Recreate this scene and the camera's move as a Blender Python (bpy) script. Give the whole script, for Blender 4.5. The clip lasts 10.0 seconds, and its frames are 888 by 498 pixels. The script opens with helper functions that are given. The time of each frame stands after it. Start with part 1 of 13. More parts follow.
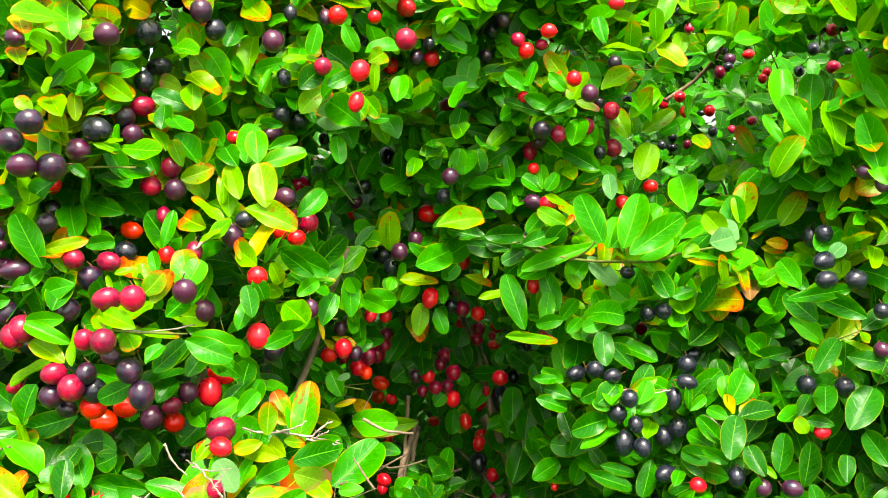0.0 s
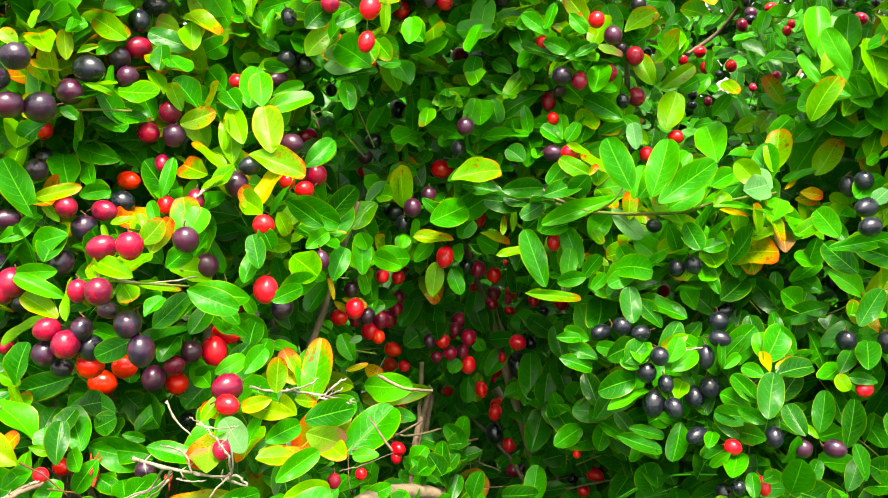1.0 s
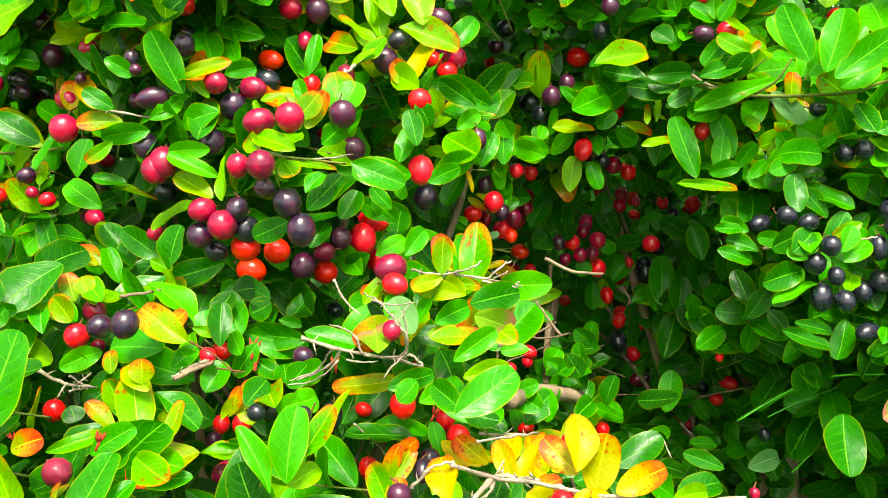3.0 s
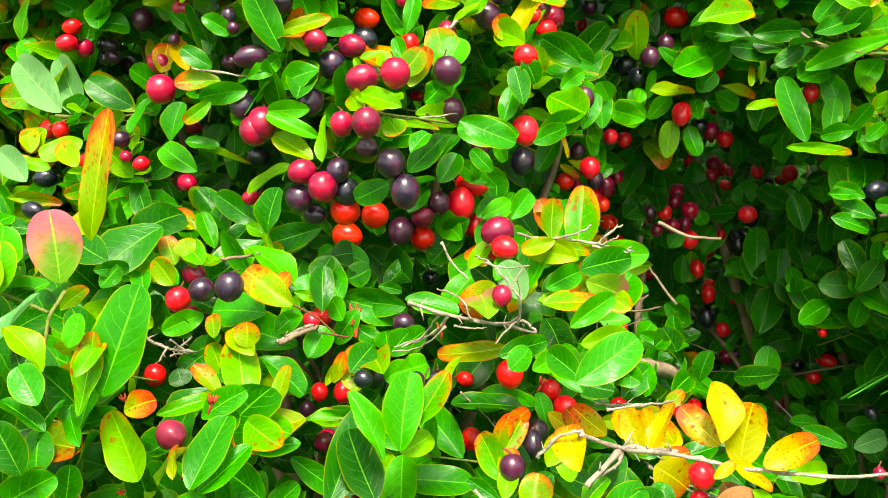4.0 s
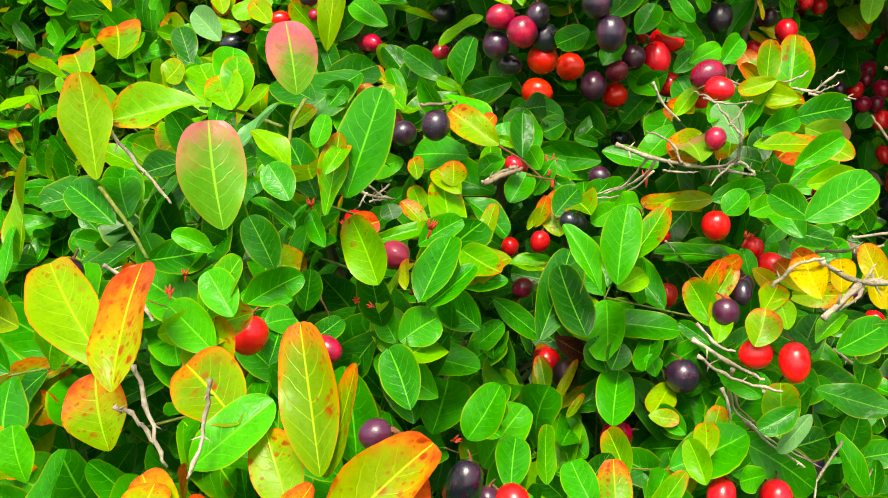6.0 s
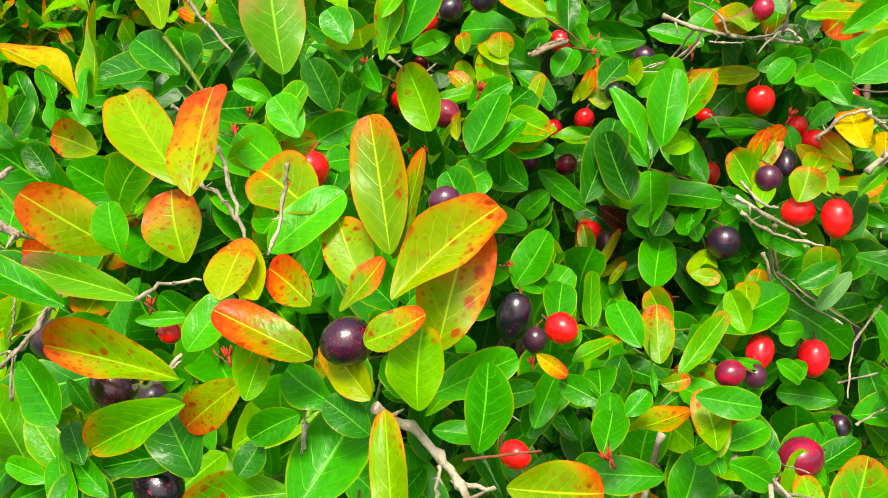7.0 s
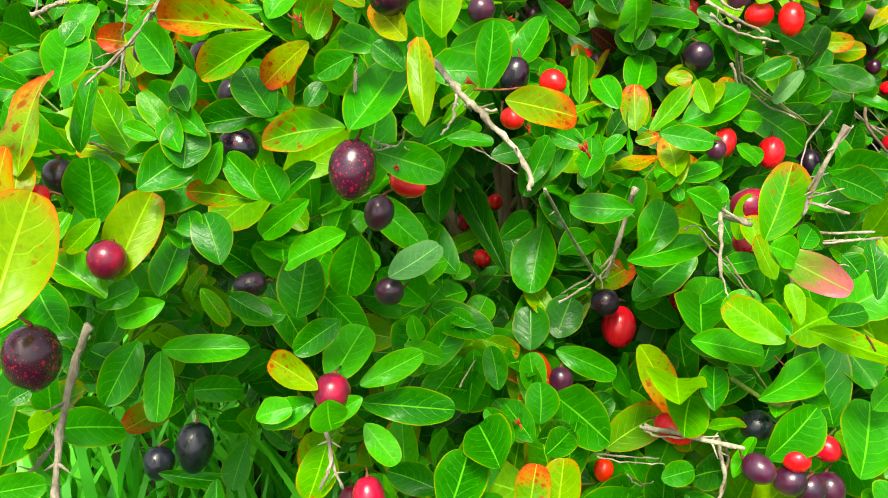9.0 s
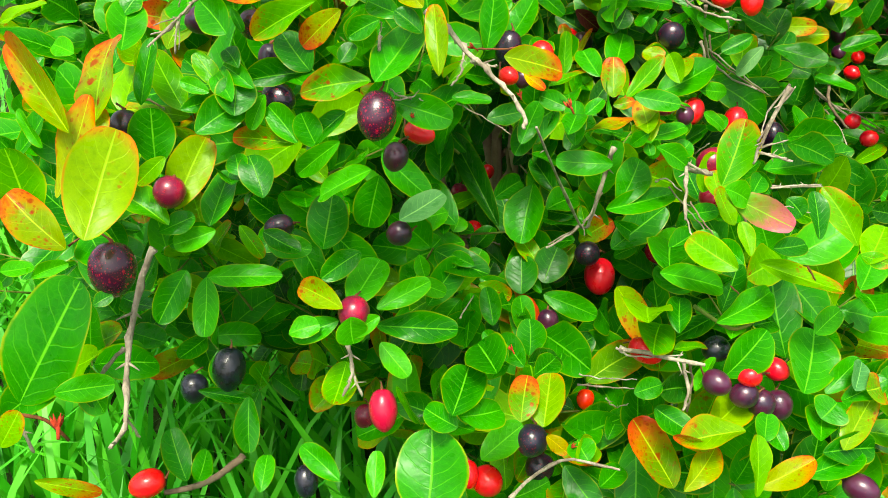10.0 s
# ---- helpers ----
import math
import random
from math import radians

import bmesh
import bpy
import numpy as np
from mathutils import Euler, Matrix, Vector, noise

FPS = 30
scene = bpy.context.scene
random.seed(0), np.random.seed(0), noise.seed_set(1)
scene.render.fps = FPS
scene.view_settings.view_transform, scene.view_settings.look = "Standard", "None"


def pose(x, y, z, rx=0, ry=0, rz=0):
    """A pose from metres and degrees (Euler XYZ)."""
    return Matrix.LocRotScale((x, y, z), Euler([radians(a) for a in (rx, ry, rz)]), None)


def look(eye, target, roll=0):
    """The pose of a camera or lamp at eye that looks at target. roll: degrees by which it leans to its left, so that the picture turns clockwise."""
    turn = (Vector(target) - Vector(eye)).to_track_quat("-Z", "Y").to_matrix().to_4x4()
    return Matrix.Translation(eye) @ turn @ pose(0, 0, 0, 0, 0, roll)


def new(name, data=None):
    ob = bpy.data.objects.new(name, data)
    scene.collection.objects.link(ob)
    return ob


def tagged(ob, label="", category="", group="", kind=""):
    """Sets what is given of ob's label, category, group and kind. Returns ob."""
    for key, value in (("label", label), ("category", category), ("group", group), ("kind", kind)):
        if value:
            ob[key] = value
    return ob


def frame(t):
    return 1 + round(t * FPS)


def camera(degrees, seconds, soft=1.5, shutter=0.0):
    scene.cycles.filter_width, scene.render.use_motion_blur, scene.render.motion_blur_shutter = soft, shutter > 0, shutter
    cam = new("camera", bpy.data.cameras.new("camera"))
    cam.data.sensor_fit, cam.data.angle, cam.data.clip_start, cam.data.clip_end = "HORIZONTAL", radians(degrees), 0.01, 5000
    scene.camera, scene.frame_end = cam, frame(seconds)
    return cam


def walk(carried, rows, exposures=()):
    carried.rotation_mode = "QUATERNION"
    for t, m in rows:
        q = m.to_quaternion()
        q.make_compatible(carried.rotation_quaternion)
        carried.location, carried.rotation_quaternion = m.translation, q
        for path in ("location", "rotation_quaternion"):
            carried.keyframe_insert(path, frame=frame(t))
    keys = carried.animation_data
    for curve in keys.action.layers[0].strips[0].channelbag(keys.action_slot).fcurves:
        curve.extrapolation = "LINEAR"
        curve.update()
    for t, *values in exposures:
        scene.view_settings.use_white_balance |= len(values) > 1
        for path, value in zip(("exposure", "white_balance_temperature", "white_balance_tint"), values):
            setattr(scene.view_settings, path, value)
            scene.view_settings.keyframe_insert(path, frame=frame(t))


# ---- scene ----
cam = camera(53.7, 10.0, soft=0.8)
PATH = [
    (0, (-0.00000, -0.00000, 1.00000), (0.0000, 1.9973, 0.8954), 0.00),
    (0.5, (-0.00240, 0.02934, 0.98171), (-0.0040, 2.0261, 0.8671), -0.27),
    (1, (-0.01333, 0.05021, 0.96457), (-0.0216, 2.0454, 0.8261), -0.60),
    (1.5, (-0.04270, 0.05948, 0.94556), (-0.0701, 2.0492, 0.7449), -0.93),
    (2, (-0.06625, 0.06658, 0.93359), (-0.1351, 2.0512, 0.6956), -1.08),
    (3.5, (-0.11101, 0.09712, 0.90966), (-0.3182, 2.0639, 0.6115), -1.67),
    (4, (-0.13491, 0.10638, 0.90181), (-0.4107, 2.0613, 0.5818), -1.82),
    (4.5, (-0.15697, 0.10841, 0.89086), (-0.5068, 2.0454, 0.5364), -1.88),
    (5, (-0.16903, 0.10277, 0.87843), (-0.5853, 2.0189, 0.4843), -1.85),
    (5.5, (-0.18457, 0.09894, 0.86628), (-0.6685, 1.9927, 0.4426), -2.09),
    (7, (-0.19362, 0.06489, 0.81094), (-0.7974, 1.8726, 0.2046), -2.70),
    (7.5, (-0.19313, 0.03761, 0.79478), (-0.8136, 1.8271, 0.1524), -2.67),
    (8, (-0.18450, 0.00987, 0.77635), (-0.8059, 1.7888, 0.1060), -2.51),
    (8.5, (-0.17609, -0.01398, 0.75826), (-0.7906, 1.7525, 0.0498), -2.29),
    (9, (-0.16582, -0.04522, 0.74771), (-0.7673, 1.7185, 0.0214), -2.07),
    (9.5, (-0.15451, -0.08480, 0.74891), (-0.7393, 1.6812, 0.0146), -1.82),
    (10, (-0.15216, -0.12049, 0.74717), (-0.7222, 1.6480, 0.0073), -1.60),
]
walk(cam, [(t, look(eye, target, roll)) for t, eye, target, roll in PATH], [(0.0, 1.68, 7400, 8), (3.5, 1.56, 7400, 6), (5.5, 1.2, 7400, 7), (7.0, 1.0, 7400, 8), (10.0, 1.08, 7200, 2)])

# ---- light: a bright, thinly clouded day ----
world = bpy.data.worlds.new("world")
scene.world = world
world.use_nodes = True
wn, wl = world.node_tree.nodes, world.node_tree.links
sky = wn.new("ShaderNodeTexSky")
sky.sky_type, sky.sun_disc = "NISHITA", False
sky.sun_elevation, sky.sun_rotation = radians(60), radians(171)
sky.air_density, sky.dust_density, sky.ozone_density = 1.0, 4.0, 1.0
veil = wn.new("ShaderNodeHueSaturation")
veil.inputs["Saturation"].default_value = 0.50
wl.new(sky.outputs["Color"], veil.inputs["Color"])
wl.new(veil.outputs["Color"], wn["Background"].inputs["Color"])
wn["Background"].inputs["Strength"].default_value = 0.13

sun_data = bpy.data.lights.new("sun", "SUN")
sun_data.energy, sun_data.angle, sun_data.color = 2.6, radians(16), (1.0, 0.97, 0.90)
sun = new("sun", sun_data)
sun.matrix_world = look((0.4, -1.9, 5.0), (0, 0.6, 0.6))


# ---- materials ----
class Nodes:
    """Short hand for building a node material."""

    def __init__(self, name):
        self.mat = bpy.data.materials.new(name)
        self.mat.use_nodes = True
        self.tree = self.mat.node_tree
        self.bsdf = self.tree.nodes["Principled BSDF"]
        self.out = self.tree.nodes["Material Output"]

    def add(self, kind, **values):
        node = self.tree.nodes.new(kind)
        for key, value in values.items():
            setattr(node, key, value)
        return node

    def link(self, a, b):
        self.tree.links.new(a, b)

    def put(self, value, socket):
        if isinstance(value, (int, float, tuple)):
            socket.default_value = value if not isinstance(value, tuple) else (*value, 1.0)[:4]
        else:
            self.link(value, socket)

    def maths(self, op, a, b=0.0, c=0.0):
        node = self.add("ShaderNodeMath", operation=op)
        for n, v in enumerate((a, b, c)):
            self.put(v, node.inputs[n])
        return node.outputs[0]

    def step(self, value, lo, hi):
        node = self.add("ShaderNodeMapRange", interpolation_type="SMOOTHSTEP")
        self.put(value, node.inputs["Value"])
        node.inputs["From Min"].default_value, node.inputs["From Max"].default_value = lo, hi
        return node.outputs["Result"]

    def mix(self, fac, a, b):
        node = self.add("ShaderNodeMix", data_type="RGBA")
        self.put(fac, node.inputs["Factor"])
        self.put(a, node.inputs["A"])
        self.put(b, node.inputs["B"])
        return node.outputs["Result"]

    def coords(self):
        return self.add("ShaderNodeTexCoord").outputs["Object"]

    def noise(self, scale, detail=3.0, where=None, rough=0.55):
        node = self.add("ShaderNodeTexNoise")
        node.inputs["Scale"].default_value, node.inputs["Detail"].default_value = scale, detail
        node.inputs["Roughness"].default_value = rough
        self.link(where if where is not None else self.coords(), node.inputs["Vector"])
        return node.outputs["Fac"]

    def bump(self, height, strength, distance):
        node = self.add("ShaderNodeBump")
        node.inputs["Strength"].default_value, node.inputs["Distance"].default_value = strength, distance
        self.link(height, node.inputs["Height"])
        self.link(node.outputs["Normal"], self.bsdf.inputs["Normal"])
        return node.outputs["Normal"]

    def chance(self):
        """A number that differs from leaf to leaf, for single leaves and for joined ones."""
        a = self.add("ShaderNodeObjectInfo").outputs["Random"]
        b = self.add("ShaderNodeNewGeometry").outputs["Random Per Island"]
        return self.maths("FRACT", self.maths("ADD", a, b))


def leaf_material(name, dark, light, rust, margin, clear=0.34, gloss=0.17, spotted=1.0, orange=(0.72, 0.17, 0.003), scarlet=(0.72, 0.03, 0.008)):
    """A leathery leaf: pale midrib, looping side veins and a fine net, a yellowish margin, and rust from the tip by the amount given."""
    n = Nodes(name)
    uv = n.add("ShaderNodeSeparateXYZ")
    n.link(n.add("ShaderNodeUVMap").outputs["UV"], uv.inputs[0])
    across = n.maths("MULTIPLY", n.maths("ABSOLUTE", n.maths("SUBTRACT", uv.outputs[0], 0.5)), 2.0)
    along = uv.outputs[1]
    pick = n.chance()
    other = n.maths("FRACT", n.maths("MULTIPLY", pick, 17.31))
    shift = n.add("ShaderNodeCombineXYZ")
    n.link(n.maths("MULTIPLY", uv.outputs[0], 0.55), shift.inputs[0])
    n.link(along, shift.inputs[1])
    n.link(n.maths("MULTIPLY", pick, 40.0), shift.inputs[2])
    where = shift.outputs[0]
    cloud = n.noise(3.0, 3.0, where)
    fine = n.noise(14.0, 3.0, where)
    grain = n.noise(60.0, 2.0, where)
    colour = n.mix(n.step(n.maths("ADD", n.maths("MULTIPLY", pick, 0.75), n.maths("MULTIPLY", cloud, 0.35)), 0.1, 1.0), dark, light)
    colour = n.mix(n.maths("MULTIPLY", n.step(fine, 0.42, 0.75), 0.30), colour, tuple(0.6 * v for v in dark))
    colour = n.mix(n.maths("MULTIPLY", n.step(grain, 0.45, 0.8), 0.18), colour, tuple(0.55 * v for v in dark))
    edge = n.maths("MULTIPLY", n.maths("POWER", across, 3.0), 0.35)
    colour = n.mix(edge, colour, tuple(min(0.9, 1.1 * v + s) for v, s in zip(light, (0.03, 0.04, 0.0))))
    # side veins bend forward from the midrib and fade before the margin
    bend = n.maths("ADD", n.maths("MULTIPLY", across, -1.0), n.maths("MULTIPLY", n.maths("POWER", across, 2.0), -1.1))
    crook = n.maths("MULTIPLY", n.maths("SUBTRACT", cloud, 0.5), 1.3)
    wave = n.maths("FRACT", n.maths("ADD", n.maths("ADD", n.maths("MULTIPLY", along, 7.0), n.maths("MULTIPLY", other, 3.0)), n.maths("ADD", bend, crook)))
    vein = n.maths("SUBTRACT", 1.0, n.step(n.maths("ABSOLUTE", n.maths("SUBTRACT", wave, 0.5)), 0.01, 0.075))
    vein = n.maths("MULTIPLY", vein, n.maths("SUBTRACT", 1.0, n.step(across, 0.55, 0.95)))
    web = n.add("ShaderNodeTexVoronoi", feature="DISTANCE_TO_EDGE")
    web.inputs["Scale"].default_value = 22.0
    n.link(where, web.inputs["Vector"])
    net = n.maths("SUBTRACT", 1.0, n.step(web.outputs["Distance"], 0.0, 0.10))
    rib = n.maths("SUBTRACT", 1.0, n.step(across, 0.015, 0.055))
    pale = tuple(min(1.0, 1.15 * v + 0.05 * s) for v, s in zip(light, (2.2, 4.0, 0.3)))
    colour = n.mix(n.maths("MULTIPLY", net, 0.07), colour, pale)
    colour = n.mix(n.maths("MULTIPLY", vein, n.maths("ADD", 0.08, n.maths("MULTIPLY", cloud, 0.45))), colour, pale)
    colour = n.mix(n.maths("MULTIPLY", n.step(across, 0.91, 0.98), n.maths("MULTIPLY", n.step(cloud, 0.2, 0.6), margin)), colour, (0.50, 0.46, 0.008) if rust < 0.5 else (0.66, 0.20, 0.006))
    if rust:
        lot = n.maths("MULTIPLY", n.maths("SUBTRACT", other, 0.42), 0.42)
        tip = n.step(n.maths("ADD", n.maths("ADD", along, lot), n.maths("ADD", n.maths("MULTIPLY", cloud, 0.8), n.maths("MULTIPLY", n.maths("POWER", across, 3.0), 0.28))), 1.42 - 0.55 * rust, 1.95 - 0.5 * rust)
        colour = n.mix(n.maths("MULTIPLY", tip, 0.85), colour, orange)
        red = n.step(n.maths("ADD", n.maths("MULTIPLY", n.maths("ADD", along, lot), 0.8), n.maths("ADD", n.maths("MULTIPLY", fine, 0.7), n.maths("MULTIPLY", n.maths("POWER", across, 4.0), 0.15))), 1.25 - 0.38 * rust, 1.66 - 0.35 * rust)
        colour = n.mix(n.maths("MULTIPLY", red, 0.9), colour, scarlet)
        for scale, size, deep in ((7.0, 0.48, 0.85), (19.0, 0.56, 0.65)):
            spots = n.add("ShaderNodeTexVoronoi")
            spots.inputs["Scale"].default_value = scale
            n.link(where, spots.inputs["Vector"])
            odd = n.add("ShaderNodeSeparateColor")
            n.link(spots.outputs["Color"], odd.inputs[0])
            reach = n.maths("ADD", spots.outputs["Distance"], n.maths("ADD", n.maths("MULTIPLY", fine, 0.5), n.maths("MULTIPLY", odd.outputs[0], 0.45)))
            dots = n.maths("MULTIPLY", n.maths("SUBTRACT", 1.0, n.step(reach, size, size + 0.22)), n.step(n.maths("ADD", n.maths("ADD", cloud, lot), n.maths("MULTIPLY", along, 0.4)), 0.86 - 0.42 * rust, 1.08 - 0.36 * rust))
            colour = n.mix(n.maths("MULTIPLY", dots, deep * spotted), colour, (0.40, 0.010, 0.002))
    colour = n.mix(n.maths("MULTIPLY", rib, 0.9), colour, pale)
    n.link(colour, n.bsdf.inputs["Base Color"])
    n.bsdf.inputs["Specular IOR Level"].default_value = gloss
    n.put(n.maths("ADD", 0.18, n.maths("MULTIPLY", cloud, 0.24)), n.bsdf.inputs["Roughness"])
    relief = n.maths("ADD", n.maths("ADD", n.maths("MULTIPLY", rib, -0.6), n.maths("MULTIPLY", vein, -0.35)), n.maths("ADD", n.maths("MULTIPLY", fine, 0.03), n.maths("MULTIPLY", cloud, 0.3)))
    normal = n.bump(relief, 0.16, 0.02)
    through_leaf = n.add("ShaderNodeBsdfTranslucent")
    glow = n.mix(0.30, colour, light)
    n.link(glow, through_leaf.inputs["Color"])
    n.link(normal, through_leaf.inputs["Normal"])
    both = n.add("ShaderNodeMixShader")
    both.inputs[0].default_value = clear
    n.link(n.bsdf.outputs[0], both.inputs[1])
    n.link(through_leaf.outputs[0], both.inputs[2])
    n.link(both.outputs[0], n.out.inputs["Surface"])
    return n.mat


# deep also stands in for shaded leaves, bright and young for sunlit ones
LEAF = {
    "green": leaf_material("leaf_green", (0.003, 0.15, 0.0012), (0.022, 0.34, 0.002), 0.0, 0.5, gloss=0.24),
    "deep": leaf_material("leaf_deep_and_shaded", (0.003, 0.085, 0.002), (0.008, 0.19, 0.003), 0.0, 0.35, gloss=0.22),
    "young": leaf_material("leaf_young", (0.03, 0.34, 0.002), (0.19, 0.52, 0.003), 0.18, 0.7, 0.42),
    "blush": leaf_material("leaf_blushed", (0.07, 0.30, 0.002), (0.26, 0.46, 0.003), 0.62, 0.8, 0.38),
    "rust": leaf_material("leaf_rusty", (0.12, 0.30, 0.002), (0.34, 0.42, 0.003), 1.0, 0.9, 0.38),
    "yellow": leaf_material("leaf_yellow", (0.32, 0.38, 0.003), (0.70, 0.46, 0.004), 0.75, 0.5, 0.38),
    "bright": leaf_material("leaf_fresh_and_sunlit", (0.010, 0.29, 0.003), (0.06, 0.48, 0.006), 0.0, 0.55, 0.42),
    "pink": leaf_material("leaf_pink_tipped", (0.08, 0.34, 0.006), (0.20, 0.44, 0.02), 1.0, 0.5, 0.38, 0.2, 0.3, (0.62, 0.20, 0.12), (0.66, 0.12, 0.20)),
    "dead": leaf_material("leaf_dead_brown", (0.20, 0.09, 0.03), (0.34, 0.16, 0.06), 0.3, 0.0, 0.2),
    "maroon": leaf_material("leaf_maroon", (0.09, 0.008, 0.015), (0.16, 0.02, 0.03), 0.0, 0.1, 0.2),
    "pale": leaf_material("leaf_pale", (0.06, 0.28, 0.07), (0.18, 0.42, 0.14), 0.0, 0.1),
}


def berry_material(name, skin, shade, fleck, flecks, rough=0.22, gloss=0.35, bloom=0.0):
    """A waxy skin, clouded between two colours, with flecks of two sizes and a thin blue-grey bloom in patches."""
    n = Nodes(name)
    place = n.coords()
    pick = n.add("ShaderNodeObjectInfo").outputs["Random"]
    shift = n.add("ShaderNodeVectorMath", operation="ADD")
    n.link(place, shift.inputs[0])
    n.link(n.maths("MULTIPLY", pick, 9.0), shift.inputs[1])
    where = shift.outputs[0]
    cloud = n.noise(1.6, 3.0, where)
    fine = n.noise(38.0, 3.0, where)
    colour = n.mix(n.step(n.maths("ADD", cloud, n.maths("MULTIPLY", n.maths("SUBTRACT", pick, 0.5), 0.4)), 0.35, 0.7), skin, shade)
    blotch = n.step(n.maths("ADD", n.noise(2.6, 3.0, where), n.maths("MULTIPLY", n.maths("SUBTRACT", pick, 0.5), 0.25)), 0.56 - 0.3 * flecks, 0.74)
    for scale, size in ((11.0, 0.46), (24.0, 0.50)):
        dots = n.add("ShaderNodeTexVoronoi")
        dots.inputs["Scale"].default_value = scale
        n.link(where, dots.inputs["Vector"])
        odd = n.add("ShaderNodeSeparateColor")
        n.link(dots.outputs["Color"], odd.inputs[0])
        reach = n.maths("ADD", dots.outputs["Distance"], n.maths("ADD", n.maths("MULTIPLY", fine, 0.4), n.maths("MULTIPLY", odd.outputs[0], 0.45)))
        spot = n.maths("MULTIPLY", n.maths("SUBTRACT", 1.0, n.step(reach, size - 0.08, size + 0.24)), blotch)
        colour = n.mix(n.maths("MULTIPLY", spot, flecks), colour, fleck)
    if bloom:
        colour = n.mix(n.maths("MULTIPLY", n.step(n.noise(3.4, 4.0, where), 0.35, 0.7), bloom), colour, (0.10, 0.12, 0.22))
    n.link(colour, n.bsdf.inputs["Base Color"])
    n.put(n.maths("ADD", rough, n.maths("MULTIPLY", cloud, 0.12)), n.bsdf.inputs["Roughness"])
    n.bsdf.inputs["Specular IOR Level"].default_value = gloss
    n.bsdf.inputs["Coat Weight"].default_value = 0.5
    n.bsdf.inputs["Coat Roughness"].default_value = 0.12
    n.bump(n.maths("ADD", n.maths("MULTIPLY", fine, 0.5), cloud), 0.08, 0.02)
    return n.mat


SKIN = {
    "red": berry_material("berry_red", (0.93, 0.004, 0.008), (0.82, 0.002, 0.022), (0.85, 0.06, 0.04), 0.25),
    "crimson": berry_material("berry_crimson", (0.50, 0.001, 0.040), (0.16, 0.001, 0.030), (0.75, 0.02, 0.04), 0.45),
    "purple": berry_material("berry_purple", (0.070, 0.001, 0.030), (0.005, 0.001, 0.016), (0.42, 0.003, 0.03), 0.5, 0.24, 0.5, 0.12),
    "black": berry_material("berry_black", (0.003, 0.004, 0.008), (0.006, 0.005, 0.013), (0.05, 0.01, 0.02), 0.15, 0.22, 0.5, 0.14),
    "orange": berry_material("berry_orange", (0.95, 0.026, 0.003), (0.92, 0.008, 0.004), (0.95, 0.10, 0.01), 0.2),
    "speckled": berry_material("berry_speckled", (0.004, 0.001, 0.010), (0.045, 0.001, 0.022), (0.62, 0.003, 0.035), 0.7, 0.16, 0.5, 0.03),
    "wrinkled": berry_material("berry_wrinkled", (0.32, 0.012, 0.05), (0.16, 0.006, 0.03), (0.5, 0.05, 0.08), 0.3, 0.4),
}


def bark_material(name, dark, light, scale):
    n = Nodes(name)
    stretch = n.add("ShaderNodeMapping")
    stretch.inputs["Scale"].default_value = (1.0, 1.0, 0.5)
    n.link(n.coords(), stretch.inputs[0])
    coarse = n.noise(scale, 4.0, stretch.outputs[0])
    fine = n.noise(scale * 7, 4.0, stretch.outputs[0])
    colour = n.mix(n.step(coarse, 0.3, 0.7), dark, light)
    colour = n.mix(n.maths("MULTIPLY", n.step(fine, 0.5, 0.75), 0.5), colour, tuple(0.45 * v for v in dark))
    n.link(colour, n.bsdf.inputs["Base Color"])
    n.bsdf.inputs["Roughness"].default_value = 0.8
    n.bump(n.maths("ADD", coarse, fine), 0.6, 0.003)
    return n.mat


BARK = bark_material("bark_brown", (0.13, 0.085, 0.05), (0.30, 0.22, 0.14), 30.0)
DRY = bark_material("bark_dry_grey", (0.20, 0.16, 0.11), (0.50, 0.43, 0.33), 90.0)
SHOOT = bark_material("bark_green_shoot", (0.08, 0.16, 0.01), (0.20, 0.20, 0.03), 60.0)
STUB = bark_material("stub_scarlet", (0.62, 0.02, 0.01), (0.80, 0.09, 0.02), 90.0)
STALK = bark_material("stalk_red", (0.10, 0.05, 0.012), (0.26, 0.06, 0.02), 80.0)


def soil_material():
    n = Nodes("soil_and_moss")
    a, b = n.noise(6.0, 5.0), n.noise(60.0, 4.0)
    colour = n.mix(n.step(a, 0.35, 0.65), (0.03, 0.028, 0.014), (0.018, 0.06, 0.008))
    colour = n.mix(n.maths("MULTIPLY", b, 0.5), colour, (0.03, 0.05, 0.015))
    n.link(colour, n.bsdf.inputs["Base Color"])
    n.bsdf.inputs["Roughness"].default_value = 0.95
    n.bsdf.inputs["Specular IOR Level"].default_value = 0.05
    n.bump(n.maths("ADD", a, b), 0.8, 0.02)
    return n.mat


SOIL = soil_material()


def grass_material():
    n = Nodes("grass_blade")
    pick = n.chance()
    colour = n.mix(n.step(pick, 0.1, 0.9), (0.025, 0.36, 0.006), (0.12, 0.66, 0.03))
    n.link(colour, n.bsdf.inputs["Base Color"])
    n.bsdf.inputs["Roughness"].default_value = 0.45
    t = n.add("ShaderNodeBsdfTranslucent")
    n.link(colour, t.inputs["Color"])
    both = n.add("ShaderNodeMixShader")
    both.inputs[0].default_value = 0.35
    n.link(n.bsdf.outputs[0], both.inputs[1])
    n.link(t.outputs[0], both.inputs[2])
    n.link(both.outputs[0], n.out.inputs["Surface"])
    return n.mat


GRASS = grass_material()


# ---- tools ----
dice = random.Random(7)
rng = np.random.default_rng(11)


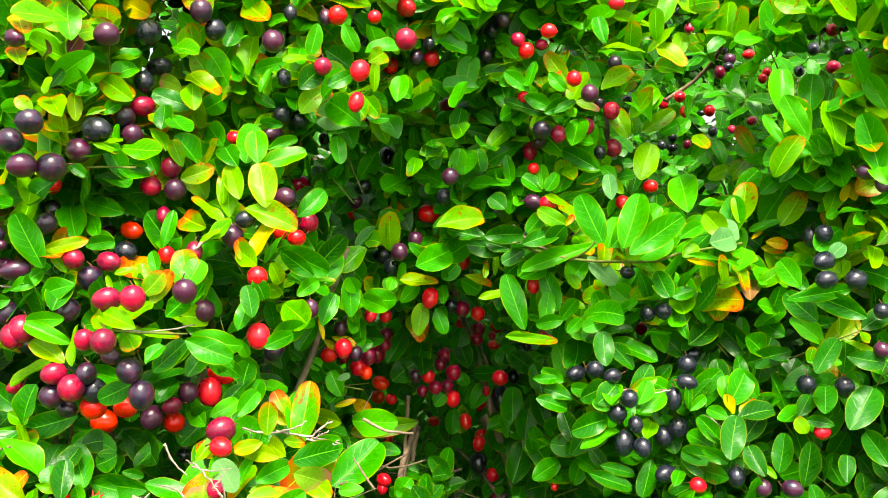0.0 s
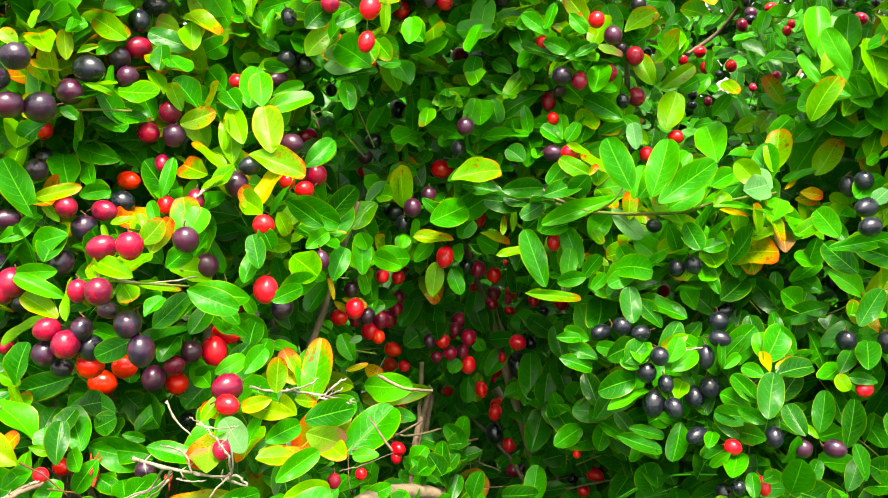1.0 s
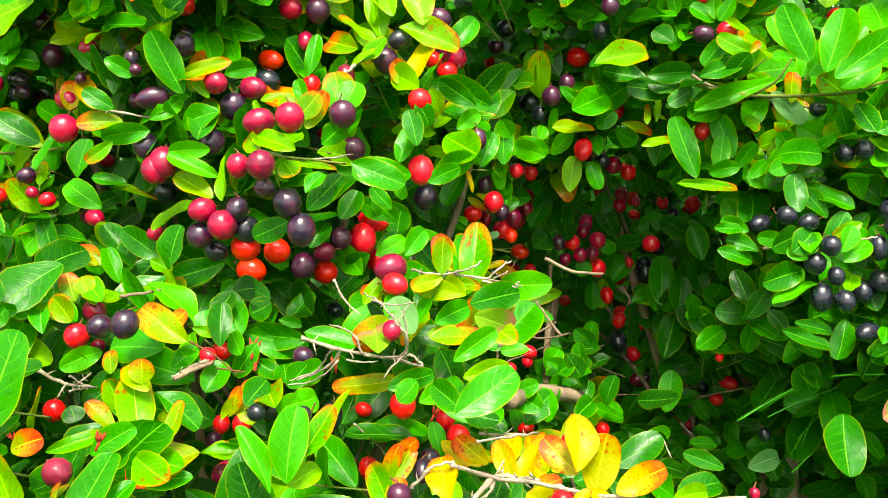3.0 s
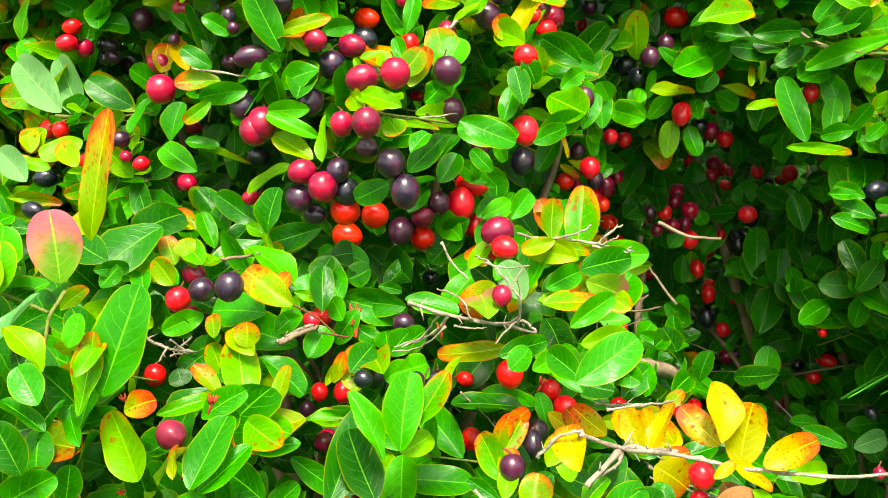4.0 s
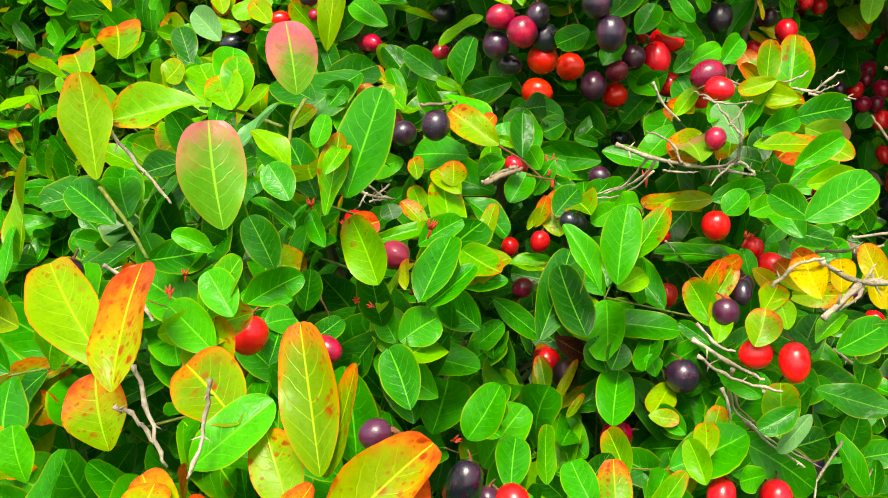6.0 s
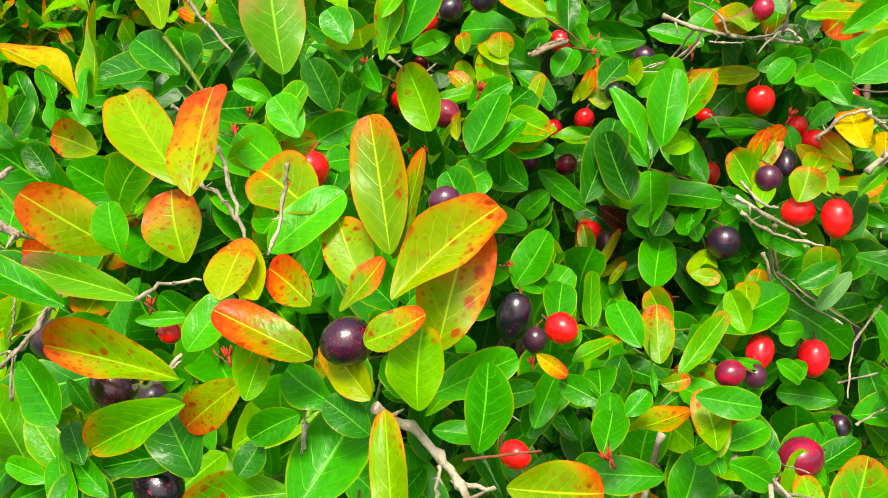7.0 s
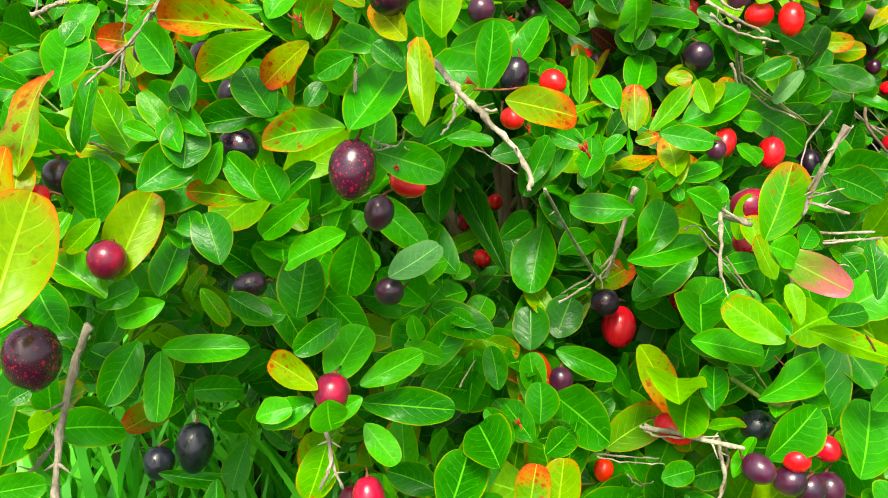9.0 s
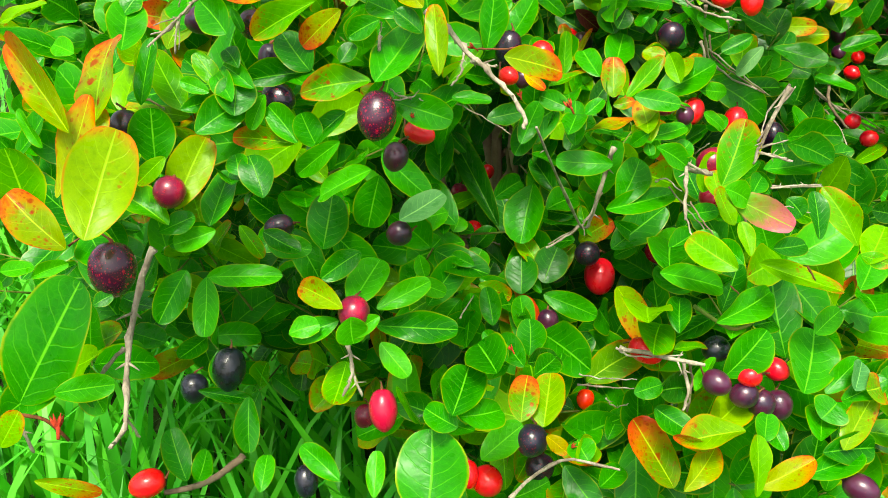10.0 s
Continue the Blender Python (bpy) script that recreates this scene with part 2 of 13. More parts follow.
def mesh_of(name, verts, faces, material, uvs=None, smooth=True):
    me = bpy.data.meshes.new(name)
    me.from_pydata([tuple(v) for v in verts], [], [tuple(f) for f in faces])
    if uvs is not None:
        layer = me.uv_layers.new(name="UVMap")
        loops = np.empty(len(me.loops), dtype=np.int32)
        me.loops.foreach_get("vertex_index", loops)
        layer.data.foreach_set("uv", np.asarray(uvs, dtype=np.float32)[loops].ravel())
    if smooth:
        me.polygons.foreach_set("use_smooth", np.ones(len(me.polygons), dtype=bool))
    me.materials.append(material)
    me.update()
    return me


def under(ob, parent, m):
    """Puts ob under parent so that it stands at the world pose m."""
    ob.parent = parent
    ob.matrix_parent_inverse = WORLD[parent.name].inverted()
    ob.matrix_basis = m
    WORLD[ob.name] = m
    return ob


WORLD = {}


def thing(name, at, label, category, group="", kind=""):
    ob = new(name)
    ob.location = at
    ob.empty_display_size = 0.1
    WORLD[ob.name] = Matrix.Translation(at)
    return tagged(ob, label, category, group, kind)


def tube_data(points, radii, sides=6):
    """Rings along a line of points, closed at both ends."""
    points = [Vector(p) for p in points]
    verts, faces = [], []
    side = None
    for k, p in enumerate(points):
        way = (points[min(k + 1, len(points) - 1)] - points[max(k - 1, 0)]).normalized()
        if side is None:
            side = way.orthogonal().normalized()
        side = (side - way * side.dot(way)).normalized()
        other = way.cross(side)
        for s in range(sides):
            a = 2 * math.pi * s / sides
            verts.append(p + radii[k] * (math.cos(a) * side + math.sin(a) * other))
    for k in range(len(points) - 1):
        for s in range(sides):
            a, b = k * sides + s, k * sides + (s + 1) % sides
            faces.append((a, b, b + sides, a + sides))
    faces.append(tuple(range(sides - 1, -1, -1)))
    last = (len(points) - 1) * sides
    faces.append(tuple(range(last, last + sides)))
    return verts, faces


def bent(points, steps, wobble, rand):
    """A smooth line through points, a little crooked."""
    pts = [Vector(p) for p in points]
    out = []
    for k in range(len(pts) - 1):
        p0, p1, p2, p3 = pts[max(k - 1, 0)], pts[k], pts[k + 1], pts[min(k + 2, len(pts) - 1)]
        for s in range(steps):
            t = s / steps
            q = 0.5 * (2 * p1 + (p2 - p0) * t + (2 * p0 - 5 * p1 + 4 * p2 - p3) * t * t + (3 * p1 - p0 - 3 * p2 + p3) * t ** 3)
            out.append(q + Vector([rand.uniform(-wobble, wobble) for _ in range(3)]))
    out.append(pts[-1])
    return out


# ---- leaf shapes: base at the origin, tip at y = 1, upper side towards z ----
def leaf_shape(rows, cols, widest, full, arch, fold, twist, wave, seed):
    """widest: over 1 moves the broadest place towards the tip; full: lower is rounder at both ends."""
    rand = random.Random(seed)
    phase = rand.uniform(0, 6)
    verts, uvs, faces = [], [], []
    for r in range(rows + 1):
        u = r / rows
        u = 0.1 * u + 0.9 * (0.5 - 0.5 * math.cos(math.pi * u))
        v = math.sin(math.pi * min(1.0, u ** widest))
        w = max(0.0, v) ** (full - 0.06 if u < 0.55 else full - 0.25)
        w = max(w, 0.03 if u < 0.5 else 0.14)
        lean = math.sin(u * 3.0) * 0.05 * twist
        for c in range(cols + 1):
            v = -1 + 2 * c / cols
            x = 0.5 * v * w + lean
            z = -arch * u * u + fold * (math.sqrt(v * v + 0.02) - 0.14) * w * 0.5 + wave * math.sin(8 * u + phase + 1.5 * v) * v * v * w + twist * 0.22 * u * v * w
            verts.append((x, u, z))
            uvs.append((0.5 + 0.5 * v, u))
    for r in range(rows):
        for c in range(cols):
            a = r * (cols + 1) + c
            faces.append((a, a + 1, a + cols + 2, a + cols + 1))
    return verts, faces, uvs


SHAPES = [
    leaf_shape(9, 4, 1.12, 0.62, 0.12, 0.16, 0.4, 0.05, 1),
    leaf_shape(9, 4, 1.25, 0.56, 0.20, 0.24, -0.7, 0.06, 2),
    leaf_shape(9, 4, 1.00, 0.66, 0.04, 0.30, 1.0, 0.05, 3),
    leaf_shape(9, 4, 1.15, 0.58, 0.34, 0.10, -1.0, 0.06, 4),
    leaf_shape(9, 4, 1.08, 0.70, -0.14, 0.26, 0.7, 0.05, 5),
]
NEAR_SHAPES = len(SHAPES)
SHAPES += [leaf_shape(4, 2, 1.12, 0.60, 0.15, 0.25, 0.5, 0.03, 8), leaf_shape(4, 2, 1.05, 0.62, 0.25, 0.15, -0.7, 0.03, 9)]  # far off
FINE = [
    leaf_shape(14, 8, 1.12, 0.60, 0.10, 0.14, 0.3, 0.035, 1),
    leaf_shape(14, 8, 1.24, 0.55, 0.20, 0.22, -0.6, 0.05, 2),
    leaf_shape(14, 8, 1.02, 0.64, 0.03, 0.26, 0.8, 0.04, 3),
    leaf_shape(14, 8, 1.10, 0.58, -0.12, 0.08, -0.4, 0.05, 6),
    leaf_shape(14, 8, 1.18, 0.62, 0.30, 0.18, 0.5, 0.06, 7),
]
LEAF_MESH = {(k, s): mesh_of("leaf", *SHAPES[s][:2], LEAF[k], SHAPES[s][2]) for k in LEAF for s in range(NEAR_SHAPES)}
FINE_MESH = {(k, s): mesh_of("leaf", *FINE[s][:2], LEAF[k], FINE[s][2]) for k in LEAF for s in range(len(FINE))}


def leaf_pose(base, way, up, length, width):
    """The pose of a leaf from its base along way, its upper side towards up."""
    y = Vector(way).normalized()
    z = Vector(up) - y * Vector(up).dot(y)
    z = z.normalized() if z.length > 1e-4 else y.orthogonal().normalized()
    x = y.cross(z)
    m = Matrix((x * width, y * length, z * length)).transposed().to_4x4()
    m.translation = base
    return m


# ---- setting ----
def ground_sheet():
    me = bpy.data.meshes.new("ground")
    bm = bmesh.new()
    n = 40
    grid = {}
    for i in range(n + 1):
        for j in range(n + 1):
            a, b = (i / n * 2 - 1), (j / n * 2 - 1)
            x, y = 900 * a * abs(a) ** 3, 900 * b * abs(b) ** 3
            near = math.exp(-(x * x + y * y) / 40)
            z = 0.03 * near * noise.noise(Vector((x * 1.7, y * 1.7, 0)))
            grid[i, j] = bm.verts.new((x, y, z))
    for i in range(n):
        for j in range(n):
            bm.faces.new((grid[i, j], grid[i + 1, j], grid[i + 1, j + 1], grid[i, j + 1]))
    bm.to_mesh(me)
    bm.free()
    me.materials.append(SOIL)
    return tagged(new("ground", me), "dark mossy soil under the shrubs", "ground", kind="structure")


ground_sheet()

LEFT = thing("berry_shrub", (-0.40, 0.92, 0.0), "leafy shrub crowded with ripening red and purple berries", "shrub", "berry shrubs")
RIGHT = thing("berry_shrub", (0.28, 1.18, 0.0), "taller glossy green shrub with hanging black and red berries", "shrub", "berry shrubs")
FAR = thing("berry_shrub", (0.35, 1.75, 0.0), "shrub behind the others with small scattered berries", "shrub", "berry shrubs")
FRONT = thing("berry_shrub", (-0.25, 0.62, 0.0), "low shrub with rust-spotted leaves and large purple berries beside grass", "shrub", "berry shrubs")
SHRUBS = (LEFT, RIGHT, FAR, FRONT)


def shrub_at(x, y):
    if y > 1.25 + 0.1 * x:
        return FAR
    if y < 0.52:
        return FRONT
    return LEFT if x < -0.06 else RIGHT


# ---- berries ----
def berry_shape(seed):
    rand = random.Random(seed)
    seg, rings = 18, 11
    tip = rand.uniform(0.0, 0.025)
    verts, faces = [(0, 0, 0.5)], []
    for r in range(1, rings):
        a = math.pi * r / rings
        for s in range(seg):
            b = 2 * math.pi * s / seg
            rad = 0.5 * math.sin(a) * (1 + 0.05 * math.cos(a))
            rad *= 1 + 0.012 * math.sin(3 * b + seed)
            z = 0.5 * math.cos(a)
            if r == rings - 1:
                z -= tip * 0.35
            if r == 1:
                z -= 0.012
            verts.append((rad * math.cos(b), rad * math.sin(b), z))
    verts[0] = (0, 0, 0.47)
    verts.append((0, 0, -0.5 - tip))
    for s in range(seg):
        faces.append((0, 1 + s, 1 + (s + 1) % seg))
        for r in range(rings - 2):
            a, b = 1 + r * seg + s, 1 + r * seg + (s + 1) % seg
            faces.append((a, a + seg, b + seg, b))
        last = 1 + (rings - 2) * seg
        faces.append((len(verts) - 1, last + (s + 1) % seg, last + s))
    return verts, faces


BERRY_SHAPES = [berry_shape(s) for s in (1, 2, 3)]
BERRY_MESH = {(k, s): mesh_of("berry", *BERRY_SHAPES[s], SKIN[k]) for k in SKIN for s in range(3)}
shrivel_v, shrivel_f = berry_shape(4)
shrivel_v = [Vector(v) * (1 + 0.10 * noise.noise(Vector(v) * 9) + 0.05 * noise.noise(Vector(v) * 20)) for v in shrivel_v]
BERRY_MESH["wrinkled", 0] = mesh_of("berry", shrivel_v, shrivel_f, SKIN["wrinkled"])
STALK_MESH = [
    mesh_of("stalk", *tube_data([(0, 0, -0.0012), (0, 0, 0.0006), (b * 0.4, 0, 0.002), (b, 0.001, 0.004)], [0.0015, 0.0009, 0.0005, 0.0006]), STALK)
    for b in (0.002, 0.005, -0.004)
]
HUNG = []


def berry(x, y, z, thick, long, tilt, kind):
    """A berry on its stalk: centre in metres, thickness and length in millimetres, tilt from upright in degrees."""
    pick = dice.randrange(3) if kind != "wrinkled" else 0
    if tilt > 40:
        side = dice.choice((1, -1))
        m = pose(x, y, z, 0, side * tilt, side * dice.uniform(15, 45))
    else:
        m = pose(x, y, z, dice.uniform(-42, -12), dice.uniform(-14, 14), 0) @ pose(0, 0, 0, 0, 0, dice.uniform(0, 360))
    ob = new("berry", BERRY_MESH[kind, pick])
    under(ob, shrub_at(x, y), m @ Matrix.Diagonal((thick / 1000, thick / 1000, long / 1000, 1)))
    st = new("stalk", STALK_MESH[dice.randrange(3)])
    under(st, ob, m @ pose(0, 0, 0.485 * long / 1000, 0, 0, dice.uniform(0, 360)))
    HUNG.append((x, y, z, thick / 2000))


berry(-0.4052, 0.1797, 0.5973, 21.4, 25.6, 8, "speckled")
berry(-0.3984, 0.2199, 0.6212, 15.6, 16.2, 8, "crimson")
berry(-0.4359, 0.2290, 0.6422, 10.2, 12.0, 80, "red")
berry(-0.4533, 0.2336, 0.4331, 17.1, 21.8, 80, "red")
berry(-0.4388, 0.2475, 0.6452, 15.4, 16.0, 8, "purple")
berry(-0.3029, 0.2517, 0.6552, 18.5, 24.1, 8, "speckled")
berry(-0.2873, 0.2603, 0.7180, 13.6, 14.8, 80, "speckled")
berry(-0.3661, 0.2648, 0.4296, 14.6, 20.0, 8, "black")
berry(-0.3694, 0.2651, 0.6936, 15.1, 16.7, 80, "speckled")
berry(-0.3617, 0.2683, 0.6574, 16.1, 19.0, 80, "speckled")
berry(-0.3298, 0.2697, 0.5423, 17.4, 18.9, 8, "crimson")
berry(-0.3202, 0.2793, 0.4772, 16.7, 25.0, 8, "crimson")
berry(-0.3588, 0.2817, 0.7053, 7.1, 8.2, 80, "red")
berry(-0.3068, 0.2837, 0.6264, 13.1, 15.7, 8, "purple")
berry(-0.4239, 0.2880, 0.4842, 20.8, 27.4, 8, "black")
berry(-0.2674, 0.2884, 0.7500, 8.4, 9.3, 80, "purple")
berry(-0.3773, 0.2911, 0.6735, 11.4, 14.9, 8, "purple")
berry(-0.4186, 0.2961, 0.6914, 15.2, 16.3, 80, "purple")
berry(-0.2982, 0.2971, 0.6359, 12.2, 18.3, 80, "red")
berry(-0.2516, 0.2991, 0.6661, 9.2, 10.6, 80, "red")
berry(-0.4651, 0.3073, 0.4536, 18.2, 20.1, 8, "black")
berry(-0.3457, 0.3104, 0.4498, 14.0, 15.4, 8, "crimson")
berry(-0.3956, 0.3166, 0.5693, 14.1, 18.3, 80, "purple")
berry(-0.2735, 0.3322, 0.7054, 12.2, 12.7, 8, "purple")
berry(-0.1394, 0.3465, 0.4840, 15.0, 17.7, 80, "purple")
berry(-0.3324, 0.3502, 0.5579, 15.6, 16.3, 80, "purple")
berry(-0.1815, 0.3562, 0.4938, 14.8, 22.1, 80, "red")
berry(-0.1229, 0.3614, 0.4695, 16.0, 17.1, 80, "purple")
berry(-0.2945, 0.3634, 0.3788, 13.2, 19.8, 8, "red")
berry(-0.1208, 0.3635, 0.4814, 13.3, 14.6, 80, "red")
berry(-0.2833, 0.3701, 0.3705, 21.8, 23.4, 80, "red")
berry(-0.1121, 0.3714, 0.4597, 17.0, 17.6, 8, "purple")
berry(-0.2535, 0.3755, 0.4056, 22.0, 22.9, 8, "purple")
berry(-0.1410, 0.3765, 0.4900, 16.4, 17.6, 80, "black")
berry(-0.1010, 0.3837, 0.4529, 17.3, 19.4, 8, "purple")
berry(-0.1044, 0.3894, 0.4742, 14.3, 16.6, 80, "red")
berry(-0.2531, 0.4025, 0.3652, 21.0, 21.9, 8, "purple")
berry(-0.3686, 0.4079, 0.7295, 16.8, 17.7, 8, "red")
berry(-0.2590, 0.4192, 0.6582, 14.3, 15.8, 80, "red")
berry(-0.2252, 0.4259, 0.4126, 12.8, 15.0, 8, "orange")
berry(-0.2824, 0.4272, 0.6584, 16.3, 24.5, 8, "speckled")
berry(-0.4806, 0.4398, 0.7418, 14.0, 19.4, 8, "purple")
berry(-0.2581, 0.4517, 0.4580, 16.1, 19.0, 8, "purple")
berry(-0.2797, 0.4585, 0.6340, 12.3, 13.4, 8, "purple")
berry(-0.3586, 0.4627, 0.7035, 14.0, 17.2, 80, "crimson")
berry(-0.1530, 0.4636, 0.5818, 20.2, 22.4, 80, "crimson")
berry(-0.1867, 0.4823, 0.6139, 13.9, 15.6, 80, "crimson")
berry(-0.1524, 0.4915, 0.5478, 13.9, 16.7, 80, "crimson")
berry(-0.2375, 0.4973, 0.4957, 18.8, 19.5, 80, "purple")
berry(-0.1742, 0.5066, 0.6022, 12.9, 13.4, 8, "purple")
berry(-0.2294, 0.5123, 0.4715, 24.4, 30.2, 8, "red")
berry(-0.3420, 0.5232, 0.7354, 15.9, 17.7, 80, "wrinkled")
berry(-0.1869, 0.5284, 0.4900, 20.0, 22.8, 80, "crimson")
berry(-0.0687, 0.5339, 0.7159, 13.7, 14.8, 8, "red")
berry(-0.1701, 0.5553, 0.5947, 16.1, 22.5, 8, "red")
berry(-0.1361, 0.5571, 0.6750, 16.2, 22.2, 8, "red")
berry(-0.1555, 0.5602, 0.6772, 16.5, 18.3, 80, "red")
berry(-0.1390, 0.5800, 0.5827, 18.6, 23.2, 8, "red")
berry(-0.2228, 0.5919, 0.7446, 11.0, 11.7, 80, "black")
berry(-0.1184, 0.5992, 0.5288, 14.0, 16.8, 8, "purple")
berry(-0.1927, 0.6081, 0.6427, 20.8, 21.6, 8, "purple")
berry(-0.2321, 0.6115, 0.5992, 18.4, 21.2, 80, "crimson")
berry(-0.1688, 0.6181, 0.6809, 16.4, 18.4, 8, "purple")
berry(-0.2659, 0.6240, 0.6324, 17.4, 20.3, 8, "purple")
berry(-0.3480, 0.6315, 0.7928, 18.8, 20.3, 8, "purple")
berry(-0.2639, 0.6334, 0.7319, 12.1, 12.8, 80, "black")
berry(-0.2809, 0.6446, 0.6332, 18.0, 20.3, 80, "red")
berry(-0.1576, 0.6563, 0.6826, 12.3, 18.1, 8, "purple")
berry(-0.3786, 0.6580, 0.7851, 17.3, 18.1, 80, "purple")
berry(-0.2997, 0.6597, 0.6787, 13.8, 14.5, 80, "crimson")
berry(-0.3045, 0.6610, 0.7636, 11.2, 13.5, 80, "red")
berry(-0.2635, 0.6628, 0.7234, 15.2, 15.8, 8, "black")
berry(-0.1768, 0.6676, 0.7787, 13.5, 15.1, 8, "crimson")
berry(-0.4011, 0.6687, 0.7762, 17.7, 18.5, 8, "red")
berry(-0.4233, 0.6700, 0.7211, 15.9, 16.5, 8, "red")
berry(-0.2634, 0.6732, 0.8932, 20.0, 20.8, 8, "crimson")
berry(-0.3028, 0.6765, 0.6737, 14.5, 16.1, 80, "crimson")
berry(-0.1751, 0.6799, 0.8084, 15.9, 19.4, 80, "red")
berry(-0.2916, 0.6855, 0.7055, 14.2, 15.8, 8, "red")
berry(-0.2833, 0.6858, 0.8926, 15.9, 17.7, 8, "crimson")
berry(-0.3973, 0.6903, 0.7895, 16.6, 18.3, 80, "crimson")
berry(-0.2461, 0.6905, 0.9249, 20.4, 21.3, 8, "crimson")
berry(-0.1742, 0.6920, 0.7177, 19.1, 20.8, 8, "red")
berry(-0.1557, 0.6928, 0.6765, 15.3, 16.8, 8, "purple")
berry(-0.2275, 0.6937, 0.7086, 16.9, 22.6, 8, "black")
berry(-0.5201, 0.6964, 0.8367, 13.2, 18.2, 80, "black")
berry(-0.2539, 0.7012, 0.8648, 20.8, 21.7, 8, "purple")
berry(-0.2448, 0.7023, 0.8448, 20.9, 25.4, 8, "purple")
berry(-0.3299, 0.7023, 1.0650, 21.5, 22.3, 80, "purple")
berry(-0.2722, 0.7045, 0.9227, 19.0, 23.6, 80, "crimson")
berry(-0.3702, 0.7065, 0.4900, 14.7, 15.3, 8, "red")
berry(-0.1818, 0.7069, 0.8152, 22.0, 24.7, 80, "crimson")
berry(-0.3111, 0.7094, 0.7544, 13.7, 17.1, 80, "red")
berry(-0.2717, 0.7094, 0.8754, 14.4, 18.8, 80, "purple")
berry(-0.2050, 0.7130, 0.6617, 14.7, 17.9, 8, "red")
berry(-0.3422, 0.7133, 1.0304, 20.0, 23.7, 80, "purple")
berry(-0.1035, 0.7133, 0.5398, 20.9, 25.2, 8, "purple")
berry(-0.3512, 0.7141, 1.0508, 20.9, 22.8, 80, "purple")
berry(-0.3066, 0.7142, 0.8479, 22.2, 23.1, 8, "crimson")
berry(-0.1362, 0.7168, 0.6853, 17.4, 19.1, 80, "red")
berry(-0.3232, 0.7201, 0.8590, 18.6, 21.4, 80, "crimson")
berry(-0.3487, 0.7201, 1.1339, 15.4, 18.5, 80, "purple")
berry(-0.2967, 0.7203, 0.8589, 16.8, 19.6, 8, "purple")
berry(-0.3273, 0.7232, 0.8394, 19.7, 20.6, 8, "purple")
berry(-0.1858, 0.7253, 0.7994, 14.7, 16.0, 80, "red")
berry(-0.2924, 0.7266, 0.8430, 20.7, 21.6, 8, "black")
berry(-0.3246, 0.7272, 1.0296, 24.1, 25.1, 80, "purple")
berry(-0.3217, 0.7281, 0.6906, 13.5, 15.0, 8, "red")
berry(-0.2163, 0.7289, 0.9266, 20.6, 21.4, 8, "purple")
berry(-0.2548, 0.7308, 0.7436, 15.9, 16.8, 80, "purple")
berry(-0.3543, 0.7313, 0.8942, 22.6, 25.4, 8, "crimson")
berry(-0.2953, 0.7314, 0.8287, 21.8, 23.7, 80, "orange")
berry(-0.1472, 0.7327, 0.6928, 15.1, 16.9, 8, "red")
berry(-0.2106, 0.7356, 0.6999, 11.6, 14.1, 80, "red")
berry(-0.3206, 0.7378, 0.8256, 16.3, 19.6, 80, "purple")
berry(-0.6687, 0.7389, 0.7911, 20.8, 21.8, 8, "black")
berry(-0.4349, 0.7404, 0.9212, 22.0, 22.9, 8, "crimson")
berry(-0.4112, 0.7417, 0.4548, 18.0, 18.7, 8, "crimson")
berry(-0.3644, 0.7441, 0.9428, 17.2, 25.9, 80, "purple")
berry(-0.3730, 0.7447, 0.9064, 20.2, 21.1, 8, "purple")
berry(-0.3159, 0.7451, 0.9531, 18.2, 22.0, 80, "crimson")
berry(-0.3219, 0.7464, 0.9084, 20.2, 22.1, 8, "purple")
berry(-0.3067, 0.7578, 0.9350, 21.4, 22.4, 8, "purple")
berry(-0.1626, 0.7625, 0.9361, 17.7, 18.6, 80, "red")
berry(-0.2798, 0.7627, 0.8214, 20.8, 21.7, 80, "orange")
berry(-0.2920, 0.7633, 0.9489, 17.7, 22.6, 80, "crimson")
berry(-0.3180, 0.7674, 1.0456, 21.5, 22.5, 80, "purple")
berry(-0.3018, 0.7675, 1.0636, 22.5, 27.4, 80, "black")
berry(-0.1646, 0.7729, 0.8820, 20.9, 24.9, 8, "red")
berry(-0.3839, 0.7768, 0.8354, 12.5, 14.3, 80, "crimson")
berry(-0.2227, 0.7808, 0.9563, 15.1, 21.1, 8, "crimson")
berry(-0.1194, 0.7857, 0.9052, 13.2, 17.2, 8, "purple")
berry(-0.2654, 0.7876, 0.8052, 20.4, 23.5, 8, "purple")
berry(-0.2477, 0.7893, 0.8160, 16.4, 18.4, 80, "crimson")
berry(-0.3098, 0.7901, 0.8014, 22.5, 25.6, 80, "orange")
berry(-0.3525, 0.7904, 1.0169, 17.5, 18.4, 80, "red")
berry(-0.3017, 0.7934, 1.1505, 22.1, 23.1, 80, "purple")
berry(-0.2900, 0.7978, 0.9553, 20.5, 21.5, 80, "black")
berry(-0.3565, 0.7985, 0.9938, 16.8, 18.7, 8, "black")
berry(-0.2361, 0.8013, 0.8253, 18.7, 19.7, 8, "purple")
berry(-0.1934, 0.8014, 0.9694, 20.6, 21.6, 8, "purple")
berry(-0.1816, 0.8023, 0.9853, 16.5, 19.6, 80, "black")
berry(-0.4543, 0.8048, 0.7343, 11.7, 13.3, 80, "crimson")
berry(-0.2506, 0.8056, 0.7967, 19.9, 20.9, 80, "orange")
berry(-0.4046, 0.8063, 0.9432, 13.5, 17.2, 80, "purple")
berry(-0.4891, 0.8065, 0.8624, 13.3, 14.2, 80, "red")
berry(-0.3580, 0.8086, 0.6470, 13.5, 16.9, 8, "purple")
berry(-0.5365, 0.8086, 0.8663, 14.4, 21.6, 80, "red")
berry(-0.2563, 0.8087, 0.9523, 15.6, 17.7, 8, "red")
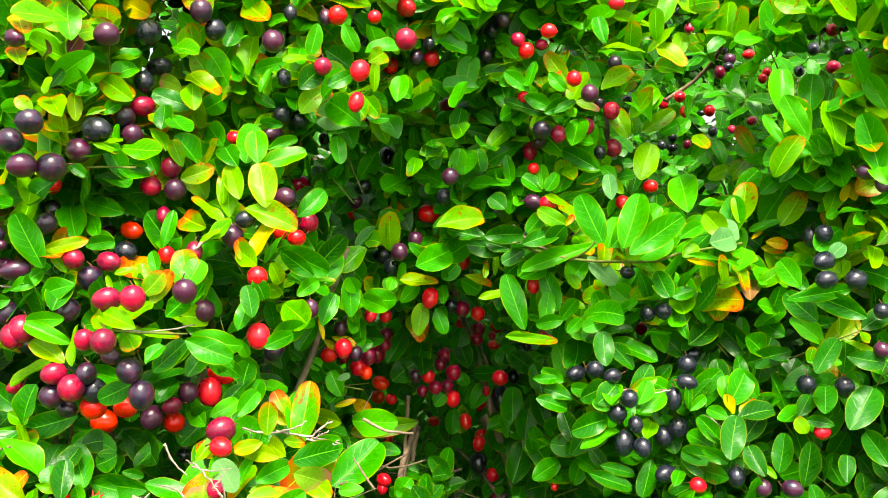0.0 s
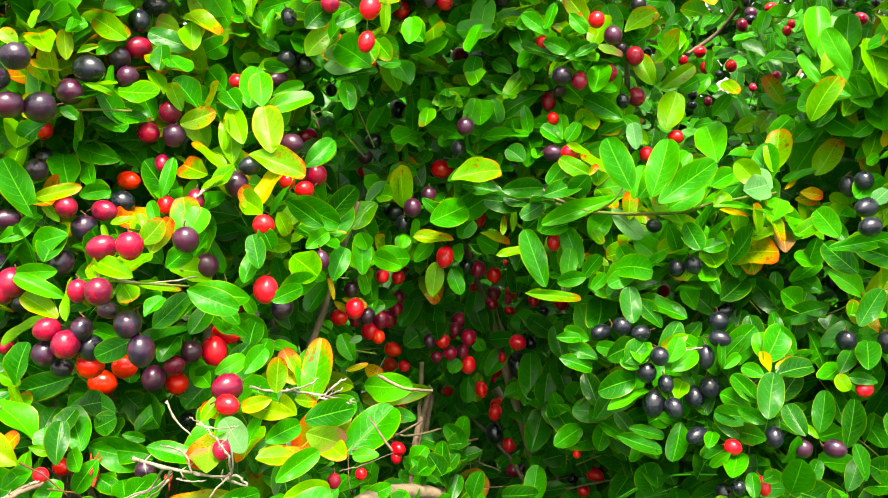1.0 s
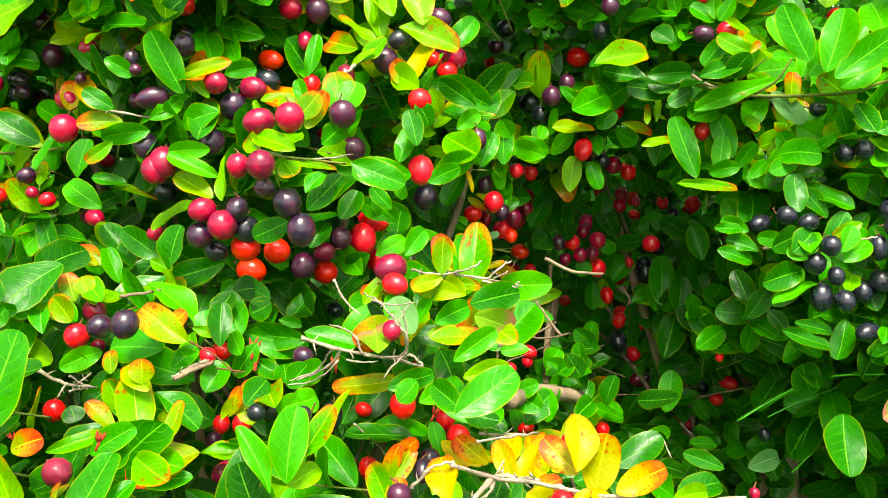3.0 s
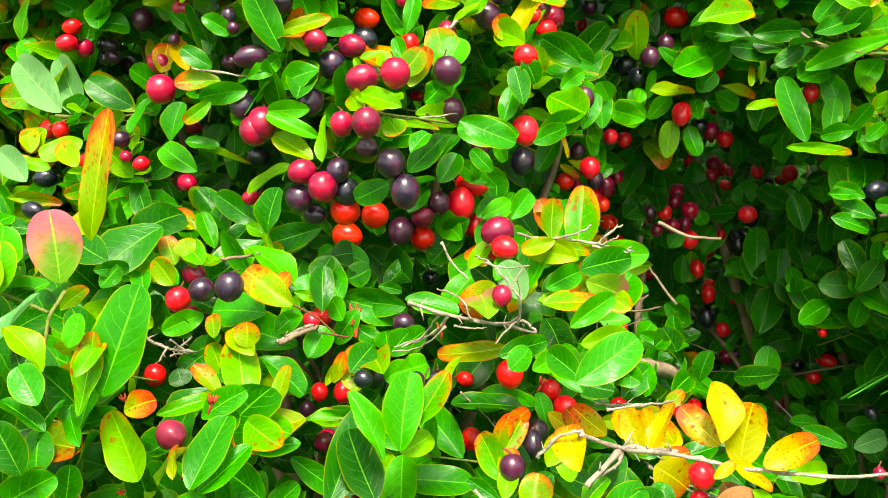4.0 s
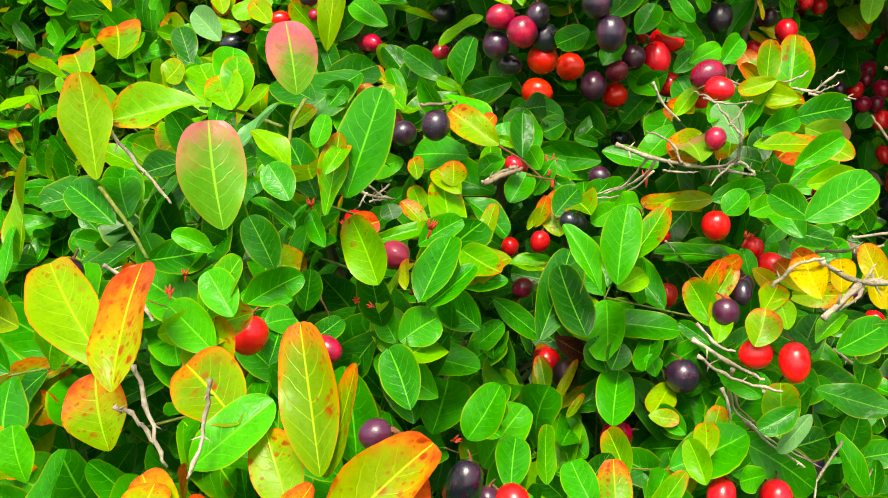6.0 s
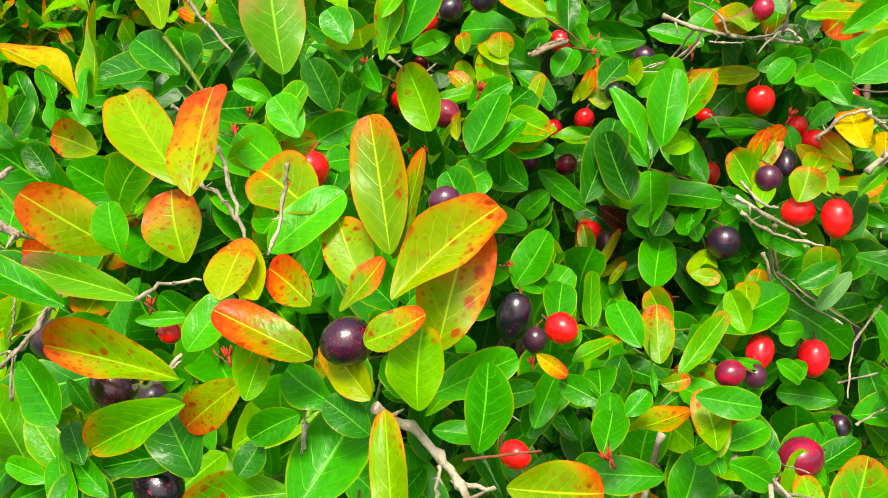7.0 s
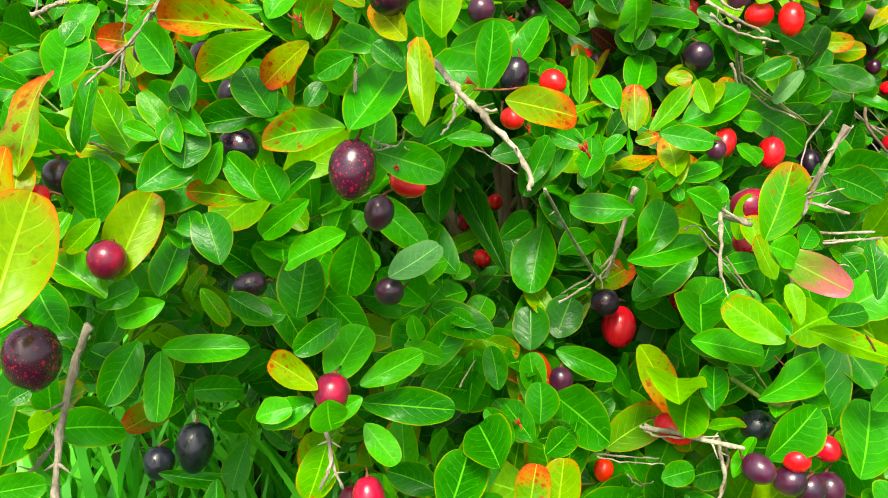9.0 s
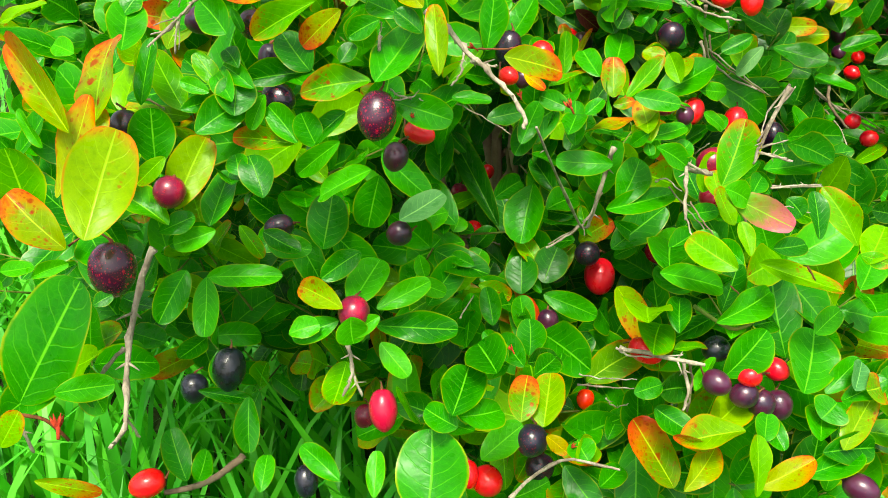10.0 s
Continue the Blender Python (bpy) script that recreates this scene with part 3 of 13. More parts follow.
berry(-0.2195, 0.8143, 0.8233, 23.2, 28.4, 8, "red")
berry(-0.2877, 0.8148, 1.0627, 19.2, 20.0, 8, "purple")
berry(-0.2025, 0.8174, 0.8694, 15.9, 16.5, 8, "purple")
berry(-0.2507, 0.8196, 1.0124, 19.9, 21.0, 8, "purple")
berry(-0.2967, 0.8210, 1.0798, 19.4, 20.1, 8, "purple")
berry(-0.2738, 0.8211, 1.0157, 18.9, 23.1, 80, "crimson")
berry(-0.2625, 0.8223, 0.9887, 14.2, 17.8, 8, "crimson")
berry(-0.2264, 0.8223, 0.8983, 21.2, 22.0, 8, "purple")
berry(-0.2933, 0.8238, 0.9743, 16.9, 23.3, 80, "orange")
berry(-0.2554, 0.8254, 1.0336, 20.0, 20.8, 8, "crimson")
berry(-0.2486, 0.8261, 0.7594, 13.5, 15.2, 80, "black")
berry(-0.2123, 0.8281, 0.8370, 19.3, 28.9, 80, "red")
berry(-0.2099, 0.8300, 0.8023, 20.4, 23.7, 80, "red")
berry(-0.4604, 0.8306, 0.8438, 16.1, 22.1, 80, "crimson")
berry(-0.3953, 0.8324, 0.8647, 18.2, 21.1, 80, "black")
berry(-0.2769, 0.8333, 1.1597, 23.2, 25.3, 8, "black")
berry(-0.2844, 0.8349, 1.0912, 19.1, 24.5, 80, "crimson")
berry(-0.4220, 0.8383, 0.3767, 19.1, 22.9, 80, "red")
berry(-0.2295, 0.8397, 1.1812, 21.3, 23.4, 8, "purple")
berry(-0.2848, 0.8401, 1.1150, 19.8, 21.6, 8, "black")
berry(-0.4677, 0.8405, 0.8434, 16.8, 22.8, 80, "crimson")
berry(-0.4825, 0.8429, 0.9472, 19.6, 26.2, 80, "crimson")
berry(-0.1528, 0.8460, 1.0053, 19.5, 21.7, 80, "purple")
berry(-0.1588, 0.8494, 0.9717, 14.7, 15.3, 8, "red")
berry(-0.2194, 0.8504, 1.1655, 20.5, 21.3, 8, "black")
berry(-0.1173, 0.8557, 1.1317, 17.4, 18.1, 8, "crimson")
berry(-0.0814, 0.8571, 1.1278, 19.6, 22.9, 8, "red")
berry(-0.0851, 0.8577, 1.0978, 15.3, 21.9, 8, "red")
berry(-0.2045, 0.8590, 1.0636, 13.2, 15.4, 80, "red")
berry(-0.1657, 0.8598, 1.1565, 21.8, 22.9, 8, "purple")
berry(-0.0973, 0.8615, 0.6960, 11.6, 12.0, 8, "red")
berry(-0.6175, 0.8703, 0.8475, 18.0, 23.3, 80, "black")
berry(-0.2809, 0.8745, 1.1346, 18.9, 25.6, 80, "black")
berry(-0.1583, 0.8751, 1.1236, 15.0, 18.8, 8, "black")
berry(-0.6151, 0.8806, 0.8924, 18.1, 21.2, 80, "red")
berry(-0.1719, 0.8806, 0.8523, 21.6, 26.2, 8, "purple")
berry(-0.5924, 0.8866, 0.9712, 16.8, 19.9, 80, "red")
berry(-0.2650, 0.8867, 0.9121, 10.0, 13.3, 80, "red")
berry(-0.1534, 0.8871, 1.1894, 13.3, 17.1, 8, "black")
berry(-0.1067, 0.8889, 1.1875, 19.2, 19.9, 8, "red")
berry(-0.3417, 0.8912, 0.9711, 13.5, 17.4, 80, "purple")
berry(-0.1503, 0.8931, 0.9644, 17.4, 19.3, 80, "red")
berry(-0.1189, 0.8940, 1.1871, 13.4, 19.1, 8, "purple")
berry(-0.2500, 0.8959, 0.8808, 13.5, 20.2, 80, "purple")
berry(-0.0703, 0.9001, 1.1882, 13.7, 14.3, 8, "red")
berry(-0.5832, 0.9009, 0.9671, 17.0, 18.1, 8, "crimson")
berry(-0.1550, 0.9033, 0.9837, 17.6, 19.5, 8, "crimson")
berry(-0.1762, 0.9060, 1.0709, 14.8, 22.2, 80, "purple")
berry(-0.1666, 0.9079, 1.0901, 18.7, 19.5, 80, "black")
berry(-0.1491, 0.9133, 1.0860, 18.0, 19.6, 8, "black")
berry(-0.5726, 0.9184, 0.9711, 14.1, 15.2, 80, "black")
berry(-0.5760, 0.9245, 0.9586, 16.4, 18.6, 8, "black")
berry(-0.6261, 0.9261, 0.7841, 14.0, 14.6, 8, "red")
berry(-0.1457, 0.9390, 0.9791, 22.9, 23.8, 8, "crimson")
berry(-0.0926, 0.9520, 1.0928, 14.6, 18.2, 80, "red")
berry(-0.6689, 0.9582, 0.8008, 10.1, 15.1, 8, "red")
berry(-0.1115, 0.9649, 0.8391, 20.0, 22.5, 8, "red")
berry(-0.5142, 0.9770, 0.8886, 12.5, 16.4, 80, "crimson")
berry(-0.2399, 0.9794, 0.8401, 13.5, 15.0, 8, "orange")
berry(-0.7167, 0.9911, 0.8728, 11.6, 12.4, 8, "black")
berry(-0.1634, 0.9978, 1.0210, 20.4, 25.6, 80, "crimson")
berry(-0.0820, 1.0070, 0.5880, 13.5, 18.6, 80, "red")
berry(-0.0613, 1.0094, 1.1563, 19.3, 20.0, 8, "red")
berry(-0.5993, 1.0150, 0.9561, 19.4, 20.6, 8, "purple")
berry(-0.7412, 1.0252, 0.9791, 13.5, 16.9, 80, "red")
berry(-0.0621, 1.0278, 0.9251, 18.5, 21.2, 8, "black")
berry(-0.1045, 1.0282, 0.8224, 17.3, 20.0, 8, "purple")
berry(-0.1360, 1.0288, 0.8212, 19.4, 20.2, 80, "red")
berry(-0.1423, 1.0450, 1.0759, 13.5, 15.8, 8, "black")
berry(-0.0737, 1.0483, 0.9382, 22.9, 24.2, 80, "black")
berry(-0.3162, 1.0489, 1.2360, 13.4, 20.2, 80, "black")
berry(-0.2213, 1.0510, 1.1932, 13.5, 20.2, 8, "purple")
berry(-0.1829, 1.0513, 1.1977, 13.5, 18.0, 8, "black")
berry(-0.3044, 1.0541, 1.2273, 11.3, 16.9, 8, "crimson")
berry(-0.5902, 1.0635, 0.8999, 10.4, 15.6, 80, "crimson")
berry(-0.0976, 1.0644, 1.0192, 19.1, 21.8, 80, "black")
berry(-0.1053, 1.0662, 0.7987, 20.7, 21.5, 8, "red")
berry(-0.1230, 1.0726, 0.8124, 13.9, 20.4, 8, "crimson")
berry(-0.1085, 1.0770, 1.0026, 18.0, 20.7, 8, "purple")
berry(-0.0759, 1.0921, 0.6503, 17.1, 20.0, 80, "red")
berry(-0.0706, 1.1036, 1.0590, 21.2, 25.4, 8, "black")
berry(-0.1230, 1.1133, 0.8484, 13.5, 20.2, 8, "crimson")
berry(-0.1161, 1.1145, 0.9871, 13.5, 18.3, 8, "red")
berry(-0.0920, 1.1294, 1.2555, 12.1, 18.1, 80, "red")
berry(-0.0887, 1.1415, 0.8028, 25.1, 26.1, 8, "crimson")
berry(-0.0728, 1.1611, 0.8181, 19.5, 22.5, 8, "crimson")
berry(-0.0846, 1.1611, 0.7597, 19.6, 24.1, 80, "orange")
berry(-0.0716, 1.1797, 0.7340, 15.3, 16.9, 80, "red")
berry(-0.0929, 1.2236, 0.7271, 19.1, 20.7, 80, "orange")
berry(-0.0719, 1.2485, 0.8566, 10.4, 14.2, 80, "red")
berry(-0.0829, 1.2940, 0.6483, 13.5, 15.2, 80, "red")
berry(-0.0537, 0.3535, 0.4223, 16.4, 21.6, 80, "purple")
berry(-0.0537, 0.7315, 0.6773, 10.4, 11.2, 8, "red")
berry(0.3345, 0.8284, 0.7261, 17.3, 20.5, 80, "purple")
berry(0.3097, 0.8379, 0.7238, 16.4, 17.5, 8, "purple")
berry(0.2484, 0.8504, 0.6251, 15.5, 22.7, 8, "red")
berry(0.2880, 0.8515, 0.7306, 17.8, 21.1, 8, "black")
berry(0.3726, 0.8517, 0.9252, 18.6, 23.0, 80, "black")
berry(0.4312, 0.8572, 0.8554, 15.5, 16.6, 8, "purple")
berry(0.2576, 0.8584, 0.6806, 14.5, 15.1, 8, "black")
berry(0.2819, 0.8603, 0.6814, 13.5, 19.7, 8, "red")
berry(-0.0373, 0.8677, 1.1596, 22.0, 22.9, 8, "crimson")
berry(0.2565, 0.8716, 0.7154, 15.9, 17.1, 80, "red")
berry(0.3814, 0.8739, 0.7697, 15.9, 19.3, 80, "red")
berry(0.4388, 0.8743, 0.8919, 15.8, 16.9, 8, "black")
berry(0.2502, 0.8753, 0.6695, 19.0, 19.8, 8, "black")
berry(0.3803, 0.8764, 0.9422, 19.2, 28.2, 80, "black")
berry(0.2016, 0.8784, 0.7525, 18.3, 20.6, 8, "black")
berry(0.1880, 0.8791, 0.8021, 18.2, 19.0, 8, "black")
berry(0.4383, 0.8801, 1.0194, 13.5, 20.3, 8, "purple")
berry(0.1955, 0.8843, 0.7741, 15.0, 18.4, 8, "black")
berry(0.4167, 0.8845, 0.9224, 21.6, 25.0, 80, "black")
berry(0.1774, 0.8872, 0.7851, 19.6, 20.7, 8, "black")
berry(0.4268, 0.8873, 1.0309, 15.9, 21.6, 80, "purple")
berry(0.4093, 0.8874, 0.8119, 19.6, 21.9, 8, "black")
berry(0.1845, 0.8895, 0.7538, 20.8, 27.7, 8, "black")
berry(0.2510, 0.8980, 0.8151, 16.3, 22.1, 80, "black")
berry(0.1739, 0.8981, 0.8214, 16.3, 19.8, 80, "black")
berry(0.2308, 0.9009, 0.7180, 18.2, 25.5, 80, "black")
berry(0.2400, 0.9066, 0.7959, 17.6, 24.7, 8, "black")
berry(0.1575, 0.9078, 0.8268, 17.6, 18.8, 80, "black")
berry(0.3790, 0.9084, 0.8102, 20.0, 21.2, 8, "black")
berry(0.2477, 0.9169, 0.7630, 21.4, 22.3, 8, "black")
berry(0.2338, 0.9230, 0.7521, 20.4, 24.0, 8, "black")
berry(0.4017, 0.9272, 0.9674, 19.1, 19.8, 8, "black")
berry(0.2355, 0.9367, 0.8842, 18.1, 19.3, 8, "black")
berry(0.2619, 0.9381, 0.8257, 20.6, 21.9, 8, "black")
berry(0.1427, 0.9411, 0.8157, 17.1, 23.2, 80, "black")
berry(0.2204, 0.9435, 0.8805, 17.1, 17.7, 8, "black")
berry(0.2743, 0.9591, 0.8334, 17.4, 18.6, 80, "black")
berry(0.1144, 0.9652, 0.9994, 17.3, 19.8, 80, "red")
berry(0.4051, 0.9680, 0.9621, 17.4, 23.6, 8, "black")
berry(0.1427, 0.9706, 1.1362, 17.3, 18.0, 8, "red")
berry(-0.0408, 0.9721, 1.2135, 20.9, 22.2, 80, "red")
berry(0.2040, 0.9728, 0.9228, 14.9, 17.2, 80, "black")
berry(0.1605, 0.9739, 1.1206, 19.8, 20.6, 8, "purple")
berry(0.1893, 0.9748, 1.2189, 14.8, 18.6, 80, "red")
berry(0.0817, 0.9823, 1.1807, 16.2, 16.9, 8, "crimson")
berry(0.1163, 0.9831, 1.1904, 16.2, 18.7, 80, "red")
berry(0.0915, 0.9840, 1.1687, 17.5, 18.8, 8, "red")
berry(0.0193, 0.9850, 0.4737, 19.8, 22.5, 80, "red")
berry(-0.0004, 0.9904, 0.4922, 18.6, 19.9, 80, "red")
berry(-0.0311, 0.9931, 1.1625, 16.4, 17.7, 8, "purple")
berry(-0.0156, 0.9949, 1.1782, 16.4, 17.1, 8, "black")
berry(0.0069, 0.9958, 1.0298, 19.1, 20.4, 8, "purple")
berry(0.1113, 1.0019, 1.0830, 20.5, 21.7, 80, "purple")
berry(0.1304, 1.0044, 1.0783, 18.0, 21.8, 8, "crimson")
berry(-0.0138, 1.0053, 1.1635, 17.9, 18.6, 8, "red")
berry(0.4092, 1.0108, 0.9062, 16.9, 18.3, 8, "black")
berry(-0.0511, 1.0113, 0.9434, 19.5, 22.1, 8, "purple")
berry(0.0914, 1.0125, 1.1204, 15.5, 16.1, 8, "red")
berry(0.0010, 1.0154, 1.0074, 19.5, 22.1, 8, "black")
berry(0.1034, 1.0174, 1.0014, 18.3, 22.2, 80, "purple")
berry(0.1043, 1.0211, 0.9033, 15.8, 19.8, 8, "red")
berry(0.0678, 1.0211, 1.2095, 18.1, 18.9, 8, "purple")
berry(0.1972, 1.0219, 1.1613, 16.9, 17.6, 8, "purple")
berry(0.1044, 1.0262, 1.0401, 13.3, 14.2, 8, "red")
berry(0.1948, 1.0279, 1.1072, 19.7, 22.3, 8, "crimson")
berry(0.1121, 1.0290, 1.0703, 13.3, 15.5, 80, "purple")
berry(0.1673, 1.0316, 1.0895, 18.4, 19.8, 8, "crimson")
berry(-0.0338, 1.0343, 0.9575, 17.3, 18.6, 8, "purple")
berry(0.0557, 1.0378, 1.2009, 17.7, 18.5, 8, "black")
berry(0.0488, 1.0381, 1.1719, 15.9, 16.5, 8, "purple")
berry(-0.0165, 1.0401, 0.8869, 20.1, 26.8, 8, "red")
berry(0.4227, 1.0429, 0.8538, 13.5, 20.2, 8, "black")
berry(0.1849, 1.0435, 1.0599, 14.7, 17.4, 8, "black")
berry(0.1843, 1.0472, 1.1188, 13.5, 14.0, 8, "purple")
berry(0.1152, 1.0508, 1.1873, 13.5, 18.0, 80, "crimson")
berry(0.2150, 1.0571, 1.0004, 17.6, 18.3, 8, "red")
berry(0.2031, 1.0582, 1.0659, 21.6, 22.5, 8, "crimson")
berry(0.2492, 1.0614, 1.0203, 16.3, 19.1, 80, "red")
berry(0.1035, 1.0616, 1.0630, 17.7, 24.4, 8, "crimson")
berry(-0.0192, 1.0760, 0.9866, 22.1, 27.6, 80, "red")
berry(0.0037, 1.0826, 0.5325, 17.6, 21.7, 80, "red")
berry(0.0236, 1.0835, 0.9286, 18.1, 23.7, 8, "red")
berry(0.0087, 1.0899, 0.8718, 16.9, 18.3, 8, "black")
berry(-0.0127, 1.1057, 0.5537, 17.7, 18.4, 8, "purple")
berry(0.0231, 1.1068, 0.8664, 20.0, 21.4, 8, "crimson")
berry(0.0043, 1.1107, 1.1213, 21.2, 22.1, 8, "crimson")
berry(0.0133, 1.1252, 0.5449, 16.9, 17.6, 8, "red")
berry(0.0441, 1.1385, 0.8558, 19.1, 19.9, 8, "red")
berry(-0.0377, 1.1453, 0.7722, 16.3, 19.3, 8, "purple")
berry(-0.0206, 1.1482, 0.7716, 17.9, 19.4, 8, "red")
berry(-0.0115, 1.1534, 0.7555, 18.0, 18.7, 8, "crimson")
berry(-0.0289, 1.1568, 0.7501, 15.0, 16.5, 8, "crimson")
berry(0.0752, 1.1602, 0.7669, 21.1, 22.6, 80, "red")
berry(0.0046, 1.1680, 0.7548, 16.7, 18.2, 8, "crimson")
berry(0.0117, 1.1749, 0.7355, 21.3, 24.4, 8, "red")
berry(0.0130, 1.1858, 0.7690, 21.5, 23.0, 8, "crimson")
berry(-0.0049, 1.1875, 0.7804, 16.6, 19.5, 8, "crimson")
berry(-0.0065, 1.1932, 0.5641, 19.4, 23.8, 8, "purple")
berry(0.1651, 1.1969, 0.5592, 16.4, 17.9, 80, "red")
berry(0.1811, 1.2037, 0.5793, 17.9, 26.9, 80, "red")
berry(0.0012, 1.2100, 0.7886, 21.9, 22.8, 8, "crimson")
berry(0.2749, 1.2173, 0.8251, 17.3, 18.9, 8, "red")
berry(0.1533, 1.2386, 1.2287, 10.6, 15.9, 80, "crimson")
berry(0.2317, 1.2398, 1.2368, 10.6, 15.9, 8, "red")
berry(0.1390, 1.2414, 0.5096, 15.7, 18.8, 80, "crimson")
berry(0.0460, 1.2432, 0.8059, 18.2, 19.7, 80, "crimson")
berry(0.1584, 1.2442, 0.5606, 15.7, 18.8, 80, "black")
berry(0.1417, 1.2454, 0.8068, 20.5, 21.9, 8, "red")
berry(0.0312, 1.2456, 0.6869, 17.8, 24.3, 8, "red")
berry(0.1195, 1.2595, 0.7941, 14.1, 16.4, 8, "black")
berry(0.1027, 1.2765, 0.7454, 18.4, 21.1, 8, "black")
berry(0.2649, 1.2796, 1.1490, 13.2, 14.3, 80, "black")
berry(0.0253, 1.2824, 0.8227, 17.4, 22.2, 8, "red")
berry(0.0734, 1.2920, 0.5951, 20.8, 22.3, 8, "red")
berry(0.0800, 1.2963, 0.5566, 22.7, 25.9, 80, "crimson")
berry(0.0741, 1.3019, 0.7882, 13.7, 17.7, 80, "red")
berry(0.0161, 1.3056, 0.8672, 13.5, 20.2, 80, "crimson")
berry(0.0562, 1.3056, 0.6479, 20.4, 25.5, 8, "red")
berry(0.0587, 1.3122, 0.8875, 11.7, 14.7, 8, "red")
berry(0.0557, 1.3276, 0.6971, 22.4, 24.1, 8, "red")
berry(0.6487, 1.3413, 1.2168, 18.8, 20.5, 80, "purple")
berry(0.6096, 1.3493, 1.2669, 15.0, 15.6, 8, "black")
berry(0.5958, 1.3579, 1.2642, 20.7, 22.4, 80, "red")
berry(0.5786, 1.3635, 1.2663, 16.3, 17.0, 8, "black")
berry(0.5677, 1.3696, 1.2599, 17.4, 19.2, 8, "purple")
berry(0.5551, 1.3833, 1.2054, 15.4, 20.2, 8, "black")
berry(0.1642, 1.3848, 0.7859, 13.5, 19.7, 80, "red")
berry(-0.0159, 1.3924, 0.6502, 17.3, 19.1, 80, "red")
berry(0.0833, 1.3954, 0.8023, 19.9, 21.7, 8, "orange")
berry(0.5104, 1.3995, 1.2066, 13.2, 14.4, 8, "red")
berry(-0.0595, 1.4121, 0.5908, 11.9, 14.3, 80, "red")
berry(0.4938, 1.4153, 1.1314, 15.8, 18.3, 80, "crimson")
berry(0.4457, 1.4160, 1.2440, 14.6, 17.0, 8, "black")
berry(0.4547, 1.4179, 1.2172, 15.8, 17.0, 80, "black")
berry(0.6521, 1.4305, 1.2435, 13.5, 14.0, 8, "black")
berry(0.4311, 1.4347, 1.1497, 18.3, 20.2, 8, "red")
berry(0.4372, 1.4352, 1.1160, 16.1, 18.5, 8, "black")
berry(0.3856, 1.4450, 1.1733, 18.4, 20.3, 80, "red")
berry(0.3992, 1.4470, 1.0958, 13.7, 16.2, 8, "crimson")
berry(0.3768, 1.4530, 1.1074, 16.3, 16.9, 8, "black")
berry(0.3760, 1.4539, 1.0913, 15.0, 17.6, 80, "black")
berry(0.6405, 1.4565, 1.2228, 22.3, 24.1, 80, "crimson")
berry(0.6102, 1.4639, 1.2537, 20.5, 22.4, 8, "black")
berry(0.0820, 1.4732, 0.8432, 11.2, 16.8, 8, "red")
berry(-0.0058, 1.4822, 0.7243, 13.5, 20.2, 8, "red")
berry(0.5151, 1.4994, 1.2511, 17.2, 22.9, 80, "red")
berry(0.4493, 1.5045, 1.3363, 19.1, 21.0, 8, "black")
berry(0.4868, 1.5112, 1.2443, 21.2, 22.0, 8, "purple")
berry(0.4204, 1.5201, 1.2988, 17.4, 19.3, 8, "crimson")
berry(0.4008, 1.5206, 1.3282, 21.2, 22.1, 8, "black")
berry(0.0631, 1.5630, 0.6329, 13.5, 18.4, 8, "red")
berry(0.3871, 1.5648, 1.1023, 13.5, 17.6, 8, "black")
berry(0.5109, 1.5662, 1.1306, 13.5, 16.2, 8, "crimson")
berry(0.4331, 1.5730, 1.2610, 13.5, 18.9, 80, "black")
berry(0.5670, 1.5762, 1.3232, 13.5, 16.2, 80, "black")
berry(0.4162, 1.6957, 1.2489, 13.1, 19.7, 80, "black")
berry(0.6333, 1.7382, 1.3291, 13.4, 14.9, 80, "black")
berry(0.5230, 1.7952, 1.1829, 12.4, 17.0, 80, "black")
berry(-0.0926, 1.0672, 0.8118, 19.9, 22.5, 8, "crimson")
berry(-0.0752, 1.1284, 0.8306, 16.8, 18.2, 8, "crimson")
berry(-0.0774, 1.1274, 0.8167, 18.2, 19.6, 8, "crimson")
berry(-0.0954, 1.0658, 0.7920, 15.9, 18.5, 8, "orange")
berry(-0.0881, 1.0441, 0.8653, 15.5, 18.1, 8, "red")
berry(-0.0718, 1.0762, 0.8606, 16.0, 17.3, 8, "red")
berry(-0.1223, 1.0302, 0.8517, 16.6, 19.1, 8, "purple")
berry(-0.0779, 1.0914, 0.6401, 13.7, 17.1, 8, "red")
berry(-0.1056, 0.7341, 0.7326, 10.8, 12.6, 8, "crimson")
berry(0.0607, 1.2489, 0.7300, 11.7, 14.9, 8, "red")
berry(0.0825, 1.2483, 0.7196, 28.2, 37.6, 8, "black")
berry(0.0514, 1.2931, 0.6117, 26.1, 32.6, 8, "black")
berry(0.0493, 1.2442, 0.8204, 19.4, 21.7, 8, "crimson")
berry(0.0687, 1.2454, 0.8107, 10.9, 13.2, 8, "crimson")
berry(0.1050, 1.2595, 0.8085, 15.7, 19.6, 8, "red")
berry(0.3579, 1.4441, 1.1622, 17.8, 21.3, 8, "red")
berry(0.3954, 1.4507, 1.1495, 16.1, 21.4, 8, "red")
berry(0.4414, 1.4173, 1.2089, 17.4, 22.6, 8, "crimson")
berry(0.5038, 1.3988, 1.1964, 14.6, 17.1, 8, "red")
berry(0.0519, 1.2837, 0.6443, 19.2, 24.6, 8, "red")
berry(0.0837, 1.2710, 0.6392, 13.7, 16.7, 8, "red")
berry(0.1022, 1.2689, 0.6124, 10.6, 12.9, 8, "red")
berry(0.0899, 1.2895, 0.5609, 11.7, 13.2, 8, "purple")
berry(0.1366, 1.0658, 0.6508, 10.0, 11.8, 8, "red")
berry(0.0922, 0.7543, 0.6254, 8.6, 9.9, 8, "crimson")
berry(0.1799, 1.0350, 0.5713, 13.4, 15.8, 8, "black")
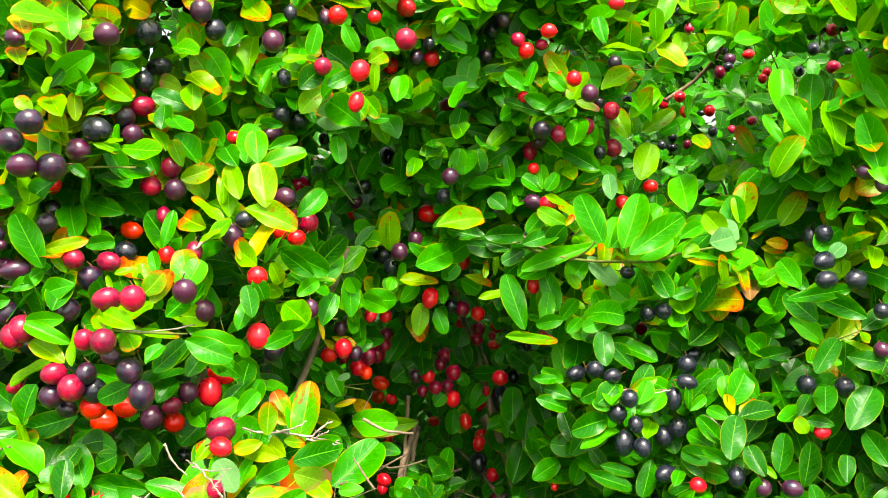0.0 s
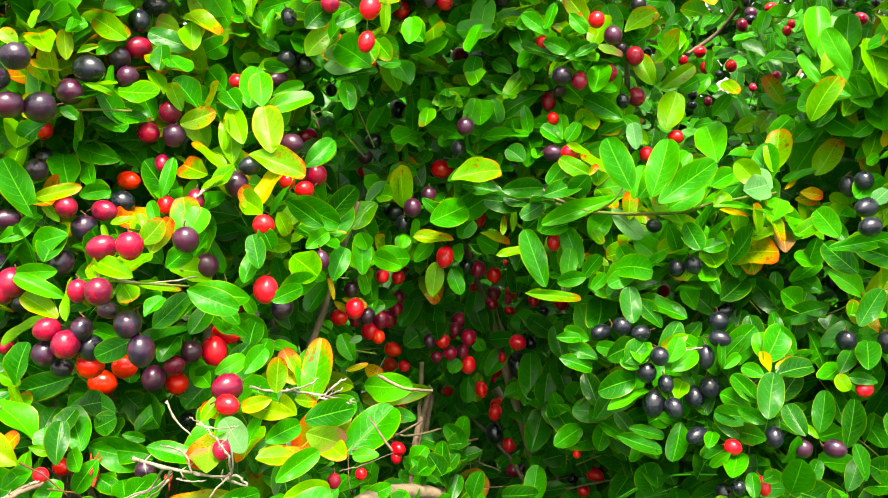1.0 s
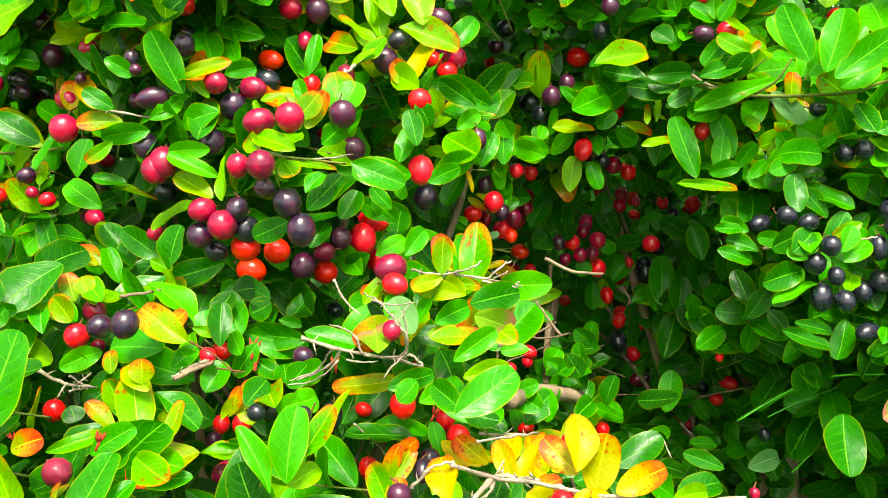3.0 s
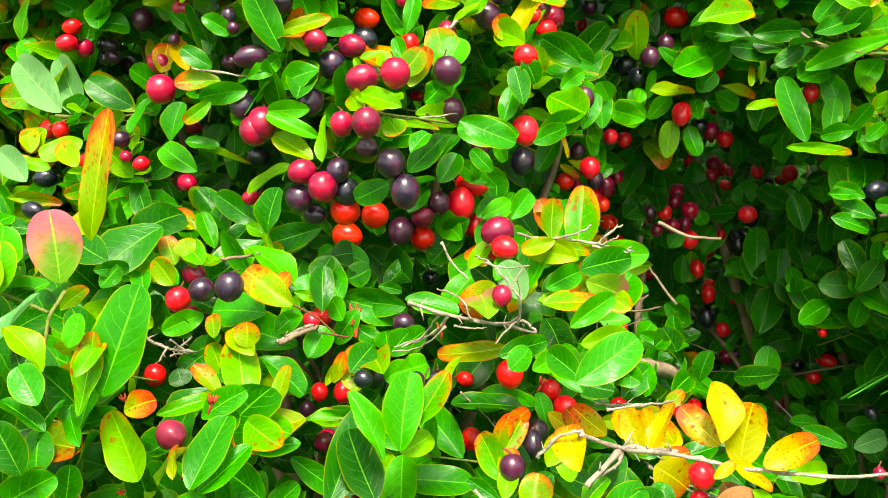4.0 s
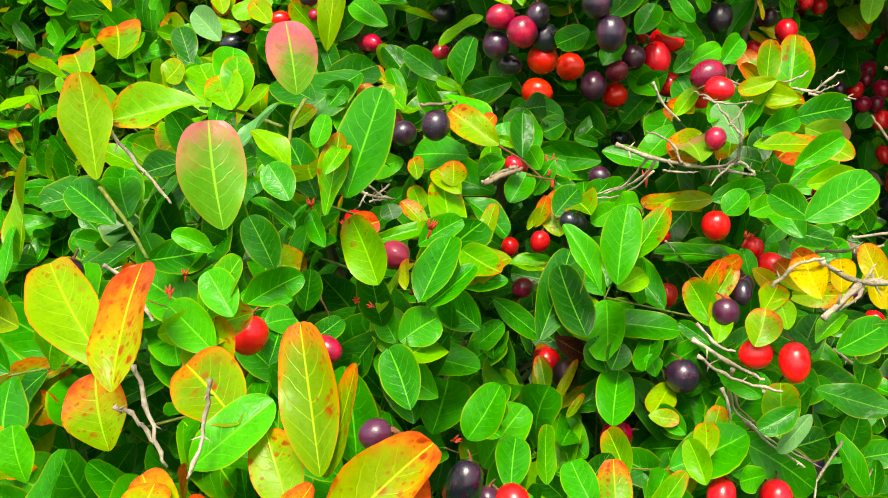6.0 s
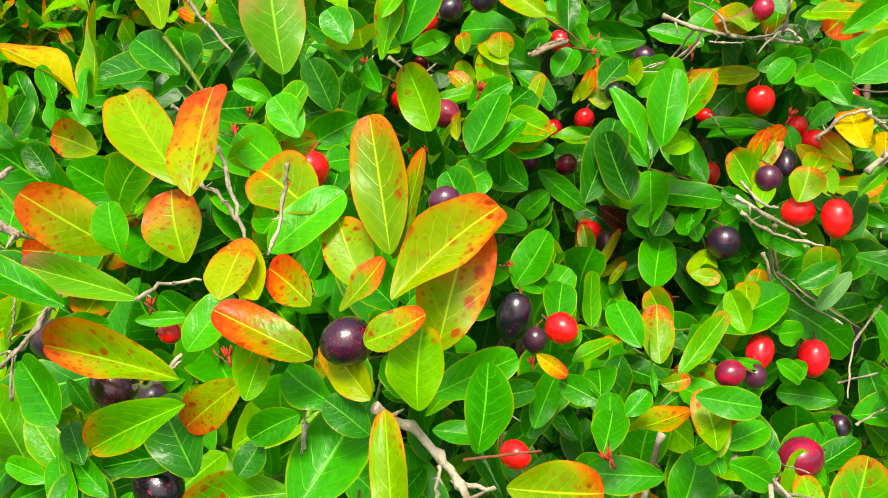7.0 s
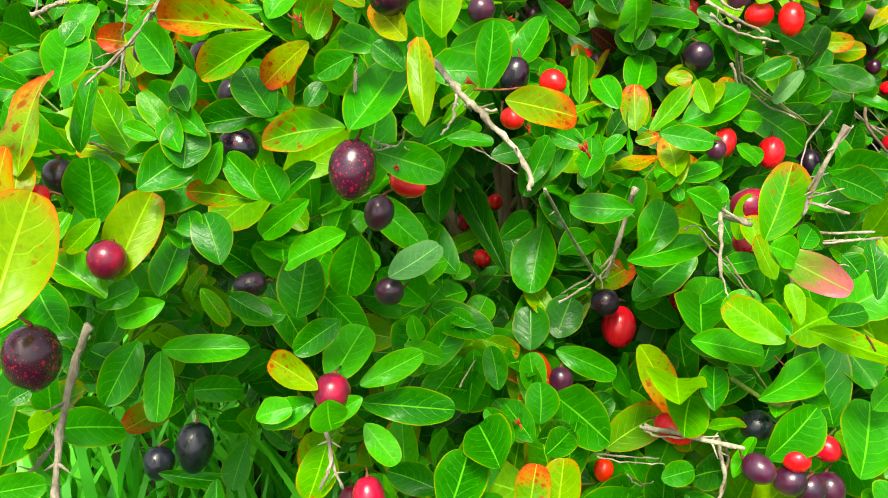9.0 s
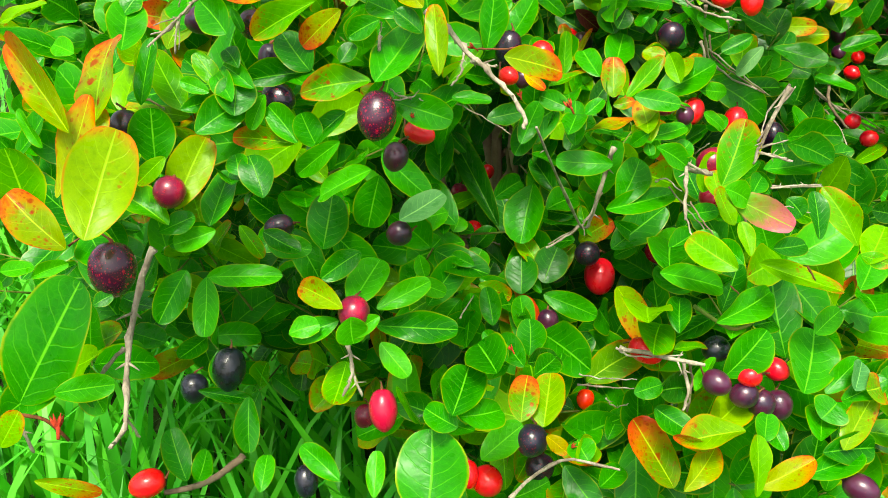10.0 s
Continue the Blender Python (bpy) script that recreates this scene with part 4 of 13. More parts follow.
berry(-0.5690, 0.8237, 0.8926, 13.8, 15.8, 8, "red")
berry(-0.5872, 0.8894, 0.9860, 14.8, 17.9, 80, "red")
berry(-0.5664, 0.9188, 0.9698, 16.4, 18.6, 80, "purple")
berry(-0.5644, 0.9174, 0.9589, 14.2, 16.4, 80, "purple")
berry(-0.5273, 0.9105, 0.9916, 21.5, 23.6, 8, "purple")
berry(-0.4466, 0.8168, 0.9879, 16.0, 18.9, 80, "crimson")
berry(-0.5455, 0.9296, 1.0259, 15.3, 16.4, 8, "purple")
berry(-0.3821, 0.7506, 0.9732, 11.1, 13.7, 8, "purple")
berry(-0.3773, 0.7460, 0.9643, 9.3, 10.2, 80, "purple")
berry(-0.4540, 0.8123, 0.9634, 9.4, 10.4, 8, "purple")
berry(-0.5020, 0.8061, 0.8687, 10.6, 11.5, 80, "crimson")
berry(-0.5066, 0.8078, 0.8830, 14.4, 16.3, 80, "purple")
berry(-0.3424, 0.7562, 0.9826, 17.1, 18.8, 8, "purple")
berry(-0.3611, 0.7297, 0.8886, 21.0, 22.7, 8, "crimson")

HUNG_XYZ = np.array([h[:3] for h in HUNG])
HUNG_R = np.array([h[3] for h in HUNG])


# ---- leaves that stand out, each one by itself ----
SHOWN = []
LOOK = {"rust": "leaf with rusty red spots and tip", "yellow": "yellow leaf with orange edges", "dead": "dry brown leaf", "pink": "leaf with a pink tip", "maroon": "maroon leaf", "blush": "yellow-green leaf flushed orange"}


def leaf(base, tip, width, face, kind):
    """A leaf from base to tip, its width in millimetres, its upper side towards face."""
    way = Vector(tip) - Vector(base)
    m = leaf_pose(Vector(base), way, face, way.length, width / 1000)
    mid = (Vector(base) + Vector(tip)) / 2
    ob = new("leaf", FINE_MESH[kind, dice.randrange(5)])
    under(ob, shrub_at(mid.x, mid.y), m)
    if kind in LOOK:
        tagged(ob, LOOK[kind])
    SHOWN.append((*mid, min(0.42 * width / 1000, 0.018)))


# low on the right many take a darker kind, which stands in for shade
leaf((-0.1617, 0.7979, 0.9958), (-0.1711, 0.8164, 1.0394), 27, (0.13, -0.90, 0.41), "blush")
leaf((-0.3246, 0.8223, 1.1095), (-0.2857, 0.8164, 1.0990), 21, (-0.15, -0.99, 0.01), "blush")
leaf((-0.2991, 0.8074, 1.0510), (-0.2556, 0.8010, 1.0434), 21, (0.02, -0.70, 0.72), "young")
leaf((-0.2146, 0.8553, 1.0554), (-0.2367, 0.8779, 1.0795), 22, (-0.23, -0.81, 0.55), "green")
leaf((-0.0768, 0.8979, 1.1428), (-0.0558, 0.9215, 1.1608), 20, (0.63, -0.74, 0.23), "blush")
leaf((-0.1736, 0.8199, 1.0370), (-0.1800, 0.8399, 1.0710), 22, (0.14, -0.84, 0.52), "young")
leaf((-0.1791, 0.8576, 1.0379), (-0.1356, 0.8653, 1.0522), 21, (0.05, -0.93, 0.35), "young")
leaf((-0.1817, 0.8003, 0.9950), (-0.1333, 0.7926, 0.9833), 23, (0.05, -0.73, 0.68), "young")
leaf((-0.1609, 0.8507, 0.9551), (-0.1129, 0.8420, 0.9344), 25, (-0.10, -0.98, 0.18), "green")
leaf((-0.1473, 0.8037, 0.9077), (-0.1169, 0.7680, 0.8900), 28, (-0.44, -0.67, 0.59), "young")
leaf((-0.2034, 0.6842, 0.8926), (-0.1679, 0.6782, 0.8799), 20, (-0.06, -0.96, 0.29), "green")
leaf((-0.1748, 0.7850, 0.9486), (-0.1568, 0.7937, 0.9891), 21, (-0.25, -0.92, 0.31), "yellow")
leaf((-0.1633, 0.7639, 0.9456), (-0.1870, 0.7877, 0.9581), 20, (-0.46, -0.73, 0.51), "young")
leaf((-0.1291, 0.7609, 0.7849), (-0.1187, 0.7726, 0.8415), 25, (0.14, -0.97, 0.17), "young")
leaf((-0.1980, 0.8096, 0.9868), (-0.2033, 0.8187, 1.0330), 21, (0.22, -0.95, 0.21), "young")
leaf((-0.1908, 0.8143, 1.0339), (-0.2108, 0.8361, 1.0577), 21, (-0.20, -0.80, 0.56), "green")
leaf((-0.2571, 0.8139, 1.0475), (-0.2668, 0.8190, 1.0729), 13, (0.79, -0.47, 0.40), "young")
leaf((-0.2422, 0.8159, 1.0335), (-0.2536, 0.8215, 1.0610), 14, (0.17, -0.95, 0.26), "young")
leaf((-0.1996, 0.7964, 0.9844), (-0.2305, 0.8024, 1.0026), 17, (0.34, -0.55, 0.76), "young")
leaf((-0.1495, 0.8938, 0.9860), (-0.1213, 0.9012, 1.0133), 21, (0.20, -0.98, 0.05), "green")
leaf((-0.1841, 0.9161, 1.0763), (-0.1573, 0.9216, 1.0926), 14, (0.24, -0.97, -0.06), "young")
leaf((-0.3263, 0.7729, 0.8108), (-0.3727, 0.7654, 0.7992), 23, (0.12, -0.98, 0.16), "green")
leaf((-0.0351, 0.9435, 1.1119), (-0.0556, 0.9716, 1.1420), 26, (-0.38, -0.79, 0.48), "green")
leaf((-0.0819, 0.8698, 1.0770), (-0.1235, 0.8899, 1.1077), 31, (-0.30, -0.93, 0.20), "bright")
leaf((-0.0808, 1.0596, 1.0299), (-0.0958, 1.0842, 1.0636), 25, (-0.16, -0.83, 0.54), "deep")
leaf((-0.1607, 0.9010, 1.1444), (-0.1910, 0.8958, 1.1344), 16, (0.21, -0.97, -0.14), "green")
leaf((0.2939, 0.9169, 0.8014), (0.2924, 0.9346, 0.8335), 21, (-0.32, -0.84, 0.45), "deep")
leaf((0.1759, 0.9104, 0.7615), (0.1458, 0.9046, 0.7453), 17, (-0.01, -0.94, 0.35), "deep")
leaf((0.0664, 1.2647, 0.6265), (0.0809, 1.3078, 0.6659), 34, (0.09, -0.69, 0.72), "deep")
leaf((0.0344, 1.1834, 0.7754), (0.0210, 1.2124, 0.8103), 27, (-0.18, -0.79, 0.59), "deep")
leaf((0.0790, 1.2404, 0.7599), (0.0872, 1.2868, 0.7840), 30, (0.09, -0.47, 0.88), "green")
leaf((0.1222, 1.1519, 0.7771), (0.0950, 1.1896, 0.7927), 27, (-0.59, -0.63, 0.50), "deep")
leaf((0.1349, 1.1326, 0.7059), (0.1205, 1.1419, 0.7496), 25, (-0.09, -0.98, 0.18), "deep")
leaf((0.1490, 0.9931, 0.7243), (0.1364, 1.0009, 0.7608), 22, (-0.11, -0.98, 0.17), "deep")
leaf((-0.3404, 0.7272, 0.7761), (-0.3641, 0.7345, 0.8097), 19, (0.79, -0.18, 0.59), "young")
leaf((0.3710, 0.9104, 0.9124), (0.3589, 0.9405, 0.9403), 24, (-0.59, -0.66, 0.46), "bright")
leaf((0.3761, 0.8558, 0.7920), (0.3885, 0.8857, 0.8165), 23, (-0.26, -0.55, 0.80), "deep")
leaf((0.3569, 0.8727, 0.7854), (0.3742, 0.8844, 0.8079), 17, (-0.16, -0.82, 0.55), "deep")
leaf((0.4247, 0.8245, 0.7490), (0.4134, 0.8517, 0.7749), 22, (-0.55, -0.68, 0.48), "deep")
leaf((0.3857, 0.8250, 0.7332), (0.3921, 0.8401, 0.7574), 16, (-0.36, -0.75, 0.56), "deep")
leaf((0.3092, 0.8311, 0.7374), (0.2975, 0.8488, 0.7632), 19, (-0.39, -0.83, 0.40), "deep")
leaf((-0.0564, 1.0497, 1.0803), (-0.0378, 1.0767, 1.1056), 23, (0.48, -0.75, 0.45), "green")
leaf((0.0451, 1.0783, 1.0889), (0.0112, 1.0571, 1.0773), 23, (0.50, -0.86, 0.09), "green")
leaf((0.0578, 1.0310, 0.9324), (0.0314, 1.0600, 0.9445), 23, (-0.62, -0.71, 0.34), "green")
leaf((0.1845, 1.0344, 1.0388), (0.1523, 1.0515, 1.0569), 23, (-0.43, -0.90, 0.10), "bright")
leaf((0.4228, 1.5174, 1.1435), (0.3829, 1.4996, 1.1155), 29, (0.22, -0.93, 0.28), "bright")
leaf((0.4309, 1.4371, 1.0634), (0.4283, 1.4780, 1.1076), 34, (-0.42, -0.68, 0.60), "bright")
leaf((0.4093, 1.1633, 1.0579), (0.3957, 1.1956, 1.0918), 27, (-0.59, -0.69, 0.42), "bright")
leaf((0.4059, 0.9539, 1.0159), (0.3886, 0.9938, 1.0390), 28, (-0.77, -0.53, 0.35), "bright")
leaf((0.4215, 0.9261, 1.0164), (0.4224, 0.9579, 1.0519), 27, (-0.52, -0.63, 0.58), "bright")
leaf((0.1115, 0.9830, 1.1002), (0.1426, 0.9885, 1.1129), 19, (0.17, -0.99, 0.01), "green")
leaf((0.0103, 1.0224, 1.1496), (-0.0156, 1.0512, 1.1603), 23, (-0.73, -0.68, 0.08), "green")
leaf((0.0385, 1.0542, 1.1148), (0.0585, 1.0773, 1.1428), 23, (0.36, -0.83, 0.43), "green")
leaf((-0.2629, 0.7360, 0.8475), (-0.2850, 0.7125, 0.8378), 19, (0.62, -0.72, 0.32), "green")
leaf((0.2291, 0.9427, 0.9269), (0.2348, 0.9124, 0.9037), 22, (-0.46, -0.59, 0.66), "green")
leaf((-0.0935, 0.7553, 0.7893), (-0.1325, 0.7188, 0.7612), 34, (0.39, -0.79, 0.48), "blush")
leaf((-0.3265, 0.7782, 0.9673), (-0.3423, 0.8025, 1.0025), 26, (0.22, -0.75, 0.62), "green")
leaf((-0.1003, 0.9420, 0.8772), (-0.1010, 0.9506, 0.9192), 21, (0.10, -0.97, 0.20), "green")
leaf((-0.0675, 1.0520, 0.9961), (-0.0965, 1.0863, 1.0093), 26, (-0.65, -0.68, 0.35), "green")
leaf((-0.1184, 0.8727, 0.9196), (-0.1134, 0.9044, 0.9528), 26, (0.25, -0.72, 0.65), "deep")
leaf((-0.0546, 1.0095, 0.8881), (-0.0935, 0.9756, 0.8919), 29, (0.66, -0.75, 0.08), "green")
leaf((-0.0318, 0.9867, 0.9289), (0.0104, 1.0225, 0.9463), 32, (0.54, -0.78, 0.30), "green")
leaf((-0.0096, 1.0495, 0.8737), (0.0008, 1.0355, 0.8476), 18, (-0.11, -0.89, 0.43), "green")
leaf((-0.0294, 1.1574, 0.7753), (-0.0304, 1.1990, 0.8149), 32, (0.02, -0.69, 0.72), "deep")
leaf((-0.0716, 1.0559, 0.8348), (-0.1122, 1.0947, 0.8356), 31, (-0.67, -0.70, 0.24), "deep")
leaf((0.1747, 1.0316, 0.8848), (0.1773, 1.0703, 0.9233), 31, (-0.17, -0.69, 0.70), "green")
leaf((0.1299, 0.9953, 0.8766), (0.1145, 1.0048, 0.9213), 23, (-0.14, -0.98, 0.16), "green")
leaf((0.2090, 0.9622, 0.8618), (0.1565, 0.9543, 0.8557), 25, (-0.01, -0.57, 0.82), "deep")
leaf((0.1759, 1.0744, 0.6758), (0.1178, 1.0655, 0.6660), 32, (0.09, -0.94, 0.34), "green")
leaf((0.1641, 1.0076, 0.6868), (0.2009, 0.9918, 0.6736), 24, (-0.27, -0.90, 0.34), "deep")
leaf((0.0914, 1.1616, 0.6237), (0.1105, 1.1919, 0.6742), 35, (-0.00, -0.86, 0.52), "deep")
leaf((-0.2183, 0.7415, 0.9226), (-0.2274, 0.7615, 0.9616), 25, (0.22, -0.85, 0.48), "young")
leaf((0.1534, 0.8446, 0.9612), (0.1329, 0.8547, 1.0074), 27, (-0.21, -0.97, 0.12), "bright")
leaf((0.1820, 0.8901, 0.9539), (0.2008, 0.9017, 1.0101), 29, (-0.14, -0.96, 0.24), "bright")
leaf((0.1870, 0.8823, 0.9487), (0.2416, 0.8934, 0.9841), 26, (-0.02, -0.94, 0.33), "bright")
leaf((0.2809, 1.0098, 0.9891), (0.2769, 1.0467, 1.0425), 36, (-0.35, -0.78, 0.51), "bright")
leaf((0.3272, 0.9725, 0.9779), (0.3402, 0.9898, 1.0239), 28, (-0.24, -0.88, 0.40), "young")
leaf((0.3970, 1.1130, 0.9647), (0.4463, 1.1282, 1.0337), 43, (-0.15, -0.94, 0.32), "bright")
leaf((0.2720, 0.8975, 0.9593), (0.3094, 0.9258, 0.9659), 27, (0.56, -0.79, 0.25), "pale")
leaf((0.3628, 1.0018, 0.9489), (0.3884, 0.9979, 0.9464), 12, (-0.15, -0.99, 0.03), "yellow")
leaf((0.1352, 0.9466, 0.9749), (0.1021, 0.9533, 0.9932), 18, (-0.17, -0.98, 0.04), "young")
leaf((-0.2262, 0.9818, 1.0830), (-0.2235, 0.9909, 1.1297), 25, (0.25, -0.95, 0.17), "young")
leaf((0.3639, 0.9441, 1.0938), (0.3626, 0.9542, 1.1477), 26, (-0.38, -0.91, 0.16), "bright")
leaf((0.3439, 0.8352, 1.0637), (0.3248, 0.8432, 1.1018), 20, (-0.41, -0.91, -0.01), "bright")
leaf((0.4361, 0.8787, 1.0277), (0.4217, 0.8907, 1.0903), 26, (-0.31, -0.95, 0.11), "bright")
leaf((0.4084, 0.9856, 1.1017), (0.4220, 1.0130, 1.1431), 29, (-0.28, -0.76, 0.59), "bright")
leaf((0.2342, 1.0494, 1.0274), (0.2537, 1.0807, 1.0683), 31, (0.02, -0.80, 0.60), "young")
leaf((0.3149, 1.4112, 1.1130), (0.3735, 1.4230, 1.1511), 26, (0.11, -0.98, 0.14), "young")
leaf((0.2157, 1.0311, 1.0757), (0.2007, 1.0387, 1.1119), 23, (-0.27, -0.96, 0.09), "young")
leaf((0.1391, 0.9850, 1.1319), (0.1134, 0.9935, 1.1687), 20, (-0.26, -0.96, 0.04), "blush")
leaf((-0.1985, 0.9016, 1.1298), (-0.1998, 0.9100, 1.1736), 21, (-0.43, -0.89, 0.16), "young")
leaf((0.1753, 0.9868, 1.1262), (0.2116, 0.9947, 1.1542), 21, (-0.17, -0.87, 0.46), "young")
leaf((0.0493, 1.0637, 1.0541), (0.1080, 1.0734, 1.0693), 26, (0.01, -0.85, 0.52), "green")
leaf((-0.0029, 1.0555, 1.0265), (-0.0369, 1.0790, 1.0420), 25, (-0.50, -0.85, 0.20), "green")
leaf((-0.0086, 0.9866, 0.9739), (0.0451, 0.9958, 0.9895), 26, (-0.03, -0.81, 0.58), "young")
leaf((-0.0338, 0.9598, 1.1071), (-0.0648, 0.9880, 1.1222), 25, (-0.62, -0.77, 0.17), "deep")
leaf((0.0727, 1.0251, 1.1086), (0.0648, 1.0491, 1.1487), 27, (-0.20, -0.86, 0.47), "deep")
leaf((0.1697, 0.9105, 0.8294), (0.1702, 0.9327, 0.8609), 22, (-0.19, -0.80, 0.57), "deep")
leaf((0.2496, 1.0053, 0.8088), (0.2476, 1.0190, 0.8412), 20, (-0.25, -0.90, 0.36), "deep")
leaf((0.2627, 0.9348, 0.8482), (0.2949, 0.9570, 0.8681), 25, (0.23, -0.81, 0.54), "deep")
leaf((-0.2418, 0.9064, 1.1366), (-0.2762, 0.9390, 1.1596), 29, (-0.49, -0.78, 0.37), "green")
leaf((0.3413, 0.9673, 0.8256), (0.3049, 0.9777, 0.8667), 28, (-0.22, -0.97, 0.05), "deep")
leaf((0.3727, 0.9332, 0.8414), (0.3274, 0.9264, 0.8310), 22, (0.08, -0.96, 0.29), "deep")
leaf((0.2785, 0.8413, 0.7502), (0.2915, 0.8644, 0.7863), 25, (-0.22, -0.78, 0.58), "deep")
leaf((0.3286, 0.8485, 0.7353), (0.3364, 0.8560, 0.7732), 20, (-0.35, -0.90, 0.25), "deep")
leaf((0.3607, 0.8434, 0.8352), (0.3833, 0.8503, 0.8664), 20, (-0.26, -0.89, 0.38), "deep")
leaf((0.3950, 0.8437, 0.7794), (0.4276, 0.8627, 0.8189), 31, (-0.20, -0.81, 0.55), "deep")
leaf((0.2751, 0.8672, 0.7439), (0.2407, 0.8797, 0.7467), 21, (-0.31, -0.91, 0.27), "deep")
leaf((0.3869, 0.9036, 0.8775), (0.3597, 0.9198, 0.9056), 24, (-0.40, -0.91, 0.13), "green")
leaf((-0.3011, 0.7551, 1.0990), (-0.3334, 0.7804, 1.1086), 24, (-0.58, -0.80, 0.15), "green")
leaf((0.4242, 0.8730, 0.8856), (0.3767, 0.8816, 0.9057), 23, (-0.18, -0.98, 0.00), "green")
leaf((-0.2158, 0.9253, 1.0777), (-0.2075, 0.9341, 1.1221), 24, (0.27, -0.95, 0.14), "bright")
leaf((-0.1898, 0.8435, 1.0379), (-0.1887, 0.8728, 1.0739), 26, (0.31, -0.74, 0.60), "bright")
leaf((-0.2125, 0.7835, 0.9779), (-0.2445, 0.8043, 0.9899), 22, (-0.42, -0.84, 0.33), "blush")
leaf((-0.2155, 0.7791, 0.9637), (-0.1884, 0.7851, 0.9825), 15, (-0.34, -0.63, 0.69), "young")
leaf((-0.2436, 0.8134, 1.0221), (-0.2141, 0.8187, 1.0331), 18, (0.20, -0.98, -0.06), "blush")
leaf((-0.3011, 0.7616, 1.1289), (-0.3336, 0.7544, 1.1030), 23, (0.34, -0.92, -0.17), "bright")
leaf((-0.3135, 0.7242, 1.0712), (-0.3352, 0.7466, 1.0956), 22, (-0.06, -0.76, 0.65), "young")
leaf((-0.3187, 0.7646, 1.0708), (-0.3216, 0.7692, 1.0950), 13, (0.36, -0.91, 0.22), "blush")
leaf((-0.2825, 0.8010, 1.0932), (-0.3143, 0.8071, 1.1140), 21, (-0.08, -0.98, 0.17), "young")
leaf((-0.3296, 0.7055, 1.0801), (-0.3520, 0.7020, 1.0750), 12, (0.19, -0.97, -0.16), "bright")
leaf((-0.3040, 0.8448, 1.1917), (-0.2760, 0.8244, 1.1753), 21, (-0.47, -0.85, 0.25), "yellow")
leaf((-0.3523, 0.7340, 1.1569), (-0.3384, 0.7152, 1.1372), 17, (0.07, -0.70, 0.71), "yellow")
leaf((-0.3416, 0.7172, 1.1117), (-0.3552, 0.7305, 1.1319), 16, (0.09, -0.80, 0.59), "blush")
leaf((-0.2906, 0.7983, 0.9911), (-0.3314, 0.8047, 1.0042), 21, (-0.10, -0.98, 0.17), "green")
leaf((-0.3441, 0.7272, 0.9989), (-0.3539, 0.7634, 1.0258), 26, (0.43, -0.46, 0.78), "young")
leaf((-0.2552, 0.8602, 1.1110), (-0.2810, 0.8705, 1.1223), 17, (-0.32, -0.94, 0.14), "pink")
leaf((-0.2130, 0.9174, 1.1873), (-0.2168, 0.8939, 1.1621), 19, (0.48, -0.68, 0.56), "green")
leaf((-0.2042, 0.9150, 1.2074), (-0.1761, 0.8846, 1.1826), 27, (-0.50, -0.78, 0.39), "blush")
leaf((-0.1577, 0.8618, 1.1382), (-0.1231, 0.8675, 1.1466), 17, (-0.02, -0.79, 0.61), "young")
leaf((-0.1231, 0.8674, 1.1754), (-0.1296, 0.8616, 1.1461), 16, (0.22, -0.96, 0.14), "bright")
leaf((-0.0998, 0.8798, 1.1779), (-0.0868, 0.8744, 1.1520), 16, (-0.07, -0.98, 0.17), "bright")
leaf((-0.0058, 1.0057, 1.1998), (-0.0415, 0.9939, 1.1924), 21, (0.34, -0.93, -0.14), "yellow")
leaf((-0.0863, 0.8692, 1.1282), (-0.1142, 0.8640, 1.1147), 15, (0.23, -0.97, -0.09), "green")
leaf((-0.0822, 0.9150, 1.1089), (-0.0680, 0.8934, 1.0912), 18, (-0.44, -0.73, 0.53), "young")
leaf((-0.0804, 0.9312, 1.0817), (-0.1228, 0.9247, 1.0791), 20, (0.10, -0.85, 0.51), "deep")
leaf((-0.0825, 0.9353, 1.0921), (-0.0578, 0.9315, 1.0889), 12, (-0.16, -0.98, -0.07), "green")
leaf((-0.0492, 0.9143, 1.1046), (-0.0464, 0.9330, 1.1346), 20, (0.13, -0.85, 0.52), "bright")
leaf((-0.0003, 1.0658, 1.0939), (-0.0124, 1.0985, 1.1168), 23, (-0.43, -0.62, 0.66), "bright")
leaf((-0.0403, 1.0443, 1.0419), (-0.0016, 1.0370, 1.0232), 25, (-0.16, -0.99, 0.06), "green")
leaf((-0.0466, 1.0353, 0.9814), (-0.0756, 1.0483, 0.9869), 18, (-0.39, -0.92, 0.10), "green")
leaf((-0.1328, 1.0700, 0.9872), (-0.1057, 1.0938, 1.0159), 26, (0.42, -0.85, 0.31), "deep")
leaf((-0.1559, 0.9418, 0.9887), (-0.1271, 0.9566, 1.0128), 23, (0.34, -0.93, 0.16), "bright")
leaf((-0.1600, 0.8789, 1.0771), (-0.1843, 0.8826, 1.0811), 11, (-0.16, -0.99, -0.03), "green")
leaf((-0.2246, 0.9170, 1.1103), (-0.2438, 0.8852, 1.0914), 23, (0.75, -0.61, 0.26), "green")
leaf((-0.3242, 0.7330, 1.1243), (-0.3443, 0.7512, 1.1327), 16, (-0.58, -0.77, 0.28), "maroon")
leaf((-0.3275, 0.7725, 1.1302), (-0.3222, 0.7897, 1.1503), 15, (0.65, -0.65, 0.39), "maroon")
leaf((0.1771, 0.9703, 1.1748), (0.1679, 0.9767, 1.2067), 17, (-0.27, -0.96, 0.11), "bright")
leaf((0.2297, 1.0252, 1.1644), (0.1906, 1.0313, 1.1699), 18, (-0.17, -0.97, -0.16), "green")
leaf((0.0007, 1.0682, 1.1752), (0.0212, 1.0489, 1.1518), 21, (-0.45, -0.84, 0.30), "bright")
leaf((0.0636, 1.0530, 1.1043), (0.0595, 1.0613, 1.1459), 23, (-0.09, -0.98, 0.19), "deep")
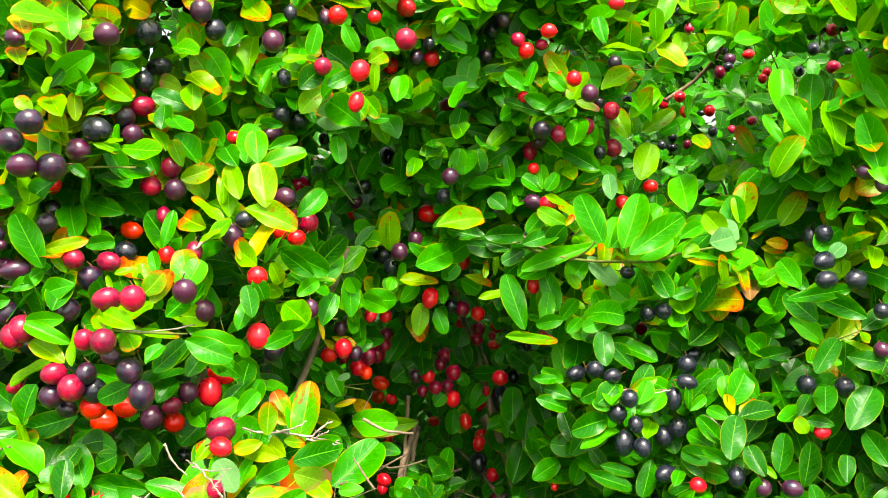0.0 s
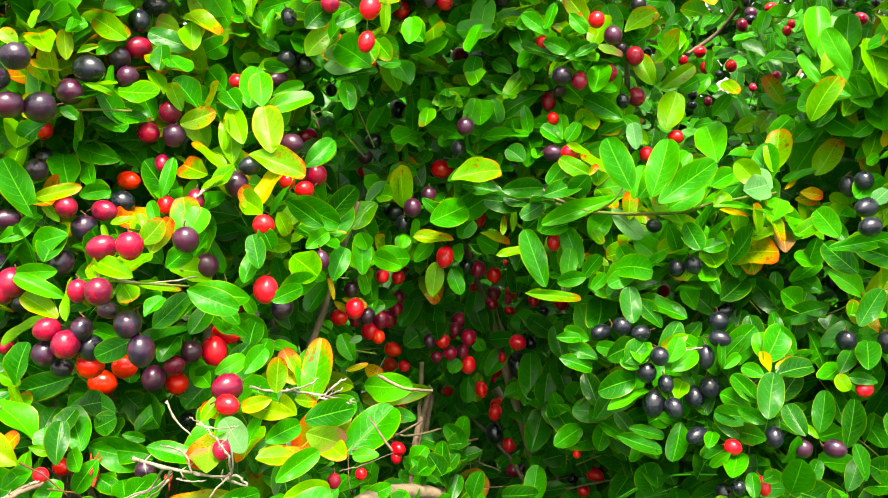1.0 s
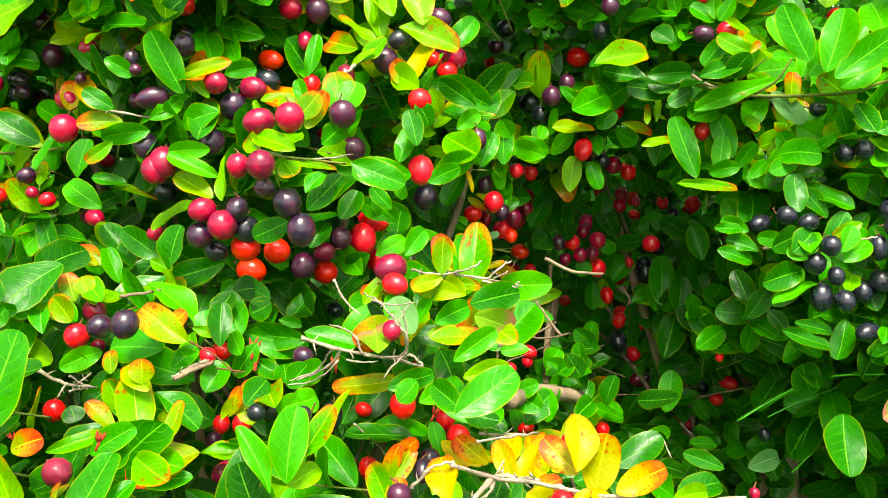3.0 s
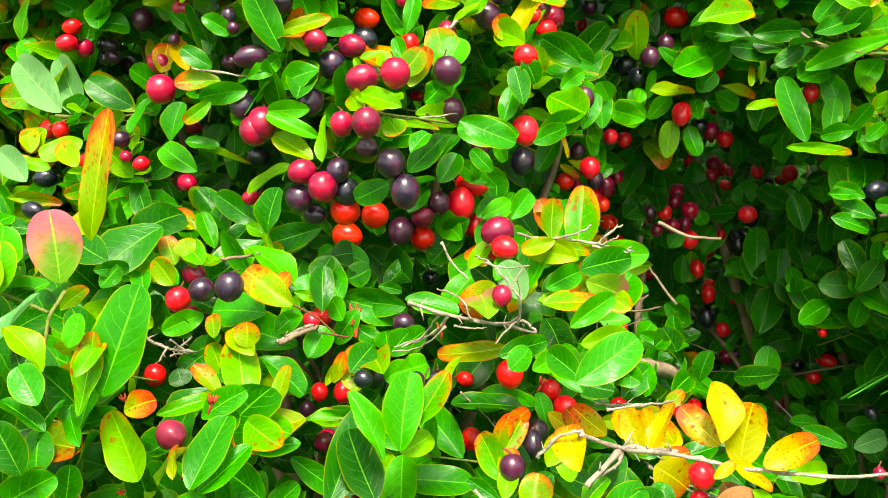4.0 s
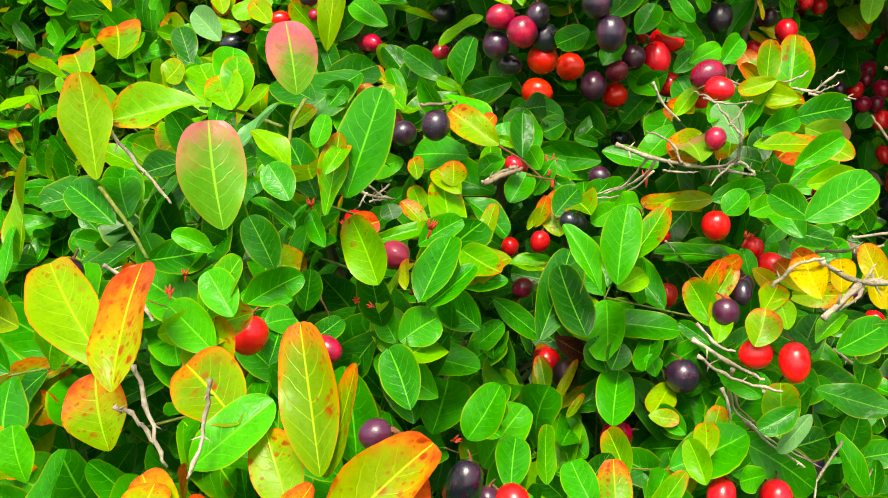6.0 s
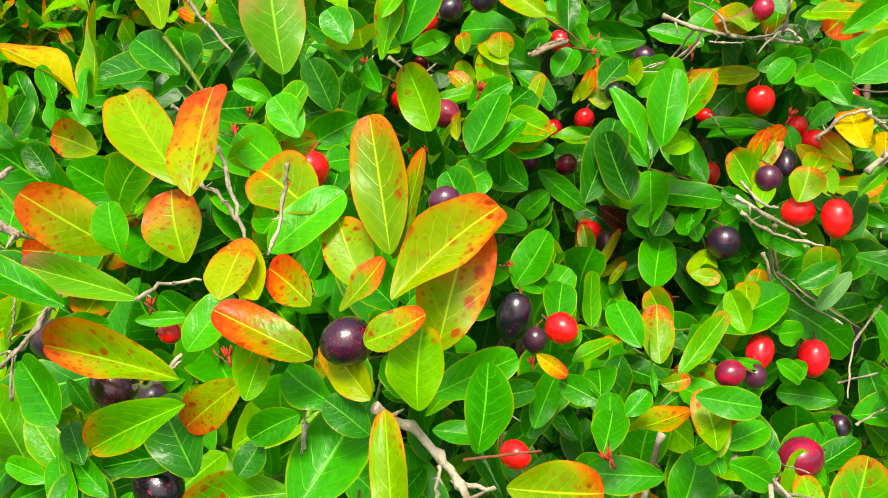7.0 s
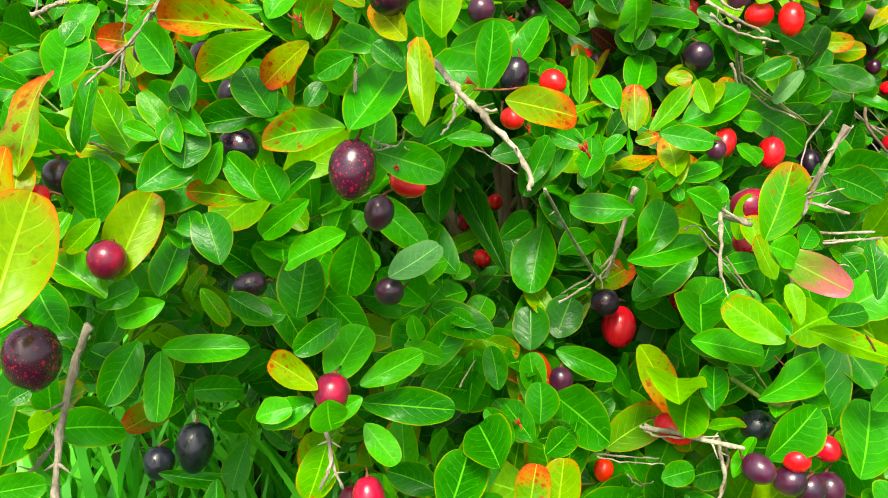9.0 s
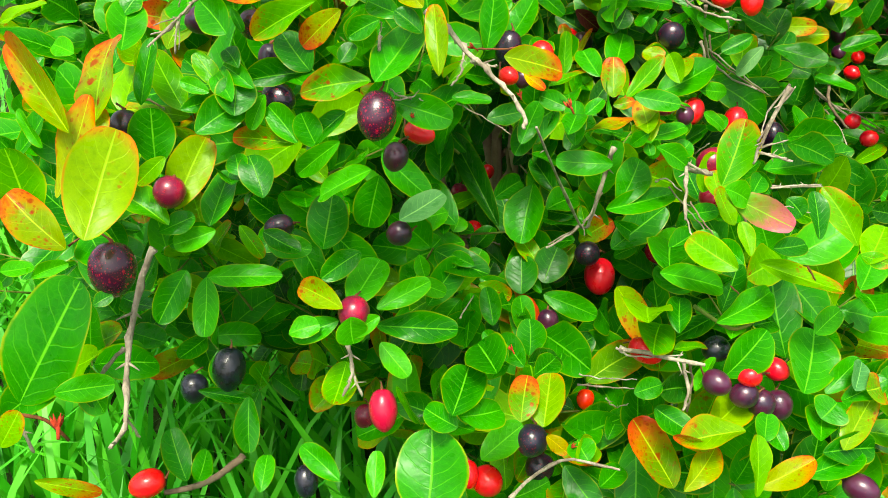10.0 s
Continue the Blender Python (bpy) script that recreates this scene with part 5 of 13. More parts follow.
leaf((0.0874, 0.9989, 1.1491), (0.0678, 0.9747, 1.1351), 19, (0.64, -0.70, 0.31), "green")
leaf((0.1017, 0.9864, 1.1576), (0.0931, 0.9804, 1.1277), 15, (-0.47, -0.83, 0.30), "bright")
leaf((0.1161, 0.9787, 1.1442), (0.1299, 0.9665, 1.1255), 15, (-0.44, -0.86, 0.25), "bright")
leaf((0.1443, 0.9945, 1.0646), (0.1555, 1.0252, 1.0981), 26, (0.05, -0.74, 0.67), "bright")
leaf((0.0946, 1.0503, 1.0693), (0.0447, 1.0416, 1.0521), 25, (-0.04, -0.83, 0.55), "green")
leaf((0.2421, 1.1208, 1.0869), (0.2437, 1.1520, 1.1236), 27, (-0.26, -0.73, 0.63), "young")
leaf((0.3316, 1.4557, 1.1131), (0.3875, 1.4681, 1.1578), 26, (0.08, -0.98, 0.17), "bright")
leaf((0.1774, 1.0112, 1.0385), (0.1359, 1.0196, 1.0622), 22, (-0.21, -0.98, -0.02), "green")
leaf((0.1965, 1.0569, 1.0376), (0.1624, 1.0403, 1.0235), 23, (0.36, -0.91, 0.20), "green")
leaf((0.1212, 1.0142, 1.0178), (0.1010, 1.0495, 1.0431), 27, (-0.57, -0.67, 0.48), "bright")
leaf((0.1585, 0.9120, 0.9768), (0.1427, 0.9189, 1.0084), 20, (-0.21, -0.97, 0.11), "bright")
leaf((0.1907, 0.9991, 1.0038), (0.1873, 1.0051, 1.0337), 17, (-0.21, -0.96, 0.17), "pale")
leaf((0.3323, 1.0059, 1.0131), (0.3668, 1.0136, 1.0423), 20, (-0.01, -0.96, 0.27), "bright")
leaf((0.3774, 1.0469, 0.9745), (0.4190, 1.0594, 1.0312), 37, (-0.15, -0.94, 0.32), "bright")
leaf((0.3884, 1.0166, 1.1023), (0.3935, 1.0274, 1.1593), 27, (-0.34, -0.92, 0.20), "bright")
leaf((0.3851, 0.9358, 1.0652), (0.3643, 0.9458, 1.1139), 25, (0.14, -0.96, 0.25), "bright")
leaf((0.4207, 0.9971, 1.0707), (0.4436, 1.0081, 1.1267), 26, (-0.60, -0.70, 0.38), "bright")
leaf((0.4066, 0.9079, 1.0481), (0.4017, 0.9192, 1.1082), 26, (0.36, -0.91, 0.20), "young")
leaf((0.4518, 0.8983, 1.0933), (0.4305, 0.9065, 1.1326), 21, (-0.46, -0.88, -0.07), "bright")
leaf((0.3868, 0.9259, 1.0515), (0.3601, 0.9415, 1.0762), 22, (-0.48, -0.88, 0.03), "bright")
leaf((0.4051, 0.9226, 1.0393), (0.3893, 0.9418, 1.0701), 22, (-0.56, -0.80, 0.22), "bright")
leaf((0.4046, 1.1473, 1.0636), (0.3833, 1.1553, 1.1003), 20, (-0.36, -0.93, -0.01), "blush")
leaf((0.2977, 0.9310, 0.9511), (0.3143, 0.9777, 0.9763), 31, (-0.09, -0.45, 0.89), "pale")
leaf((0.3492, 1.1653, 1.0323), (0.3805, 1.1709, 1.0478), 20, (0.09, -0.98, 0.17), "young")
leaf((0.4366, 0.8634, 1.0181), (0.4305, 0.8829, 1.0448), 19, (-0.60, -0.71, 0.38), "bright")
leaf((0.4391, 0.9368, 1.0028), (0.4367, 0.9530, 1.0314), 18, (-0.50, -0.77, 0.40), "yellow")
leaf((0.4133, 0.9438, 0.9892), (0.4294, 0.9606, 1.0177), 21, (-0.18, -0.80, 0.57), "young")
leaf((0.4124, 0.8833, 0.9784), (0.4326, 0.8984, 0.9894), 15, (0.27, -0.78, 0.57), "bright")
leaf((0.4085, 0.9566, 1.0211), (0.3948, 0.9621, 1.0472), 14, (0.34, -0.87, 0.36), "rust")
leaf((0.2201, 0.9225, 0.9520), (0.2348, 0.9295, 0.9855), 20, (-0.15, -0.95, 0.26), "bright")
leaf((0.1917, 0.9409, 0.9643), (0.2146, 0.9492, 1.0016), 20, (-0.43, -0.79, 0.44), "bright")
leaf((0.1725, 0.9258, 0.9518), (0.1830, 0.9328, 0.9856), 20, (-0.13, -0.96, 0.24), "bright")
leaf((0.3985, 0.8611, 0.8488), (0.4317, 0.8487, 0.8444), 20, (-0.33, -0.93, 0.15), "deep")
leaf((0.0500, 1.0285, 0.9568), (0.0039, 1.0364, 0.9699), 22, (0.09, -0.68, 0.73), "green")
leaf((0.0464, 1.0132, 0.9619), (0.0906, 1.0066, 0.9643), 22, (-0.15, -0.99, 0.03), "deep")
leaf((0.0090, 1.0159, 1.0274), (0.0198, 1.0234, 1.0637), 20, (0.05, -0.98, 0.19), "bright")
leaf((0.4898, 1.0283, 1.1876), (0.5137, 1.0418, 1.2105), 20, (0.08, -0.90, 0.44), "bright")
leaf((0.4677, 1.1378, 1.1951), (0.4481, 1.1654, 1.2161), 22, (-0.75, -0.64, 0.15), "green")
leaf((0.2913, 0.8617, 0.7861), (0.3310, 0.8679, 0.7982), 19, (-0.12, -0.66, 0.74), "deep")
leaf((0.1746, 0.9091, 0.8096), (0.1400, 0.8876, 0.8000), 23, (0.39, -0.82, 0.42), "deep")
leaf((0.3268, 0.9312, 0.8963), (0.3362, 0.9597, 0.9218), 22, (-0.23, -0.61, 0.76), "dead")
leaf((-0.1786, 0.6495, 0.7434), (-0.1484, 0.6586, 0.7503), 15, (0.21, -0.93, 0.31), "green")
leaf((-0.1267, 0.6084, 0.7409), (-0.1470, 0.6294, 0.7518), 17, (-0.39, -0.69, 0.61), "green")
leaf((-0.1335, 0.6695, 0.7216), (-0.1048, 0.6670, 0.7146), 15, (-0.00, -0.95, 0.32), "green")
leaf((-0.0615, 0.5258, 0.7351), (-0.0782, 0.5403, 0.7485), 15, (-0.28, -0.81, 0.52), "yellow")
leaf((-0.0426, 0.5184, 0.7281), (-0.0173, 0.5265, 0.7380), 15, (0.08, -0.86, 0.50), "yellow")
leaf((0.0281, 0.7453, 0.6240), (0.0578, 0.7530, 0.6275), 17, (0.17, -0.87, 0.47), "young")
leaf((-0.0920, 0.5774, 0.7082), (-0.0767, 0.5879, 0.7351), 15, (-0.48, -0.69, 0.54), "yellow")
leaf((-0.1180, 0.6656, 0.6824), (-0.1365, 0.6762, 0.6998), 15, (-0.08, -0.89, 0.46), "yellow")
leaf((-0.0954, 0.5632, 0.7139), (-0.1047, 0.5696, 0.7368), 13, (0.02, -0.96, 0.27), "yellow")
leaf((-0.2225, 0.5828, 0.7216), (-0.2037, 0.5945, 0.7497), 15, (0.16, -0.94, 0.28), "young")
leaf((-0.3349, 0.6015, 0.7169), (-0.2997, 0.5900, 0.7115), 21, (-0.20, -0.84, 0.51), "young")
leaf((-0.5027, 0.8266, 0.9105), (-0.5420, 0.8317, 0.9329), 25, (0.04, -0.96, 0.29), "green")
leaf((-0.3140, 0.6067, 0.7227), (-0.3078, 0.6149, 0.7465), 12, (-0.11, -0.93, 0.35), "blush")
leaf((-0.3400, 0.6140, 0.7377), (-0.3505, 0.6513, 0.7472), 22, (0.31, -0.15, 0.94), "young")
leaf((-0.3471, 0.7320, 0.7899), (-0.3644, 0.7528, 0.8054), 17, (-0.08, -0.64, 0.77), "young")
leaf((-0.3395, 0.7987, 0.8058), (-0.3750, 0.7804, 0.7941), 23, (0.41, -0.90, 0.17), "green")
leaf((-0.2543, 0.7662, 0.7684), (-0.2828, 0.8050, 0.7792), 28, (-0.49, -0.55, 0.68), "deep")
leaf((-0.2536, 0.7321, 0.7625), (-0.2132, 0.7290, 0.7545), 19, (0.07, -0.74, 0.66), "green")
leaf((-0.4188, 0.7446, 0.8150), (-0.4498, 0.7474, 0.8256), 15, (0.17, -0.70, 0.69), "rust")
leaf((-0.4242, 0.7869, 0.7987), (-0.4141, 0.7972, 0.8281), 19, (0.42, -0.89, 0.17), "green")
leaf((-0.3152, 0.7223, 0.8675), (-0.3452, 0.7272, 0.8869), 17, (0.28, -0.73, 0.62), "blush")
leaf((-0.3065, 0.7165, 0.8656), (-0.3056, 0.7268, 0.8992), 16, (-0.44, -0.85, 0.27), "young")
leaf((-0.3114, 0.7490, 0.7656), (-0.3254, 0.7703, 0.7909), 20, (0.10, -0.73, 0.67), "deep")
leaf((-0.1379, 0.8501, 0.7998), (-0.1335, 0.8786, 0.8207), 20, (0.17, -0.60, 0.78), "young")
leaf((-0.1284, 0.6767, 0.8020), (-0.1626, 0.6792, 0.8077), 15, (-0.04, -0.98, 0.19), "blush")
leaf((-0.1253, 0.7168, 0.7863), (-0.0915, 0.7389, 0.7898), 23, (0.51, -0.82, 0.28), "green")
leaf((-0.1500, 0.6545, 0.7763), (-0.1122, 0.6645, 0.7775), 18, (0.15, -0.65, 0.75), "blush")
leaf((0.1203, 1.0613, 0.6621), (0.1754, 1.0766, 0.6732), 28, (0.18, -0.92, 0.35), "young")
leaf((0.1676, 1.0373, 0.6710), (0.2112, 1.0340, 0.6620), 22, (-0.04, -0.98, 0.19), "young")
leaf((0.0945, 1.1928, 0.6824), (0.0971, 1.2115, 0.7431), 32, (-0.18, -0.94, 0.30), "green")
leaf((0.0270, 1.2666, 0.7061), (0.0248, 1.2466, 0.6714), 22, (-0.10, -0.86, 0.50), "young")
leaf((-0.2545, 0.7395, 0.7543), (-0.3044, 0.7422, 0.7582), 22, (-0.03, -0.97, 0.26), "green")
leaf((-0.1776, 0.6375, 0.6778), (-0.1627, 0.6478, 0.7037), 15, (0.08, -0.94, 0.33), "blush")
leaf((-0.1847, 0.7133, 0.7772), (-0.2058, 0.6794, 0.7619), 24, (0.56, -0.61, 0.57), "rust")
leaf((-0.4058, 0.4790, 0.8176), (-0.4255, 0.5016, 0.8359), 20, (0.10, -0.57, 0.82), "young")
leaf((-0.4104, 0.4903, 0.8172), (-0.4117, 0.5006, 0.8450), 17, (0.50, -0.80, 0.32), "young")
leaf((-0.4213, 0.4767, 0.8216), (-0.4607, 0.4587, 0.8161), 20, (0.13, -0.54, 0.83), "young")
leaf((-0.4749, 0.4787, 0.7595), (-0.4862, 0.5026, 0.7894), 22, (0.52, -0.56, 0.64), "green")
leaf((-0.4543, 0.4445, 0.7672), (-0.4826, 0.4472, 0.7895), 19, (0.32, -0.80, 0.50), "green")
leaf((-0.3012, 0.6779, 0.7653), (-0.3027, 0.6895, 0.7961), 17, (0.19, -0.92, 0.35), "deep")
leaf((-0.3020, 0.7373, 0.7610), (-0.2549, 0.7388, 0.7483), 25, (0.08, -0.98, 0.19), "green")
leaf((-0.4586, 0.4413, 0.7895), (-0.4678, 0.4566, 0.8368), 23, (0.00, -0.95, 0.31), "blush")
leaf((-0.3393, 0.4860, 0.7151), (-0.3303, 0.4990, 0.7411), 14, (-0.50, -0.69, 0.52), "blush")
leaf((-0.3151, 0.5610, 0.7298), (-0.2889, 0.5409, 0.7234), 19, (-0.41, -0.71, 0.57), "young")
leaf((-0.3253, 0.4859, 0.6894), (-0.3463, 0.5154, 0.7045), 22, (-0.06, -0.49, 0.87), "young")
leaf((-0.3236, 0.4764, 0.6952), (-0.3146, 0.5161, 0.6997), 23, (0.69, -0.23, 0.68), "young")
leaf((-0.2851, 0.3690, 0.7196), (-0.2987, 0.3866, 0.7359), 15, (0.11, -0.63, 0.77), "green")
leaf((-0.3248, 0.5191, 0.6351), (-0.3282, 0.5724, 0.6496), 31, (0.34, -0.23, 0.91), "green")
leaf((-0.3181, 0.3078, 0.7394), (-0.3501, 0.3301, 0.7503), 23, (-0.07, -0.51, 0.86), "rust")
leaf((-0.3853, 0.3690, 0.7422), (-0.3526, 0.3843, 0.7476), 17, (0.36, -0.88, 0.32), "young")
leaf((-0.3803, 0.4583, 0.7170), (-0.4046, 0.4868, 0.7311), 22, (-0.00, -0.44, 0.90), "green")
leaf((-0.3598, 0.4061, 0.7171), (-0.3618, 0.4274, 0.7316), 14, (0.48, -0.46, 0.75), "green")
leaf((-0.4414, 0.4447, 0.7498), (-0.4197, 0.4713, 0.7495), 19, (0.75, -0.61, 0.27), "green")
leaf((-0.1301, 0.5987, 0.7422), (-0.0919, 0.6202, 0.7642), 25, (0.22, -0.86, 0.46), "green")
leaf((-0.1252, 0.6415, 0.7223), (-0.1424, 0.6621, 0.7482), 21, (-0.26, -0.83, 0.49), "green")
leaf((-0.1026, 0.9127, 0.6648), (-0.0708, 0.8841, 0.6512), 25, (-0.49, -0.75, 0.44), "green")
leaf((-0.0348, 1.1399, 0.7118), (-0.1166, 1.1057, 0.7079), 26, (0.37, -0.91, 0.19), "blush")
leaf((-0.1189, 0.9135, 0.7008), (-0.0710, 0.9565, 0.7371), 41, (0.31, -0.79, 0.53), "green")
leaf((-0.1654, 0.6712, 0.7013), (-0.2118, 0.6688, 0.7103), 22, (0.19, -0.46, 0.87), "deep")
leaf((-0.1757, 0.6223, 0.6704), (-0.1913, 0.6429, 0.6933), 19, (-0.17, -0.79, 0.59), "young")
leaf((-0.1397, 0.5699, 0.6248), (-0.1382, 0.5990, 0.6481), 21, (-0.08, -0.62, 0.78), "young")
leaf((-0.1150, 0.6288, 0.6315), (-0.0753, 0.6297, 0.6186), 19, (0.24, -0.67, 0.70), "green")
leaf((-0.1995, 0.6148, 0.6351), (-0.2105, 0.5891, 0.6232), 17, (0.31, -0.51, 0.81), "blush")
leaf((-0.4985, 0.4925, 0.8329), (-0.5180, 0.5115, 0.8546), 20, (0.31, -0.56, 0.77), "blush")
leaf((-0.2632, 0.5856, 0.6012), (-0.2568, 0.6232, 0.6038), 21, (0.46, -0.14, 0.88), "green")
leaf((-0.5369, 0.5777, 0.8419), (-0.5602, 0.6140, 0.8642), 27, (0.35, -0.31, 0.88), "blush")
leaf((-0.6075, 0.6758, 0.8750), (-0.6495, 0.6829, 0.9187), 26, (0.71, -0.09, 0.70), "yellow")
leaf((-0.3146, 0.2633, 0.7268), (-0.3322, 0.2781, 0.7386), 14, (0.07, -0.57, 0.82), "rust")
leaf((-0.2987, 0.2637, 0.7262), (-0.3162, 0.2733, 0.7327), 12, (-0.12, -0.70, 0.71), "rust")
leaf((-0.3005, 0.2846, 0.7160), (-0.2887, 0.2959, 0.7280), 9, (-0.28, -0.55, 0.79), "rust")
leaf((-0.3168, 0.2516, 0.7061), (-0.3116, 0.2615, 0.7211), 9, (0.48, -0.80, 0.36), "young")
leaf((-0.2186, 0.6166, 0.7186), (-0.2016, 0.6375, 0.7467), 18, (-0.37, -0.62, 0.69), "young")
leaf((-0.3058, 0.5915, 0.6527), (-0.3154, 0.6286, 0.6631), 22, (-0.01, -0.27, 0.96), "green")
leaf((-0.2200, 0.4722, 0.6205), (-0.2238, 0.4937, 0.6417), 17, (0.02, -0.70, 0.71), "blush")
leaf((-0.1912, 0.4069, 0.6133), (-0.1964, 0.4328, 0.6238), 16, (-0.15, -0.40, 0.91), "blush")
leaf((-0.2012, 0.4147, 0.6340), (-0.1738, 0.4180, 0.6299), 14, (0.17, -0.88, 0.43), "green")
leaf((-0.1848, 0.4244, 0.6036), (-0.1671, 0.4449, 0.6020), 15, (0.60, -0.47, 0.64), "green")
leaf((-0.2338, 0.4207, 0.6089), (-0.2027, 0.4371, 0.6108), 16, (-0.14, 0.15, 0.98), "rust")
leaf((-0.2368, 0.3903, 0.6146), (-0.2350, 0.4151, 0.6278), 16, (0.17, -0.47, 0.86), "green")
leaf((-0.2272, 0.4494, 0.6386), (-0.2425, 0.4673, 0.6553), 16, (-0.13, -0.73, 0.67), "green")
leaf((-0.2545, 0.4776, 0.6344), (-0.2579, 0.4898, 0.6603), 13, (0.60, -0.69, 0.41), "young")
leaf((-0.2672, 0.4525, 0.6432), (-0.2686, 0.4760, 0.6615), 17, (0.17, -0.60, 0.78), "green")
leaf((-0.2576, 0.4382, 0.6334), (-0.2377, 0.4523, 0.6432), 12, (-0.12, -0.45, 0.89), "young")
leaf((-0.2417, 0.4182, 0.6264), (-0.2468, 0.4440, 0.6352), 16, (-0.01, -0.33, 0.95), "green")
leaf((-0.2724, 0.4723, 0.6036), (-0.2836, 0.4519, 0.5828), 17, (0.25, -0.76, 0.60), "green")
leaf((-0.1378, 0.4792, 0.5487), (-0.1529, 0.5185, 0.5503), 24, (-0.54, -0.24, 0.81), "green")
leaf((-0.1776, 0.5764, 0.6146), (-0.1708, 0.5892, 0.6348), 13, (0.03, -0.85, 0.53), "blush")
leaf((-0.1291, 0.5275, 0.7191), (-0.1374, 0.5503, 0.7369), 17, (-0.37, -0.65, 0.66), "yellow")
leaf((-0.4469, 0.3199, 0.7579), (-0.4417, 0.3295, 0.7732), 10, (0.71, -0.68, 0.19), "green")
leaf((-0.4377, 0.3503, 0.7690), (-0.4694, 0.3561, 0.7996), 20, (0.70, 0.25, 0.67), "yellow")
leaf((-0.4668, 0.3946, 0.7621), (-0.4733, 0.4132, 0.8040), 21, (-0.24, -0.90, 0.36), "blush")
leaf((-0.4566, 0.4589, 0.7674), (-0.4771, 0.4812, 0.7887), 21, (0.21, -0.57, 0.80), "green")
leaf((-0.4331, 0.2123, 0.6424), (-0.4373, 0.2267, 0.6613), 14, (0.67, -0.51, 0.54), "rust")
leaf((-0.4561, 0.2786, 0.6791), (-0.4705, 0.3053, 0.7012), 21, (0.54, -0.34, 0.77), "green")
leaf((-0.3990, 0.2162, 0.6057), (-0.4260, 0.2180, 0.6211), 14, (0.48, -0.17, 0.86), "young")
leaf((-0.3947, 0.2478, 0.5934), (-0.4122, 0.2322, 0.5881), 13, (0.55, -0.74, 0.38), "green")
leaf((-0.3442, 0.2867, 0.5013), (-0.3405, 0.2548, 0.4897), 19, (0.40, -0.27, 0.87), "young")
leaf((-0.2501, 0.2676, 0.5176), (-0.2727, 0.3058, 0.5164), 25, (-0.33, -0.16, 0.93), "green")
leaf((-0.1782, 0.3186, 0.5310), (-0.1831, 0.3700, 0.5268), 29, (-0.13, 0.07, 0.99), "young")
leaf((-0.1748, 0.3765, 0.5027), (-0.1753, 0.3355, 0.5044), 23, (0.06, 0.04, 1.00), "young")
leaf((-0.1717, 0.3828, 0.5353), (-0.1746, 0.4314, 0.5443), 28, (-0.06, -0.18, 0.98), "green")
leaf((-0.1347, 0.3383, 0.5587), (-0.1625, 0.3495, 0.5715), 18, (-0.13, -0.87, 0.47), "young")
leaf((-0.2354, 0.4103, 0.6027), (-0.2382, 0.4238, 0.6268), 15, (0.13, -0.86, 0.50), "green")
leaf((-0.3049, 0.5561, 0.4773), (-0.3266, 0.5889, 0.5036), 26, (-0.02, -0.63, 0.77), "green")
leaf((-0.2590, 0.4318, 0.4586), (-0.2244, 0.3894, 0.4629), 31, (-0.56, -0.38, 0.74), "green")
leaf((-0.3376, 0.5560, 0.4408), (-0.3055, 0.5335, 0.4403), 22, (-0.44, -0.65, 0.62), "green")
leaf((-0.4490, 0.2670, 0.6792), (-0.4586, 0.2932, 0.7030), 21, (0.63, -0.38, 0.68), "bright")
leaf((-0.3635, 0.2481, 0.6663), (-0.3822, 0.2504, 0.6789), 10, (0.23, -0.84, 0.49), "green")
leaf((-0.3357, 0.2531, 0.6743), (-0.3564, 0.2709, 0.6864), 17, (-0.06, -0.61, 0.79), "deep")
leaf((-0.2915, 0.2585, 0.6998), (-0.3102, 0.2627, 0.7062), 11, (-0.09, -0.93, 0.35), "green")
leaf((-0.2803, 0.2569, 0.7033), (-0.2972, 0.2648, 0.7153), 12, (-0.05, -0.87, 0.49), "rust")
leaf((-0.3461, 0.2541, 0.6392), (-0.3631, 0.2590, 0.6557), 13, (0.29, -0.80, 0.53), "bright")
leaf((-0.3760, 0.2391, 0.6203), (-0.3913, 0.2637, 0.6211), 16, (0.19, 0.08, 0.98), "green")
leaf((-0.3857, 0.2348, 0.5974), (-0.4035, 0.2230, 0.5926), 12, (0.44, -0.82, 0.36), "bright")
leaf((-0.4258, 0.2625, 0.5602), (-0.4250, 0.2347, 0.5450), 18, (0.63, -0.36, 0.69), "green")
leaf((-0.3938, 0.2972, 0.5660), (-0.3678, 0.2913, 0.5680), 15, (-0.23, -0.84, 0.49), "bright")
leaf((-0.3388, 0.2689, 0.5368), (-0.3607, 0.2547, 0.5315), 14, (0.38, -0.78, 0.50), "green")
leaf((-0.3160, 0.2722, 0.5405), (-0.3291, 0.2613, 0.5327), 10, (0.36, -0.79, 0.50), "bright")
leaf((-0.3233, 0.2887, 0.5151), (-0.3047, 0.2810, 0.5009), 14, (0.21, -0.72, 0.67), "bright")
leaf((-0.3315, 0.2877, 0.5703), (-0.3424, 0.2660, 0.5648), 14, (0.66, -0.48, 0.58), "green")
leaf((-0.3262, 0.3520, 0.5260), (-0.3039, 0.3529, 0.5192), 12, (0.19, -0.84, 0.51), "bright")
leaf((-0.1793, 0.3932, 0.4842), (-0.1741, 0.3552, 0.4908), 22, (-0.26, 0.13, 0.96), "young")
leaf((-0.1625, 0.3491, 0.5117), (-0.1644, 0.3717, 0.5269), 15, (-0.04, -0.56, 0.83), "green")
leaf((-0.1650, 0.3564, 0.4971), (-0.1460, 0.3675, 0.5000), 10, (0.07, -0.37, 0.93), "young")
leaf((-0.1578, 0.4104, 0.5119), (-0.1801, 0.4371, 0.5144), 20, (-0.55, -0.52, 0.66), "green")
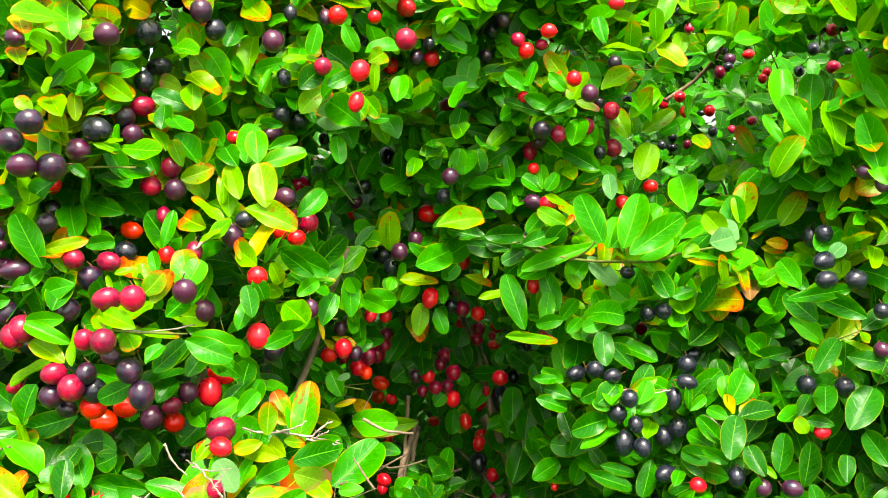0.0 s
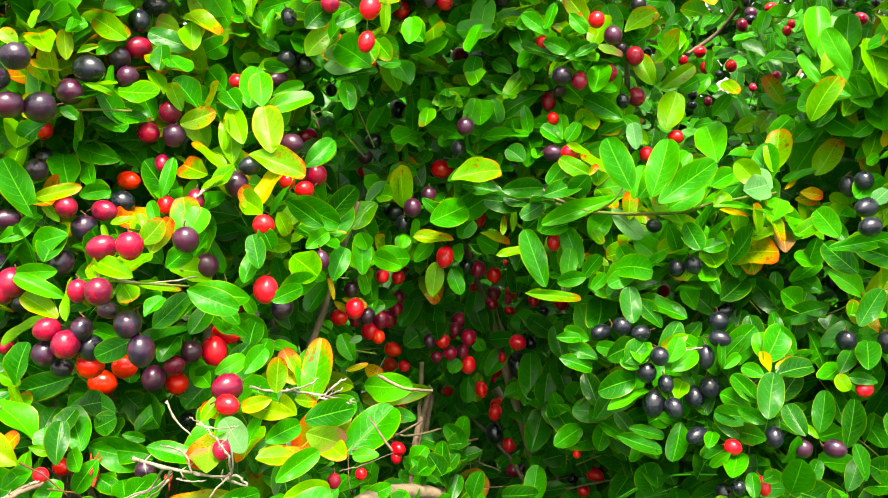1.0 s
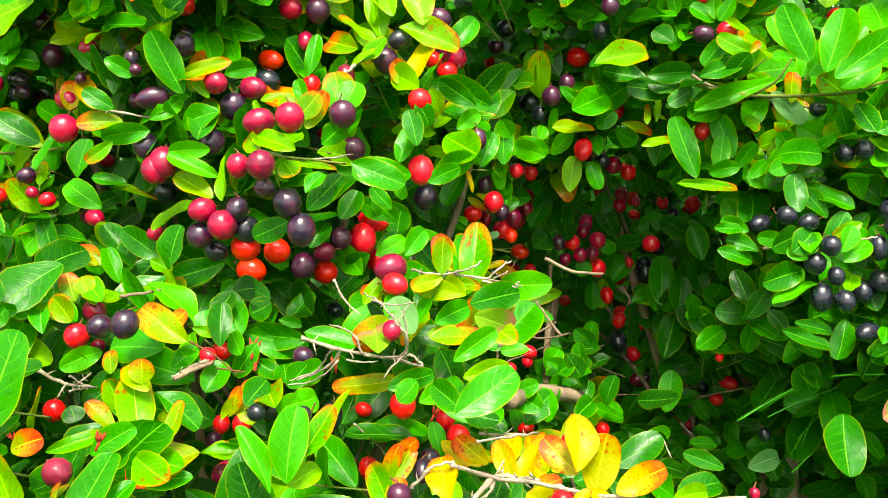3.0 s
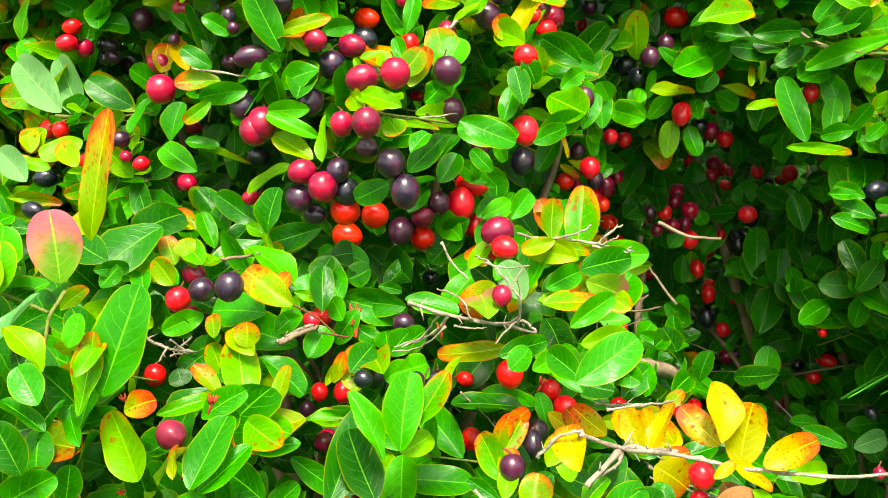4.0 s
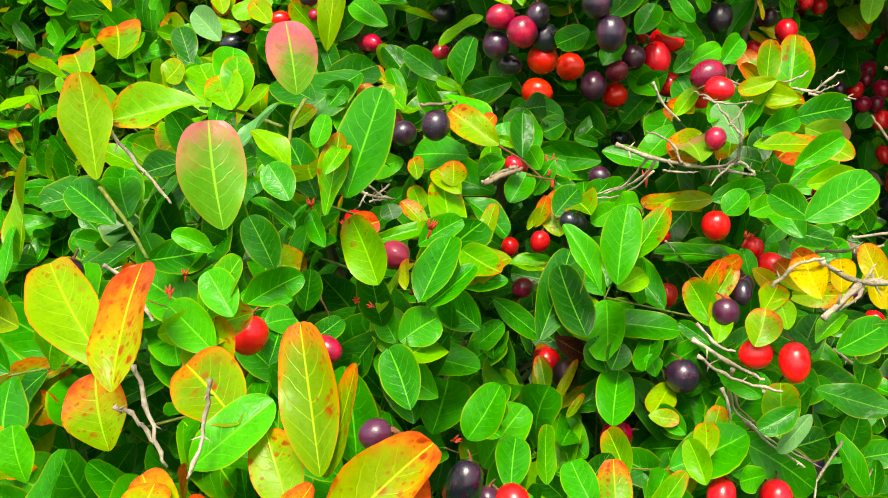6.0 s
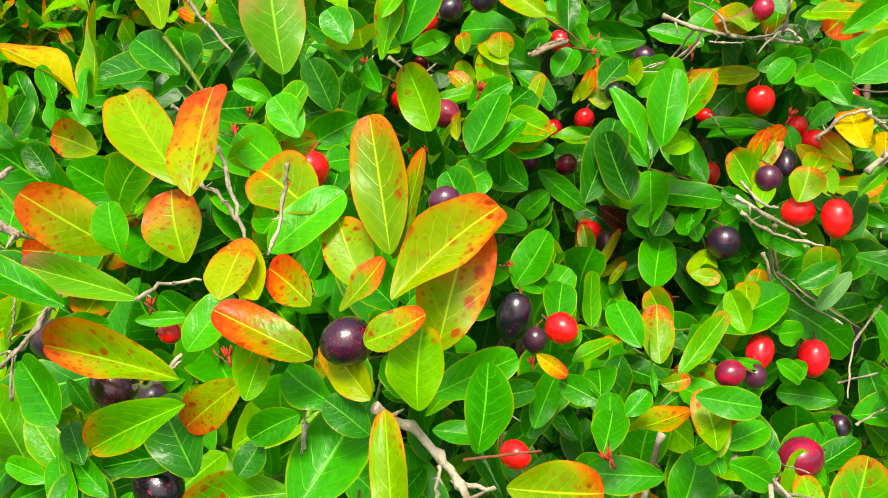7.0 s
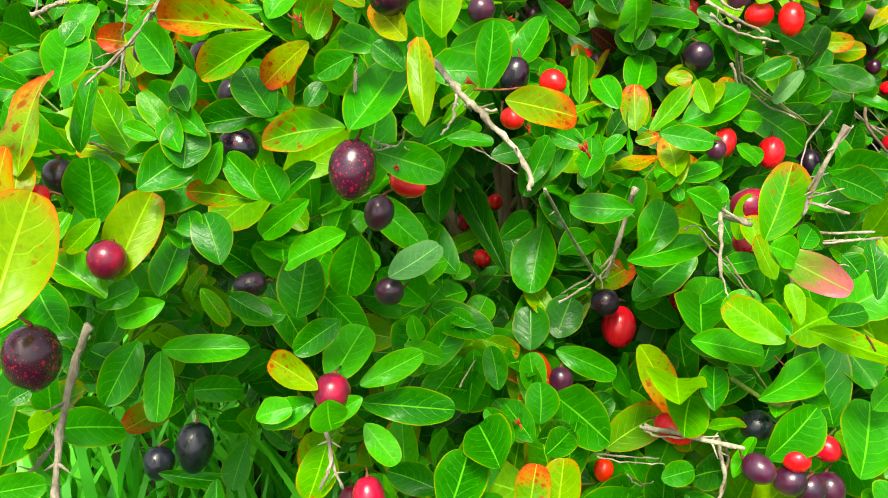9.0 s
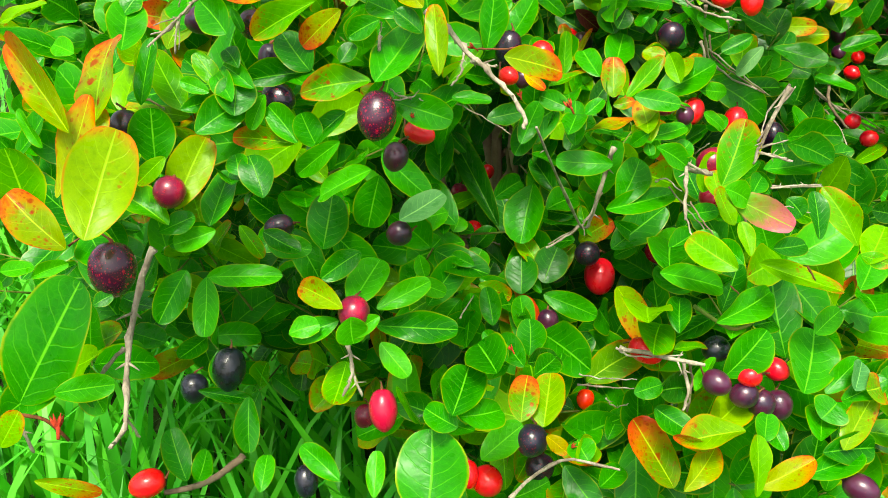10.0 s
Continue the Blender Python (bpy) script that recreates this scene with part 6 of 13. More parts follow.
leaf((-0.1674, 0.4309, 0.5101), (-0.1727, 0.4827, 0.5214), 30, (-0.12, -0.22, 0.97), "bright")
leaf((-0.3675, 0.6210, 0.4028), (-0.3603, 0.6612, 0.4294), 27, (0.36, -0.56, 0.75), "bright")
leaf((-0.3121, 0.4605, 0.4830), (-0.2875, 0.4615, 0.4756), 13, (0.18, -0.86, 0.47), "bright")
leaf((-0.2553, 0.3113, 0.5010), (-0.2702, 0.3160, 0.5157), 11, (0.25, -0.82, 0.51), "green")
leaf((-0.2562, 0.3616, 0.4694), (-0.2779, 0.3802, 0.4809), 17, (-0.12, -0.62, 0.78), "green")
leaf((-0.2515, 0.3502, 0.4791), (-0.2369, 0.3755, 0.4728), 17, (0.76, -0.29, 0.58), "deep")
leaf((-0.2474, 0.4332, 0.4351), (-0.2277, 0.4615, 0.4425), 20, (0.46, -0.51, 0.73), "deep")
leaf((-0.1336, 0.3589, 0.5068), (-0.1298, 0.3820, 0.5122), 13, (0.06, -0.24, 0.97), "bright")
leaf((-0.1218, 0.3734, 0.5098), (-0.1067, 0.3944, 0.5058), 15, (0.67, -0.36, 0.65), "green")
leaf((-0.1506, 0.3478, 0.4757), (-0.1431, 0.3612, 0.4932), 11, (-0.57, -0.52, 0.64), "bright")
leaf((-0.1549, 0.3652, 0.4673), (-0.1700, 0.3397, 0.4778), 18, (0.80, -0.24, 0.55), "deep")
leaf((-0.2022, 0.5077, 0.5004), (-0.2172, 0.4942, 0.4968), 11, (0.48, -0.68, 0.56), "bright")
leaf((-0.3397, 0.6641, 0.4246), (-0.3536, 0.6780, 0.4550), 21, (0.19, -0.86, 0.48), "green")
leaf((-0.1283, 0.3503, 0.5623), (-0.1340, 0.3586, 0.5794), 9, (0.40, -0.76, 0.50), "young")
leaf((-0.1175, 0.3502, 0.5679), (-0.0999, 0.3631, 0.5673), 12, (0.52, -0.69, 0.51), "deep")
leaf((-0.2839, 0.6397, 0.6083), (-0.2876, 0.6571, 0.6397), 17, (0.55, -0.70, 0.45), "blush")
leaf((-0.1886, 0.4988, 0.5831), (-0.1711, 0.5153, 0.5979), 14, (0.30, -0.79, 0.53), "bright")
leaf((-0.1454, 0.4351, 0.5659), (-0.1530, 0.4490, 0.5821), 13, (-0.15, -0.78, 0.60), "young")
leaf((-0.2205, 0.5408, 0.6077), (-0.2339, 0.5645, 0.6250), 18, (-0.22, -0.65, 0.73), "blush")
leaf((-0.1476, 0.5548, 0.6100), (-0.1643, 0.5378, 0.6143), 14, (0.72, -0.68, 0.14), "bright")
leaf((-0.2128, 0.4211, 0.5890), (-0.2483, 0.4157, 0.5905), 17, (0.16, -0.94, 0.32), "green")
leaf((-0.2720, 0.5514, 0.5238), (-0.2953, 0.5610, 0.5511), 17, (0.11, -0.90, 0.41), "green")
leaf((-0.0923, 0.9404, 0.5986), (-0.0423, 0.9491, 0.5980), 23, (0.17, -0.97, 0.15), "blush")
leaf((-0.1206, 0.3480, 0.4537), (-0.1563, 0.3297, 0.4519), 18, (0.03, -0.15, 0.99), "blush")
leaf((-0.0764, 0.3561, 0.4409), (-0.0431, 0.3717, 0.4402), 20, (0.35, -0.72, 0.60), "green")
leaf((-0.1250, 0.5685, 0.6415), (-0.1395, 0.5533, 0.6256), 11, (0.27, -0.81, 0.52), "pale")
leaf((-0.1072, 0.8816, 0.6144), (-0.0603, 0.8890, 0.6141), 20, (0.15, -0.98, 0.13), "blush")
leaf((-0.0886, 0.4051, 0.5550), (-0.0920, 0.4193, 0.5807), 14, (0.57, -0.69, 0.45), "green")
leaf((-0.0689, 0.3594, 0.5597), (-0.0578, 0.3866, 0.5747), 19, (0.08, -0.51, 0.86), "young")
leaf((-0.2625, 0.5281, 0.5170), (-0.2765, 0.5684, 0.5282), 25, (-0.18, -0.32, 0.93), "deep")
leaf((-0.2778, 0.4449, 0.5923), (-0.2694, 0.4627, 0.6164), 15, (0.30, -0.81, 0.50), "green")
leaf((-0.2948, 0.3436, 0.6448), (-0.2727, 0.3467, 0.6440), 10, (0.12, -0.68, 0.73), "green")
leaf((-0.1795, 0.5123, 0.6237), (-0.1890, 0.5248, 0.6420), 14, (-0.12, -0.85, 0.52), "young")
leaf((-0.1755, 0.5652, 0.6138), (-0.1629, 0.5801, 0.6305), 12, (0.27, -0.81, 0.52), "young")
leaf((-0.2304, 0.6227, 0.5941), (-0.2459, 0.6432, 0.6117), 17, (-0.23, -0.73, 0.65), "blush")
leaf((-0.1445, 0.5536, 0.5893), (-0.1584, 0.5362, 0.5891), 13, (0.72, -0.58, 0.37), "green")
leaf((-0.2314, 0.5743, 0.6225), (-0.2318, 0.6160, 0.6375), 25, (0.20, -0.33, 0.92), "green")
leaf((-0.0760, 0.3819, 0.4659), (-0.0583, 0.3986, 0.4820), 14, (0.06, -0.72, 0.69), "green")
leaf((-0.0677, 0.3752, 0.4660), (-0.0426, 0.3906, 0.4730), 14, (-0.03, -0.37, 0.93), "green")
leaf((-0.0785, 0.3560, 0.4486), (-0.0742, 0.3913, 0.4557), 20, (-0.06, -0.19, 0.98), "green")
leaf((-0.3347, 0.2460, 0.4492), (-0.3593, 0.2501, 0.4662), 14, (0.31, -0.72, 0.62), "green")
leaf((-0.1732, 0.3494, 0.4601), (-0.1490, 0.3364, 0.4538), 16, (-0.24, -0.75, 0.62), "green")
leaf((-0.1116, 0.3317, 0.4202), (-0.1111, 0.3502, 0.4506), 16, (0.79, -0.52, 0.31), "young")
leaf((-0.1082, 0.3731, 0.4516), (-0.0973, 0.3556, 0.4392), 13, (-0.24, -0.65, 0.72), "green")
leaf((-0.2446, 0.3393, 0.4777), (-0.2353, 0.3659, 0.4781), 16, (0.62, -0.23, 0.75), "green")
leaf((-0.2681, 0.2595, 0.4935), (-0.2521, 0.2866, 0.4841), 18, (0.82, -0.32, 0.47), "green")
leaf((-0.2651, 0.4209, 0.4476), (-0.2799, 0.4360, 0.4795), 16, (0.18, -0.86, 0.49), "green")
leaf((-0.2852, 0.3963, 0.4783), (-0.2931, 0.4077, 0.5010), 15, (0.21, -0.84, 0.50), "green")
leaf((-0.2185, 0.3489, 0.4121), (-0.2081, 0.3801, 0.4114), 18, (0.52, -0.16, 0.84), "young")
leaf((-0.2046, 0.3591, 0.3888), (-0.1930, 0.3869, 0.3899), 17, (0.48, -0.23, 0.85), "green")
leaf((-0.2048, 0.3925, 0.4034), (-0.1972, 0.4131, 0.4167), 14, (0.20, -0.58, 0.79), "green")
leaf((-0.2710, 0.2540, 0.4967), (-0.2729, 0.2968, 0.5060), 25, (0.31, -0.19, 0.93), "green")
leaf((-0.4111, 0.7908, 0.8060), (-0.4375, 0.7997, 0.8434), 21, (0.56, -0.62, 0.55), "green")
leaf((-0.4337, 0.7587, 0.8144), (-0.4574, 0.7594, 0.8219), 11, (0.22, -0.61, 0.76), "rust")
leaf((-0.3472, 0.7705, 0.8608), (-0.3803, 0.7557, 0.8450), 18, (-0.01, -0.72, 0.70), "young")
leaf((-0.4351, 0.8161, 0.8716), (-0.3968, 0.8152, 0.8603), 18, (0.26, -0.31, 0.91), "young")
leaf((-0.3253, 0.7242, 0.9108), (-0.3268, 0.7538, 0.9391), 23, (0.34, -0.64, 0.69), "green")
leaf((-0.6741, 0.8185, 0.9564), (-0.6643, 0.8520, 0.9847), 25, (0.82, -0.49, 0.30), "pale")
leaf((-0.2668, 0.6849, 0.9010), (-0.2847, 0.6996, 0.9147), 15, (-0.35, -0.83, 0.44), "young")
leaf((-0.3906, 0.7265, 0.9110), (-0.4082, 0.7170, 0.8967), 11, (0.45, -0.89, 0.04), "young")
leaf((-0.5079, 0.6136, 0.8376), (-0.5213, 0.6266, 0.8620), 17, (0.40, -0.70, 0.59), "deep")
leaf((-0.5844, 0.7901, 0.8508), (-0.6135, 0.7994, 0.8774), 23, (0.17, -0.86, 0.48), "pale")
leaf((-0.3666, 0.4552, 0.7907), (-0.3808, 0.4608, 0.8140), 13, (0.81, -0.21, 0.55), "young")
leaf((-0.4040, 0.4752, 0.7979), (-0.3853, 0.4873, 0.8200), 14, (-0.22, -0.77, 0.60), "pale")
leaf((-0.3603, 0.6437, 0.7261), (-0.3712, 0.6501, 0.7500), 15, (0.30, -0.88, 0.37), "young")
leaf((-0.3295, 0.6185, 0.7516), (-0.3499, 0.6308, 0.7677), 16, (-0.03, -0.81, 0.58), "blush")
leaf((-0.3648, 0.6404, 0.7564), (-0.3716, 0.6546, 0.7690), 11, (0.19, -0.60, 0.78), "blush")
leaf((-0.5155, 0.8573, 0.9069), (-0.5600, 0.8622, 0.9373), 25, (0.07, -0.96, 0.26), "blush")
leaf((-0.3317, 0.6337, 0.7460), (-0.3006, 0.6302, 0.7265), 17, (0.45, -0.41, 0.79), "green")
leaf((-0.3236, 0.5828, 0.6501), (-0.3057, 0.6148, 0.6589), 21, (0.60, -0.51, 0.62), "green")
leaf((-0.3638, 0.4417, 0.7347), (-0.3939, 0.4504, 0.7398), 18, (-0.13, -0.79, 0.60), "green")
leaf((-0.3551, 0.4319, 0.7236), (-0.3778, 0.4323, 0.7306), 12, (0.15, -0.83, 0.54), "green")
leaf((-0.3663, 0.4597, 0.7079), (-0.3552, 0.4769, 0.7146), 12, (0.62, -0.60, 0.51), "green")
leaf((-0.3798, 0.4537, 0.7479), (-0.3646, 0.4662, 0.7743), 15, (-0.38, -0.73, 0.57), "green")
leaf((-0.3606, 0.4434, 0.7675), (-0.3806, 0.4463, 0.7838), 12, (0.55, -0.36, 0.75), "green")
leaf((-0.2294, 0.5740, 0.7067), (-0.2137, 0.5944, 0.7115), 15, (0.58, -0.59, 0.56), "young")
leaf((-0.1489, 0.7048, 0.6711), (-0.1540, 0.7132, 0.6981), 13, (0.57, -0.75, 0.34), "green")
leaf((-0.1770, 0.6073, 0.6645), (-0.1954, 0.6095, 0.6764), 10, (0.12, -0.92, 0.36), "green")
leaf((-0.1479, 0.6225, 0.6805), (-0.1357, 0.6444, 0.6969), 17, (0.20, -0.66, 0.73), "blush")
leaf((-0.1116, 0.6253, 0.7005), (-0.1321, 0.6288, 0.7174), 15, (0.04, -0.97, 0.25), "yellow")
leaf((-0.0989, 0.6641, 0.6829), (-0.0968, 0.6883, 0.7001), 17, (-0.07, -0.57, 0.82), "yellow")
leaf((-0.4414, 0.8077, 0.9378), (-0.4543, 0.8146, 0.9650), 17, (0.22, -0.91, 0.34), "yellow")
leaf((-0.0748, 0.6629, 0.6734), (-0.0867, 0.6708, 0.7020), 15, (0.43, -0.81, 0.40), "yellow")
leaf((-0.0527, 0.8626, 0.6289), (-0.0329, 0.8732, 0.6457), 13, (-0.25, -0.66, 0.71), "rust")
leaf((-0.0740, 0.5987, 0.7064), (-0.0787, 0.6171, 0.7117), 11, (-0.49, -0.36, 0.80), "rust")
leaf((-0.0847, 0.5829, 0.6999), (-0.0671, 0.5902, 0.7074), 9, (-0.10, -0.58, 0.81), "rust")
leaf((-0.0566, 0.5197, 0.7290), (-0.0382, 0.5175, 0.7167), 10, (0.29, -0.77, 0.57), "yellow")
leaf((-0.0591, 0.5297, 0.7144), (-0.0504, 0.5001, 0.7029), 18, (-0.48, -0.44, 0.76), "dead")
leaf((-0.0486, 0.5130, 0.7183), (-0.0313, 0.5102, 0.7037), 11, (0.35, -0.75, 0.56), "young")
leaf((-0.1102, 0.5451, 0.6916), (-0.0836, 0.5544, 0.6946), 16, (0.24, -0.84, 0.48), "green")
leaf((-0.1275, 0.5484, 0.6891), (-0.1156, 0.5566, 0.7051), 10, (-0.51, -0.55, 0.66), "young")
leaf((-0.0842, 0.9041, 0.6282), (-0.0565, 0.9203, 0.6560), 25, (0.05, -0.88, 0.46), "green")
leaf((-0.0321, 0.9595, 0.6153), (-0.0081, 0.9883, 0.6285), 22, (0.35, -0.62, 0.70), "green")
leaf((0.0919, 1.2285, 0.6441), (0.0714, 1.2741, 0.6772), 34, (-0.47, -0.65, 0.60), "deep")
leaf((0.0061, 1.2817, 0.6474), (0.0102, 1.3321, 0.6665), 30, (-0.13, -0.34, 0.93), "deep")
leaf((-0.3865, 0.7231, 0.9350), (-0.4083, 0.7253, 0.9488), 14, (0.01, -0.99, 0.17), "green")
leaf((-0.3809, 0.7793, 0.8133), (-0.4168, 0.7839, 0.8385), 21, (0.08, -0.95, 0.29), "green")
leaf((-0.5910, 0.8120, 0.8738), (-0.6028, 0.8272, 0.8964), 17, (0.35, -0.68, 0.64), "blush")
leaf((-0.4192, 0.5061, 0.8245), (-0.4347, 0.5373, 0.8422), 22, (0.38, -0.31, 0.87), "bright")
leaf((-0.4179, 0.4906, 0.8214), (-0.4440, 0.5201, 0.8338), 23, (-0.01, -0.40, 0.92), "young")
leaf((-0.4491, 0.4933, 0.8223), (-0.4531, 0.5149, 0.8391), 15, (0.65, -0.39, 0.65), "blush")
leaf((-0.4255, 0.7731, 0.8572), (-0.4576, 0.7769, 0.8794), 21, (0.08, -0.96, 0.28), "bright")
leaf((-0.4551, 0.8333, 0.9405), (-0.4701, 0.8517, 0.9664), 20, (0.12, -0.78, 0.62), "yellow")
leaf((-0.3833, 0.7301, 0.9257), (-0.4146, 0.7196, 0.9265), 15, (0.28, -0.80, 0.54), "blush")
leaf((-0.3180, 0.7308, 0.9031), (-0.3463, 0.7210, 0.9026), 15, (0.33, -0.95, -0.02), "bright")
leaf((-0.3646, 0.7343, 0.9265), (-0.3417, 0.7457, 0.9421), 14, (0.43, -0.90, 0.02), "bright")
leaf((-0.4277, 0.7671, 0.8106), (-0.4451, 0.7716, 0.8310), 12, (0.55, -0.59, 0.60), "rust")
leaf((-0.4073, 0.6826, 0.7982), (-0.4202, 0.6998, 0.8140), 15, (0.08, -0.64, 0.76), "blush")
leaf((-0.3920, 0.6826, 0.7954), (-0.4041, 0.6925, 0.8136), 13, (0.16, -0.82, 0.55), "blush")
leaf((-0.3676, 0.5329, 0.8136), (-0.3821, 0.5398, 0.8217), 10, (-0.08, -0.82, 0.56), "bright")
leaf((-0.4234, 0.6635, 0.7896), (-0.4362, 0.6810, 0.7992), 13, (-0.03, -0.50, 0.87), "young")
leaf((-0.5275, 0.7744, 0.8631), (-0.5506, 0.7869, 0.8840), 19, (0.06, -0.83, 0.56), "blush")
leaf((-0.4462, 0.6573, 0.8555), (-0.4611, 0.6437, 0.8526), 11, (0.66, -0.75, 0.09), "young")
leaf((-0.5744, 0.8105, 0.8597), (-0.6058, 0.8108, 0.8681), 15, (0.16, -0.78, 0.61), "young")
leaf((-0.3663, 0.7377, 0.9185), (-0.3989, 0.7256, 0.9139), 17, (0.35, -0.94, -0.04), "green")
leaf((-0.3905, 0.5464, 0.8395), (-0.4058, 0.5584, 0.8506), 13, (-0.06, -0.72, 0.69), "blush")
leaf((-0.1666, 0.7233, 0.8811), (-0.2091, 0.7233, 0.8876), 22, (0.00, -1.00, 0.02), "bright")
leaf((-0.1176, 0.7954, 0.8879), (-0.1482, 0.8118, 0.9055), 22, (-0.38, -0.91, 0.19), "bright")
leaf((-0.1384, 0.8212, 0.9128), (-0.1188, 0.8312, 0.9276), 15, (0.31, -0.93, 0.22), "bright")
leaf((-0.1194, 0.8540, 0.8798), (-0.1088, 0.8669, 0.9119), 19, (0.06, -0.93, 0.36), "bright")
leaf((-0.1588, 0.7658, 0.8735), (-0.1351, 0.7758, 0.8832), 15, (0.33, -0.93, 0.16), "green")
leaf((-0.2438, 0.7480, 0.8586), (-0.2138, 0.7633, 0.8801), 18, (0.07, -0.86, 0.51), "bright")
leaf((-0.1964, 0.8069, 0.8405), (-0.2210, 0.8135, 0.8558), 17, (-0.14, -0.97, 0.20), "green")
leaf((-0.1912, 0.7905, 0.8505), (-0.2071, 0.7944, 0.8680), 13, (-0.05, -0.98, 0.17), "bright")
leaf((-0.1940, 0.7175, 0.8236), (-0.1714, 0.7277, 0.8350), 15, (0.30, -0.92, 0.23), "bright")
leaf((-0.2161, 0.7853, 0.7980), (-0.2398, 0.8103, 0.8135), 21, (-0.42, -0.73, 0.53), "bright")
leaf((-0.2335, 0.7313, 0.9047), (-0.2198, 0.7570, 0.9220), 19, (0.59, -0.64, 0.49), "bright")
leaf((-0.2153, 0.7471, 0.9108), (-0.2104, 0.7554, 0.9326), 11, (-0.51, -0.76, 0.40), "bright")
leaf((-0.2436, 0.7266, 0.9166), (-0.2304, 0.7383, 0.9426), 15, (0.30, -0.92, 0.26), "blush")
leaf((-0.1219, 0.8193, 0.9318), (-0.1534, 0.8232, 0.9534), 18, (-0.13, -0.99, -0.01), "green")
leaf((-0.0986, 1.0383, 0.8261), (-0.1039, 1.0500, 0.8636), 18, (-0.09, -0.95, 0.28), "bright")
leaf((-0.0854, 1.0482, 0.8323), (-0.1209, 1.0348, 0.8246), 20, (0.32, -0.94, 0.15), "green")
leaf((-0.0606, 0.9519, 0.8841), (-0.0948, 0.9637, 0.8947), 21, (-0.30, -0.95, 0.07), "bright")
leaf((-0.0036, 1.0290, 0.9316), (0.0300, 1.0666, 0.9511), 30, (0.56, -0.72, 0.41), "bright")
leaf((0.0801, 1.0278, 0.9460), (0.0272, 1.0270, 0.9521), 24, (0.00, -1.00, -0.09), "deep")
leaf((0.0830, 0.9885, 0.9176), (0.1066, 1.0111, 0.9367), 21, (0.32, -0.78, 0.54), "bright")
leaf((0.0442, 1.0941, 0.8983), (0.0191, 1.0647, 0.8987), 22, (0.76, -0.65, -0.04), "green")
leaf((-0.0312, 1.0373, 0.8422), (-0.0249, 1.0505, 0.8784), 21, (-0.09, -0.93, 0.36), "young")
leaf((-0.0022, 1.0584, 0.8422), (-0.0051, 1.0691, 0.8760), 18, (-0.18, -0.94, 0.28), "bright")
leaf((-0.0001, 1.0337, 0.8807), (-0.0039, 1.0464, 0.9044), 15, (-0.25, -0.87, 0.42), "bright")
leaf((0.1000, 1.2075, 0.8399), (0.0712, 1.2271, 0.8734), 27, (-0.37, -0.90, 0.21), "deep")
leaf((-0.0284, 1.1849, 0.8216), (-0.0355, 1.1513, 0.7781), 31, (-0.06, -0.79, 0.62), "green")
leaf((-0.0721, 1.1184, 0.7949), (-0.0513, 1.1362, 0.8341), 26, (0.06, -0.92, 0.38), "deep")
leaf((-0.0438, 1.1355, 0.7693), (-0.0746, 1.1601, 0.7865), 24, (-0.47, -0.82, 0.33), "deep")
leaf((0.0448, 1.2386, 0.7690), (0.0251, 1.2488, 0.8085), 26, (-0.20, -0.97, 0.15), "deep")
leaf((0.0753, 1.2586, 0.7441), (0.0362, 1.2391, 0.7153), 24, (-0.16, -0.70, 0.70), "green")
leaf((0.0844, 1.2380, 0.7724), (0.1192, 1.2771, 0.7885), 31, (0.49, -0.67, 0.56), "green")
leaf((0.1446, 1.2290, 0.7899), (0.1088, 1.2021, 0.7712), 27, (0.35, -0.80, 0.49), "deep")
leaf((0.0298, 1.2555, 0.6807), (0.0375, 1.2935, 0.7003), 24, (-0.03, -0.45, 0.89), "bright")
leaf((-0.1407, 0.7839, 0.8047), (-0.1552, 0.8026, 0.8254), 18, (-0.29, -0.80, 0.52), "blush")
leaf((-0.1169, 1.0044, 0.7749), (-0.1336, 1.0122, 0.8050), 19, (-0.09, -0.98, 0.20), "bright")
leaf((-0.1411, 0.7745, 0.8019), (-0.1580, 0.7783, 0.8190), 11, (-0.05, -0.99, 0.16), "rust")
leaf((-0.1097, 0.9278, 0.7649), (-0.1420, 0.9480, 0.7682), 21, (-0.50, -0.84, 0.21), "blush")
leaf((-0.1076, 1.0135, 0.7463), (-0.0638, 0.9767, 0.7519), 32, (-0.65, -0.75, 0.12), "bright")
leaf((-0.1124, 1.0812, 0.7528), (-0.0913, 1.0564, 0.7470), 18, (-0.67, -0.65, 0.36), "yellow")
leaf((-0.1807, 0.6676, 0.7886), (-0.1741, 0.6844, 0.8013), 12, (0.30, -0.65, 0.70), "bright")
leaf((-0.1901, 0.7103, 0.7907), (-0.2050, 0.7317, 0.8028), 16, (-0.42, -0.65, 0.63), "yellow")
leaf((-0.1317, 1.0244, 0.8428), (-0.1050, 1.0225, 0.8306), 14, (0.30, -0.60, 0.74), "yellow")
leaf((-0.1212, 0.9868, 0.7999), (-0.1069, 0.9925, 0.8045), 8, (0.30, -0.93, 0.22), "pale")
leaf((-0.4096, 0.2543, 0.6527), (-0.3947, 0.2639, 0.6566), 9, (0.46, -0.83, 0.31), "green")
leaf((-0.2673, 0.6102, 0.6145), (-0.2544, 0.6239, 0.6289), 11, (-0.29, -0.55, 0.78), "rust")
leaf((-0.1899, 0.5581, 0.6286), (-0.2057, 0.5717, 0.6375), 13, (-0.37, -0.77, 0.51), "green")
leaf((-0.1788, 0.5445, 0.6217), (-0.1800, 0.5631, 0.6376), 14, (-0.05, -0.65, 0.76), "blush")
leaf((-0.1661, 0.5526, 0.6104), (-0.1483, 0.5717, 0.6101), 15, (0.67, -0.62, 0.41), "green")
leaf((-0.1729, 0.6182, 0.6662), (-0.1700, 0.6367, 0.6851), 15, (0.05, -0.72, 0.69), "blush")
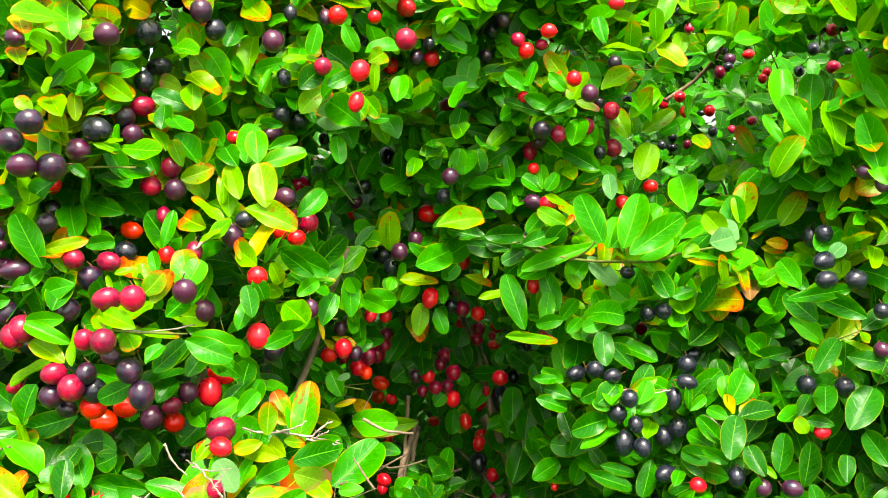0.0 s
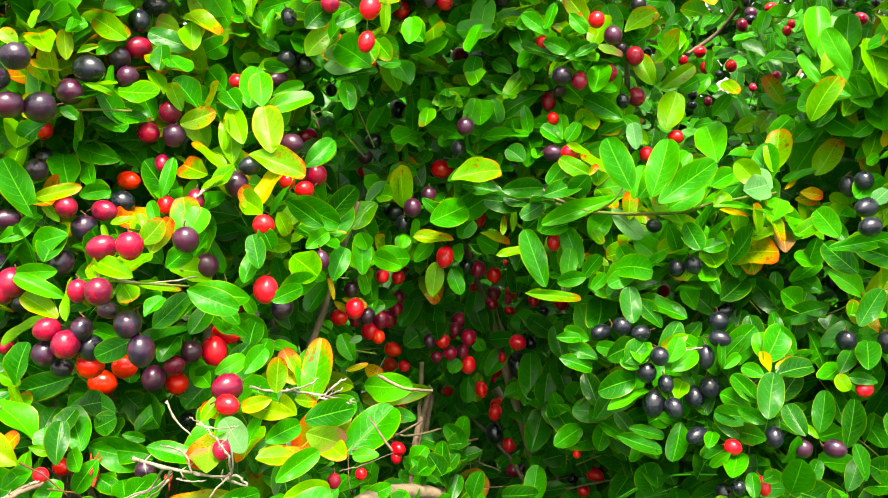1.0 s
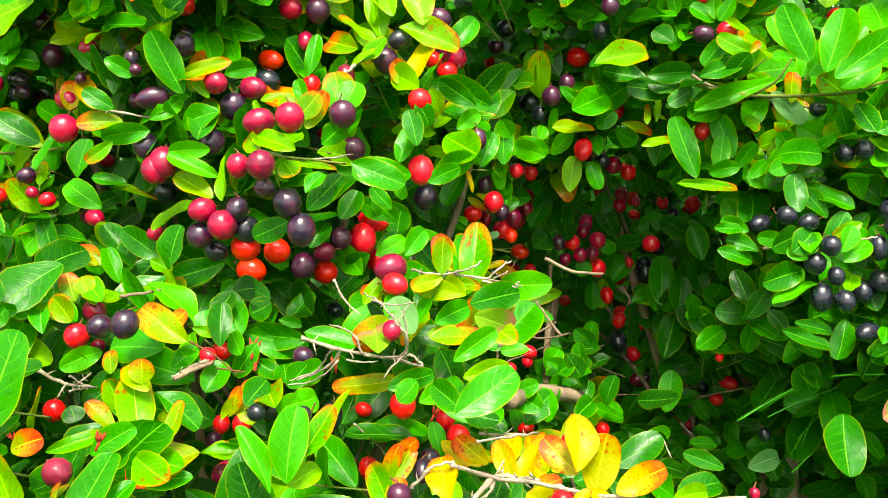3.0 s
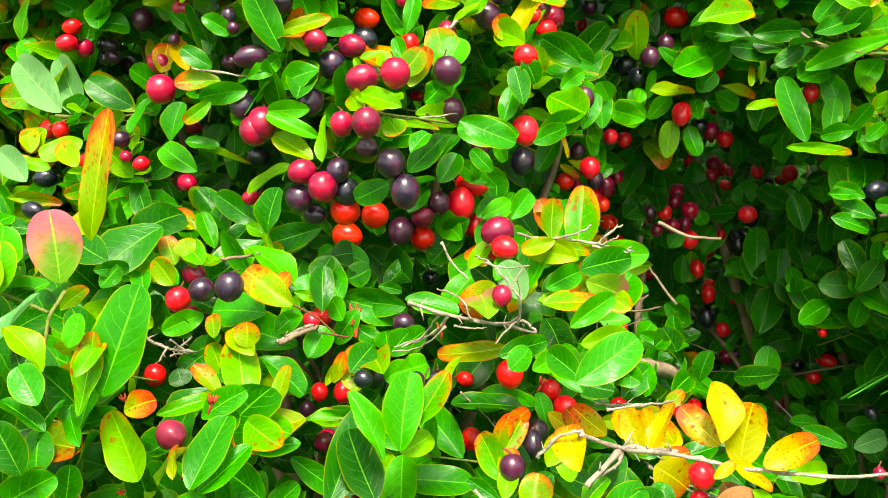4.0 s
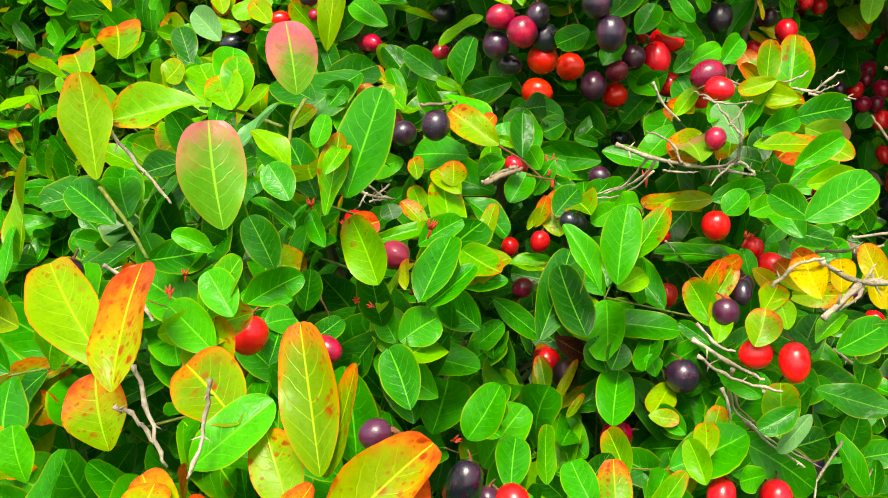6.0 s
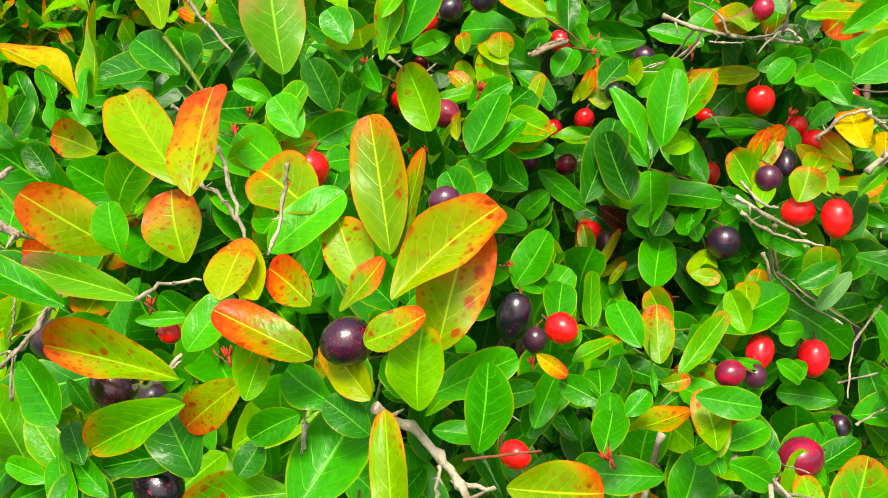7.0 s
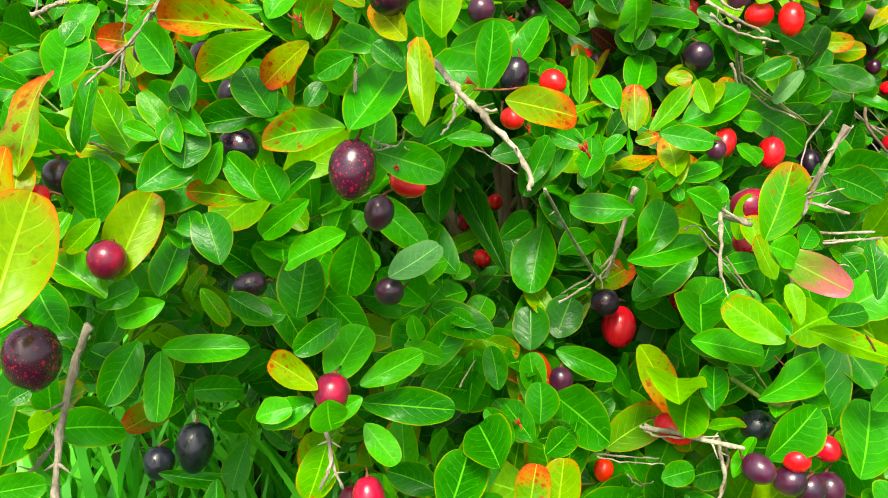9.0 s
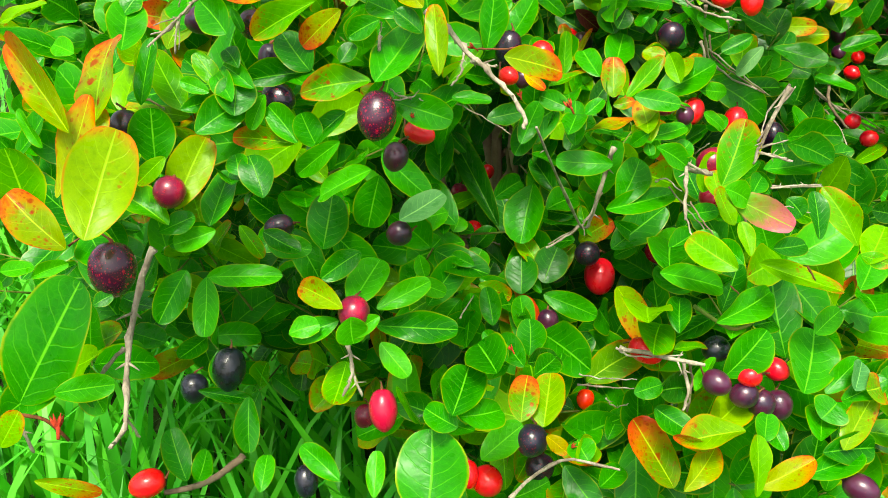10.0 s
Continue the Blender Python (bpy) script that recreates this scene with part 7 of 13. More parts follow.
leaf((-0.1509, 0.5590, 0.6538), (-0.1726, 0.5596, 0.6650), 13, (0.06, -0.99, 0.16), "green")
leaf((-0.0539, 0.8882, 0.5790), (-0.0837, 0.8882, 0.5930), 18, (0.06, -0.99, 0.13), "green")
leaf((-0.1335, 0.5532, 0.6511), (-0.1517, 0.5403, 0.6429), 13, (0.36, -0.81, 0.47), "green")
leaf((-0.1318, 0.3450, 0.5596), (-0.1463, 0.3536, 0.5694), 11, (-0.13, -0.83, 0.54), "green")
leaf((-0.1408, 0.4639, 0.5687), (-0.1567, 0.4810, 0.5779), 14, (-0.38, -0.69, 0.62), "bright")
leaf((-0.2484, 0.4997, 0.5245), (-0.2727, 0.5065, 0.5243), 14, (-0.24, -0.84, 0.48), "deep")
leaf((-0.1200, 0.3808, 0.5890), (-0.1307, 0.3928, 0.5957), 10, (-0.39, -0.69, 0.61), "green")
leaf((-0.2649, 0.4590, 0.4766), (-0.2841, 0.4648, 0.4970), 13, (0.54, -0.52, 0.66), "green")
leaf((-0.3393, 0.5231, 0.4477), (-0.3240, 0.5548, 0.4640), 22, (0.41, -0.57, 0.71), "green")
leaf((-0.3073, 0.4402, 0.4873), (-0.2832, 0.4417, 0.4798), 13, (0.22, -0.81, 0.55), "young")
leaf((-0.2917, 0.3746, 0.5304), (-0.3096, 0.3805, 0.5356), 11, (-0.05, -0.75, 0.66), "green")
leaf((-0.3304, 0.4323, 0.5263), (-0.3382, 0.4517, 0.5373), 13, (0.13, -0.45, 0.88), "green")
leaf((-0.2752, 0.4293, 0.4703), (-0.2764, 0.4530, 0.4718), 13, (0.21, -0.05, 0.98), "green")
leaf((-0.3299, 0.4546, 0.5033), (-0.3354, 0.4669, 0.5194), 12, (0.23, -0.74, 0.64), "green")
leaf((-0.2387, 0.4891, 0.5182), (-0.2435, 0.4962, 0.5338), 9, (0.11, -0.89, 0.44), "young")
leaf((-0.3985, 0.2205, 0.6384), (-0.4087, 0.2099, 0.6274), 9, (0.53, -0.80, 0.28), "young")
leaf((-0.4177, 0.2092, 0.6265), (-0.4137, 0.2188, 0.6410), 8, (0.10, -0.84, 0.53), "young")
leaf((-0.4010, 0.2819, 0.5819), (-0.3859, 0.2782, 0.5670), 10, (0.44, -0.66, 0.61), "young")
leaf((-0.3890, 0.2862, 0.5775), (-0.3671, 0.2864, 0.5678), 13, (0.29, -0.72, 0.63), "green")
leaf((-0.4308, 0.7982, 0.8200), (-0.4432, 0.8038, 0.8417), 15, (0.31, -0.86, 0.40), "young")
leaf((-0.4142, 0.7705, 0.7955), (-0.4268, 0.7782, 0.8256), 16, (0.37, -0.85, 0.37), "bright")
leaf((-0.3226, 0.6960, 0.7735), (-0.3513, 0.7071, 0.8153), 24, (0.81, -0.11, 0.58), "bright")
leaf((-0.2988, 0.7182, 0.7637), (-0.3179, 0.7464, 0.7893), 24, (0.07, -0.64, 0.76), "green")
leaf((-0.2797, 0.7387, 0.7675), (-0.2958, 0.7678, 0.7803), 20, (-0.12, -0.46, 0.88), "green")
leaf((-0.2963, 0.7435, 0.7797), (-0.2987, 0.7742, 0.7920), 19, (0.43, -0.31, 0.85), "deep")
leaf((-0.2847, 0.7127, 0.7592), (-0.2971, 0.6976, 0.7387), 16, (0.39, -0.84, 0.38), "bright")
leaf((-0.2770, 0.7050, 0.7342), (-0.2884, 0.7329, 0.7434), 18, (-0.00, -0.32, 0.95), "green")
leaf((-0.2667, 0.7261, 0.7386), (-0.2473, 0.7174, 0.7277), 13, (-0.08, -0.85, 0.52), "bright")
leaf((-0.2337, 0.5930, 0.7492), (-0.2140, 0.6162, 0.7499), 17, (0.70, -0.61, 0.38), "bright")
leaf((-0.2496, 0.6271, 0.7373), (-0.2678, 0.6605, 0.7489), 22, (-0.12, -0.38, 0.92), "blush")
leaf((-0.2837, 0.6546, 0.7226), (-0.2749, 0.6616, 0.7460), 12, (0.28, -0.94, 0.17), "rust")
leaf((-0.3314, 0.6035, 0.7244), (-0.3457, 0.6327, 0.7555), 25, (0.31, -0.62, 0.72), "young")
leaf((-0.3452, 0.5988, 0.7313), (-0.3634, 0.6040, 0.7505), 12, (0.57, -0.48, 0.67), "blush")
leaf((-0.3326, 0.5626, 0.7426), (-0.3506, 0.5589, 0.7392), 10, (0.14, -0.95, 0.28), "young")
leaf((-0.3083, 0.6435, 0.6998), (-0.2795, 0.6488, 0.7004), 13, (0.03, -0.27, 0.96), "young")
leaf((-0.1321, 0.6587, 0.7247), (-0.1538, 0.6642, 0.7423), 15, (0.06, -0.93, 0.37), "bright")
leaf((-0.1849, 0.6552, 0.7659), (-0.1964, 0.7037, 0.7861), 30, (0.03, -0.38, 0.93), "pink")
leaf((-0.1538, 0.6805, 0.7725), (-0.1158, 0.6877, 0.7731), 18, (0.08, -0.49, 0.87), "young")
leaf((-0.1595, 0.6745, 0.7823), (-0.1460, 0.6837, 0.8123), 16, (-0.63, -0.61, 0.47), "bright")
leaf((-0.1266, 0.6920, 0.7977), (-0.1493, 0.7104, 0.8054), 17, (-0.46, -0.76, 0.46), "blush")
leaf((-0.1323, 0.7690, 0.7926), (-0.1294, 0.8042, 0.8295), 29, (0.14, -0.72, 0.68), "bright")
leaf((-0.1449, 0.7089, 0.8101), (-0.1436, 0.7161, 0.8363), 16, (0.12, -0.96, 0.26), "blush")
leaf((-0.1322, 0.7754, 0.7729), (-0.0942, 0.7933, 0.7801), 24, (0.37, -0.89, 0.28), "bright")
leaf((-0.1141, 0.7237, 0.7728), (-0.0978, 0.6952, 0.7678), 19, (-0.61, -0.46, 0.65), "blush")
leaf((-0.1486, 0.6808, 0.7805), (-0.1237, 0.6934, 0.7904), 17, (0.32, -0.89, 0.32), "bright")
leaf((-0.1330, 0.6384, 0.7649), (-0.1047, 0.6469, 0.7836), 15, (0.10, -0.96, 0.28), "bright")
leaf((-0.1603, 0.6882, 0.6956), (-0.2057, 0.6944, 0.7051), 21, (0.17, -0.24, 0.96), "green")
leaf((-0.1789, 0.6483, 0.6903), (-0.1601, 0.6546, 0.7059), 13, (0.07, -0.95, 0.30), "rust")
leaf((-0.1486, 0.7089, 0.6845), (-0.1266, 0.7036, 0.6683), 14, (0.07, -0.92, 0.39), "yellow")
leaf((-0.1734, 0.7262, 0.8214), (-0.1581, 0.7417, 0.8405), 16, (0.35, -0.84, 0.41), "green")
leaf((-0.2061, 0.8069, 0.8130), (-0.1907, 0.8224, 0.8280), 15, (0.43, -0.81, 0.40), "green")
leaf((-0.3831, 0.6680, 0.7656), (-0.3985, 0.6442, 0.7615), 16, (0.76, -0.55, 0.34), "bright")
leaf((-0.3818, 0.6712, 0.8003), (-0.4022, 0.6879, 0.8137), 17, (-0.06, -0.67, 0.74), "young")
leaf((-0.0265, 1.1362, 0.7754), (-0.0294, 1.1819, 0.7987), 29, (-0.14, -0.46, 0.88), "deep")
leaf((0.0296, 1.2520, 0.7110), (0.0614, 1.2630, 0.7397), 21, (0.05, -0.95, 0.31), "green")
leaf((0.0411, 1.2471, 0.7560), (0.0710, 1.2197, 0.7623), 23, (-0.68, -0.73, 0.07), "green")
leaf((0.0990, 1.1762, 0.7713), (0.1330, 1.2022, 0.7930), 27, (0.31, -0.81, 0.49), "bright")
leaf((0.0934, 1.2360, 0.6624), (0.1216, 1.2017, 0.6168), 36, (-0.28, -0.84, 0.46), "deep")
leaf((0.0994, 1.2603, 0.6191), (0.0671, 1.2772, 0.6298), 21, (-0.35, -0.88, 0.33), "deep")
leaf((0.0948, 1.2982, 0.5900), (0.0588, 1.2876, 0.5658), 22, (0.02, -0.93, 0.37), "green")
leaf((0.1428, 1.1781, 0.6929), (0.1174, 1.1896, 0.7340), 23, (0.30, -0.86, 0.42), "green")
leaf((0.1517, 1.1047, 0.6982), (0.1563, 1.1523, 0.7235), 30, (-0.21, -0.44, 0.87), "deep")
leaf((0.1683, 0.8954, 0.7768), (0.1292, 0.8748, 0.7697), 25, (0.38, -0.85, 0.37), "green")
leaf((0.1383, 0.8781, 0.7507), (0.1780, 0.8883, 0.7708), 21, (-0.33, -0.40, 0.85), "bright")
leaf((0.1689, 0.8737, 0.7970), (0.1767, 0.9086, 0.8175), 23, (-0.20, -0.46, 0.86), "bright")
leaf((0.1685, 0.8804, 0.7905), (0.1528, 0.8888, 0.7975), 11, (-0.38, -0.90, 0.22), "bright")
leaf((0.2185, 0.8910, 0.8207), (0.1919, 0.8849, 0.8101), 12, (0.09, -0.94, 0.32), "young")
leaf((0.2011, 0.8851, 0.7867), (0.2287, 0.8933, 0.8074), 20, (-0.03, -0.91, 0.40), "bright")
leaf((0.2063, 0.8845, 0.7590), (0.2192, 0.9086, 0.7759), 18, (-0.03, -0.56, 0.83), "young")
leaf((0.1274, 0.9213, 0.8108), (0.1036, 0.9259, 0.8221), 15, (-0.14, -0.98, 0.10), "bright")
leaf((0.1600, 0.9012, 0.8020), (0.1326, 0.9104, 0.8070), 16, (-0.29, -0.95, 0.16), "green")
leaf((0.1357, 0.9161, 0.7927), (0.1065, 0.9212, 0.8039), 15, (0.14, -0.71, 0.69), "green")
leaf((0.2015, 0.9366, 0.6537), (0.2157, 0.9998, 0.6730), 38, (-0.19, -0.25, 0.95), "deep")
leaf((0.2137, 0.9041, 0.6387), (0.2024, 0.8540, 0.5993), 36, (-0.24, -0.56, 0.79), "deep")
leaf((0.2448, 1.0627, 0.5810), (0.2014, 1.0153, 0.5538), 39, (0.18, -0.61, 0.78), "deep")
leaf((0.2473, 0.8448, 0.6944), (0.2636, 0.8781, 0.7110), 23, (-0.08, -0.41, 0.91), "green")
leaf((0.2807, 0.8539, 0.7431), (0.2572, 0.8588, 0.7571), 14, (-0.16, -0.98, 0.08), "green")
leaf((0.2810, 0.8721, 0.7583), (0.2577, 0.8793, 0.7834), 18, (-0.25, -0.97, 0.04), "bright")
leaf((0.2535, 0.8935, 0.7862), (0.2721, 0.8991, 0.8006), 11, (-0.06, -0.90, 0.43), "bright")
leaf((0.2665, 0.8763, 0.7233), (0.2426, 0.8828, 0.7449), 18, (-0.20, -0.98, 0.08), "green")
leaf((0.2310, 0.8666, 0.7157), (0.2419, 0.8831, 0.7315), 14, (-0.11, -0.65, 0.75), "green")
leaf((0.2778, 0.8417, 0.7316), (0.2567, 0.8722, 0.7312), 21, (-0.80, -0.55, 0.26), "deep")
leaf((0.2563, 0.8676, 0.6655), (0.2267, 0.8475, 0.6542), 21, (0.23, -0.71, 0.67), "pink")
leaf((0.2503, 0.8551, 0.6655), (0.2731, 0.8454, 0.6643), 14, (-0.36, -0.88, 0.30), "green")
leaf((0.2697, 0.8472, 0.6736), (0.2702, 0.8593, 0.6952), 14, (-0.38, -0.80, 0.46), "green")
leaf((0.2726, 0.8379, 0.6941), (0.2929, 0.8510, 0.6977), 14, (0.36, -0.73, 0.58), "deep")
leaf((0.2771, 0.8561, 0.6401), (0.2419, 0.8242, 0.6272), 28, (0.24, -0.58, 0.78), "deep")
leaf((0.2993, 0.8328, 0.6292), (0.2706, 0.8122, 0.6217), 20, (0.27, -0.64, 0.73), "deep")
leaf((-0.0202, 1.0553, 0.5856), (-0.0422, 1.0644, 0.6179), 20, (-0.00, -0.96, 0.27), "green")
leaf((0.0045, 1.2013, 0.5643), (0.0009, 1.2318, 0.5843), 21, (-0.15, -0.55, 0.82), "deep")
leaf((0.0941, 1.2429, 0.5083), (0.0509, 1.2037, 0.5227), 34, (0.70, -0.68, 0.24), "deep")
leaf((0.0892, 1.2302, 0.5185), (0.1291, 1.2410, 0.5410), 21, (0.01, -0.91, 0.42), "deep")
leaf((0.1400, 1.2152, 0.5555), (0.1572, 1.2075, 0.5280), 18, (-0.10, -0.97, 0.21), "green")
leaf((0.3242, 0.8988, 0.7982), (0.3099, 0.9060, 0.8254), 18, (-0.37, -0.93, 0.05), "bright")
leaf((0.2981, 0.8952, 0.7914), (0.2910, 0.9073, 0.8204), 18, (-0.43, -0.87, 0.26), "bright")
leaf((0.2949, 0.8837, 0.7850), (0.2874, 0.8888, 0.8044), 10, (0.32, -0.88, 0.35), "yellow")
leaf((0.3020, 0.8873, 0.7866), (0.3204, 0.8924, 0.7992), 11, (-0.44, -0.40, 0.80), "yellow")
leaf((-0.0130, 1.0320, 1.1406), (0.0190, 1.0290, 1.1629), 19, (0.16, -0.91, 0.38), "bright")
leaf((0.0384, 1.0224, 1.1444), (0.0769, 1.0381, 1.1456), 10, (-0.26, -0.95, 0.18), "young")
leaf((0.0944, 0.9833, 1.1248), (0.0678, 0.9773, 1.1449), 17, (-0.22, -0.89, 0.39), "green")
leaf((0.1231, 1.0013, 1.1049), (0.0945, 0.9947, 1.1220), 17, (0.03, -0.98, 0.17), "green")
leaf((0.1197, 1.0076, 1.1017), (0.0663, 1.0036, 1.1137), 21, (-0.05, -0.90, 0.44), "deep")
leaf((0.1219, 0.9765, 1.1000), (0.1466, 0.9832, 1.1154), 12, (-0.39, -0.90, 0.19), "green")
leaf((0.1515, 1.0157, 1.1164), (0.1779, 1.0089, 1.1072), 15, (0.29, -0.86, 0.41), "pink")
leaf((0.0208, 1.0538, 1.1328), (0.0469, 1.0648, 1.1152), 18, (0.26, -0.88, 0.39), "green")
leaf((0.0120, 1.0671, 1.1114), (-0.0116, 1.0842, 1.0848), 22, (0.26, -0.95, 0.19), "green")
leaf((0.0613, 1.0431, 1.0918), (0.0399, 1.0557, 1.1095), 17, (-0.01, -0.91, 0.41), "deep")
leaf((0.0695, 1.0271, 1.1007), (0.0821, 1.0297, 1.0787), 15, (-0.06, -0.97, 0.24), "green")
leaf((0.0269, 1.0561, 1.0875), (0.0622, 1.0569, 1.0777), 17, (-0.16, -0.98, 0.13), "deep")
leaf((0.1733, 1.0163, 1.0688), (0.1445, 1.0290, 1.0767), 22, (0.23, -0.85, 0.48), "bright")
leaf((0.2016, 1.0319, 1.0266), (0.1874, 1.0399, 1.0462), 14, (0.05, -0.91, 0.41), "bright")
leaf((0.0388, 1.0402, 1.0635), (0.0445, 1.0321, 1.0364), 23, (0.16, -0.95, 0.28), "green")
leaf((0.0738, 1.0430, 1.0571), (0.0792, 1.0341, 1.0231), 15, (-0.24, -0.92, 0.31), "green")
leaf((0.1152, 1.0202, 1.0144), (0.0919, 1.0178, 1.0318), 20, (-0.03, -0.94, 0.35), "bright")
leaf((0.1149, 1.0184, 1.0156), (0.1109, 1.0207, 1.0454), 17, (-0.30, -0.91, 0.29), "bright")
leaf((0.1175, 1.0141, 1.0141), (0.1307, 1.0121, 1.0346), 17, (-0.22, -0.96, 0.16), "bright")
leaf((0.2117, 1.0345, 1.0110), (0.1910, 1.0352, 1.0301), 15, (-0.33, -0.88, 0.35), "young")
leaf((0.1091, 0.9524, 1.0080), (0.1374, 0.9664, 0.9967), 13, (-0.09, -0.91, 0.39), "young")
leaf((0.1089, 0.9514, 0.9907), (0.0930, 0.9641, 0.9678), 20, (-0.37, -0.92, 0.13), "green")
leaf((0.1300, 0.9384, 0.9759), (0.1141, 0.9470, 0.9560), 23, (0.28, -0.90, 0.35), "deep")
leaf((-0.0128, 1.0113, 0.9723), (0.0242, 1.0041, 0.9932), 15, (-0.07, -0.89, 0.45), "green")
leaf((0.0703, 1.0054, 0.9928), (0.0527, 1.0168, 1.0075), 21, (0.26, -0.95, 0.16), "deep")
leaf((-0.0071, 1.0196, 0.9223), (-0.0067, 1.0344, 0.9521), 28, (-0.10, -0.91, 0.39), "bright")
leaf((0.0122, 1.0424, 0.9083), (-0.0005, 1.0381, 0.9310), 17, (0.37, -0.87, 0.32), "green")
leaf((0.0896, 0.9876, 0.9378), (0.1372, 1.0020, 0.9431), 18, (-0.23, -0.91, 0.35), "green")
leaf((0.0910, 1.0003, 0.9466), (0.0668, 1.0042, 0.9315), 18, (0.08, -0.97, 0.24), "green")
leaf((0.1426, 0.9975, 0.9187), (0.1540, 0.9925, 0.9035), 13, (0.17, -0.98, 0.12), "young")
leaf((0.1590, 0.9711, 0.9405), (0.1900, 0.9627, 0.9110), 21, (-0.34, -0.88, 0.35), "pale")
leaf((0.0599, 1.0360, 0.9145), (0.0623, 1.0416, 0.9398), 8, (0.04, -1.00, 0.09), "young")
leaf((0.1308, 0.9431, 0.9759), (0.1402, 0.9446, 0.9873), 7, (-0.14, -0.98, 0.12), "yellow")
leaf((0.1307, 0.9606, 0.9762), (0.1141, 0.9551, 0.9832), 7, (0.41, -0.90, 0.11), "yellow")
leaf((0.3607, 0.9355, 1.0746), (0.3820, 0.9347, 1.1132), 17, (-0.19, -0.92, 0.34), "young")
leaf((0.3957, 0.9320, 1.0738), (0.4107, 0.9213, 1.0475), 20, (-0.02, -0.97, 0.25), "bright")
leaf((0.3567, 0.9257, 1.0624), (0.3415, 0.9420, 1.0925), 12, (-0.39, -0.89, 0.22), "bright")
leaf((0.3997, 1.1421, 1.0733), (0.4543, 1.1480, 1.0802), 11, (0.38, -0.88, 0.29), "bright")
leaf((0.3930, 1.1418, 1.0526), (0.4292, 1.1455, 1.0629), 17, (0.15, -0.97, 0.21), "bright")
leaf((0.4065, 1.4465, 1.0738), (0.4309, 1.4348, 1.1050), 21, (0.00, -0.89, 0.47), "bright")
leaf((0.4525, 1.4186, 1.0623), (0.4426, 1.4354, 1.1050), 23, (-0.19, -0.91, 0.38), "bright")
leaf((0.3687, 1.1511, 1.0256), (0.4048, 1.1741, 1.0659), 23, (-0.20, -0.92, 0.34), "young")
leaf((0.3633, 0.9529, 1.0226), (0.3833, 0.9537, 1.0482), 16, (-0.22, -0.95, 0.21), "green")
leaf((0.3610, 1.0053, 1.0110), (0.3822, 1.0015, 1.0318), 21, (-0.13, -0.99, 0.09), "green")
leaf((0.3820, 0.9955, 0.9740), (0.4069, 0.9987, 1.0132), 28, (-0.32, -0.86, 0.39), "young")
leaf((0.3036, 0.9449, 0.9627), (0.2831, 0.9533, 0.9889), 23, (-0.37, -0.84, 0.39), "young")
leaf((0.2060, 0.9217, 0.9412), (0.2377, 0.9161, 0.9661), 26, (-0.01, -0.94, 0.33), "bright")
leaf((0.1999, 0.9202, 0.9553), (0.2248, 0.9208, 0.9997), 22, (-0.18, -0.95, 0.27), "bright")
leaf((0.2090, 0.9234, 0.9636), (0.2046, 0.9180, 0.9970), 17, (0.31, -0.94, 0.12), "bright")
leaf((0.2454, 0.9137, 0.9632), (0.2745, 0.9269, 0.9798), 16, (-0.24, -0.95, 0.21), "bright")
leaf((0.2498, 0.9183, 0.9437), (0.2667, 0.9194, 0.9574), 15, (-0.38, -0.92, 0.13), "young")
leaf((0.2513, 0.9051, 0.9467), (0.3112, 0.9034, 0.9406), 10, (-0.04, -0.89, 0.45), "bright")
leaf((0.2527, 0.9097, 0.9410), (0.2890, 0.9263, 0.9346), 8, (-0.36, -0.88, 0.30), "yellow")
leaf((0.3662, 0.9975, 0.9560), (0.3897, 0.9912, 0.9528), 13, (0.26, -0.94, 0.21), "yellow")
leaf((0.3467, 0.9896, 0.9593), (0.3671, 1.0005, 0.9731), 7, (0.04, -0.99, 0.13), "yellow")
leaf((0.3481, 1.0018, 0.9684), (0.3794, 0.9894, 0.9800), 13, (-0.20, -0.87, 0.44), "bright")
leaf((0.4246, 0.9359, 1.0010), (0.4271, 0.9329, 1.0205), 11, (-0.01, -0.97, 0.25), "yellow")
leaf((0.3984, 0.9473, 1.0133), (0.4182, 0.9473, 1.0273), 15, (0.26, -0.95, 0.17), "bright")
leaf((0.4053, 0.9329, 1.0404), (0.4301, 0.9393, 1.0322), 17, (0.13, -0.87, 0.47), "bright")
leaf((0.4059, 0.9316, 0.9842), (0.4182, 0.9339, 0.9926), 12, (0.35, -0.90, 0.26), "bright")
leaf((0.3949, 1.4337, 1.1385), (0.3988, 1.4421, 1.1746), 14, (0.10, -0.89, 0.44), "green")
leaf((0.4042, 1.4303, 1.1641), (0.4431, 1.4475, 1.1767), 21, (-0.32, -0.94, 0.13), "deep")
leaf((0.4543, 1.4283, 1.1719), (0.4686, 1.4305, 1.1443), 23, (0.26, -0.92, 0.31), "green")
leaf((0.3551, 1.4488, 1.1144), (0.3857, 1.4472, 1.1315), 27, (0.38, -0.90, 0.19), "green")
leaf((0.3388, 0.9443, 0.9105), (0.3638, 0.9363, 0.9307), 17, (-0.37, -0.93, 0.08), "young")
leaf((0.3823, 0.9133, 0.9062), (0.3644, 0.9244, 0.9283), 15, (-0.31, -0.87, 0.38), "green")
leaf((0.3390, 0.8644, 0.9044), (0.4085, 0.8901, 0.9101), 15, (0.38, -0.84, 0.39), "green")
leaf((0.2429, 0.9315, 0.9008), (0.2660, 0.9328, 0.9073), 17, (0.10, -0.89, 0.43), "green")
leaf((0.2079, 0.9290, 0.9269), (0.2213, 0.9361, 0.8978), 16, (-0.17, -0.90, 0.41), "deep")
leaf((0.3888, 0.8825, 0.9456), (0.4014, 0.8784, 0.9589), 16, (-0.14, -0.86, 0.49), "pale")
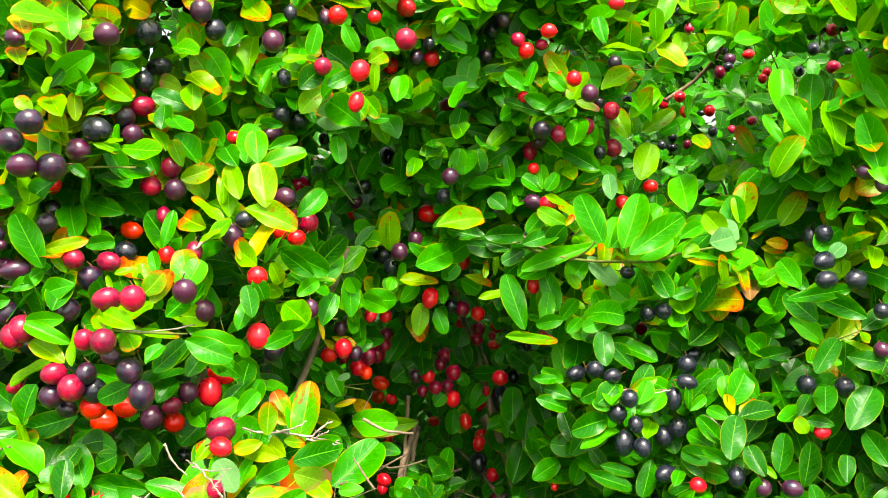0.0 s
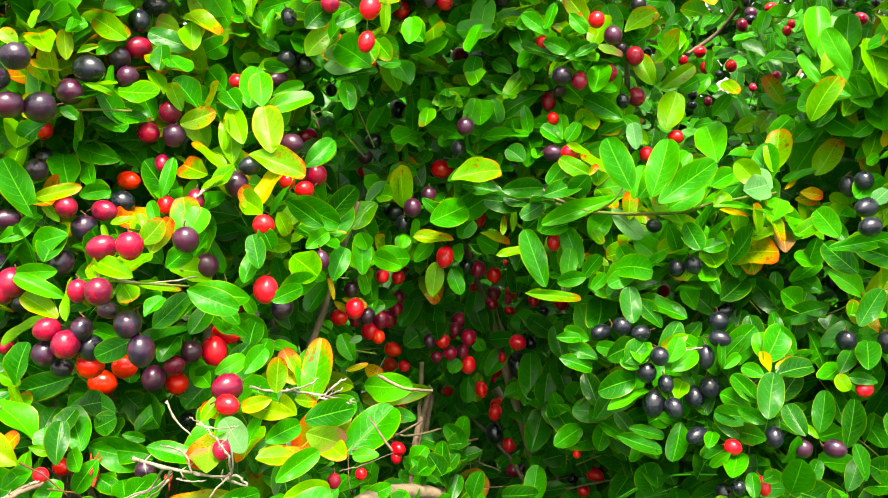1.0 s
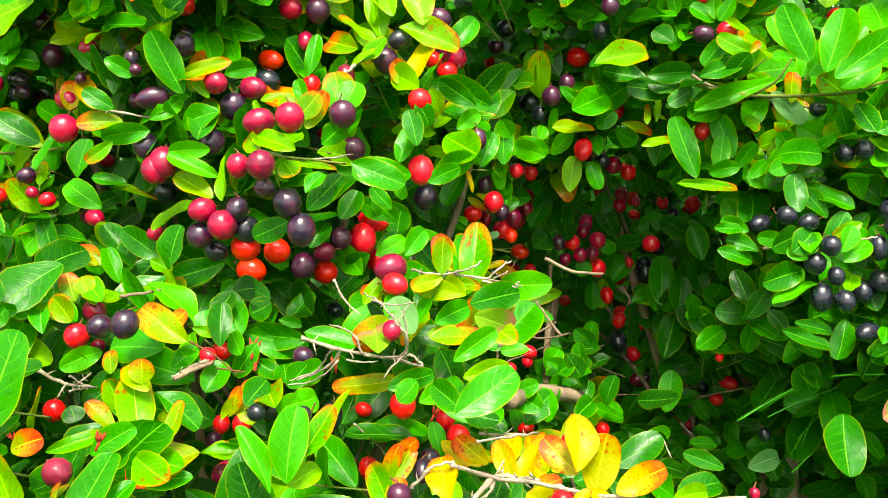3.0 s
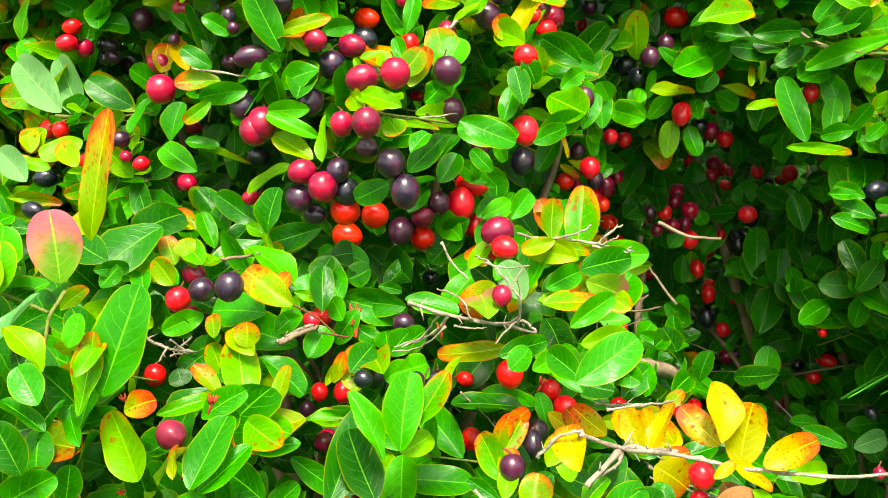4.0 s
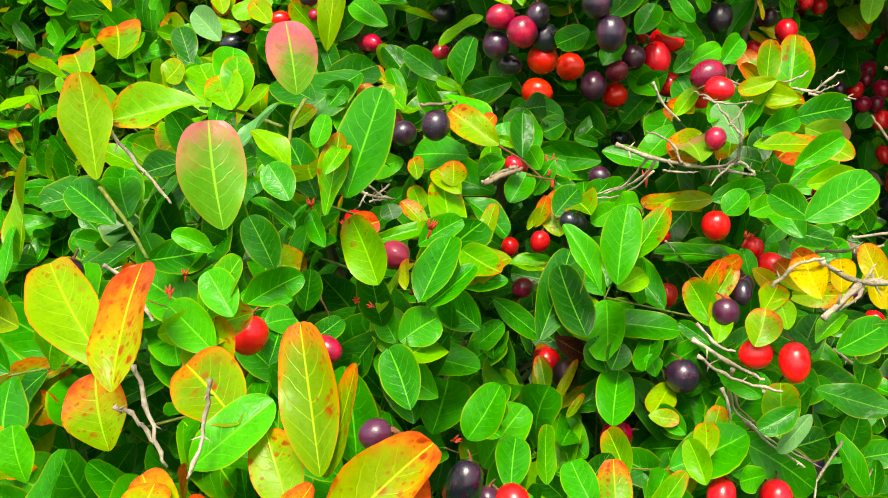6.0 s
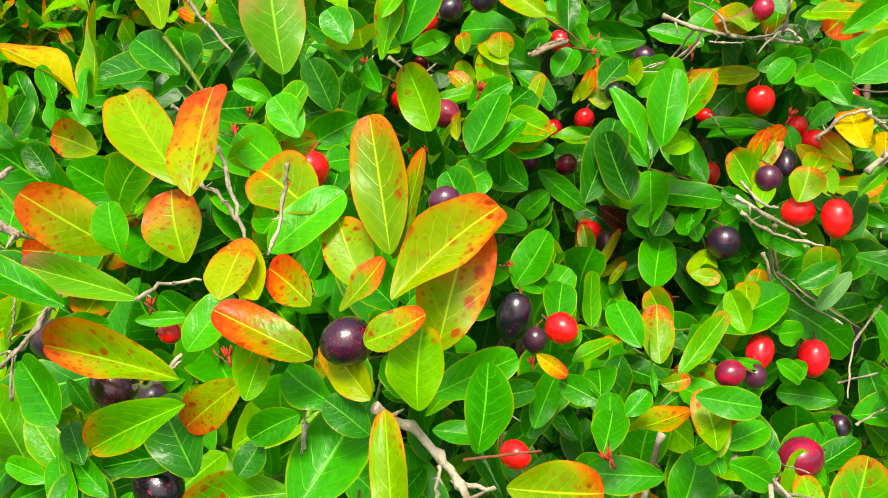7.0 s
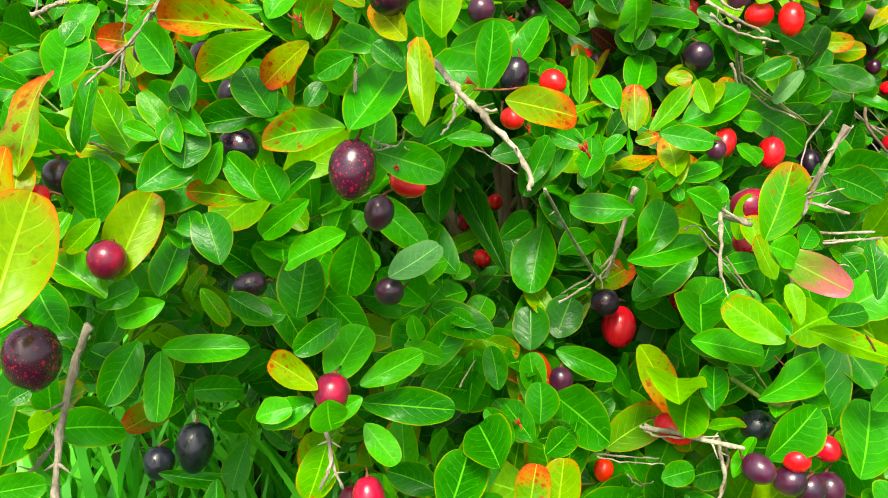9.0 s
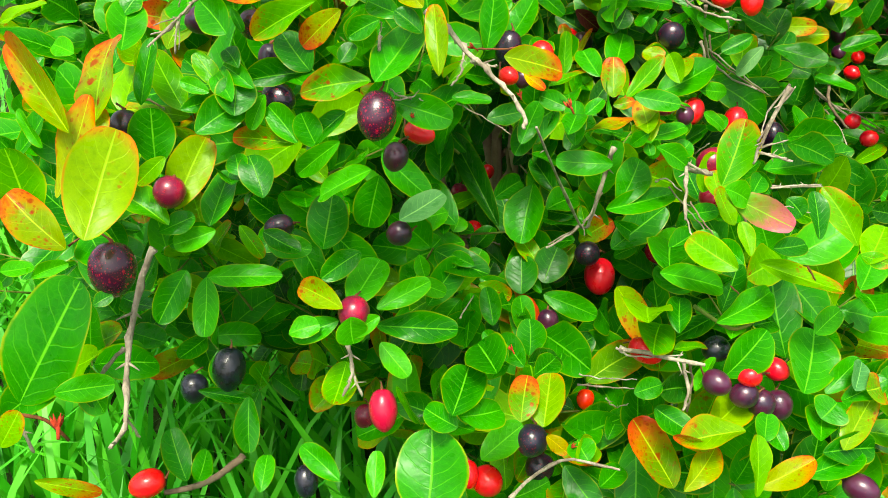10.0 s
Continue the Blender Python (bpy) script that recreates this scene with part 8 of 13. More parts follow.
leaf((-0.3171, 0.7603, 1.0930), (-0.3018, 0.7624, 1.1021), 14, (-0.18, -0.89, 0.41), "bright")
leaf((-0.3348, 0.7501, 1.0980), (-0.3218, 0.7523, 1.1123), 12, (-0.40, -0.91, 0.08), "deep")
leaf((-0.3304, 0.7307, 1.0901), (-0.3273, 0.7300, 1.1048), 10, (-0.13, -0.87, 0.47), "young")
leaf((-0.3263, 0.6985, 1.0720), (-0.3375, 0.6971, 1.0841), 12, (0.28, -0.86, 0.43), "young")
leaf((-0.3124, 0.8098, 1.0826), (-0.2979, 0.8110, 1.0921), 12, (0.38, -0.84, 0.38), "bright")
leaf((-0.3093, 0.7615, 1.0752), (-0.2939, 0.7636, 1.0830), 5, (-0.20, -0.94, 0.28), "young")
leaf((-0.2593, 0.8092, 1.0675), (-0.2599, 0.8210, 1.0909), 20, (0.04, -0.99, 0.16), "deep")
leaf((-0.2363, 0.8328, 1.0901), (-0.2734, 0.8331, 1.1029), 20, (-0.02, -0.99, 0.16), "deep")
leaf((-0.2974, 0.8051, 1.0435), (-0.2726, 0.8092, 1.0340), 10, (-0.35, -0.84, 0.41), "green")
leaf((-0.2170, 0.7775, 0.9655), (-0.1985, 0.7744, 0.9770), 7, (-0.32, -0.89, 0.33), "young")
leaf((-0.2589, 0.8044, 0.9586), (-0.2480, 0.8042, 0.9924), 13, (0.32, -0.90, 0.28), "green")
leaf((-0.2493, 0.7246, 0.9245), (-0.2335, 0.7288, 0.9426), 18, (0.29, -0.94, 0.16), "blush")
leaf((-0.2588, 0.7875, 0.9374), (-0.2656, 0.7951, 0.9564), 12, (0.13, -0.95, 0.27), "bright")
leaf((-0.3085, 0.7833, 0.9688), (-0.3302, 0.8043, 1.0029), 21, (-0.36, -0.83, 0.42), "green")
leaf((-0.3397, 0.7431, 0.9601), (-0.3052, 0.7366, 0.9687), 13, (0.29, -0.95, 0.14), "blush")
leaf((-0.3194, 0.7412, 0.9412), (-0.3300, 0.7363, 0.9557), 8, (0.00, -0.88, 0.47), "young")
leaf((-0.3108, 0.7358, 0.9311), (-0.3402, 0.7315, 0.9250), 19, (-0.01, -0.94, 0.35), "green")
leaf((-0.3210, 0.7844, 0.9619), (-0.2961, 0.7816, 0.9663), 14, (0.03, -1.00, 0.07), "green")
leaf((-0.2977, 0.7914, 0.9592), (-0.3148, 0.7936, 0.9737), 14, (0.23, -0.95, 0.23), "bright")
leaf((-0.3257, 0.7425, 1.0199), (-0.3544, 0.7361, 1.0044), 19, (-0.35, -0.86, 0.37), "green")
leaf((-0.3179, 0.7834, 1.0065), (-0.3190, 0.7861, 1.0325), 6, (0.33, -0.87, 0.38), "young")
leaf((-0.3251, 0.7624, 1.0327), (-0.3098, 0.7580, 1.0254), 10, (0.32, -0.84, 0.45), "green")
leaf((-0.3151, 0.7930, 1.0236), (-0.2969, 0.8013, 1.0192), 12, (0.27, -0.89, 0.36), "deep")
leaf((-0.3021, 0.7583, 1.0510), (-0.2822, 0.7650, 1.0452), 7, (0.14, -0.93, 0.34), "young")
leaf((-0.3011, 0.8092, 1.0536), (-0.3000, 0.8083, 1.0726), 10, (-0.29, -0.88, 0.38), "bright")
leaf((-0.2844, 0.7547, 0.9390), (-0.2652, 0.7590, 0.9432), 9, (-0.35, -0.87, 0.34), "young")
leaf((-0.2800, 0.7361, 0.9263), (-0.2853, 0.7395, 0.9387), 6, (0.01, -0.91, 0.42), "young")
leaf((-0.3056, 0.8077, 1.1131), (-0.2858, 0.8214, 1.1300), 19, (-0.09, -0.90, 0.43), "bright")
leaf((-0.1801, 0.8972, 1.0542), (-0.1507, 0.9015, 1.0678), 11, (0.07, -0.96, 0.27), "bright")
leaf((-0.1858, 0.7992, 1.0036), (-0.2017, 0.8186, 1.0375), 19, (-0.04, -0.88, 0.48), "young")
leaf((-0.2036, 0.8080, 0.9993), (-0.2011, 0.8086, 1.0259), 7, (0.14, -0.88, 0.46), "young")
leaf((-0.1732, 0.7789, 0.9486), (-0.1861, 0.7861, 0.9675), 17, (-0.11, -0.99, 0.11), "blush")
leaf((-0.1720, 0.8383, 0.9421), (-0.1499, 0.8443, 0.9775), 10, (-0.07, -0.90, 0.43), "bright")
leaf((-0.1578, 0.7968, 0.9456), (-0.1474, 0.8036, 0.9258), 17, (0.39, -0.88, 0.26), "young")
leaf((-0.1640, 0.7562, 0.9354), (-0.1551, 0.7554, 0.9170), 16, (0.06, -0.91, 0.41), "green")
leaf((-0.0945, 0.9432, 0.9034), (-0.1025, 0.9392, 0.9199), 20, (-0.24, -0.96, 0.14), "bright")
leaf((-0.0576, 1.0203, 0.8945), (-0.0667, 1.0203, 0.9135), 19, (-0.15, -0.86, 0.48), "bright")
leaf((-0.0593, 1.0589, 0.9893), (-0.0627, 1.0561, 1.0182), 9, (0.36, -0.91, 0.19), "green")
leaf((-0.1036, 1.0678, 1.0290), (-0.0820, 1.0637, 1.0607), 23, (0.40, -0.91, 0.10), "green")
leaf((-0.0927, 1.0594, 1.0572), (-0.0692, 1.0519, 1.0880), 22, (-0.31, -0.94, 0.10), "green")
leaf((-0.1005, 1.0375, 1.0522), (-0.1194, 1.0382, 1.0631), 11, (-0.24, -0.96, 0.15), "green")
leaf((-0.0481, 1.0691, 1.0382), (-0.0535, 1.0567, 1.0821), 18, (0.18, -0.98, 0.09), "green")
leaf((-0.0345, 1.0572, 1.0532), (-0.0372, 1.0544, 1.0911), 13, (0.06, -0.89, 0.45), "bright")
leaf((-0.0489, 0.9406, 1.0685), (-0.0632, 0.9504, 1.0982), 23, (0.17, -0.91, 0.38), "deep")
leaf((-0.0931, 0.8999, 1.0804), (-0.1330, 0.9149, 1.0910), 27, (0.30, -0.94, 0.14), "pale")
leaf((-0.0714, 0.9059, 1.1132), (-0.0693, 0.8982, 1.1437), 11, (0.11, -0.94, 0.31), "young")
leaf((-0.1395, 0.8547, 1.1102), (-0.1193, 0.8597, 1.1311), 23, (0.25, -0.96, 0.15), "deep")
leaf((-0.1846, 0.8866, 1.1111), (-0.1752, 0.8960, 1.1365), 11, (-0.06, -0.96, 0.27), "bright")
leaf((-0.1722, 0.9041, 1.0979), (-0.1931, 0.9016, 1.1112), 13, (-0.18, -0.93, 0.33), "green")
leaf((-0.1318, 0.9051, 1.0815), (-0.1459, 0.9105, 1.1040), 14, (0.34, -0.92, 0.19), "green")
leaf((-0.1955, 0.8956, 1.0756), (-0.1700, 0.9062, 1.0928), 9, (-0.32, -0.88, 0.35), "young")
leaf((-0.0375, 1.0370, 1.0358), (-0.0160, 1.0324, 1.0321), 16, (0.28, -0.84, 0.46), "bright")
leaf((-0.1292, 0.8850, 0.9348), (-0.0987, 0.8821, 0.9668), 22, (0.27, -0.95, 0.17), "deep")
leaf((-0.0413, 1.0251, 0.9539), (-0.0170, 1.0212, 0.9317), 13, (-0.32, -0.91, 0.27), "bright")
leaf((-0.0513, 1.0240, 0.9037), (-0.0476, 1.0187, 0.9321), 11, (0.17, -0.93, 0.33), "bright")
leaf((-0.1036, 1.0629, 1.0061), (-0.1230, 1.0650, 1.0258), 17, (0.19, -0.97, 0.18), "deep")
leaf((-0.1111, 1.0709, 0.9901), (-0.0849, 1.0685, 0.9767), 20, (-0.12, -0.99, 0.07), "deep")
leaf((-0.2043, 0.8923, 1.1229), (-0.2174, 0.9048, 1.1468), 22, (-0.34, -0.93, 0.12), "bright")
leaf((-0.2407, 0.6801, 0.9026), (-0.2740, 0.6928, 0.9163), 17, (0.27, -0.92, 0.27), "young")
leaf((-0.2514, 0.6960, 0.8800), (-0.2599, 0.6977, 0.8968), 15, (-0.30, -0.95, 0.07), "young")
leaf((-0.2502, 0.7463, 0.8550), (-0.2240, 0.7528, 0.8813), 21, (-0.22, -0.97, 0.14), "green")
leaf((-0.2381, 0.6933, 0.8718), (-0.2286, 0.7042, 0.8872), 12, (-0.38, -0.89, 0.23), "bright")
leaf((-0.2406, 0.8095, 0.8894), (-0.2251, 0.8152, 0.8812), 15, (0.22, -0.97, 0.12), "green")
leaf((-0.2570, 0.7309, 0.8932), (-0.2252, 0.7420, 0.8862), 9, (0.06, -0.93, 0.36), "young")
leaf((-0.2335, 0.7891, 0.8430), (-0.2205, 0.8055, 0.8650), 19, (0.25, -0.91, 0.33), "green")
leaf((-0.2574, 0.7788, 0.8210), (-0.2459, 0.7900, 0.8430), 19, (-0.00, -0.95, 0.33), "deep")
leaf((-0.2098, 0.7874, 0.8139), (-0.2346, 0.7963, 0.7975), 19, (0.11, -0.96, 0.25), "deep")
leaf((-0.3853, 0.7668, 0.8151), (-0.3659, 0.7601, 0.8069), 11, (0.25, -0.94, 0.22), "young")
leaf((-0.3254, 0.6466, 0.7845), (-0.3138, 0.6483, 0.7979), 14, (-0.17, -0.93, 0.32), "blush")
leaf((-0.3234, 0.7519, 0.7897), (-0.3128, 0.7548, 0.7983), 11, (0.24, -0.93, 0.27), "green")
leaf((-0.3075, 0.7029, 0.7670), (-0.3193, 0.7067, 0.7836), 17, (0.21, -0.90, 0.39), "green")
leaf((-0.2832, 0.7487, 0.7855), (-0.3094, 0.7576, 0.7952), 17, (0.32, -0.90, 0.31), "green")
leaf((-0.2777, 0.7763, 0.7613), (-0.2599, 0.7828, 0.7852), 19, (-0.26, -0.95, 0.18), "green")
leaf((-0.2742, 0.7355, 0.7714), (-0.2565, 0.7361, 0.7679), 8, (0.00, -0.89, 0.46), "green")
leaf((-0.2881, 0.7170, 0.7446), (-0.2657, 0.7090, 0.7338), 13, (-0.12, -0.91, 0.40), "green")
leaf((-0.3204, 0.6769, 0.7794), (-0.3024, 0.6779, 0.7747), 8, (0.30, -0.94, 0.14), "young")
leaf((-0.3211, 0.6525, 0.7705), (-0.3121, 0.6574, 0.7565), 16, (-0.05, -0.94, 0.33), "bright")
leaf((-0.2587, 0.7192, 0.7255), (-0.2338, 0.7125, 0.7434), 18, (-0.08, -0.90, 0.43), "bright")
leaf((-0.1804, 0.7627, 0.8890), (-0.1729, 0.7738, 0.9159), 16, (0.06, -0.96, 0.27), "green")
leaf((-0.1570, 0.7839, 0.8768), (-0.1218, 0.7737, 0.8919), 19, (0.17, -0.95, 0.28), "green")
leaf((-0.1901, 0.8031, 0.8748), (-0.1818, 0.8079, 0.8568), 11, (0.10, -0.96, 0.26), "bright")
leaf((-0.2096, 0.8045, 0.8576), (-0.1914, 0.8153, 0.8382), 15, (-0.28, -0.84, 0.47), "green")
leaf((-0.1028, 1.0275, 0.8595), (-0.1084, 1.0234, 0.8790), 16, (0.37, -0.87, 0.31), "young")
leaf((-0.1323, 0.9589, 0.8494), (-0.1369, 0.9618, 0.8729), 7, (0.35, -0.89, 0.29), "yellow")
leaf((-0.1407, 1.0227, 0.8394), (-0.1208, 1.0245, 0.8262), 9, (-0.33, -0.85, 0.40), "yellow")
leaf((-0.1264, 0.9977, 0.7664), (-0.1021, 1.0042, 0.7730), 7, (-0.22, -0.97, 0.12), "yellow")
leaf((-0.1450, 1.0031, 0.8063), (-0.1511, 1.0046, 0.8218), 16, (0.33, -0.84, 0.42), "bright")
leaf((-0.1137, 0.9850, 0.7130), (-0.0738, 0.9888, 0.7241), 22, (-0.35, -0.84, 0.41), "green")
leaf((-0.1418, 0.6763, 0.8134), (-0.1635, 0.6720, 0.8084), 12, (0.20, -0.93, 0.30), "blush")
leaf((-0.1347, 0.7280, 0.8007), (-0.1183, 0.7371, 0.7961), 11, (-0.27, -0.87, 0.41), "blush")
leaf((-0.1216, 0.6994, 0.7816), (-0.0929, 0.7081, 0.7679), 24, (-0.38, -0.87, 0.31), "pink")
leaf((-0.1625, 0.6727, 0.7750), (-0.1760, 0.6720, 0.8003), 20, (0.16, -0.87, 0.48), "pale")
leaf((-0.1265, 0.6312, 0.7561), (-0.0950, 0.6398, 0.7586), 17, (-0.00, -0.94, 0.35), "young")
leaf((-0.0997, 0.8944, 0.6609), (-0.0714, 0.8916, 0.6730), 17, (-0.02, -0.99, 0.13), "green")
leaf((0.1135, 0.9859, 0.8618), (0.1215, 0.9995, 0.8973), 18, (-0.34, -0.89, 0.30), "bright")
leaf((0.1331, 0.9947, 0.8668), (0.1507, 0.9908, 0.8915), 18, (0.06, -0.99, 0.10), "bright")
leaf((0.1536, 0.9564, 0.8646), (0.1640, 0.9502, 0.8857), 14, (0.11, -0.91, 0.39), "bright")
leaf((0.0919, 1.2705, 0.6258), (0.0647, 1.2852, 0.5973), 27, (0.14, -0.86, 0.49), "green")
leaf((0.0145, 1.2556, 0.7028), (0.0116, 1.2450, 0.6679), 24, (0.11, -0.93, 0.36), "green")
leaf((0.0221, 1.1828, 0.7709), (0.0292, 1.1778, 0.7531), 18, (-0.30, -0.94, 0.18), "green")
leaf((0.1601, 0.8856, 0.7317), (0.1973, 0.8896, 0.7219), 13, (0.24, -0.89, 0.38), "deep")
leaf((0.1205, 1.2067, 0.6084), (0.1438, 1.2108, 0.5758), 31, (-0.33, -0.87, 0.38), "deep")
leaf((0.2612, 0.9338, 0.8544), (0.2484, 0.9402, 0.8885), 14, (-0.26, -0.90, 0.34), "green")
leaf((0.3315, 0.9682, 0.8375), (0.3302, 0.9661, 0.8737), 15, (-0.16, -0.95, 0.28), "green")
leaf((0.3759, 0.9612, 0.8529), (0.3512, 0.9744, 0.8727), 24, (-0.32, -0.91, 0.27), "green")
leaf((0.3967, 0.9058, 0.8509), (0.3667, 0.9022, 0.8822), 19, (0.14, -0.89, 0.43), "bright")
leaf((0.3704, 0.8840, 0.8376), (0.3751, 0.8832, 0.8540), 13, (0.19, -0.94, 0.28), "young")
leaf((0.3553, 0.8513, 0.8452), (0.3879, 0.8460, 0.8456), 9, (-0.18, -0.93, 0.32), "bright")
leaf((0.2909, 0.8867, 0.7940), (0.3162, 0.9044, 0.8267), 28, (0.10, -0.99, 0.07), "bright")
leaf((0.2869, 0.8751, 0.7827), (0.2683, 0.8842, 0.7919), 14, (0.07, -0.96, 0.27), "green")
leaf((0.3479, 0.8351, 0.7256), (0.3534, 0.8324, 0.7706), 18, (-0.05, -0.92, 0.38), "deep")
leaf((0.3649, 0.8687, 0.7698), (0.3535, 0.8678, 0.7837), 16, (-0.28, -0.86, 0.44), "young")
leaf((0.3909, 0.8678, 0.7779), (0.3649, 0.8694, 0.7832), 12, (-0.32, -0.84, 0.44), "green")
leaf((0.2521, 0.8932, 0.7875), (0.2504, 0.8887, 0.8133), 9, (-0.11, -0.93, 0.35), "green")
leaf((0.1962, 0.8787, 0.7965), (0.2090, 0.8870, 0.8195), 16, (0.34, -0.93, 0.14), "bright")
leaf((0.3021, 0.8304, 0.7378), (0.2960, 0.8331, 0.7083), 18, (0.32, -0.91, 0.27), "green")
leaf((0.3199, 0.8300, 0.7352), (0.3094, 0.8361, 0.7466), 7, (-0.02, -0.92, 0.39), "young")
leaf((0.2504, 0.8595, 0.7137), (0.2352, 0.8701, 0.6969), 10, (-0.13, -0.91, 0.40), "bright")
leaf((0.3599, 0.8213, 0.6986), (0.3520, 0.8222, 0.7320), 15, (0.31, -0.87, 0.39), "deep")
leaf((-0.3663, 0.2745, 0.7331), (-0.3692, 0.2733, 0.7490), 11, (0.01, -0.83, 0.55), "bright")
leaf((-0.4396, 0.3591, 0.7458), (-0.4637, 0.3614, 0.7529), 15, (0.04, -0.82, 0.57), "rust")
leaf((-0.4267, 0.3170, 0.7457), (-0.4356, 0.3180, 0.7574), 11, (0.29, -0.73, 0.61), "deep")
leaf((-0.3658, 0.2750, 0.7117), (-0.3513, 0.2798, 0.7120), 5, (0.06, -0.93, 0.36), "bright")
leaf((-0.3789, 0.2556, 0.7179), (-0.3595, 0.2578, 0.7174), 6, (0.11, -0.83, 0.55), "green")
leaf((-0.4586, 0.2848, 0.6944), (-0.4549, 0.2962, 0.7025), 13, (0.08, -0.77, 0.63), "green")
leaf((-0.4633, 0.2950, 0.7139), (-0.4519, 0.2980, 0.7181), 9, (0.26, -0.76, 0.59), "blush")
leaf((-0.4534, 0.3095, 0.7640), (-0.4674, 0.3200, 0.7802), 9, (0.51, -0.61, 0.61), "bright")
leaf((-0.4410, 0.3178, 0.7564), (-0.4482, 0.3146, 0.7654), 9, (0.20, -0.79, 0.57), "green")
leaf((-0.4677, 0.3846, 0.7550), (-0.4719, 0.3978, 0.7772), 10, (-0.09, -0.81, 0.58), "bright")
leaf((-0.4441, 0.3448, 0.7688), (-0.4487, 0.3469, 0.7823), 7, (0.33, -0.83, 0.44), "bright")
leaf((-0.3511, 0.3672, 0.7518), (-0.3644, 0.3739, 0.7676), 14, (0.26, -0.74, 0.62), "bright")
leaf((-0.3232, 0.6019, 0.6529), (-0.3029, 0.6063, 0.6718), 17, (0.18, -0.74, 0.65), "green")
leaf((-0.3509, 0.4531, 0.7570), (-0.3667, 0.4654, 0.7728), 11, (-0.04, -0.92, 0.39), "green")
leaf((-0.3067, 0.6567, 0.7386), (-0.2978, 0.6732, 0.7563), 20, (0.26, -0.73, 0.64), "green")
leaf((-0.2614, 0.7044, 0.7274), (-0.2463, 0.7090, 0.7428), 19, (-0.00, -0.92, 0.40), "green")
leaf((-0.2721, 0.6478, 0.7183), (-0.2770, 0.6534, 0.7366), 19, (0.08, -0.86, 0.51), "blush")
leaf((-0.2933, 0.6480, 0.7222), (-0.2854, 0.6507, 0.7370), 6, (0.36, -0.82, 0.45), "blush")
leaf((-0.2622, 0.6034, 0.6119), (-0.2521, 0.6090, 0.6265), 6, (0.01, -0.90, 0.44), "rust")
leaf((-0.2104, 0.5601, 0.6374), (-0.1942, 0.5629, 0.6339), 10, (0.59, -0.62, 0.52), "blush")
leaf((-0.1357, 0.7017, 0.6816), (-0.1069, 0.7208, 0.6665), 10, (0.29, -0.89, 0.36), "young")
leaf((-0.0799, 0.8638, 0.7134), (-0.1052, 0.8618, 0.7140), 14, (0.41, -0.66, 0.64), "bright")
leaf((-0.1710, 0.6447, 0.7359), (-0.1587, 0.6461, 0.7494), 18, (-0.07, -0.81, 0.58), "green")
leaf((-0.3708, 0.2485, 0.6758), (-0.3811, 0.2546, 0.6860), 9, (0.28, -0.72, 0.64), "deep")
leaf((-0.3762, 0.2459, 0.6233), (-0.3804, 0.2522, 0.6320), 12, (0.28, -0.84, 0.46), "bright")
leaf((-0.3940, 0.2575, 0.6614), (-0.4084, 0.2550, 0.6675), 8, (0.27, -0.83, 0.49), "bright")
leaf((-0.3117, 0.2466, 0.7047), (-0.3093, 0.2529, 0.7148), 8, (0.52, -0.67, 0.53), "young")
leaf((-0.3726, 0.2506, 0.7030), (-0.3668, 0.2503, 0.6931), 5, (0.39, -0.71, 0.59), "deep")
leaf((-0.3180, 0.2479, 0.6799), (-0.3139, 0.2545, 0.6876), 9, (0.33, -0.86, 0.40), "deep")
leaf((-0.3559, 0.4771, 0.5221), (-0.3244, 0.5133, 0.5342), 10, (0.10, -0.87, 0.49), "young")
leaf((-0.2817, 0.2576, 0.6922), (-0.2927, 0.2557, 0.7027), 10, (0.37, -0.69, 0.62), "deep")
leaf((-0.3322, 0.5268, 0.4428), (-0.3210, 0.5392, 0.4634), 23, (0.36, -0.76, 0.54), "green")
leaf((-0.3378, 0.4541, 0.5210), (-0.3254, 0.4564, 0.5065), 13, (0.07, -0.94, 0.33), "bright")
leaf((-0.3178, 0.5226, 0.5242), (-0.2985, 0.5538, 0.5353), 18, (0.48, -0.62, 0.62), "deep")
leaf((-0.2949, 0.4365, 0.6128), (-0.2726, 0.4571, 0.6140), 12, (-0.01, -0.92, 0.39), "green")
leaf((-0.2610, 0.4240, 0.6462), (-0.2541, 0.4301, 0.6559), 11, (0.38, -0.73, 0.57), "bright")
leaf((-0.2414, 0.4198, 0.6237), (-0.2605, 0.4219, 0.6312), 13, (0.27, -0.87, 0.42), "green")
leaf((-0.2302, 0.4135, 0.6218), (-0.2212, 0.4229, 0.6300), 10, (0.17, -0.80, 0.57), "bright")
leaf((-0.2179, 0.4513, 0.6199), (-0.2047, 0.4537, 0.6231), 8, (0.58, -0.75, 0.32), "blush")
leaf((-0.2209, 0.4602, 0.6081), (-0.2277, 0.4811, 0.6276), 5, (0.58, -0.62, 0.52), "bright")
leaf((-0.1899, 0.4222, 0.6077), (-0.1704, 0.4359, 0.6121), 13, (0.05, -0.84, 0.54), "bright")
leaf((-0.1873, 0.4246, 0.6054), (-0.1878, 0.4210, 0.5940), 9, (0.39, -0.86, 0.34), "bright")
leaf((-0.1900, 0.4097, 0.6138), (-0.2017, 0.4089, 0.6058), 9, (0.36, -0.71, 0.60), "green")
leaf((-0.2163, 0.4765, 0.5315), (-0.1917, 0.4894, 0.5110), 13, (-0.10, -0.91, 0.41), "bright")
leaf((-0.1452, 0.3541, 0.5986), (-0.1303, 0.3620, 0.5910), 15, (0.58, -0.67, 0.46), "bright")
leaf((-0.1624, 0.5366, 0.5981), (-0.1448, 0.5408, 0.5874), 13, (0.30, -0.75, 0.59), "bright")
